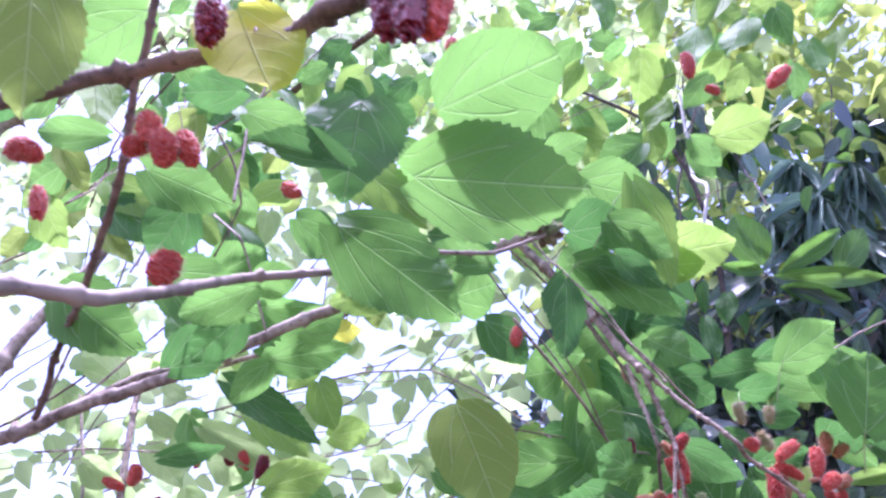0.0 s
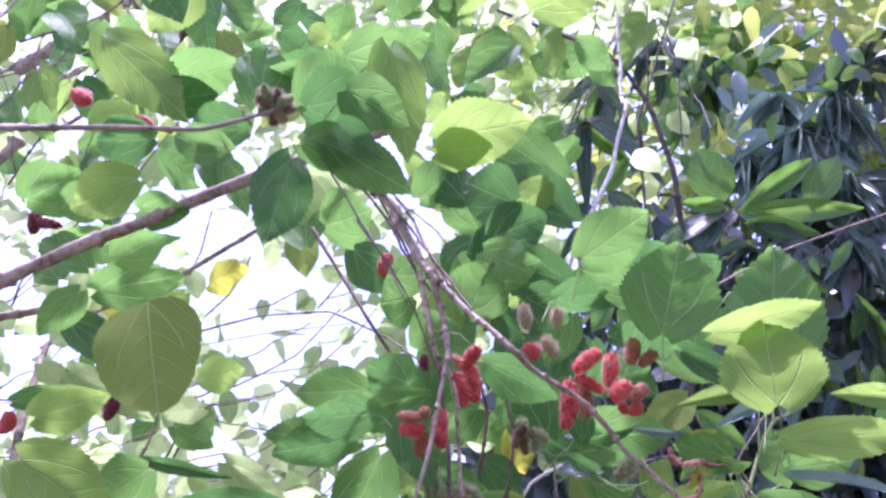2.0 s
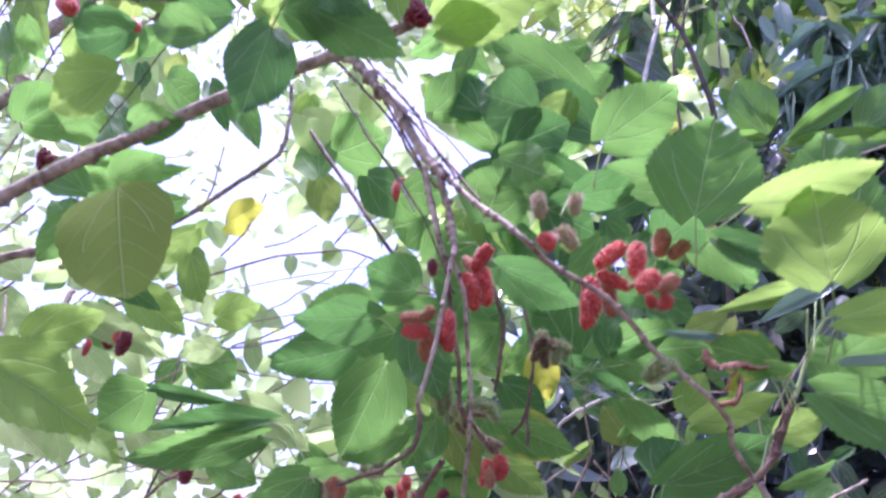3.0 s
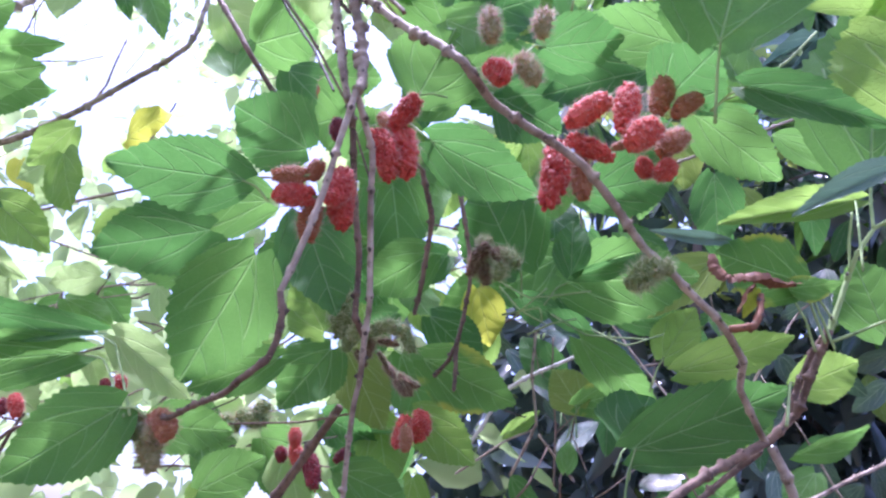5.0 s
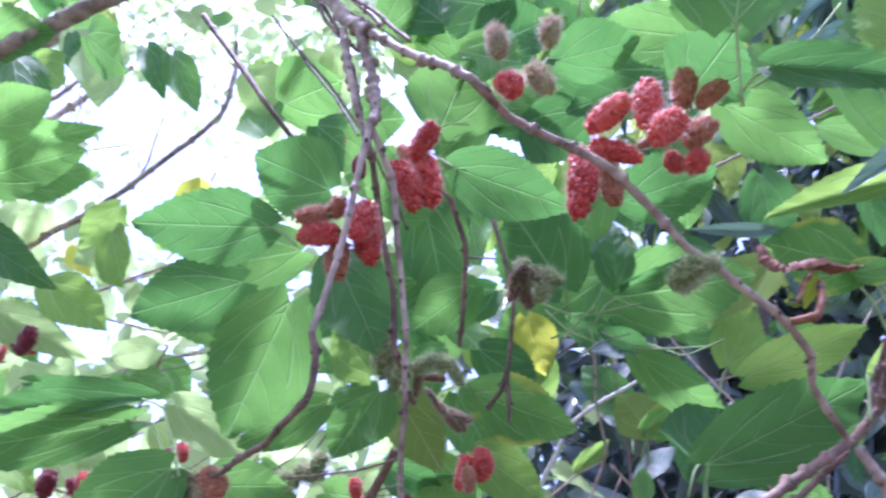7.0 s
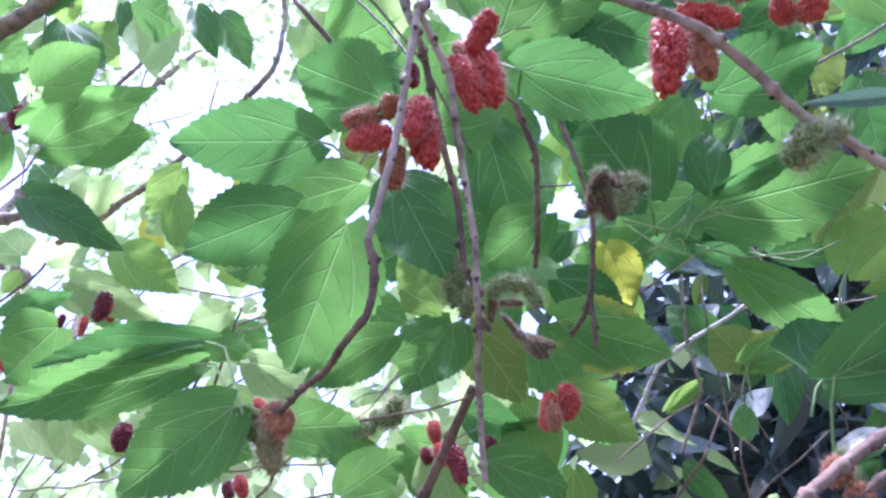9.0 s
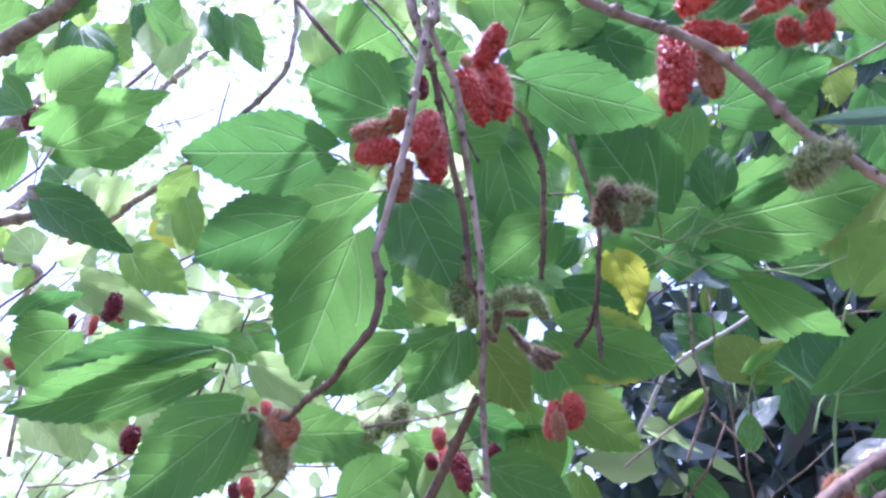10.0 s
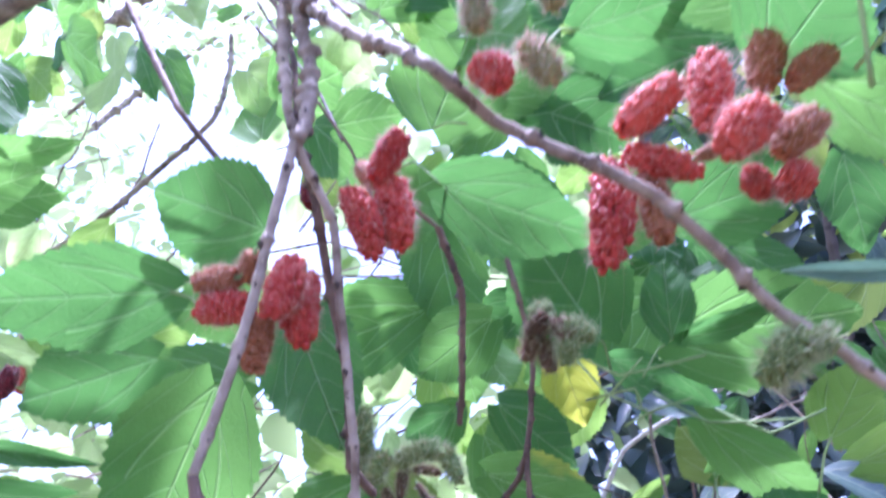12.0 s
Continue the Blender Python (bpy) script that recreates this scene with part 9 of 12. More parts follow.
leaf(dark_a, (0.367, 1.900, 2.653), (0.467, 1.914, 2.550), 0.031, (0.32, -0.93, 0.18), LONG, "lance")
leaf(dark_a, (0.350, 1.900, 2.666), (0.264, 1.930, 2.564), 0.028, (-0.05, -0.97, -0.25), LONG_FRESH, "lance")
leaf(dark_a, (0.348, 1.900, 2.655), (0.281, 1.787, 2.479), 0.026, (0.25, -0.86, 0.45), LONG, "lance")
leaf(dark_a, (0.342, 1.900, 2.692), (0.414, 1.784, 2.449), 0.028, (-0.10, -0.91, 0.40), LONG_FRESH, "lance")
leaf(dark_a, (0.616, 1.535, 1.825), (0.613, 1.509, 1.758), 0.039, (0.33, -0.88, 0.33), LONG, "oval")
leaf(dark_a, (0.524, 1.863, 1.835), (0.468, 1.878, 1.800), 0.037, (0.14, -0.82, -0.56), DEEP, "oval")
leaf(dark_a, (0.275, 2.026, 2.036), (0.341, 2.041, 1.983), 0.039, (-0.00, -0.96, -0.28), LONG, "oval")
leaf(dark_a, (0.776, 1.837, 2.202), (0.822, 1.809, 2.146), 0.037, (-0.71, -0.66, -0.25), LONG, "oval")
leaf(dark_a, (0.313, 2.188, 2.320), (0.308, 2.201, 2.225), 0.039, (-0.25, -0.96, -0.12), LONG, "oval")
leaf(dark_a, (0.811, 1.931, 2.112), (0.866, 1.908, 2.050), 0.055, (-0.76, -0.39, -0.53), LONG, "oval")
leaf(dark_a, (0.487, 1.509, 2.045), (0.467, 1.486, 1.964), 0.033, (0.10, -0.96, 0.25), LONG, "oval")
leaf(dark_a, (0.407, 1.798, 1.990), (0.407, 1.771, 1.877), 0.053, (0.22, -0.95, 0.23), DEEP, "oval")
leaf(dark_a, (0.582, 1.540, 2.030), (0.600, 1.553, 1.937), 0.052, (-0.71, -0.67, -0.24), LONG, "oval")
leaf(dark_a, (0.562, 1.776, 1.898), (0.487, 1.796, 1.824), 0.049, (-0.37, -0.92, 0.14), DEEP, "oval")
leaf(dark_a, (0.672, 1.573, 1.863), (0.693, 1.555, 1.790), 0.046, (-0.77, -0.64, -0.07), LONG, "oval")
leaf(dark_a, (0.694, 1.738, 2.179), (0.635, 1.764, 2.145), 0.037, (0.12, -0.68, -0.73), LONG, "oval")
leaf(dark_a, (0.325, 1.941, 2.144), (0.373, 1.951, 2.079), 0.046, (0.37, -0.92, 0.14), DEEP, "oval")
leaf(dark_a, (0.948, 2.172, 1.979), (0.961, 2.182, 1.906), 0.034, (0.02, -0.99, -0.13), LONG, "oval")
leaf(dark_a, (0.802, 1.796, 1.870), (0.749, 1.821, 1.820), 0.033, (-0.18, -0.94, -0.28), LONG, "oval")
leaf(dark_a, (0.672, 2.010, 1.956), (0.734, 1.995, 1.898), 0.047, (-0.23, -0.97, 0.02), LONG, "oval")
leaf(dark_a, (0.726, 1.594, 2.147), (0.699, 1.567, 2.023), 0.050, (-0.51, -0.81, 0.29), LONG, "oval")
leaf(dark_a, (0.561, 1.777, 1.949), (0.523, 1.768, 1.894), 0.032, (-0.17, -0.95, 0.28), DEEP, "oval")
leaf(dark_a, (0.361, 1.646, 2.116), (0.369, 1.653, 2.050), 0.029, (0.52, -0.85, -0.04), LONG, "oval")
leaf(dark_a, (0.891, 1.850, 2.113), (0.825, 1.855, 2.077), 0.043, (0.25, -0.79, -0.57), LONG, "oval")
leaf(dark_a, (0.176, 1.977, 2.149), (0.216, 2.006, 2.102), 0.033, (-0.22, -0.72, -0.65), LONG, "oval")
leaf(dark_a, (0.224, 1.965, 1.860), (0.288, 1.961, 1.791), 0.064, (-0.53, -0.73, -0.44), DEEP, "oval")
leaf(dark_a, (0.290, 2.173, 2.320), (0.264, 2.165, 2.236), 0.036, (0.10, -0.99, 0.07), OLIVE, "oval")
leaf(dark_a, (0.572, 1.622, 2.008), (0.591, 1.643, 1.937), 0.031, (-0.29, -0.89, -0.35), LONG, "oval")
leaf(dark_a, (0.580, 2.080, 1.995), (0.558, 2.083, 1.912), 0.050, (-0.73, -0.66, 0.17), OLIVE, "oval")
leaf(dark_a, (0.742, 2.136, 1.911), (0.771, 2.121, 1.860), 0.040, (0.19, -0.91, 0.37), OLIVE, "oval")
leaf(dark_a, (0.698, 1.922, 2.245), (0.743, 1.927, 2.213), 0.029, (-0.19, -0.90, -0.40), LONG, "oval")
leaf(dark_a, (0.780, 2.029, 2.079), (0.716, 2.055, 2.007), 0.042, (-0.40, -0.92, 0.02), LONG, "oval")
leaf(dark_a, (0.623, 2.009, 2.175), (0.691, 2.008, 2.101), 0.070, (-0.65, -0.47, -0.59), DEEP, "oval")
leaf(dark_a, (0.433, 1.845, 2.136), (0.434, 1.834, 2.063), 0.027, (0.38, -0.91, 0.14), LONG, "oval")
leaf(dark_a, (0.684, 2.163, 2.005), (0.600, 2.138, 1.945), 0.043, (0.20, -0.97, 0.13), OLIVE, "oval")
leaf(dark_a, (0.901, 2.000, 2.122), (0.919, 1.994, 2.027), 0.043, (-0.42, -0.91, -0.02), OLIVE, "oval")
leaf(dark_a, (0.774, 1.748, 2.176), (0.688, 1.743, 2.125), 0.038, (0.26, -0.90, -0.35), LONG, "oval")
leaf(dark_a, (0.924, 1.967, 2.099), (0.855, 1.961, 2.033), 0.046, (0.32, -0.91, -0.25), LONG, "oval")
leaf(dark_a, (0.692, 1.785, 2.076), (0.723, 1.779, 2.008), 0.038, (-0.55, -0.82, -0.18), LONG, "oval")
leaf(dark_a, (0.935, 2.169, 2.322), (0.974, 2.161, 2.266), 0.034, (-0.52, -0.82, -0.23), OLIVE, "oval")
leaf(dark_a, (0.990, 2.180, 2.015), (0.968, 2.198, 1.945), 0.034, (-0.69, -0.72, 0.04), LONG, "oval")
leaf(dark_a, (0.398, 2.048, 2.114), (0.352, 2.050, 2.013), 0.055, (-0.10, -1.00, 0.02), DEEP, "oval")
leaf(dark_a, (0.960, 1.866, 2.249), (0.954, 1.892, 2.180), 0.029, (-0.53, -0.81, -0.26), LONG_FRESH, "oval")
leaf(dark_a, (0.764, 1.693, 2.050), (0.730, 1.716, 1.990), 0.028, (-0.64, -0.76, 0.07), LONG, "oval")
leaf(dark_a, (0.564, 1.403, 1.938), (0.496, 1.395, 1.888), 0.031, (-0.15, -0.92, 0.36), LONG_FRESH, "oval")
leaf(dark_a, (0.860, 1.839, 2.517), (0.875, 1.850, 2.458), 0.025, (0.30, -0.95, -0.10), LONG_FRESH, "oval")
leaf(dark_a, (0.622, 1.966, 2.111), (0.612, 1.946, 2.027), 0.028, (-0.55, -0.80, 0.25), LONG, "oval")
leaf(dark_a, (0.632, 1.936, 2.614), (0.656, 1.936, 2.514), 0.044, (0.37, -0.92, 0.09), DEEP, "oval")
leaf(dark_a, (0.964, 1.950, 2.315), (0.889, 1.934, 2.256), 0.027, (0.39, -0.89, -0.25), LONG, "oval")
leaf(dark_a, (1.072, 2.186, 2.540), (1.032, 2.204, 2.449), 0.037, (-0.15, -0.98, -0.13), DEEP, "oval")
leaf(dark_a, (0.618, 1.788, 2.300), (0.624, 1.783, 2.193), 0.044, (0.43, -0.90, 0.06), LONG, "oval")
leaf(dark_a, (0.680, 1.903, 1.996), (0.667, 1.881, 1.890), 0.033, (0.00, -0.98, 0.20), DEEP, "oval")
leaf(dark_a, (0.617, 1.620, 2.349), (0.569, 1.630, 2.297), 0.026, (-0.35, -0.93, 0.13), LONG, "oval")
leaf(dark_a, (0.733, 1.445, 2.282), (0.721, 1.463, 2.178), 0.031, (-0.28, -0.95, -0.13), LONG, "oval")
leaf(dark_a, (0.662, 1.963, 2.738), (0.695, 1.980, 2.645), 0.033, (0.20, -0.97, -0.11), LONG_FRESH, "oval")
leaf(dark_a, (0.534, 2.136, 2.200), (0.574, 2.129, 2.136), 0.027, (-0.59, -0.75, -0.29), LONG_FRESH, "oval")
leaf(dark_a, (0.539, 1.505, 2.027), (0.613, 1.495, 1.960), 0.036, (-0.26, -0.95, -0.16), LONG_FRESH, "oval")
leaf(dark_a, (0.487, 1.773, 1.980), (0.462, 1.791, 1.924), 0.023, (-0.09, -0.96, -0.26), LONG_FRESH, "oval")
leaf(dark_a, (0.935, 1.779, 2.508), (0.878, 1.769, 2.431), 0.030, (0.45, -0.87, -0.21), LONG_FRESH, "oval")
leaf(dark_a, (0.713, 1.624, 1.896), (0.663, 1.637, 1.865), 0.024, (-0.42, -0.85, 0.33), DEEP, "oval")
leaf(dark_a, (0.846, 1.461, 2.046), (0.780, 1.435, 1.980), 0.039, (0.61, -0.73, -0.32), DEEP, "oval")
leaf(dark_a, (0.600, 1.957, 2.031), (0.566, 1.937, 1.932), 0.033, (0.25, -0.96, 0.12), LONG, "oval")
leaf(dark_a, (0.704, 2.143, 2.016), (0.621, 2.158, 1.962), 0.035, (-0.28, -0.94, 0.17), LONG, "oval")
leaf(dark_a, (0.795, 2.032, 2.146), (0.849, 2.023, 2.094), 0.033, (0.02, -0.98, 0.18), LONG, "oval")
leaf(dark_a, (0.611, 1.908, 2.205), (0.555, 1.899, 2.161), 0.028, (0.55, -0.61, -0.57), DEEP, "oval")
leaf(dark_a, (0.663, 1.432, 2.201), (0.675, 1.453, 2.097), 0.042, (0.13, -0.98, -0.18), DEEP, "oval")
leaf(dark_a, (0.439, 1.850, 1.984), (0.479, 1.863, 1.910), 0.044, (-0.57, -0.70, -0.43), LONG, "oval")
leaf(dark_a, (0.479, 1.439, 1.986), (0.541, 1.469, 1.958), 0.033, (0.45, -0.89, 0.07), DEEP, "oval")
leaf(dark_a, (0.789, 1.724, 2.218), (0.848, 1.728, 2.159), 0.037, (-0.17, -0.96, -0.22), LONG, "oval")
leaf(dark_a, (0.924, 2.036, 2.492), (0.887, 2.051, 2.392), 0.039, (-0.33, -0.94, -0.02), DEEP, "oval")
leaf(dark_a, (0.555, 1.599, 1.976), (0.579, 1.577, 1.877), 0.038, (-0.07, -0.98, 0.20), LONG_FRESH, "oval")
leaf(dark_a, (0.489, 1.594, 2.487), (0.481, 1.610, 2.408), 0.034, (-0.61, -0.78, -0.11), DEEP, "oval")
leaf(twig_q, (0.055, 1.422, 1.899), (0.026, 1.421, 1.835), 0.061, (0.84, -0.40, -0.37), PALE)
leaf(twig_q, (0.047, 1.341, 1.963), (-0.018, 1.367, 1.924), 0.052, (0.11, -0.74, -0.67), PALE)
leaf(twig_q, (0.276, 1.281, 2.000), (0.309, 1.260, 1.935), 0.046, (0.02, -0.95, 0.31), GREEN)
leaf(twig_q, (0.017, 1.515, 2.068), (0.062, 1.540, 2.032), 0.057, (0.55, -0.83, 0.10), GREEN)
leaf(twig_q, (0.291, 1.210, 1.930), (0.224, 1.230, 1.895), 0.054, (0.03, -0.84, -0.54), GREEN)
leaf(twig_q, (0.025, 1.374, 2.032), (-0.038, 1.388, 1.991), 0.078, (-0.20, -0.98, -0.02), PALE)
leaf(twig_q, (0.101, 1.461, 2.071), (0.085, 1.460, 2.015), 0.045, (0.55, -0.83, -0.14), PALE)
leaf(twig_q, (0.055, 1.440, 1.922), (0.091, 1.465, 1.886), 0.042, (0.23, -0.89, -0.38), FRESH)
leaf(twig_q, (-0.156, 1.560, 2.040), (-0.090, 1.549, 1.997), 0.046, (-0.15, -0.99, 0.02), PALE)
leaf(twig_q, (0.063, 1.250, 1.954), (0.062, 1.261, 1.895), 0.048, (0.23, -0.96, -0.19), PALE)
leaf(twig_q, (0.095, 1.317, 1.950), (0.129, 1.316, 1.874), 0.061, (0.13, -0.99, 0.06), FRESH)
leaf(twig_q, (-0.049, 1.283, 1.939), (0.012, 1.280, 1.903), 0.044, (0.00, -1.00, 0.07), GREEN)
leaf(twig_q, (0.182, 1.176, 1.860), (0.153, 1.160, 1.811), 0.039, (0.36, -0.93, 0.09), GREEN)
leaf(twig_q, (-0.083, 1.457, 2.017), (-0.065, 1.460, 1.940), 0.055, (0.83, -0.54, 0.16), PALE)
leaf(twig_q, (0.090, 1.476, 1.932), (0.106, 1.481, 1.870), 0.066, (-0.44, -0.88, -0.18), FRESH)
leaf(twig_q, (0.128, 1.168, 1.928), (0.175, 1.192, 1.886), 0.043, (0.18, -0.92, -0.34), DEEP)
leaf(twig_q, (0.193, 1.212, 1.843), (0.233, 1.200, 1.771), 0.062, (-0.33, -0.94, -0.04), GREEN)
leaf(twig_q, (0.286, 1.293, 1.990), (0.240, 1.277, 1.924), 0.067, (0.11, -0.98, 0.17), GREEN)
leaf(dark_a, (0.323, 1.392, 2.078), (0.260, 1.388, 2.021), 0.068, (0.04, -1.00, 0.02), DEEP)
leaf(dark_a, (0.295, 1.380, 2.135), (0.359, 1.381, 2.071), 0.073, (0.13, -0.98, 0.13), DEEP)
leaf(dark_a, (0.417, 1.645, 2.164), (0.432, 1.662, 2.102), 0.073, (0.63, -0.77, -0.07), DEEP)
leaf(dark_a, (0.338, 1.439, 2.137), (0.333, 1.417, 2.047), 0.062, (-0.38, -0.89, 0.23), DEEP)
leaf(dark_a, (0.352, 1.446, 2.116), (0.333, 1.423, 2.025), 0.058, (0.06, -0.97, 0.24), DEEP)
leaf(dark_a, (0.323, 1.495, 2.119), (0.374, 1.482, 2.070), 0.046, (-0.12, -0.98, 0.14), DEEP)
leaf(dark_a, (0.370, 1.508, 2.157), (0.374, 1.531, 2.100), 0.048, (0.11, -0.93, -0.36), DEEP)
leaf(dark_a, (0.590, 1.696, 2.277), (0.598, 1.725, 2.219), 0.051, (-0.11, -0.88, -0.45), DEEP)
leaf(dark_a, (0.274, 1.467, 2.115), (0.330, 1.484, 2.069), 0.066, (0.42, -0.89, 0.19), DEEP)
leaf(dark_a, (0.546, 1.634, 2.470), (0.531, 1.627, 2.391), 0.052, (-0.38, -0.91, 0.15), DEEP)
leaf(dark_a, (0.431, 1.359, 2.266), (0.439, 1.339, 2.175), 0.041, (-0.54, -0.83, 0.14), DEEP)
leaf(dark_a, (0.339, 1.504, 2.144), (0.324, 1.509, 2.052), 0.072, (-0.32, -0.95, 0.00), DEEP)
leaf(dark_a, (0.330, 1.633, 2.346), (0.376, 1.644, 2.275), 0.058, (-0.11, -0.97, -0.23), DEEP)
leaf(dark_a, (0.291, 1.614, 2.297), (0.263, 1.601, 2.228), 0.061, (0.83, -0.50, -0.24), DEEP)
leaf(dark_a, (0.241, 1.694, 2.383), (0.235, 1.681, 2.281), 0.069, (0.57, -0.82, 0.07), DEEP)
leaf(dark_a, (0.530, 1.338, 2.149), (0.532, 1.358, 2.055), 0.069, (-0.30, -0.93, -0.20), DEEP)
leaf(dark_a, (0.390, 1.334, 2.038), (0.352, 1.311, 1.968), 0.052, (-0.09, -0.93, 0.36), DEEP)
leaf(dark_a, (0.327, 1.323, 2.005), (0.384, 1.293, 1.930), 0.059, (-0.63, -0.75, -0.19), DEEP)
leaf(dark_a, (0.685, 1.936, 2.777), (0.612, 1.919, 2.708), 0.036, (0.16, -0.98, 0.07), LONG, "oval")
leaf(dark_a, (0.742, 1.964, 3.170), (0.773, 1.978, 3.081), 0.032, (-0.04, -0.99, -0.17), SKY_SHEEN, "oval")
leaf(dark_a, (0.840, 2.167, 2.958), (0.908, 2.145, 2.888), 0.038, (-0.06, -0.97, 0.24), SKY_SHEEN, "oval")
leaf(dark_a, (0.636, 2.272, 3.341), (0.678, 2.250, 3.200), 0.049, (0.04, -0.99, 0.16), LONG, "oval")
leaf(dark_a, (0.719, 2.030, 3.107), (0.691, 2.047, 3.031), 0.030, (-0.33, -0.94, -0.08), LONG, "oval")
leaf(dark_a, (0.641, 1.829, 2.828), (0.696, 1.816, 2.745), 0.044, (-0.07, -0.99, 0.11), GREEN, "oval")
leaf(dark_a, (0.609, 1.931, 2.897), (0.658, 1.943, 2.827), 0.036, (-0.61, -0.60, -0.52), GREEN, "oval")
leaf(dark_a, (0.826, 2.210, 3.140), (0.825, 2.180, 3.003), 0.036, (0.06, -0.98, 0.21), LONG, "oval")
leaf(dark_a, (0.494, 2.110, 3.108), (0.524, 2.110, 2.975), 0.052, (-0.81, -0.55, -0.18), GREEN, "oval")
leaf(dark_a, (0.660, 1.848, 3.155), (0.611, 1.833, 3.038), 0.037, (0.04, -0.99, 0.11), GREEN, "oval")
leaf(dark_a, (0.945, 2.103, 3.553), (0.936, 2.100, 3.448), 0.028, (-0.28, -0.96, 0.05), SKY_SHEEN, "oval")
leaf(dark_a, (0.610, 2.043, 3.487), (0.647, 2.015, 3.318), 0.055, (0.11, -0.98, 0.18), LONG, "oval")
leaf(dark_a, (0.545, 2.182, 3.620), (0.537, 2.159, 3.493), 0.036, (0.62, -0.78, 0.10), LONG, "oval")
leaf(dark_a, (0.407, 1.742, 2.653), (0.495, 1.731, 2.559), 0.047, (-0.40, -0.88, -0.27), LONG, "oval")
leaf(dark_a, (0.462, 1.835, 2.824), (0.391, 1.844, 2.716), 0.056, (0.70, -0.50, -0.50), GREEN, "oval")
leaf(dark_a, (0.941, 2.235, 3.485), (0.997, 2.256, 3.407), 0.048, (0.23, -0.97, -0.10), LONG, "oval")
leaf(dark_a, (0.421, 1.729, 2.731), (0.385, 1.721, 2.635), 0.034, (-0.04, -0.99, 0.10), LONG_FRESH, "oval")
leaf(dark_a, (0.543, 2.280, 3.150), (0.484, 2.268, 3.078), 0.027, (-0.09, -0.97, 0.24), SKY_SHEEN, "oval")
leaf(dark_a, (0.669, 1.956, 2.886), (0.585, 1.928, 2.790), 0.040, (0.04, -0.97, 0.25), LONG_FRESH, "oval")
leaf(dark_a, (0.811, 2.030, 3.286), (0.821, 2.014, 3.133), 0.045, (-0.23, -0.97, 0.09), SKY_SHEEN, "oval")
leaf(dark_a, (0.478, 2.091, 3.147), (0.417, 2.071, 3.076), 0.026, (0.53, -0.82, -0.22), LONG, "oval")
leaf(dark_a, (0.417, 2.093, 3.265), (0.364, 2.118, 3.194), 0.031, (0.24, -0.84, -0.48), LONG, "oval")
leaf(dark_a, (0.607, 1.938, 3.191), (0.643, 1.944, 3.108), 0.037, (-0.78, -0.51, -0.37), LONG_FRESH, "oval")
leaf(dark_a, (0.577, 2.126, 3.199), (0.606, 2.110, 3.090), 0.040, (0.26, -0.94, 0.21), LONG_FRESH, "oval")
leaf(dark_a, (0.540, 1.825, 2.853), (0.468, 1.838, 2.779), 0.044, (-0.08, -0.99, -0.11), GREEN, "oval")
leaf(dark_a, (0.510, 1.991, 3.127), (0.523, 1.971, 3.013), 0.039, (0.32, -0.93, 0.20), GREEN, "oval")
leaf(dark_a, (0.493, 2.180, 3.541), (0.474, 2.188, 3.443), 0.035, (0.16, -0.98, -0.11), LONG_FRESH, "oval")
leaf(dark_a, (0.496, 1.967, 3.440), (0.443, 1.980, 3.350), 0.041, (-0.28, -0.96, 0.03), LONG, "oval")
leaf(dark_a, (0.391, 1.931, 3.191), (0.459, 1.935, 3.091), 0.049, (-0.56, -0.71, -0.42), LONG, "oval")
leaf(dark_a, (0.974, 2.029, 3.470), (0.880, 2.025, 3.385), 0.048, (-0.16, -0.96, 0.23), SKY_SHEEN, "oval")
leaf(dark_a, (0.368, 1.953, 2.908), (0.350, 1.952, 2.804), 0.038, (-0.31, -0.95, 0.06), LONG, "oval")
leaf(dark_a, (0.439, 1.865, 2.983), (0.484, 1.852, 2.892), 0.037, (-0.62, -0.76, -0.19), LONG, "oval")
leaf(dark_a, (0.820, 1.729, 2.854), (0.794, 1.729, 2.770), 0.034, (-0.70, -0.68, 0.21), GREEN, "oval")
leaf(dark_a, (0.622, 1.931, 3.106), (0.691, 1.921, 3.033), 0.046, (-0.73, -0.16, -0.67), LONG, "oval")
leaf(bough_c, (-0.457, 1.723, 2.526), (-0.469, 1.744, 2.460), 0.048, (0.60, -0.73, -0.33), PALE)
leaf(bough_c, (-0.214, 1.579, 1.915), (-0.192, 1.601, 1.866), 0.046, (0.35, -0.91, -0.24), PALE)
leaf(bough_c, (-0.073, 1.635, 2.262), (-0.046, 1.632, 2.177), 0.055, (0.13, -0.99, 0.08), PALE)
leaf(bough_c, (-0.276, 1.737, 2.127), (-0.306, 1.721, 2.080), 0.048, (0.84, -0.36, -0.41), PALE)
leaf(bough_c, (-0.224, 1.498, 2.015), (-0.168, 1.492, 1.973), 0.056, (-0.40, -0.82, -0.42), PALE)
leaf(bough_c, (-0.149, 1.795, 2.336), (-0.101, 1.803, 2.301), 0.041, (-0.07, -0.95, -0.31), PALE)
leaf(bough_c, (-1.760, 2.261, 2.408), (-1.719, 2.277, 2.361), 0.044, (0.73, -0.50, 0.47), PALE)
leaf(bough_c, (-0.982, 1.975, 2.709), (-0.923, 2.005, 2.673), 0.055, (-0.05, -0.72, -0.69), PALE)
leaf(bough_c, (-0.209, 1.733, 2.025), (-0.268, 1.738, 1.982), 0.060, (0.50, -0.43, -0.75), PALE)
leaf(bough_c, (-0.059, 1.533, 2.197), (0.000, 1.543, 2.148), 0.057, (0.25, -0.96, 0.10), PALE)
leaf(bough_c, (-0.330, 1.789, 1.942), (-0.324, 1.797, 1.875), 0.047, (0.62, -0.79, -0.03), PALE)
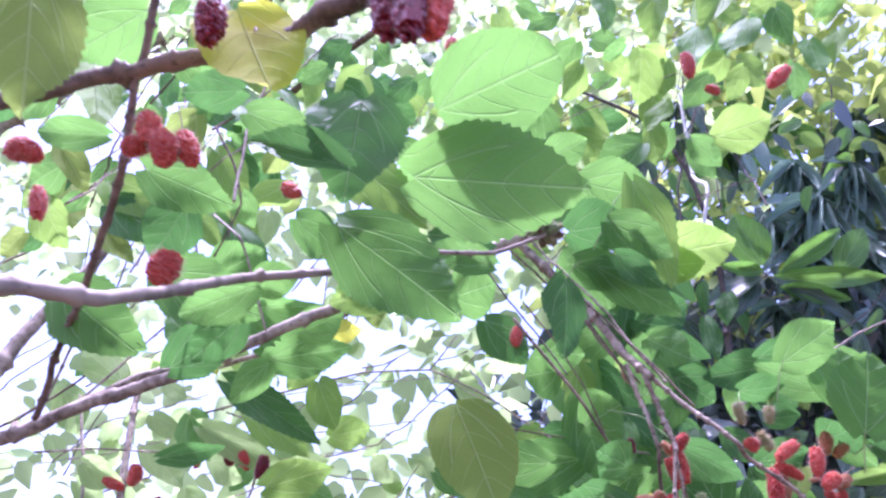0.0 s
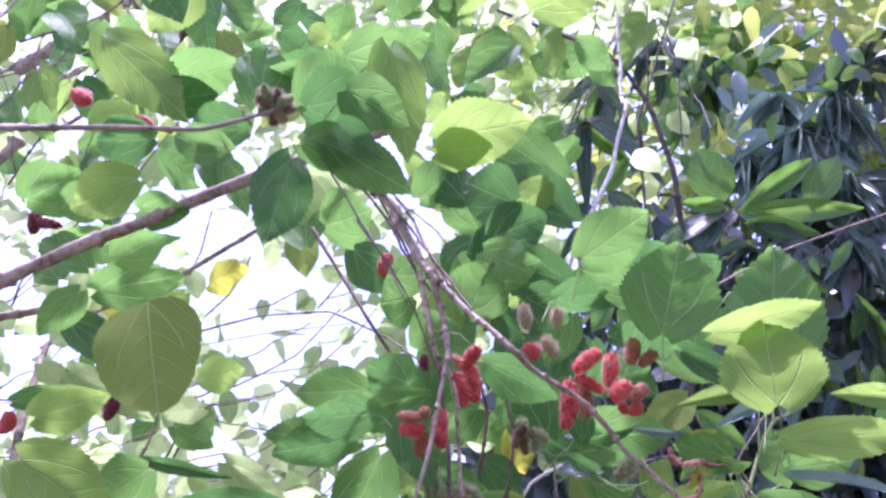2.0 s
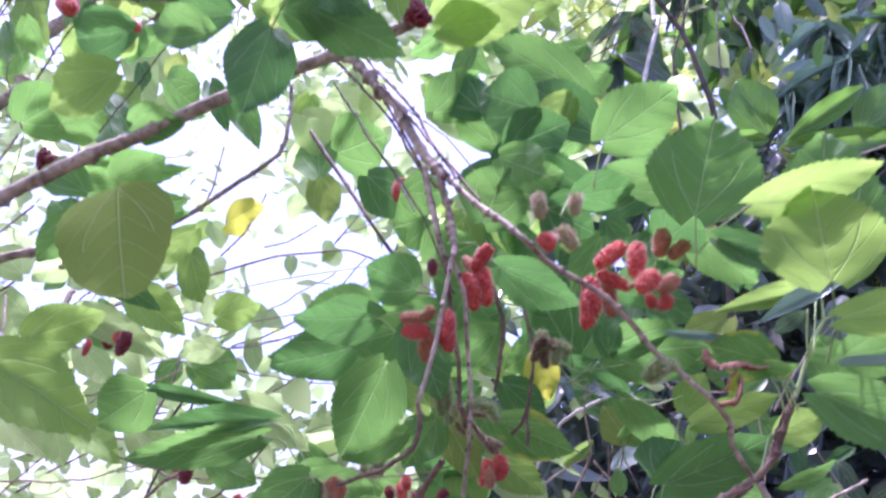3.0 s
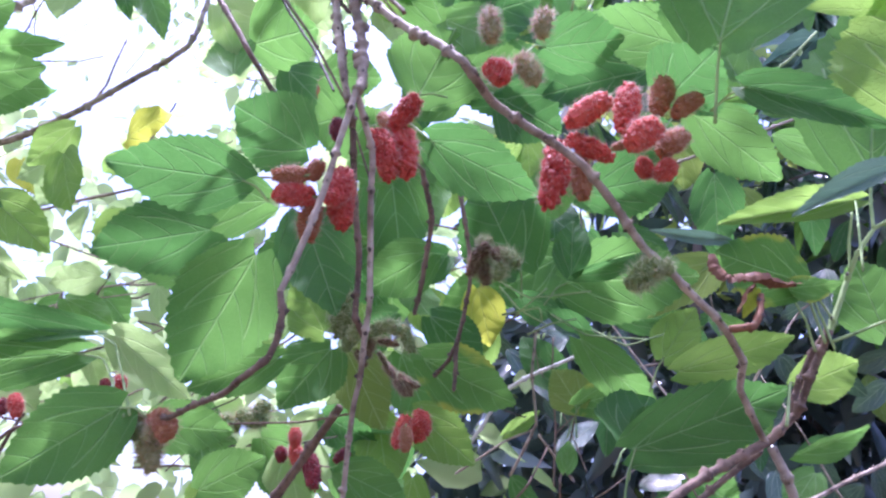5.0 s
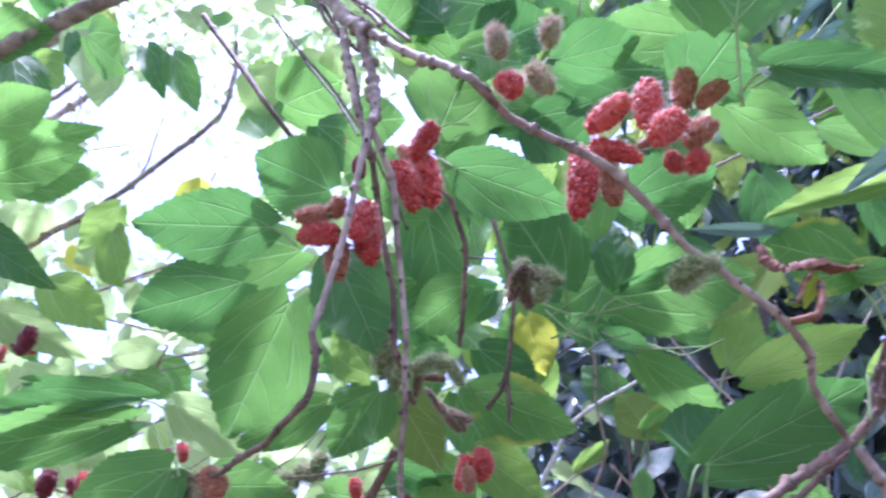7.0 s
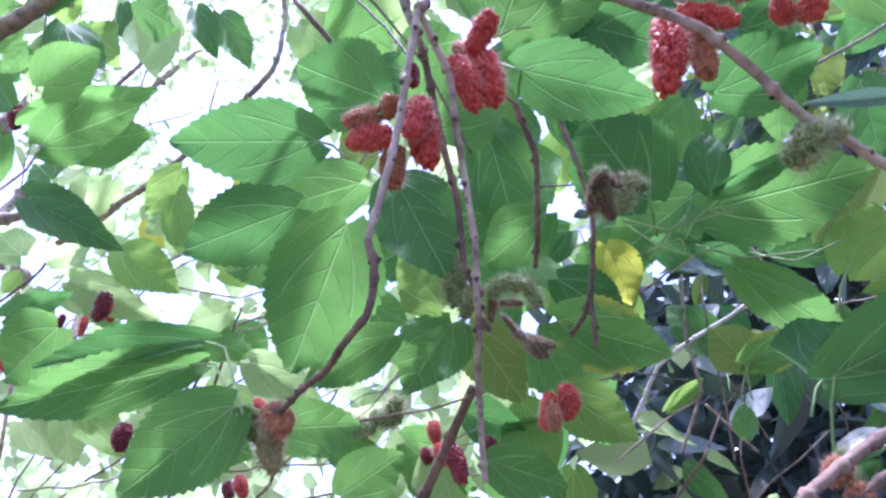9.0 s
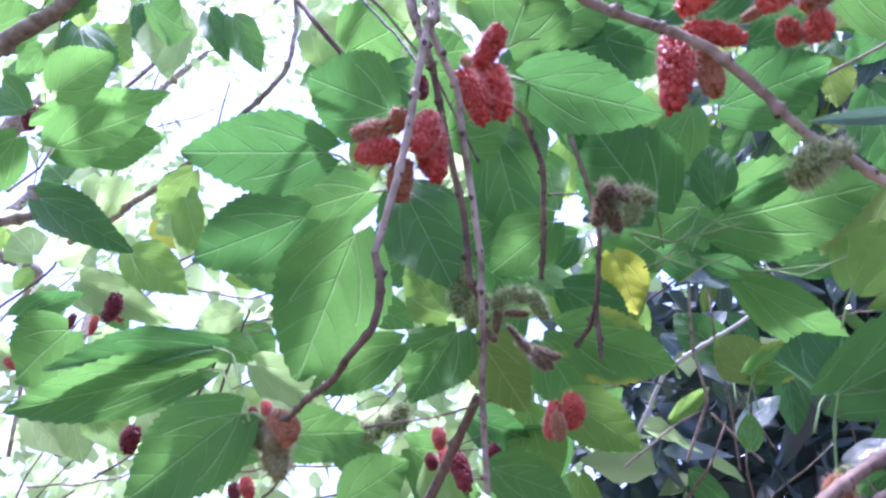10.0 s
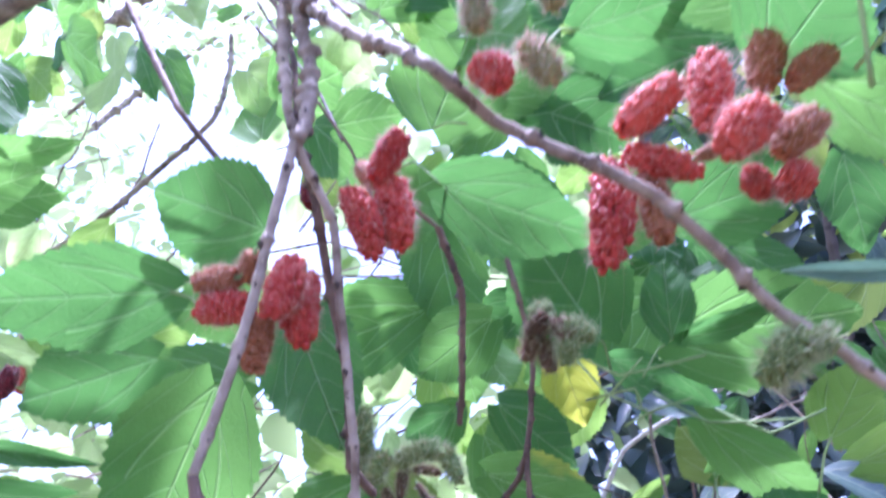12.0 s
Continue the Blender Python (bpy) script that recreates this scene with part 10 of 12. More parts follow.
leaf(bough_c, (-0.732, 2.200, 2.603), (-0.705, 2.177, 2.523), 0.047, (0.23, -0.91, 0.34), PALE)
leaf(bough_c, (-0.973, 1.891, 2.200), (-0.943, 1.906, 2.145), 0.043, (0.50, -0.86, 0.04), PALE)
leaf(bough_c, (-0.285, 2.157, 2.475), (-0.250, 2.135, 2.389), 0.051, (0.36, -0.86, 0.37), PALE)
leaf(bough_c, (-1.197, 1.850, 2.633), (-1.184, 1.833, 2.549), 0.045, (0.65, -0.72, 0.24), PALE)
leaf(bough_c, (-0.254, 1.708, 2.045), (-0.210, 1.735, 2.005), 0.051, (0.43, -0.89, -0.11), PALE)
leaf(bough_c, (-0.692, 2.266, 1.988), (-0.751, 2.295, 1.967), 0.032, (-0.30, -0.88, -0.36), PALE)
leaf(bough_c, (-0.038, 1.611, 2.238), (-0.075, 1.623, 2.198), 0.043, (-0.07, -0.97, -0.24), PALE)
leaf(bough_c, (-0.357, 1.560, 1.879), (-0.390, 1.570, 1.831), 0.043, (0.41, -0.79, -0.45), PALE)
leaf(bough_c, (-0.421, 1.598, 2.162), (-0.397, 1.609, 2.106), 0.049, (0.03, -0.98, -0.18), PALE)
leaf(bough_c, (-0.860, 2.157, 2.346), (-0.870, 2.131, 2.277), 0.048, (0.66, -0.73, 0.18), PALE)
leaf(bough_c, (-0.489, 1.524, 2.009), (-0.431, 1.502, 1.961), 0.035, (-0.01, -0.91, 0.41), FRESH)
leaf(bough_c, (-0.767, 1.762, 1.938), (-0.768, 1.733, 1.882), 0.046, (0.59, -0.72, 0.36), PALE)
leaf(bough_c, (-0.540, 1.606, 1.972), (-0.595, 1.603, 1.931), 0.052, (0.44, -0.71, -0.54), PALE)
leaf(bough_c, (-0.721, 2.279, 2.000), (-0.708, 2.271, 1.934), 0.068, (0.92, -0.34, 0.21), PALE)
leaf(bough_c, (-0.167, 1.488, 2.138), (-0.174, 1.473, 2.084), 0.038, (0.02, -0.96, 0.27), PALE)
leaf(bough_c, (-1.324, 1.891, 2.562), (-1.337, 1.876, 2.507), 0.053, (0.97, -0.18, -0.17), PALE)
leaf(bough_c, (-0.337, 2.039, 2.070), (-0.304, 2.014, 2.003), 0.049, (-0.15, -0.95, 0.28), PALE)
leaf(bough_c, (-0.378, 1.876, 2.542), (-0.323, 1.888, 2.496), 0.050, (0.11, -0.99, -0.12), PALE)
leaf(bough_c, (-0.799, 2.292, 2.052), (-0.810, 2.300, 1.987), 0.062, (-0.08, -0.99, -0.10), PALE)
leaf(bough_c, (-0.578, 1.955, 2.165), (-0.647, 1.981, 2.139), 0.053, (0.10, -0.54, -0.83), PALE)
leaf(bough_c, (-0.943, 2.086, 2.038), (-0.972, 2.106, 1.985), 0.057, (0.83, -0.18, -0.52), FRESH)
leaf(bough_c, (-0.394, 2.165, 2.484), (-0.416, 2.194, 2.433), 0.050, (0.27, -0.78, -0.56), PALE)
leaf(dark_a, (0.957, 2.013, 3.352), (0.877, 2.009, 3.290), 0.057, (-0.00, -1.00, 0.07), LONG_FRESH, "oval")
leaf(dark_a, (0.726, 2.128, 3.611), (0.653, 2.102, 3.526), 0.039, (0.72, -0.53, -0.46), FRESH, "oval")
leaf(dark_a, (0.832, 2.235, 3.405), (0.831, 2.224, 3.289), 0.040, (0.15, -0.98, 0.10), LONG_FRESH, "oval")
leaf(dark_a, (1.084, 2.236, 3.690), (1.092, 2.219, 3.589), 0.035, (-0.41, -0.90, 0.11), LONG, "oval")
leaf(dark_a, (1.299, 2.171, 3.539), (1.244, 2.179, 3.509), 0.031, (-0.02, -0.97, -0.23), FRESH, "oval")
leaf(dark_a, (0.938, 2.211, 3.363), (0.962, 2.235, 3.276), 0.041, (-0.33, -0.88, -0.34), LONG_FRESH, "oval")
leaf(dark_a, (0.847, 2.154, 3.484), (0.861, 2.136, 3.353), 0.043, (0.07, -0.99, 0.14), FRESH, "oval")
leaf(dark_a, (1.203, 2.187, 3.484), (1.229, 2.164, 3.395), 0.040, (-0.28, -0.95, 0.16), LONG_FRESH, "oval")
leaf(dark_a, (1.036, 1.962, 3.222), (0.987, 1.986, 3.144), 0.042, (-0.36, -0.93, -0.07), LONG, "oval")
leaf(dark_a, (0.730, 2.173, 3.516), (0.707, 2.162, 3.402), 0.055, (-0.56, -0.80, 0.19), FRESH, "oval")
leaf(dark_a, (1.084, 2.023, 3.197), (1.013, 2.017, 3.144), 0.041, (0.41, -0.79, -0.46), LONG_FRESH, "oval")
leaf(dark_a, (0.807, 2.144, 3.323), (0.792, 2.152, 3.216), 0.047, (-0.04, -1.00, -0.07), LONG, "oval")
leaf(dark_a, (0.667, 1.988, 3.074), (0.602, 1.984, 3.016), 0.044, (0.25, -0.94, -0.22), LONG, "oval")
leaf(dark_a, (1.113, 2.188, 3.307), (1.049, 2.174, 3.211), 0.046, (0.49, -0.85, -0.20), LONG_FRESH, "oval")
leaf(dark_a, (0.806, 2.172, 3.289), (0.793, 2.173, 3.168), 0.054, (-0.42, -0.91, 0.04), LONG_FRESH, "oval")
leaf(dark_a, (1.099, 2.060, 3.463), (1.031, 2.042, 3.405), 0.032, (0.33, -0.94, -0.10), LONG_FRESH, "oval")
leaf(dark_a, (1.122, 2.129, 3.179), (1.124, 2.135, 3.062), 0.052, (0.06, -1.00, -0.05), LONG_FRESH, "oval")
leaf(dark_a, (0.823, 2.081, 3.505), (0.749, 2.072, 3.420), 0.046, (0.29, -0.94, -0.15), FRESH, "oval")
leaf(dark_a, (1.026, 2.047, 3.149), (1.006, 2.059, 3.054), 0.046, (0.28, -0.94, -0.18), LONG_FRESH, "oval")
leaf(dark_a, (1.124, 2.094, 3.129), (1.182, 2.118, 3.078), 0.051, (-0.60, -0.19, -0.78), LONG_FRESH, "oval")
leaf(dark_a, (0.637, 2.019, 3.186), (0.576, 1.996, 3.071), 0.057, (0.81, -0.49, -0.33), LONG_FRESH, "oval")
leaf(dark_a, (0.956, 1.973, 3.472), (0.893, 1.955, 3.393), 0.038, (0.03, -0.98, 0.19), FRESH, "oval")
leaf(dark_a, (1.019, 2.227, 3.303), (1.013, 2.206, 3.206), 0.028, (-0.35, -0.91, 0.22), LONG, "oval")
leaf(dark_a, (1.241, 2.219, 3.270), (1.191, 2.196, 3.187), 0.032, (0.18, -0.97, 0.16), LONG_FRESH, "oval")
leaf(dark_a, (1.150, 2.131, 3.410), (1.114, 2.150, 3.324), 0.047, (-0.25, -0.96, -0.11), LONG_FRESH, "oval")
leaf(dark_a, (0.620, 2.212, 3.437), (0.629, 2.226, 3.348), 0.051, (0.44, -0.89, -0.10), LONG_FRESH, "oval")
leaf(dark_a, (1.216, 2.160, 3.384), (1.159, 2.185, 3.345), 0.049, (-0.31, -0.94, -0.14), FRESH, "oval")
leaf(dark_a, (1.179, 2.128, 3.336), (1.221, 2.125, 3.284), 0.038, (-0.32, -0.93, -0.20), LONG, "oval")
leaf(dark_a, (1.030, 2.165, 3.227), (1.002, 2.186, 3.148), 0.042, (-0.49, -0.87, -0.06), LONG_FRESH, "oval")
leaf(dark_a, (0.941, 2.009, 3.284), (0.999, 1.999, 3.210), 0.047, (-0.59, -0.72, -0.36), FRESH, "oval")
stray = twig(neighbour, [(0.146, 1.449, 1.885), (0.222, 1.415, 1.936), (0.295, 1.392, 1.972), (0.382, 1.324, 1.965)], 0.00176, 0.00106, BARK_RED, 0.05, per=4, sides=6)
stray = twig(neighbour, [(0.474, 1.358, 1.854), (0.445, 1.372, 1.896), (0.407, 1.390, 1.955), (0.382, 1.420, 2.035)], 0.0015, 0.0009, BARK, 0.05, per=4, sides=6)
stray = twig(neighbour, [(0.345, 1.590, 1.741), (0.343, 1.548, 1.786), (0.350, 1.590, 1.849), (0.364, 1.516, 1.896)], 0.00148, 0.00089, BARK_RED, 0.05, per=4, sides=6)
stray = twig(neighbour, [(0.485, 1.262, 1.737), (0.466, 1.222, 1.758), (0.449, 1.262, 1.802), (0.430, 1.256, 1.832)], 0.00101, 0.00061, BARK, 0.05, per=4, sides=6)
stray = twig(neighbour, [(0.277, 1.260, 1.676), (0.304, 1.266, 1.706), (0.330, 1.237, 1.730), (0.343, 1.293, 1.780)], 0.00154, 0.00092, BARK_RED, 0.05, per=4, sides=6)
stray = twig(neighbour, [(0.663, 1.360, 1.728), (0.627, 1.346, 1.774), (0.600, 1.333, 1.823), (0.574, 1.375, 1.897)], 0.00118, 0.00071, BARK, 0.05, per=4, sides=6)
stray = twig(neighbour, [(0.378, 1.553, 1.805), (0.345, 1.566, 1.880), (0.303, 1.560, 1.950), (0.285, 1.559, 2.038)], 0.00106, 0.00064, BARK_RED, 0.05, per=4, sides=6)
stray = twig(neighbour, [(0.568, 1.406, 1.893), (0.591, 1.401, 1.935), (0.632, 1.418, 1.993), (0.651, 1.368, 2.007)], 0.00165, 0.00099, BARK, 0.05, per=4, sides=6)
stray = twig(neighbour, [(0.329, 1.629, 1.871), (0.389, 1.621, 1.936), (0.450, 1.609, 1.972), (0.517, 1.561, 1.990)], 0.00094, 0.00057, BARK_RED, 0.05, per=4, sides=6)
stray = twig(neighbour, [(0.400, 1.375, 1.887), (0.440, 1.423, 1.914), (0.481, 1.454, 1.933), (0.512, 1.376, 1.912)], 0.00144, 0.00086, BARK, 0.05, per=4, sides=6)
stray = twig(neighbour, [(0.339, 1.488, 1.771), (0.335, 1.485, 1.863), (0.329, 1.458, 1.954), (0.325, 1.539, 2.129)], 0.00153, 0.00092, BARK_RED, 0.05, per=4, sides=6)
stray = twig(neighbour, [(0.337, 1.666, 1.739), (0.371, 1.603, 1.765), (0.411, 1.580, 1.791), (0.446, 1.589, 1.823)], 0.00134, 0.0008, BARK, 0.05, per=4, sides=6)
stray = twig(neighbour, [(0.484, 1.597, 1.734), (0.468, 1.630, 1.820), (0.466, 1.646, 1.931), (0.487, 1.701, 2.062)], 0.00094, 0.00057, BARK_RED, 0.05, per=4, sides=6)
stray = twig(neighbour, [(0.537, 1.412, 1.753), (0.551, 1.403, 1.831), (0.546, 1.419, 1.922), (0.525, 1.383, 1.999)], 0.00112, 0.00067, BARK, 0.05, per=4, sides=6)
stray = twig(neighbour, [(0.242, 1.721, 2.694), (0.332, 1.754, 2.915), (0.387, 1.786, 3.259), (0.414, 1.807, 3.612)], 0.00258, 0.00155, BARK_DARK, 0.05, per=4, sides=6)
stray = twig(neighbour, [(0.732, 1.753, 2.412), (0.796, 1.689, 2.405), (0.871, 1.703, 2.462), (0.934, 1.717, 2.542)], 0.0022, 0.00132, BARK_DARK, 0.05, per=4, sides=6)
stray = twig(neighbour, [(0.659, 2.039, 2.568), (0.709, 2.013, 2.697), (0.794, 2.008, 2.809), (0.869, 1.961, 2.885)], 0.00182, 0.00109, BARK_DARK, 0.05, per=4, sides=6)
stray = twig(neighbour, [(0.618, 1.465, 2.602), (0.607, 1.531, 2.759), (0.571, 1.527, 2.869), (0.536, 1.585, 3.042)], 0.00211, 0.00127, BARK_DARK, 0.05, per=4, sides=6)
stray = twig(neighbour, [(0.679, 2.068, 2.564), (0.757, 2.091, 2.704), (0.839, 2.079, 2.795), (0.917, 2.032, 2.844)], 0.00191, 0.00115, BARK_DARK, 0.05, per=4, sides=6)
stray = twig(neighbour, [(0.356, 2.400, 2.827), (0.348, 2.358, 3.015), (0.296, 2.401, 3.250), (0.267, 2.421, 3.458)], 0.00192, 0.00115, BARK_DARK, 0.05, per=4, sides=6)
stray = twig(neighbour, [(0.077, 2.432, 3.170), (0.292, 2.356, 3.408), (0.460, 2.377, 3.710), (0.703, 2.413, 3.941)], 0.00245, 0.00147, BARK_DARK, 0.05, per=4, sides=6)
stray = twig(neighbour, [(0.089, 2.431, 3.028), (0.222, 2.393, 3.179), (0.398, 2.399, 3.289), (0.607, 2.395, 3.396)], 0.00245, 0.00147, BARK_DARK, 0.05, per=4, sides=6)
stray = twig(neighbour, [(0.276, 2.207, 3.189), (0.383, 2.167, 3.465), (0.508, 2.138, 3.733), (0.707, 2.221, 4.172)], 0.00253, 0.00152, BARK_DARK, 0.05, per=4, sides=6)
stray = twig(neighbour, [(0.517, 2.023, 2.997), (0.514, 2.025, 3.221), (0.586, 1.990, 3.426), (0.677, 2.058, 3.764)], 0.00199, 0.0012, BARK_DARK, 0.05, per=4, sides=6)
stray = twig(neighbour, [(0.355, 2.216, 2.466), (0.318, 2.243, 2.684), (0.367, 2.214, 2.888), (0.458, 2.252, 3.119)], 0.00267, 0.0016, BARK_DARK, 0.05, per=4, sides=6)
stray = twig(neighbour, [(0.601, 1.788, 2.815), (0.611, 1.811, 3.074), (0.582, 1.819, 3.327), (0.550, 1.839, 3.610)], 0.00227, 0.00136, BARK_DARK, 0.05, per=4, sides=6)
stray = twig(tree, [(-0.703, 1.831, 2.137), (-0.540, 1.830, 2.170), (-0.419, 1.876, 2.273), (-0.282, 1.825, 2.387)], 0.00251, 0.0015, BARK_RED, 0.05, per=4, sides=6)
stray = twig(tree, [(-0.344, 1.382, 1.977), (-0.190, 1.416, 2.022), (-0.077, 1.446, 2.142), (0.041, 1.388, 2.257)], 0.00172, 0.00103, BARK, 0.05, per=4, sides=6)
stray = twig(tree, [(-1.255, 1.908, 2.315), (-1.090, 1.843, 2.365), (-0.987, 1.891, 2.437), (-0.801, 1.842, 2.430)], 0.00313, 0.00188, BARK, 0.05, per=4, sides=6)
stray = twig(tree, [(-1.572, 1.817, 2.201), (-1.467, 1.817, 2.352), (-1.285, 1.825, 2.475), (-1.103, 1.855, 2.623)], 0.002, 0.0012, BARK_RED, 0.05, per=4, sides=6)
stray = twig(tree, [(-0.129, 1.673, 1.972), (-0.018, 1.631, 1.997), (0.062, 1.646, 2.077), (0.126, 1.623, 2.169)], 0.00244, 0.00146, BARK_RED, 0.05, per=4, sides=6)
stray = twig(tree, [(-1.389, 1.663, 2.146), (-1.251, 1.648, 2.248), (-1.160, 1.658, 2.347), (-0.989, 1.572, 2.434)], 0.00236, 0.00141, BARK_RED, 0.05, per=4, sides=6)
stray = twig(tree, [(-0.949, 1.504, 1.987), (-0.811, 1.439, 2.055), (-0.680, 1.422, 2.083), (-0.611, 1.497, 2.152)], 0.00188, 0.00113, BARK, 0.05, per=4, sides=6)
stray = twig(tree, [(-1.029, 1.788, 1.978), (-0.761, 1.753, 2.065), (-0.550, 1.764, 2.189), (-0.365, 1.834, 2.354)], 0.00261, 0.00157, BARK, 0.05, per=4, sides=6)
stray = twig(tree, [(-1.046, 1.340, 1.954), (-0.907, 1.324, 2.026), (-0.829, 1.364, 2.142), (-0.832, 1.387, 2.318)], 0.00335, 0.00201, BARK_RED, 0.05, per=4, sides=6)
stray = twig(tree, [(-0.152, 1.516, 1.893), (-0.048, 1.482, 1.970), (0.067, 1.495, 2.035), (0.213, 1.410, 2.045)], 0.00197, 0.00118, BARK, 0.05, per=4, sides=6)
stray = twig(tree, [(-0.725, 0.989, 2.347), (-0.616, 0.928, 2.339), (-0.589, 0.947, 2.402), (-0.557, 0.989, 2.458)], 0.00144, 0.00087, BARK_RED, 0.05, per=4, sides=6)
stray = twig(tree, [(-0.613, 0.610, 2.288), (-0.497, 0.608, 2.270), (-0.361, 0.570, 2.254), (-0.279, 0.583, 2.287)], 0.00087, 0.00052, BARK, 0.05, per=4, sides=6)
stray = twig(tree, [(-0.331, 0.884, 2.093), (-0.325, 0.835, 2.132), (-0.387, 0.861, 2.233), (-0.392, 0.803, 2.279)], 0.00085, 0.00051, BARK_RED, 0.05, per=4, sides=6)
stray = twig(tree, [(-0.329, 0.744, 2.013), (-0.340, 0.798, 2.152), (-0.273, 0.776, 2.207), (-0.235, 0.845, 2.344)], 0.00145, 0.00087, BARK, 0.05, per=4, sides=6)
stray = twig(tree, [(-0.333, 0.621, 2.023), (-0.336, 0.649, 2.062), (-0.344, 0.673, 2.106), (-0.325, 0.679, 2.136)], 0.00132, 0.00079, BARK_RED, 0.05, per=4, sides=6)
stray = twig(tree, [(-0.338, 0.708, 2.148), (-0.447, 0.724, 2.254), (-0.554, 0.752, 2.405), (-0.610, 0.736, 2.522)], 0.00165, 0.00099, BARK, 0.05, per=4, sides=6)
stray = twig(tree, [(-0.585, 0.840, 2.149), (-0.513, 0.801, 2.157), (-0.483, 0.802, 2.191), (-0.505, 0.864, 2.275)], 0.00176, 0.00106, BARK_RED, 0.05, per=4, sides=6)
stray = twig(tree, [(-0.199, 0.693, 1.908), (-0.244, 0.731, 2.025), (-0.259, 0.703, 2.110), (-0.286, 0.665, 2.202)], 0.00122, 0.00073, BARK, 0.05, per=4, sides=6)
stray = twig(tree, [(-0.277, 0.715, 2.046), (-0.279, 0.681, 2.073), (-0.336, 0.703, 2.148), (-0.302, 0.625, 2.126)], 0.00139, 0.00083, BARK_RED, 0.05, per=4, sides=6)
stray = twig(tree, [(-0.099, 0.655, 1.895), (-0.108, 0.626, 1.930), (-0.121, 0.605, 1.963), (-0.238, 0.680, 2.073)], 0.0013, 0.00078, BARK, 0.05, per=4, sides=6)
stray = twig(tree, [(-0.505, 0.991, 2.208), (-0.419, 0.938, 2.243), (-0.385, 0.931, 2.323), (-0.318, 0.911, 2.381)], 0.00176, 0.00106, BARK_RED, 0.05, per=4, sides=6)
stray = twig(tree, [(-0.807, 0.880, 2.663), (-0.757, 0.911, 2.731), (-0.678, 0.901, 2.749), (-0.578, 0.887, 2.773)], 0.00149, 0.0009, BARK, 0.05, per=4, sides=6)
stray = twig(tree, [(-0.306, 0.945, 2.452), (-0.366, 0.916, 2.519), (-0.421, 0.885, 2.629), (-0.551, 0.959, 2.892)], 0.00132, 0.0008, BARK_RED, 0.05, per=4, sides=6)
stray = twig(tree, [(-0.146, 0.619, 2.017), (-0.169, 0.638, 2.130), (-0.167, 0.657, 2.241), (-0.114, 0.636, 2.302)], 0.00175, 0.00105, BARK, 0.05, per=4, sides=6)
stray = twig(tree, [(-0.681, 1.419, 2.426), (-0.785, 1.408, 2.638), (-0.850, 1.404, 2.891), (-0.833, 1.325, 3.124)], 0.00113, 0.00068, BARK_RED, 0.05, per=4, sides=6)
stray = twig(tree, [(-0.816, 1.404, 2.312), (-0.707, 1.357, 2.435), (-0.664, 1.348, 2.623), (-0.651, 1.398, 2.887)], 0.00175, 0.00105, BARK_RED, 0.05, per=4, sides=6)
stray = twig(tree, [(-0.627, 0.943, 2.366), (-0.733, 0.974, 2.575), (-0.793, 0.980, 2.821), (-0.844, 0.967, 3.087)], 0.00092, 0.00055, BARK_RED, 0.05, per=4, sides=6)
stray = twig(tree, [(-1.111, 1.108, 2.843), (-1.006, 1.162, 2.896), (-0.917, 1.179, 3.017), (-0.881, 1.208, 3.180)], 0.00167, 0.001, BARK_RED, 0.05, per=4, sides=6)
stray = twig(tree, [(-0.686, 1.030, 2.325), (-0.637, 0.977, 2.420), (-0.631, 0.983, 2.605), (-0.539, 0.943, 2.714)], 0.00188, 0.00113, BARK_RED, 0.05, per=4, sides=6)
stray = twig(tree, [(-0.682, 1.405, 2.806), (-0.449, 1.352, 2.821), (-0.267, 1.375, 2.890), (-0.077, 1.356, 2.938)], 0.00136, 0.00081, BARK_RED, 0.05, per=4, sides=6)
stray = twig(tree, [(-0.369, 0.909, 2.244), (-0.412, 0.879, 2.327), (-0.492, 0.914, 2.493), (-0.482, 0.862, 2.585)], 0.00164, 0.00099, BARK_RED, 0.05, per=4, sides=6)
stray = twig(tree, [(-0.357, 0.992, 2.134), (-0.362, 0.975, 2.242), (-0.391, 0.986, 2.412), (-0.418, 1.024, 2.630)], 0.00088, 0.00052, BARK_RED, 0.05, per=4, sides=6)
stray = twig(tree, [(-0.977, 1.098, 2.752), (-0.939, 1.136, 2.838), (-0.846, 1.136, 2.842), (-0.746, 1.147, 2.835)], 0.00192, 0.00115, BARK_RED, 0.05, per=4, sides=6)
stray = twig(tree, [(-0.177, 0.859, 2.050), (-0.122, 0.847, 2.134), (-0.071, 0.841, 2.239), (-0.027, 0.859, 2.382)], 0.00087, 0.00052, BARK_RED, 0.05, per=4, sides=6)
stray = twig(tree, [(-0.287, 1.146, 2.514), (-0.305, 1.138, 2.657), (-0.321, 1.151, 2.831), (-0.394, 1.218, 3.137)], 0.0011, 0.00066, BARK_RED, 0.05, per=4, sides=6)
stray = twig(tree, [(-0.499, 0.944, 2.055), (-0.460, 0.890, 2.142), (-0.408, 0.861, 2.230), (-0.369, 0.877, 2.367)], 0.00134, 0.0008, BARK_RED, 0.05, per=4, sides=6)
stray = twig(tree, [(-0.686, 0.859, 2.364), (-0.693, 0.908, 2.539), (-0.633, 0.863, 2.657), (-0.727, 0.922, 2.971)], 0.00115, 0.00069, BARK_RED, 0.05, per=4, sides=6)
stray = twig(tree, [(-0.545, 1.152, 2.628), (-0.457, 1.120, 2.779), (-0.405, 1.159, 3.014), (-0.337, 1.197, 3.315)], 0.00157, 0.00094, BARK_RED, 0.05, per=4, sides=6)
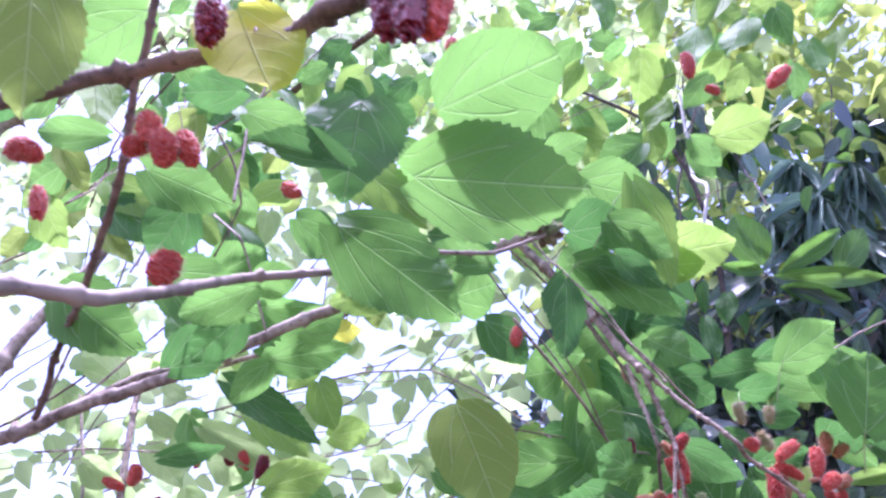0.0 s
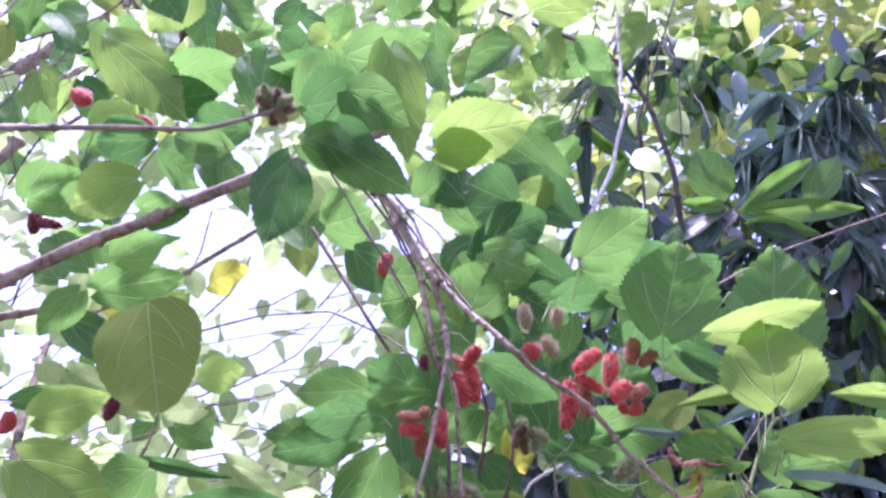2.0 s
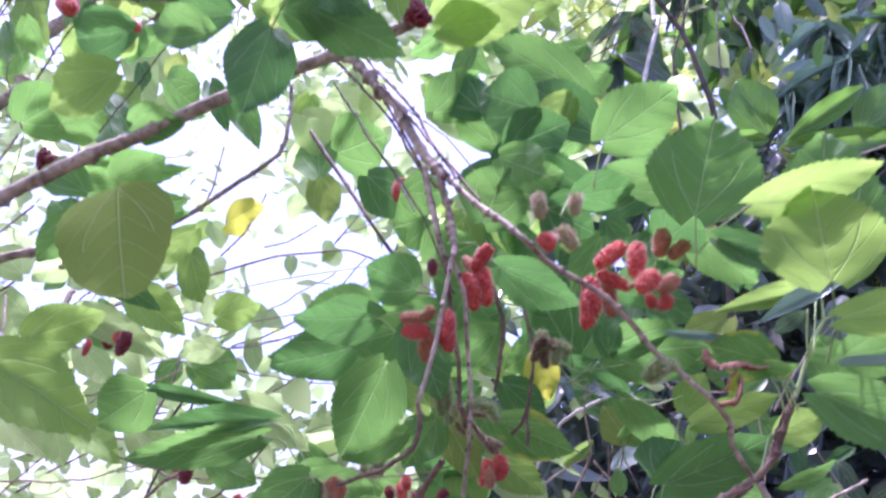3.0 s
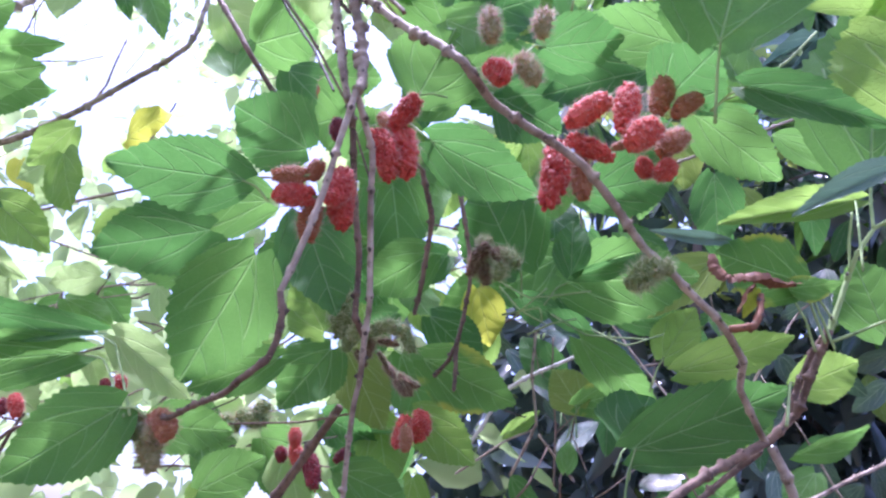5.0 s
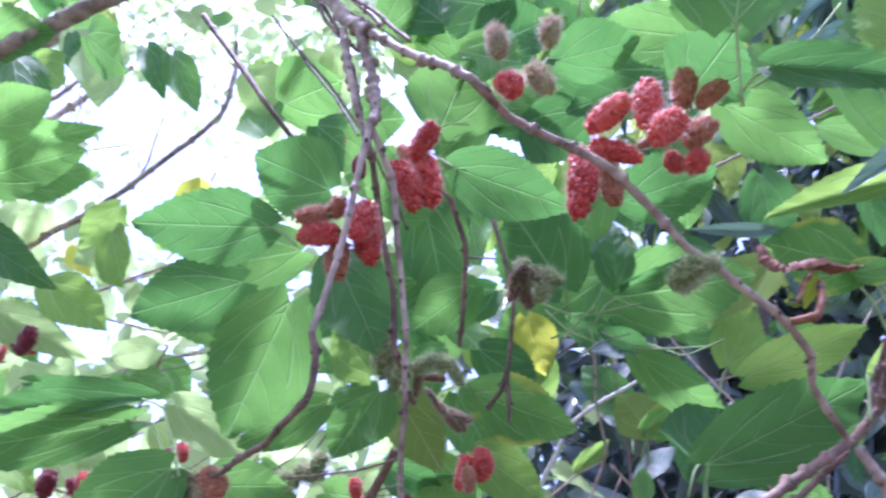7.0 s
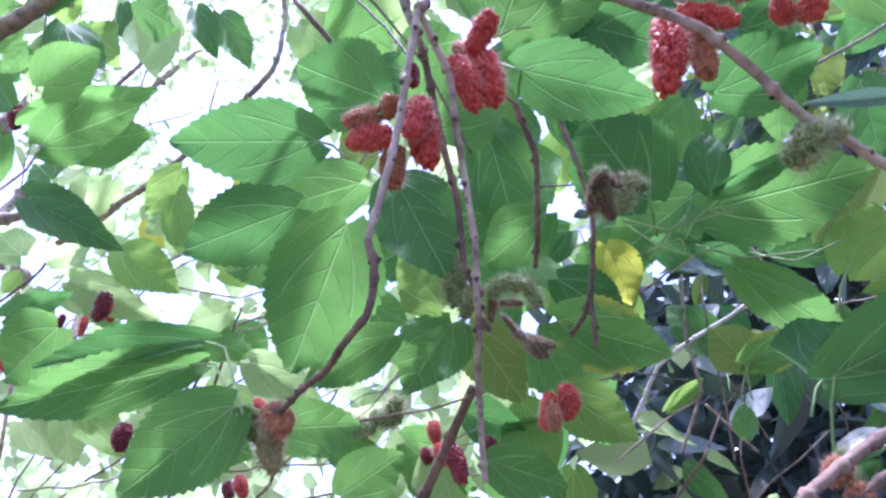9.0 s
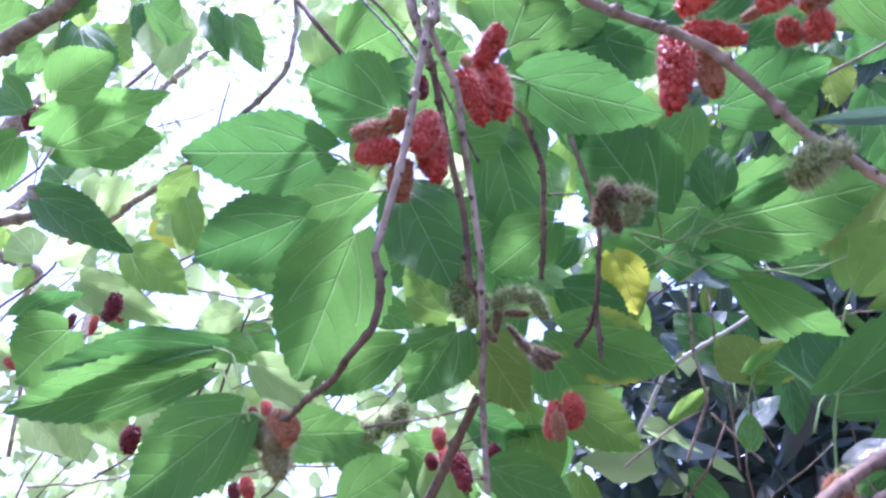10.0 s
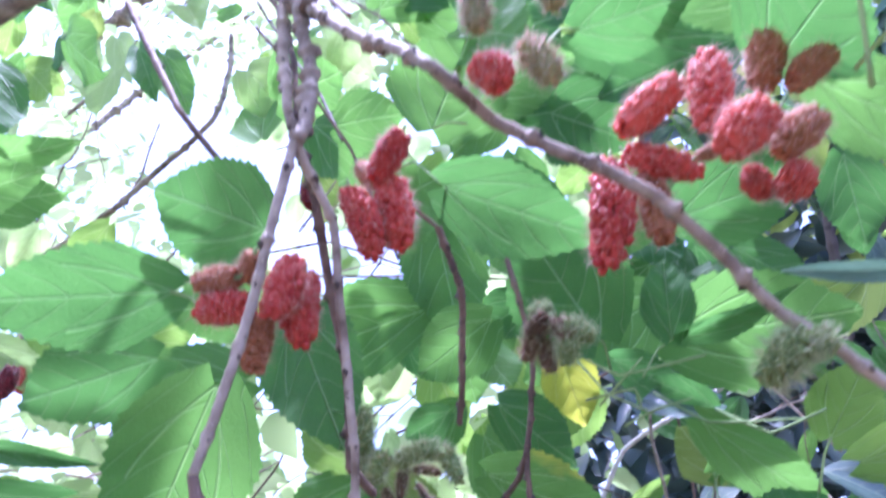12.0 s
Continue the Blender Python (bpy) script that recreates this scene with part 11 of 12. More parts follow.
stray = twig(tree, [(-0.509, 0.873, 2.419), (-0.440, 0.838, 2.473), (-0.390, 0.832, 2.538), (-0.397, 0.869, 2.678)], 0.0019, 0.00114, BARK_RED, 0.05, per=4, sides=6)
stray = twig(tree, [(-0.415, 0.862, 2.094), (-0.430, 0.883, 2.176), (-0.409, 0.866, 2.219), (-0.422, 0.870, 2.310)], 0.00106, 0.00064, BARK_RED, 0.05, per=4, sides=6)
stray = twig(tree, [(-0.863, 1.295, 2.283), (-0.918, 1.300, 2.478), (-1.033, 1.297, 2.679), (-1.218, 1.296, 2.873)], 0.00126, 0.00076, BARK_RED, 0.05, per=4, sides=6)
stray = twig(tree, [(-0.293, 0.755, 2.242), (-0.291, 0.842, 2.386), (-0.247, 0.850, 2.456), (-0.214, 0.897, 2.591)], 0.00176, 0.00106, BARK_RED, 0.05, per=4, sides=6)
stray = twig(tree, [(0.135, 1.361, 2.516), (0.274, 1.406, 2.585), (0.389, 1.411, 2.653), (0.467, 1.326, 2.687)], 0.00145, 0.00087, BARK_RED, 0.05, per=4, sides=6)
stray = twig(tree, [(0.125, 1.434, 3.048), (0.216, 1.387, 3.056), (0.284, 1.372, 3.065), (0.379, 1.369, 3.088)], 0.00117, 0.0007, BARK_RED, 0.05, per=4, sides=6)
stray = twig(tree, [(0.083, 1.312, 2.664), (0.195, 1.344, 2.811), (0.320, 1.347, 2.926), (0.402, 1.296, 3.025)], 0.0015, 0.0009, BARK_RED, 0.05, per=4, sides=6)
stray = twig(tree, [(0.430, 1.349, 2.824), (0.454, 1.350, 2.950), (0.501, 1.356, 3.064), (0.551, 1.299, 3.106)], 0.00117, 0.0007, BARK_RED, 0.05, per=4, sides=6)
stray = twig(tree, [(0.238, 1.274, 2.469), (0.275, 1.323, 2.578), (0.340, 1.331, 2.656), (0.403, 1.339, 2.725)], 0.00092, 0.00055, BARK_RED, 0.05, per=4, sides=6)
stray = twig(tree, [(0.204, 1.278, 2.397), (0.311, 1.253, 2.425), (0.421, 1.233, 2.461), (0.540, 1.248, 2.513)], 0.00151, 0.00091, BARK_RED, 0.05, per=4, sides=6)
stray = twig(tree, [(0.423, 1.523, 2.920), (0.492, 1.496, 3.038), (0.574, 1.484, 3.170), (0.638, 1.431, 3.270)], 0.00121, 0.00073, BARK_RED, 0.05, per=4, sides=6)
stray = twig(tree, [(0.093, 1.437, 2.700), (0.212, 1.454, 2.715), (0.333, 1.425, 2.719), (0.440, 1.390, 2.707)], 0.00117, 0.0007, BARK_RED, 0.05, per=4, sides=6)
stray = twig(tree, [(0.326, 1.311, 2.486), (0.391, 1.366, 2.656), (0.473, 1.328, 2.770), (0.556, 1.325, 2.934)], 0.00108, 0.00065, BARK_RED, 0.05, per=4, sides=6)
stray = twig(tree, [(0.288, 1.250, 2.484), (0.355, 1.192, 2.479), (0.421, 1.182, 2.542), (0.501, 1.260, 2.693)], 0.0009, 0.00054, BARK_RED, 0.05, per=4, sides=6)
stray = twig(tree, [(0.082, 1.165, 2.523), (0.171, 1.179, 2.620), (0.299, 1.168, 2.677), (0.398, 1.122, 2.679)], 0.00126, 0.00076, BARK_RED, 0.05, per=4, sides=6)
stray = twig(tree, [(-0.148, 1.468, 3.023), (-0.027, 1.462, 3.048), (0.074, 1.495, 3.108), (0.172, 1.539, 3.243)], 0.00099, 0.00059, BARK_RED, 0.05, per=4, sides=6)
stray = twig(tree, [(-0.476, 1.785, 1.778), (-0.381, 1.873, 1.807), (-0.207, 1.845, 1.825), (-0.055, 1.864, 1.824)], 0.00236, 0.00141, BARK_RED, 0.05, per=4, sides=6)
stray = twig(tree, [(-0.545, 1.444, 1.804), (-0.384, 1.427, 1.767), (-0.271, 1.422, 1.771), (-0.157, 1.437, 1.776)], 0.00187, 0.00112, BARK_RED, 0.05, per=4, sides=6)
stray = twig(tree, [(-0.752, 1.523, 1.849), (-0.549, 1.463, 1.873), (-0.425, 1.489, 1.900), (-0.292, 1.485, 1.924)], 0.00237, 0.00142, BARK, 0.05, per=4, sides=6)
stray = twig(tree, [(-0.766, 1.814, 2.110), (-0.572, 1.837, 2.085), (-0.394, 1.849, 2.068), (-0.220, 1.836, 2.050)], 0.00206, 0.00123, BARK_RED, 0.05, per=4, sides=6)
stray = twig(tree, [(-0.567, 1.437, 1.869), (-0.471, 1.479, 1.863), (-0.321, 1.474, 1.868), (-0.218, 1.502, 1.915)], 0.00202, 0.00122, BARK, 0.05, per=4, sides=6)
stray = twig(tree, [(-0.445, 1.847, 1.786), (-0.410, 1.872, 1.851), (-0.322, 1.853, 1.906), (-0.233, 1.854, 1.927)], 0.00153, 0.00092, BARK_RED, 0.05, per=4, sides=6)
stray = twig(tree, [(-0.687, 1.353, 1.735), (-0.545, 1.358, 1.739), (-0.408, 1.357, 1.772), (-0.261, 1.328, 1.810)], 0.00167, 0.00101, BARK, 0.05, per=4, sides=6)
stray = twig(tree, [(-0.440, 1.401, 1.637), (-0.367, 1.353, 1.747), (-0.339, 1.361, 1.860), (-0.286, 1.325, 1.975)], 0.00272, 0.00164, BARK_RED, 0.05, per=4, sides=6)
stray = twig(tree, [(-0.894, 1.506, 1.903), (-0.666, 1.457, 1.847), (-0.497, 1.462, 1.837), (-0.331, 1.424, 1.815)], 0.00257, 0.00154, BARK_RED, 0.05, per=4, sides=6)
stray = twig(tree, [(-0.957, 1.362, 2.036), (-0.914, 1.387, 2.089), (-0.826, 1.381, 2.151), (-0.776, 1.385, 2.227)], 0.00115, 0.00069, BARK, 0.05, per=4, sides=6)
stray = twig(tree, [(-1.073, 1.715, 2.007), (-1.050, 1.727, 2.158), (-0.952, 1.702, 2.281), (-0.851, 1.709, 2.408)], 0.0019, 0.00114, BARK_RED, 0.05, per=4, sides=6)
stray = twig(tree, [(-0.829, 1.304, 1.786), (-0.659, 1.251, 1.819), (-0.547, 1.255, 1.835), (-0.462, 1.282, 1.840)], 0.00172, 0.00103, BARK, 0.05, per=4, sides=6)
stray = twig(tree, [(-0.285, 1.233, 1.702), (-0.253, 1.228, 1.732), (-0.197, 1.225, 1.758), (-0.132, 1.213, 1.770)], 0.00241, 0.00145, BARK_RED, 0.05, per=4, sides=6)
stray = twig(tree, [(-1.068, 1.602, 1.730), (-1.063, 1.607, 1.797), (-1.032, 1.610, 1.863), (-1.037, 1.658, 1.938)], 0.00243, 0.00146, BARK, 0.05, per=4, sides=6)
stray = twig(tree, [(-0.265, 1.303, 1.850), (-0.155, 1.259, 1.859), (-0.110, 1.263, 1.886), (-0.077, 1.277, 1.949)], 0.00136, 0.00082, BARK_RED, 0.05, per=4, sides=6)
stray = twig(tree, [(-0.748, 1.748, 1.917), (-0.690, 1.787, 1.951), (-0.540, 1.742, 1.949), (-0.486, 1.789, 1.961)], 0.00221, 0.00133, BARK, 0.05, per=4, sides=6)
stray = twig(tree, [(-1.498, 1.725, 2.010), (-1.375, 1.766, 2.021), (-1.261, 1.777, 2.041), (-1.110, 1.769, 2.066)], 0.00175, 0.00105, BARK_RED, 0.05, per=4, sides=6)
stray = twig(tree, [(-0.767, 1.478, 1.733), (-0.759, 1.524, 1.775), (-0.705, 1.544, 1.817), (-0.599, 1.529, 1.833)], 0.00245, 0.00147, BARK_RED, 0.05, per=4, sides=6)
stray = twig(tree, [(-0.730, 1.267, 1.931), (-0.684, 1.306, 1.954), (-0.613, 1.340, 1.989), (-0.533, 1.346, 2.014)], 0.00121, 0.00073, BARK, 0.05, per=4, sides=6)
stray = twig(tree, [(-0.433, 1.585, 1.733), (-0.302, 1.527, 1.819), (-0.256, 1.548, 1.903), (-0.178, 1.495, 2.000)], 0.00248, 0.00149, BARK_RED, 0.05, per=4, sides=6)
stray = twig(tree, [(-0.752, 1.387, 1.646), (-0.691, 1.378, 1.719), (-0.642, 1.380, 1.777), (-0.649, 1.453, 1.851)], 0.0015, 0.0009, BARK_RED, 0.05, per=4, sides=6)
stray = twig(tree, [(-0.357, 1.445, 1.786), (-0.282, 1.424, 1.818), (-0.209, 1.402, 1.847), (-0.162, 1.416, 1.875)], 0.00175, 0.00105, BARK, 0.05, per=4, sides=6)
stray = twig(tree, [(-1.085, 2.003, 2.974), (-1.003, 1.968, 3.063), (-0.935, 1.984, 3.173), (-0.860, 1.984, 3.292)], 0.00126, 0.00076, BARK_RED, 0.05, per=4, sides=6)
stray = twig(tree, [(-1.208, 1.703, 3.087), (-1.012, 1.680, 3.111), (-0.937, 1.689, 3.287), (-0.917, 1.687, 3.547)], 0.0014, 0.00084, BARK, 0.05, per=4, sides=6)
stray = twig(tree, [(-1.873, 1.916, 3.104), (-1.839, 1.955, 3.246), (-1.655, 1.969, 3.329), (-1.483, 1.955, 3.356)], 0.00199, 0.00119, BARK_RED, 0.05, per=4, sides=6)
stray = twig(tree, [(-1.779, 2.174, 3.226), (-1.420, 2.108, 3.336), (-1.154, 2.124, 3.461), (-0.791, 2.160, 3.422)], 0.00138, 0.00083, BARK, 0.05, per=4, sides=6)
stray = twig(tree, [(-2.600, 1.954, 3.198), (-2.304, 1.928, 3.152), (-2.079, 1.919, 3.147), (-1.915, 1.947, 3.202)], 0.00172, 0.00104, BARK_RED, 0.05, per=4, sides=6)
stray = twig(tree, [(-2.008, 2.033, 3.049), (-1.785, 2.027, 3.098), (-1.646, 2.027, 3.213), (-1.489, 2.037, 3.328)], 0.00119, 0.00071, BARK, 0.05, per=4, sides=6)
stray = twig(tree, [(-1.803, 1.675, 2.883), (-1.627, 1.713, 2.919), (-1.353, 1.714, 2.900), (-1.161, 1.719, 2.899)], 0.00116, 0.0007, BARK_RED, 0.05, per=4, sides=6)
stray = twig(tree, [(-0.499, 1.671, 2.629), (-0.360, 1.676, 2.641), (-0.234, 1.656, 2.652), (-0.132, 1.656, 2.720)], 0.00207, 0.00125, BARK, 0.05, per=4, sides=6)
stray = twig(tree, [(-0.018, 1.226, 1.770), (0.057, 1.159, 1.774), (0.072, 1.174, 1.804), (0.075, 1.233, 1.846)], 0.00092, 0.00055, BARK_DARK, 0.05, per=4, sides=6)
stray = twig(tree, [(-0.018, 1.331, 1.736), (0.038, 1.278, 1.746), (0.063, 1.306, 1.762), (0.123, 1.262, 1.756)], 0.00076, 0.00045, BARK_DARK, 0.05, per=4, sides=6)
stray = twig(tree, [(-0.079, 1.425, 1.844), (-0.022, 1.408, 1.903), (0.036, 1.407, 1.951), (0.080, 1.487, 2.018)], 0.00109, 0.00066, BARK_DARK, 0.05, per=4, sides=6)
stray = twig(tree, [(0.010, 1.208, 1.732), (0.060, 1.202, 1.736), (0.098, 1.211, 1.742), (0.173, 1.128, 1.738)], 0.0009, 0.00054, BARK_DARK, 0.05, per=4, sides=6)
stray = twig(tree, [(0.178, 1.248, 1.787), (0.229, 1.227, 1.796), (0.274, 1.242, 1.806), (0.327, 1.199, 1.785)], 0.00106, 0.00064, BARK_DARK, 0.05, per=4, sides=6)
stray = twig(tree, [(-0.220, 1.467, 1.817), (-0.156, 1.409, 1.837), (-0.116, 1.401, 1.854), (-0.044, 1.343, 1.844)], 0.00083, 0.0005, BARK_DARK, 0.05, per=4, sides=6)


def spray(parent, middle, n, spread, size, mats, seed):
    """Leaves hanging in a loose bunch about middle, on short stalks."""
    rng = random.Random(seed)
    for _ in range(n):
        b = Vector(middle) + Vector([rng.gauss(0, spread) for _ in range(3)])
        ln = rng.uniform(*size)
        way = Vector((rng.uniform(-1, 1), rng.uniform(-0.4, 0.4), rng.uniform(-1.0, 0.3))).normalized()
        leaf(parent, b, b + way * ln, ln * rng.uniform(0.72, 0.9), (rng.uniform(-0.5, 0.5), -0.8, rng.uniform(-0.7, 0.1)), rng.choice(mats), stalk=tuple(b - way * 0.3 * ln + Vector((0, 0, 0.02))))


for k, middle in enumerate(((-0.294, 1.133, 2.810), (-0.098, 1.061, 2.710), (-0.011, 1.202, 2.805), (0.119, 1.124, 2.593), (-0.309, 1.336, 2.864), (-0.094, 1.325, 2.769), (0.166, 1.379, 2.973), (-0.280, 1.149, 2.596))):
    spray(bough_b, middle, 5, 0.085, (0.055, 0.085), (GREEN, GREEN, FRESH, DEEP), 60 + k)

# ---- fruit ----
fruit = cluster((0.363, 0.830, 1.827), "three red mulberries and a stalk on the slanting twig")
berry(fruit, (0.370, 0.845, 1.838), (0.367, 0.845, 1.801), 0.0140, RED)
berry(fruit, (0.381, 0.860, 1.842), (0.384, 0.860, 1.815), 0.0111, DULL)
berry(fruit, (0.376, 0.850, 1.846), (0.398, 0.850, 1.833), 0.0098, RED)
fruit = cluster((0.385, 0.840, 1.866), "single curved red mulberry with fine hairs")
berry(fruit, (0.395, 0.840, 1.864), (0.375, 0.840, 1.848), 0.0121, RED)
fruit = cluster((0.406, 0.830, 1.828), "bunch of red and half-ripe mulberries among leaves")
berry(fruit, (0.405, 0.820, 1.853), (0.403, 0.820, 1.828), 0.0122, RED)
berry(fruit, (0.418, 0.815, 1.827), (0.405, 0.815, 1.815), 0.0127, RED)
berry(fruit, (0.424, 0.840, 1.875), (0.420, 0.840, 1.854), 0.0120, DULL)
berry(fruit, (0.441, 0.840, 1.863), (0.428, 0.840, 1.852), 0.0096, DULL)
berry(fruit, (0.431, 0.825, 1.829), (0.419, 0.825, 1.818), 0.0104, DULL)
berry(fruit, (0.420, 0.830, 1.815), (0.426, 0.830, 1.809), 0.0114, RED)
berry(fruit, (0.416, 0.830, 1.814), (0.410, 0.830, 1.811), 0.0104, RED)
berry(fruit, (0.398, 0.830, 1.825), (0.407, 0.830, 1.828), 0.0043, DULL)
fruit = cluster((0.344, 0.800, 1.855), "small red mulberry beside greenish unripe ones")
berry(fruit, (0.339, 0.800, 1.853), (0.347, 0.800, 1.843), 0.0116, RED)
berry(fruit, (0.353, 0.805, 1.862), (0.362, 0.805, 1.846), 0.0102, TAWNY)
fruit = cluster((0.337, 0.800, 1.889), "two unripe mulberries on long green stalks")
berry(fruit, (0.335, 0.800, 1.889), (0.338, 0.800, 1.869), 0.0092, TAWNY)
berry(fruit, (0.364, 0.800, 1.886), (0.363, 0.800, 1.870), 0.0090, TAWNY)
fruit = cluster((0.286, 0.830, 1.843), "hanging bunch of red mulberries")
berry(fruit, (0.291, 0.841, 1.869), (0.278, 0.846, 1.852), 0.0117, RED)
berry(fruit, (0.282, 0.853, 1.855), (0.288, 0.854, 1.825), 0.0147, RED)
berry(fruit, (0.272, 0.839, 1.844), (0.281, 0.848, 1.819), 0.0125, RED)
berry(fruit, (0.268, 0.850, 1.864), (0.280, 0.850, 1.851), 0.0081, DULL)
fruit = cluster((0.254, 0.820, 1.809), "cluster of half-ripe and red mulberries")
berry(fruit, (0.256, 0.815, 1.787), (0.237, 0.811, 1.786), 0.0112, RED)
berry(fruit, (0.252, 0.810, 1.796), (0.235, 0.809, 1.796), 0.0095, DULL)
berry(fruit, (0.259, 0.808, 1.803), (0.253, 0.814, 1.796), 0.0079, DULL)
berry(fruit, (0.269, 0.816, 1.802), (0.269, 0.809, 1.780), 0.0113, RED)
berry(fruit, (0.265, 0.829, 1.804), (0.268, 0.829, 1.778), 0.0128, RED)
berry(fruit, (0.253, 0.825, 1.788), (0.252, 0.827, 1.769), 0.0111, DULL)
berry(fruit, (0.237, 0.860, 1.869), (0.239, 0.860, 1.855), 0.0085, DARK_RED)
fruit = cluster((0.238, 1.130, 1.766), "deep red mulberry hanging low")
berry(fruit, (0.251, 1.100, 1.757), (0.252, 1.100, 1.733), 0.0150, RED)
berry(fruit, (0.238, 1.105, 1.753), (0.233, 1.105, 1.728), 0.0132, RED)
berry(fruit, (0.243, 1.090, 1.741), (0.245, 1.090, 1.722), 0.0100, DULL)
fruit = cluster((0.166, 0.870, 1.686), "tawny unripe fruit cluster at a twig tip")
berry(fruit, (0.159, 0.875, 1.688), (0.153, 0.875, 1.677), 0.0122, TAWNY)
berry(fruit, (0.171, 0.868, 1.687), (0.183, 0.866, 1.676), 0.0128, DULL)
berry(fruit, (0.166, 0.875, 1.682), (0.173, 0.875, 1.660), 0.0125, TAWNY)
berry(fruit, (0.175, 0.868, 1.683), (0.170, 0.868, 1.673), 0.0097, TAWNY)
berry(fruit, (0.161, 0.872, 1.682), (0.160, 0.872, 1.674), 0.0098, UNRIPE)
fruit = cluster((0.417, 0.860, 1.780), "spiky green unripe mulberry at a node")
berry(fruit, (0.421, 0.860, 1.778), (0.407, 0.860, 1.766), 0.0096, UNRIPE)
berry(fruit, (0.423, 0.860, 1.779), (0.427, 0.860, 1.773), 0.0069, UNRIPE)
fruit = cluster((0.265, 0.900, 1.753), "tangle of green and withered fruit among leaves")
berry(fruit, (0.237, 0.925, 1.784), (0.242, 0.925, 1.765), 0.0105, UNRIPE)
berry(fruit, (0.230, 0.935, 1.782), (0.234, 0.935, 1.759), 0.0085, UNRIPE)
berry(fruit, (0.243, 0.930, 1.767), (0.243, 0.930, 1.749), 0.0090, UNRIPE)
berry(fruit, (0.253, 0.925, 1.764), (0.248, 0.925, 1.753), 0.0085, UNRIPE)
berry(fruit, (0.256, 0.930, 1.760), (0.268, 0.930, 1.767), 0.0075, UNRIPE)
berry(fruit, (0.264, 0.935, 1.769), (0.278, 0.935, 1.765), 0.0075, UNRIPE)
berry(fruit, (0.275, 0.940, 1.768), (0.282, 0.940, 1.754), 0.0075, UNRIPE)
berry(fruit, (0.257, 0.935, 1.760), (0.256, 0.935, 1.746), 0.0052, BROWN)
berry(fruit, (0.257, 0.945, 1.761), (0.271, 0.945, 1.759), 0.0048, BROWN)
berry(fruit, (0.248, 0.935, 1.750), (0.256, 0.935, 1.741), 0.0049, BROWN)
berry(fruit, (0.261, 0.955, 1.749), (0.272, 0.955, 1.738), 0.0052, BROWN)
berry(fruit, (0.271, 0.955, 1.742), (0.285, 0.955, 1.736), 0.0060, BROWN)
berry(fruit, (0.269, 0.955, 1.739), (0.278, 0.955, 1.730), 0.0056, BROWN)
berry(fruit, (0.277, 0.955, 1.739), (0.281, 0.955, 1.730), 0.0045, BROWN)
berry(fruit, (0.257, 0.950, 1.755), (0.265, 0.950, 1.745), 0.0035, BROWN)
fruit = cluster((0.323, 0.940, 1.828), "brown shrivelled fruit cluster beside the twigs")
berry(fruit, (0.323, 0.940, 1.828), (0.313, 0.940, 1.818), 0.0091, BROWN)
berry(fruit, (0.326, 0.940, 1.825), (0.334, 0.940, 1.813), 0.0090, BROWN)
berry(fruit, (0.318, 0.945, 1.824), (0.310, 0.945, 1.809), 0.0098, BROWN)
berry(fruit, (0.329, 0.940, 1.822), (0.343, 0.940, 1.815), 0.0089, UNRIPE)
berry(fruit, (0.319, 0.945, 1.817), (0.323, 0.945, 1.803), 0.0090, BROWN)
berry(fruit, (0.313, 0.945, 1.831), (0.323, 0.945, 1.835), 0.0081, UNRIPE)
berry(fruit, (0.332, 0.940, 1.816), (0.330, 0.940, 1.804), 0.0083, UNRIPE)
fruit = cluster((0.415, 0.860, 1.778), "spiky green unripe mulberry")
berry(fruit, (0.420, 0.865, 1.780), (0.410, 0.865, 1.766), 0.0091, UNRIPE)
fruit = cluster((0.189, 1.020, 1.708), "dark red fruit behind the brown stem")
berry(fruit, (0.175, 1.060, 1.710), (0.188, 1.060, 1.683), 0.0126, DARK_RED)
berry(fruit, (0.163, 1.060, 1.726), (0.166, 1.060, 1.712), 0.0098, RED)
berry(fruit, (0.202, 1.080, 1.717), (0.193, 1.080, 1.707), 0.0098, DARK_RED)
fruit = cluster((0.408, 0.920, 1.663), "pinkish unripe fruit beside the brown branch")
berry(fruit, (0.410, 0.925, 1.666), (0.402, 0.925, 1.658), 0.0104, DULL)
berry(fruit, (0.409, 0.925, 1.657), (0.416, 0.925, 1.651), 0.0097, DULL)
berry(fruit, (0.407, 0.930, 1.670), (0.411, 0.930, 1.666), 0.0069, UNRIPE)
fruit = cluster((-0.474, 1.050, 2.157), "dark maroon mulberries in the leaves")
berry(fruit, (-0.495, 1.050, 2.195), (-0.484, 1.050, 2.155), 0.0197, DARK_RED)
berry(fruit, (-0.496, 1.050, 2.176), (-0.438, 1.050, 2.166), 0.0165, DARK_RED)
fruit = cluster((-0.454, 1.200, 1.927), "small maroon mulberries on a thin twig")
berry(fruit, (-0.483, 1.200, 1.941), (-0.486, 1.200, 1.920), 0.0104, DARK_RED)
berry(fruit, (-0.436, 1.200, 1.933), (-0.437, 1.200, 1.908), 0.0097, RED)
berry(fruit, (-0.484, 1.200, 1.858), (-0.496, 1.200, 1.851), 0.0086, DARK_RED)
fruit = cluster((-0.023, 0.950, 1.701), "dark mulberry under a leaf")
berry(fruit, (-0.018, 0.950, 1.709), (-0.018, 0.950, 1.691), 0.0126, DARK_RED)
fruit = cluster((0.112, 1.050, 1.742), "green unripe fruits on a thin twig")
berry(fruit, (0.100, 1.050, 1.726), (0.120, 1.050, 1.721), 0.0113, UNRIPE)
berry(fruit, (0.118, 1.050, 1.731), (0.141, 1.050, 1.727), 0.0120, UNRIPE)
berry(fruit, (0.139, 1.050, 1.743), (0.132, 1.050, 1.727), 0.0112, UNRIPE)
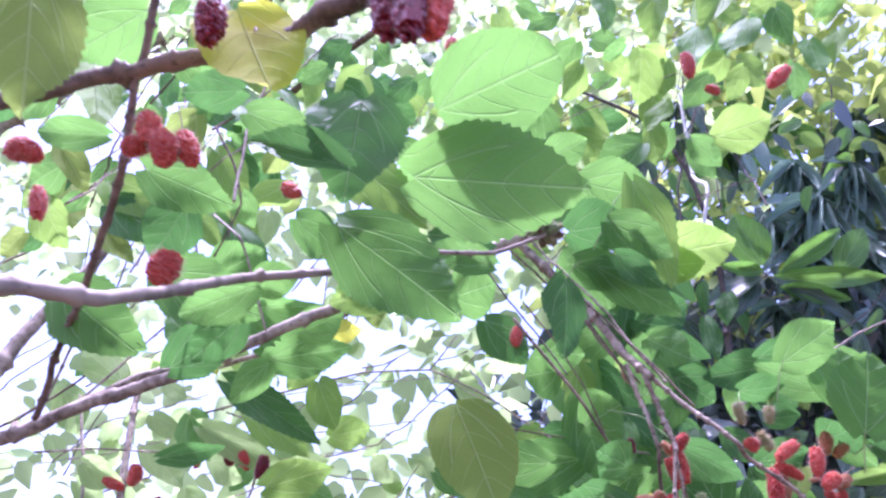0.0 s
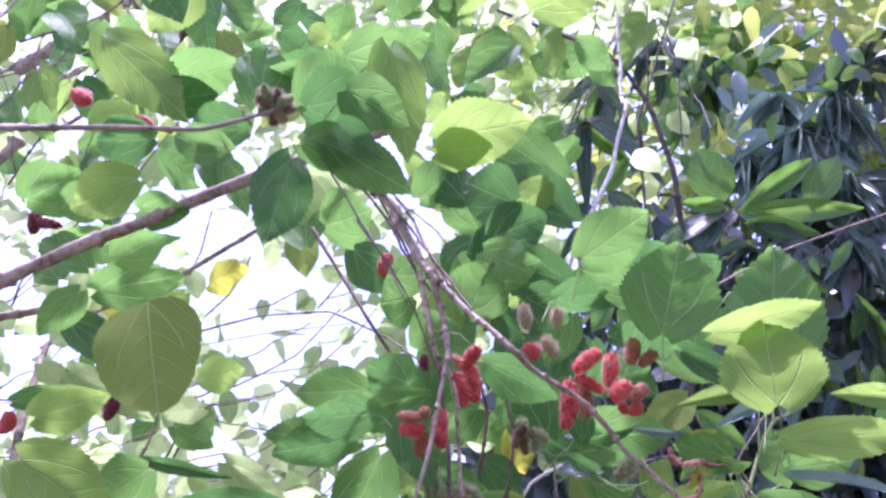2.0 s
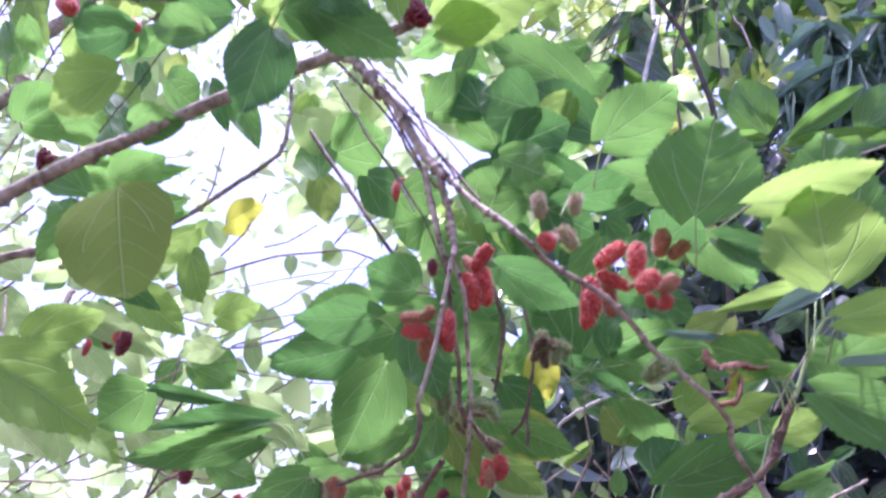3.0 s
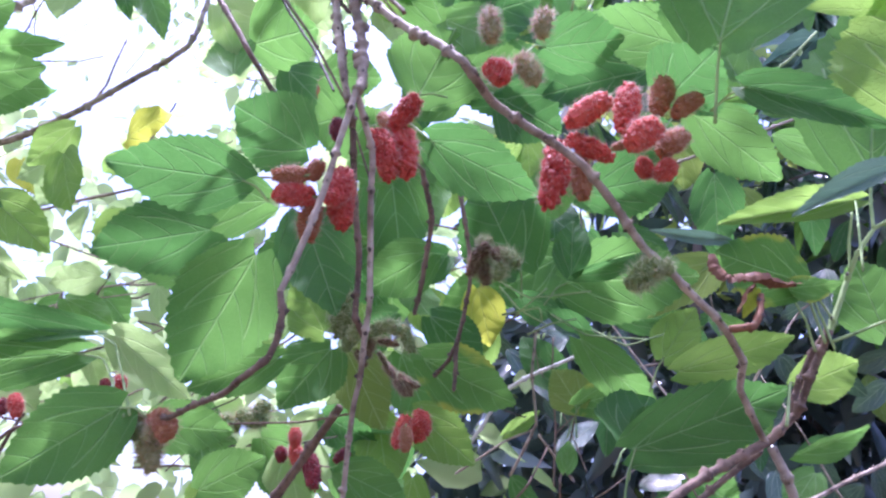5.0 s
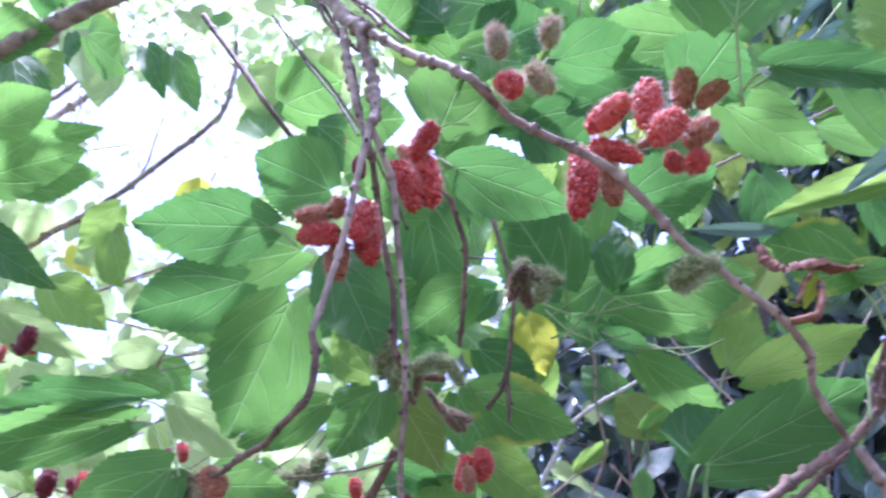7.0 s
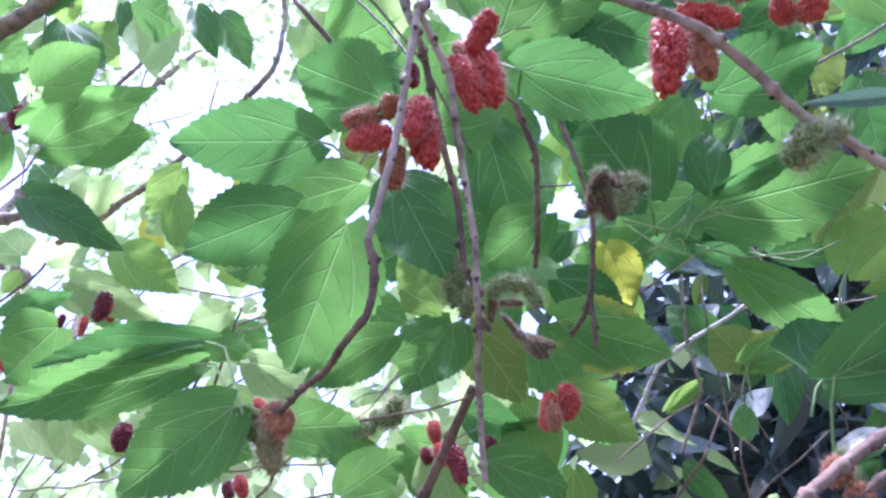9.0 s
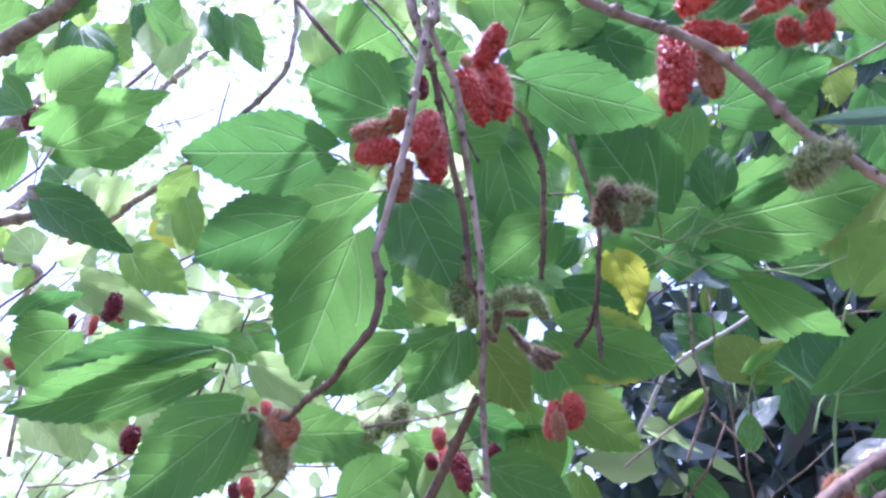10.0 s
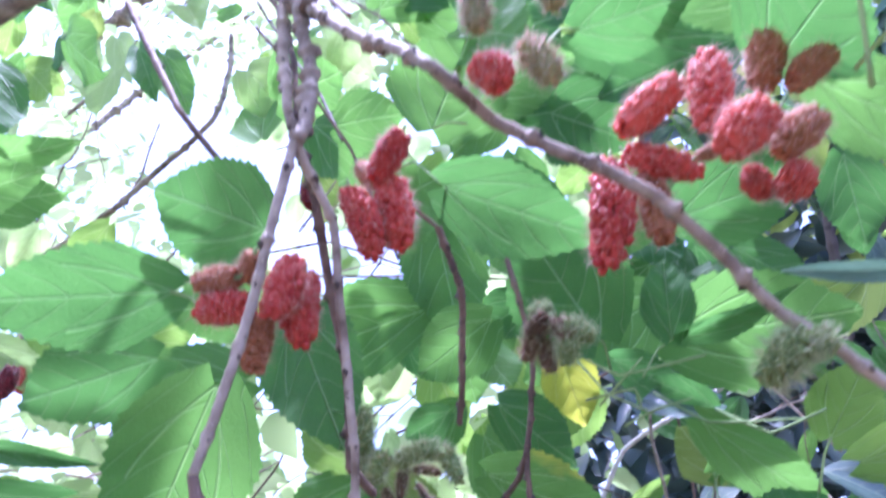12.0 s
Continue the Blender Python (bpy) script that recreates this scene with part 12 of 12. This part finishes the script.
fruit = cluster((0.153, 0.650, 1.990), "cluster of brown buds and young fruit")
berry(fruit, (0.154, 0.650, 1.995), (0.159, 0.641, 2.005), 0.0078, BROWN)
berry(fruit, (0.152, 0.650, 1.995), (0.149, 0.636, 2.004), 0.0080, UNRIPE)
berry(fruit, (0.156, 0.651, 1.994), (0.170, 0.645, 1.998), 0.0076, UNRIPE)
berry(fruit, (0.151, 0.649, 1.994), (0.143, 0.639, 1.997), 0.0082, BROWN)
berry(fruit, (0.156, 0.652, 1.993), (0.171, 0.651, 1.991), 0.0078, BROWN)
berry(fruit, (0.155, 0.652, 1.991), (0.164, 0.654, 1.983), 0.0080, TAWNY)
berry(fruit, (0.150, 0.652, 1.993), (0.140, 0.651, 1.994), 0.0078, UNRIPE)
berry(fruit, (0.153, 0.653, 1.990), (0.153, 0.657, 1.982), 0.0080, BROWN)
fruit = cluster((-0.089, 0.400, 1.924), "bunch of red mulberries on a purplish twig")
berry(fruit, (-0.085, 0.400, 1.921), (-0.078, 0.400, 1.900), 0.0141, RED)
berry(fruit, (-0.082, 0.405, 1.902), (-0.098, 0.405, 1.899), 0.0127, RED)
berry(fruit, (-0.071, 0.400, 1.904), (-0.061, 0.400, 1.881), 0.0151, RED)
berry(fruit, (-0.063, 0.410, 1.912), (-0.050, 0.410, 1.889), 0.0133, RED)
fruit = cluster((-0.165, 0.400, 1.897), "red mulberry pair on the twig")
berry(fruit, (-0.173, 0.400, 1.898), (-0.151, 0.400, 1.892), 0.0150, RED)
fruit = cluster((-0.190, 0.450, 1.900), "red mulberry pair on the twig")
berry(fruit, (-0.203, 0.460, 1.913), (-0.193, 0.460, 1.888), 0.0113, RED)
fruit = cluster((-0.067, 0.440, 1.842), "round red mulberry below a twig")
berry(fruit, (-0.065, 0.440, 1.842), (-0.068, 0.440, 1.822), 0.0179, RED)
fruit = cluster((-0.037, 0.360, 1.966), "dark red mulberry under a thick twig")
berry(fruit, (-0.039, 0.360, 1.974), (-0.031, 0.360, 1.938), 0.0176, DARK_RED)
fruit = cluster((0.110, 0.300, 1.882), "ripe dark and red mulberries on a thick twig")
berry(fruit, (0.096, 0.300, 1.908), (0.102, 0.300, 1.861), 0.0187, DARK_RED)
berry(fruit, (0.117, 0.300, 1.901), (0.120, 0.300, 1.860), 0.0176, RED)
berry(fruit, (0.111, 0.290, 1.888), (0.114, 0.290, 1.847), 0.0140, DARK_RED)
fruit = cluster((0.369, 0.930, 2.522), "red mulberry hanging on a far twig")
berry(fruit, (0.366, 0.930, 2.519), (0.369, 0.930, 2.471), 0.0197, RED)
fruit = cluster((0.457, 0.810, 2.354), "red mulberry hanging on a far twig")
berry(fruit, (0.462, 0.810, 2.352), (0.436, 0.810, 2.323), 0.0176, RED)
fruit = cluster((0.398, 0.930, 2.438), "small red mulberry on its twig")
berry(fruit, (0.390, 0.930, 2.444), (0.407, 0.930, 2.432), 0.0138, RED)
fruit = cluster((0.033, 0.950, 2.578), "maroon mulberries among pale leaves")
berry(fruit, (-0.004, 0.950, 2.598), (0.022, 0.950, 2.538), 0.0293, DARK_RED)
berry(fruit, (0.071, 0.950, 2.546), (0.060, 0.950, 2.500), 0.0247, DARK_RED)
berry(fruit, (-0.022, 0.950, 2.615), (-0.017, 0.950, 2.578), 0.0219, RED)
fruit = cluster((0.261, 0.950, 1.980), "pair of red mulberries behind the fork")
berry(fruit, (0.265, 0.950, 1.988), (0.270, 0.950, 1.967), 0.0133, RED)
berry(fruit, (0.245, 0.950, 1.992), (0.253, 0.950, 1.968), 0.0147, RED)
fruit = cluster((0.149, 1.050, 2.062), "small red mulberry by a leaf")
berry(fruit, (0.150, 1.050, 2.068), (0.149, 1.050, 2.045), 0.0146, RED)
fruit = cluster((-0.206, 1.100, 1.905), "small red mulberry in the shade")
berry(fruit, (-0.275, 1.100, 1.904), (-0.279, 1.100, 1.872), 0.0173, DARK_RED)
fruit = cluster((0.096, 1.100, 2.118), "single red mulberry by a leaf")
berry(fruit, (0.098, 1.100, 2.118), (0.094, 1.100, 2.087), 0.0176, RED)
fruit = cluster((-0.575, 1.200, 1.888), "red mulberries low in the branches")
berry(fruit, (-0.545, 1.200, 1.908), (-0.543, 1.200, 1.876), 0.0219, RED)
berry(fruit, (-0.594, 1.200, 1.883), (-0.557, 1.200, 1.871), 0.0158, RED)
fruit = cluster((-0.162, 0.750, 2.134), "small red mulberries behind a leaf")
berry(fruit, (-0.167, 0.750, 2.138), (-0.145, 0.750, 2.124), 0.0163, RED)
berry(fruit, (-0.163, 0.760, 2.150), (-0.165, 0.760, 2.129), 0.0152, DARK_RED)
fruit = cluster((-0.056, 0.750, 2.084), "small red berry under the pale twig")
berry(fruit, (-0.072, 0.750, 2.090), (-0.050, 0.750, 2.079), 0.0128, RED)
fruit = cluster((0.193, 0.850, 2.158), "dark maroon ripe mulberry")
berry(fruit, (0.180, 0.850, 2.169), (0.205, 0.850, 2.140), 0.0250, DARK_RED)
fruit = cluster((-0.075, 1.150, 1.774), "small red mulberries low in the branches")
berry(fruit, (-0.077, 1.150, 1.782), (-0.069, 1.150, 1.765), 0.0109, RED)
berry(fruit, (-0.100, 1.160, 1.780), (-0.094, 1.160, 1.768), 0.0101, DARK_RED)
fruit = cluster((-0.186, 1.150, 1.744), "small red mulberries low in the branches")
berry(fruit, (-0.190, 1.150, 1.754), (-0.178, 1.150, 1.733), 0.0135, RED)
berry(fruit, (-0.214, 1.160, 1.751), (-0.206, 1.160, 1.736), 0.0124, DARK_RED)
fruit = cluster((-0.081, 1.150, 1.699), "small red mulberries low in the branches")
berry(fruit, (-0.084, 1.150, 1.708), (-0.074, 1.150, 1.690), 0.0128, RED)
berry(fruit, (-0.106, 1.160, 1.705), (-0.099, 1.160, 1.691), 0.0117, DARK_RED)
fruit = cluster((-0.332, 1.150, 1.911), "small red mulberries low in the branches")
berry(fruit, (-0.337, 1.150, 1.923), (-0.322, 1.150, 1.897), 0.0153, RED)
berry(fruit, (-0.366, 1.160, 1.922), (-0.355, 1.160, 1.904), 0.0140, DARK_RED)
fruit = cluster((0.126, 1.150, 1.723), "small red mulberries low in the branches")
berry(fruit, (0.125, 1.150, 1.731), (0.131, 1.150, 1.713), 0.0121, RED)
berry(fruit, (0.107, 1.160, 1.729), (0.112, 1.160, 1.716), 0.0111, DARK_RED)

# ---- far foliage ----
# openings along the camera's sight lines, widening with distance, placed where its view shows sky
VIEW_GAPS = [(Vector(a), Vector(b), r0, r1) for a, b, r0, r1 in (
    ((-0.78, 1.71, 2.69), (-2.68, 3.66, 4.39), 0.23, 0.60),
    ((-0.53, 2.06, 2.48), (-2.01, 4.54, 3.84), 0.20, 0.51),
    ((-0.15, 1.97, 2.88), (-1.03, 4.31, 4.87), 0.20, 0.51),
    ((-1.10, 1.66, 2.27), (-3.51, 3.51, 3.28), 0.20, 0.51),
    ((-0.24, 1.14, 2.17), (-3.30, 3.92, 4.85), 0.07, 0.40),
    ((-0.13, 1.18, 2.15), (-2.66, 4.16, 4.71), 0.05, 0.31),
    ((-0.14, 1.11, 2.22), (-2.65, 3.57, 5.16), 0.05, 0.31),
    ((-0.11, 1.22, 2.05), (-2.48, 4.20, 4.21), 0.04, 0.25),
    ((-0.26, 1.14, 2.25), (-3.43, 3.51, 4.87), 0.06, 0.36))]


def in_view_gap(q):
    for a, b, r0, r1 in VIEW_GAPS:
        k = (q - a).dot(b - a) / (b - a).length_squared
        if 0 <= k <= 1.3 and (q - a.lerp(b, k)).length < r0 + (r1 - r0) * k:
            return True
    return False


def box(x0, x1, y0, y1, z0, z1, top=None):
    """Leaves spread through a block; under a top line its far corners are rounded and its outline billows."""
    def place(r):
        q = (x0 + (x1 - x0) * r.random(), y0 + (y1 - y0) * r.random(), z0 + (z1 - z0) * r.random())
        u, v = max(0.0, (2 * q[0] - x0 - x1) / (x1 - x0)), (2 * q[1] - y0 - y1) / (y1 - y0)
        if top and u ** 3 + (abs(v) if u > 0.3 else max(v, 0.0)) ** 4 > 1.03 + 0.20 * math.sin(4.1 * q[0] + 2.3 * q[2]) * math.sin(3.7 * q[1] - 3.1 * q[2] + 1.0):
            return None
        if top and q[2] > top(q[0]) + 0.25 * r.normal():
            return None
        if abs(q[0] - (x0 + x1) / 2) > (x1 - x0) * (0.5 - 0.16 * (q[2] / z1) ** 3 * r.random()) or (q[0] > 1.4 and q[1] > y1 - 0.5 * r.random() * q[0] * 0.4):
            return None
        return (q[0] + 0.12 * r.normal(), q[1] + 0.1 * r.normal(), q[2])
    return place


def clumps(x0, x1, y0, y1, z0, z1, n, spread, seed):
    """Leaves gathered in clumps, with gaps between them and openings fitted to the camera's view."""
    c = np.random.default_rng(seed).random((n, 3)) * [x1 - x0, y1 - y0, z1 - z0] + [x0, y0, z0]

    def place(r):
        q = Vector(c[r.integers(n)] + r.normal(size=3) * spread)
        return None if in_view_gap(q) else tuple(q)
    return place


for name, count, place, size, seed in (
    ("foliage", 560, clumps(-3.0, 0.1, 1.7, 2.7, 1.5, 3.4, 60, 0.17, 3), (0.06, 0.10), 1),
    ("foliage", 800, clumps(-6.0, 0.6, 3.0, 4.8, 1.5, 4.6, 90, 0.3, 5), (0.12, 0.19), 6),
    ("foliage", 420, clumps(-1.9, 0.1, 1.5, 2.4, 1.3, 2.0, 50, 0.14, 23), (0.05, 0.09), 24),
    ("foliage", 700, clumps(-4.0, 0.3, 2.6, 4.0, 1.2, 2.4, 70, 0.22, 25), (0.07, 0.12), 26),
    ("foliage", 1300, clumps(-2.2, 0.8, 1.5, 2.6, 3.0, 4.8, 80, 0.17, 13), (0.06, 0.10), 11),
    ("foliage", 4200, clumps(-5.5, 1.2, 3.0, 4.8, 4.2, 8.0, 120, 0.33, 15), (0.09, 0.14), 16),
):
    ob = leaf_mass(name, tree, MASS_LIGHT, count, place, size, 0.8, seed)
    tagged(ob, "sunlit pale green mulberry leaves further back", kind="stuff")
# leaves added out of view overhead, to cut light from behind the camera
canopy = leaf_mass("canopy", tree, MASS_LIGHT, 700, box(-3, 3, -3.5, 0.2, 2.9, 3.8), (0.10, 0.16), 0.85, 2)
tagged(canopy, "unseen leaves added overhead to shade the thicket", kind="stuff")
rise = lambda x: 2.55 + 0.68 * (x - 0.1)
far = leaf_mass("dark_foliage", neighbour, MASS_SHADE_TONE, 14500, box(-0.2, 3.6, 2.3, 3.7, 0.8, 4.6, rise), (0.12, 0.24), 0.30, 4, droop=0.5, cup=0.35, bend=0.25, wave=0.05)
tagged(far, "dense dark glossy long leaves in shade", kind="stuff")
back = leaf_mass("dark_foliage", neighbour, MASS_SHADE_TONE, 10500, box(-0.3, 4.8, 3.8, 4.8, 0.8, 5.4, lambda x: 3.2 + 0.75 * (x - 0.1)), (0.13, 0.24), 0.40, 14, droop=0.9, cup=0.3, bend=0.2)
tagged(back, "dense dark glossy long leaves in shade", kind="stuff")
bright = leaf_mass("sunlit_foliage", neighbour, MASS_SUN_TONE, 4600, clumps(0.1, 3.4, 2.8, 4.4, 2.9, 6.6, 100, 0.26, 8), (0.11, 0.19), 0.42, 9, droop=0.7, bend=0.2, wave=0.05)
tagged(bright, "sunlit yellow-green long leaves high in the tree", kind="stuff")

# ---- trunks ----
twig(tree, [(-2.3, 1.7, -0.1), (-2.2, 1.65, 0.6), (-1.9, 1.4, 1.1), (-1.4, 0.98, 1.4), (-0.95, 0.72, 1.56)], 0.085, 0.012, BARK, 0.2, "trunk")
twig(tree, [(-2.2, 1.65, 0.6), (-2.45, 1.7, 1.6), (-2.5, 1.85, 2.9), (-1.7, 2.1, 4.1), (-0.6, 2.3, 4.9)], 0.06, 0.012, BARK, 0.2, "limb")
twig(tree, [(-2.45, 1.7, 1.5), (-3.3, 2.3, 2.4), (-4.4, 3.2, 4.0), (-4.2, 4.3, 6.4), (-2.2, 4.8, 8.4)], 0.05, 0.012, BARK, 0.2, "limb")
twig(tree, [(-2.4, 1.7, 1.4), (-2.7, 0.7, 2.4), (-1.9, -0.7, 3.1), (-0.2, -1.7, 3.4), (1.8, -2.0, 3.5)], 0.05, 0.010, BARK, 0.2, "limb")
twig(tree, [(-2.5, 1.85, 2.8), (-3.4, 2.9, 3.2), (-4.6, 3.6, 3.5), (-5.6, 4.0, 3.4)], 0.03, 0.008, BARK, 0.2, "limb")
for x, y in ((0.4, 3.0), (1.1, 3.2), (1.9, 3.0), (2.7, 3.1), (3.2, 2.9)):
    twig(neighbour, [(x, y, -0.1), (x + 0.06, y - 0.05, 0.8), (x - 0.05, y + 0.08, 1.7), (x + 0.1, y, 2.4 + 0.4 * x), (x + 0.2, y + 0.4, 4.2 + 0.3 * x)], 0.04, 0.012, BARK_DARK, 0.2, "trunk")
litter = leaf_mass("fallen_leaf_litter", None, MASS_LITTER, 7000, box(-6, 6, -4, 6, 0.045, 0.09), (0.05, 0.10), 0.75, 21, droop=0.0)
tagged(litter, "scattered dry brown and olive fallen leaves on soil", "leaf litter", kind="stuff")
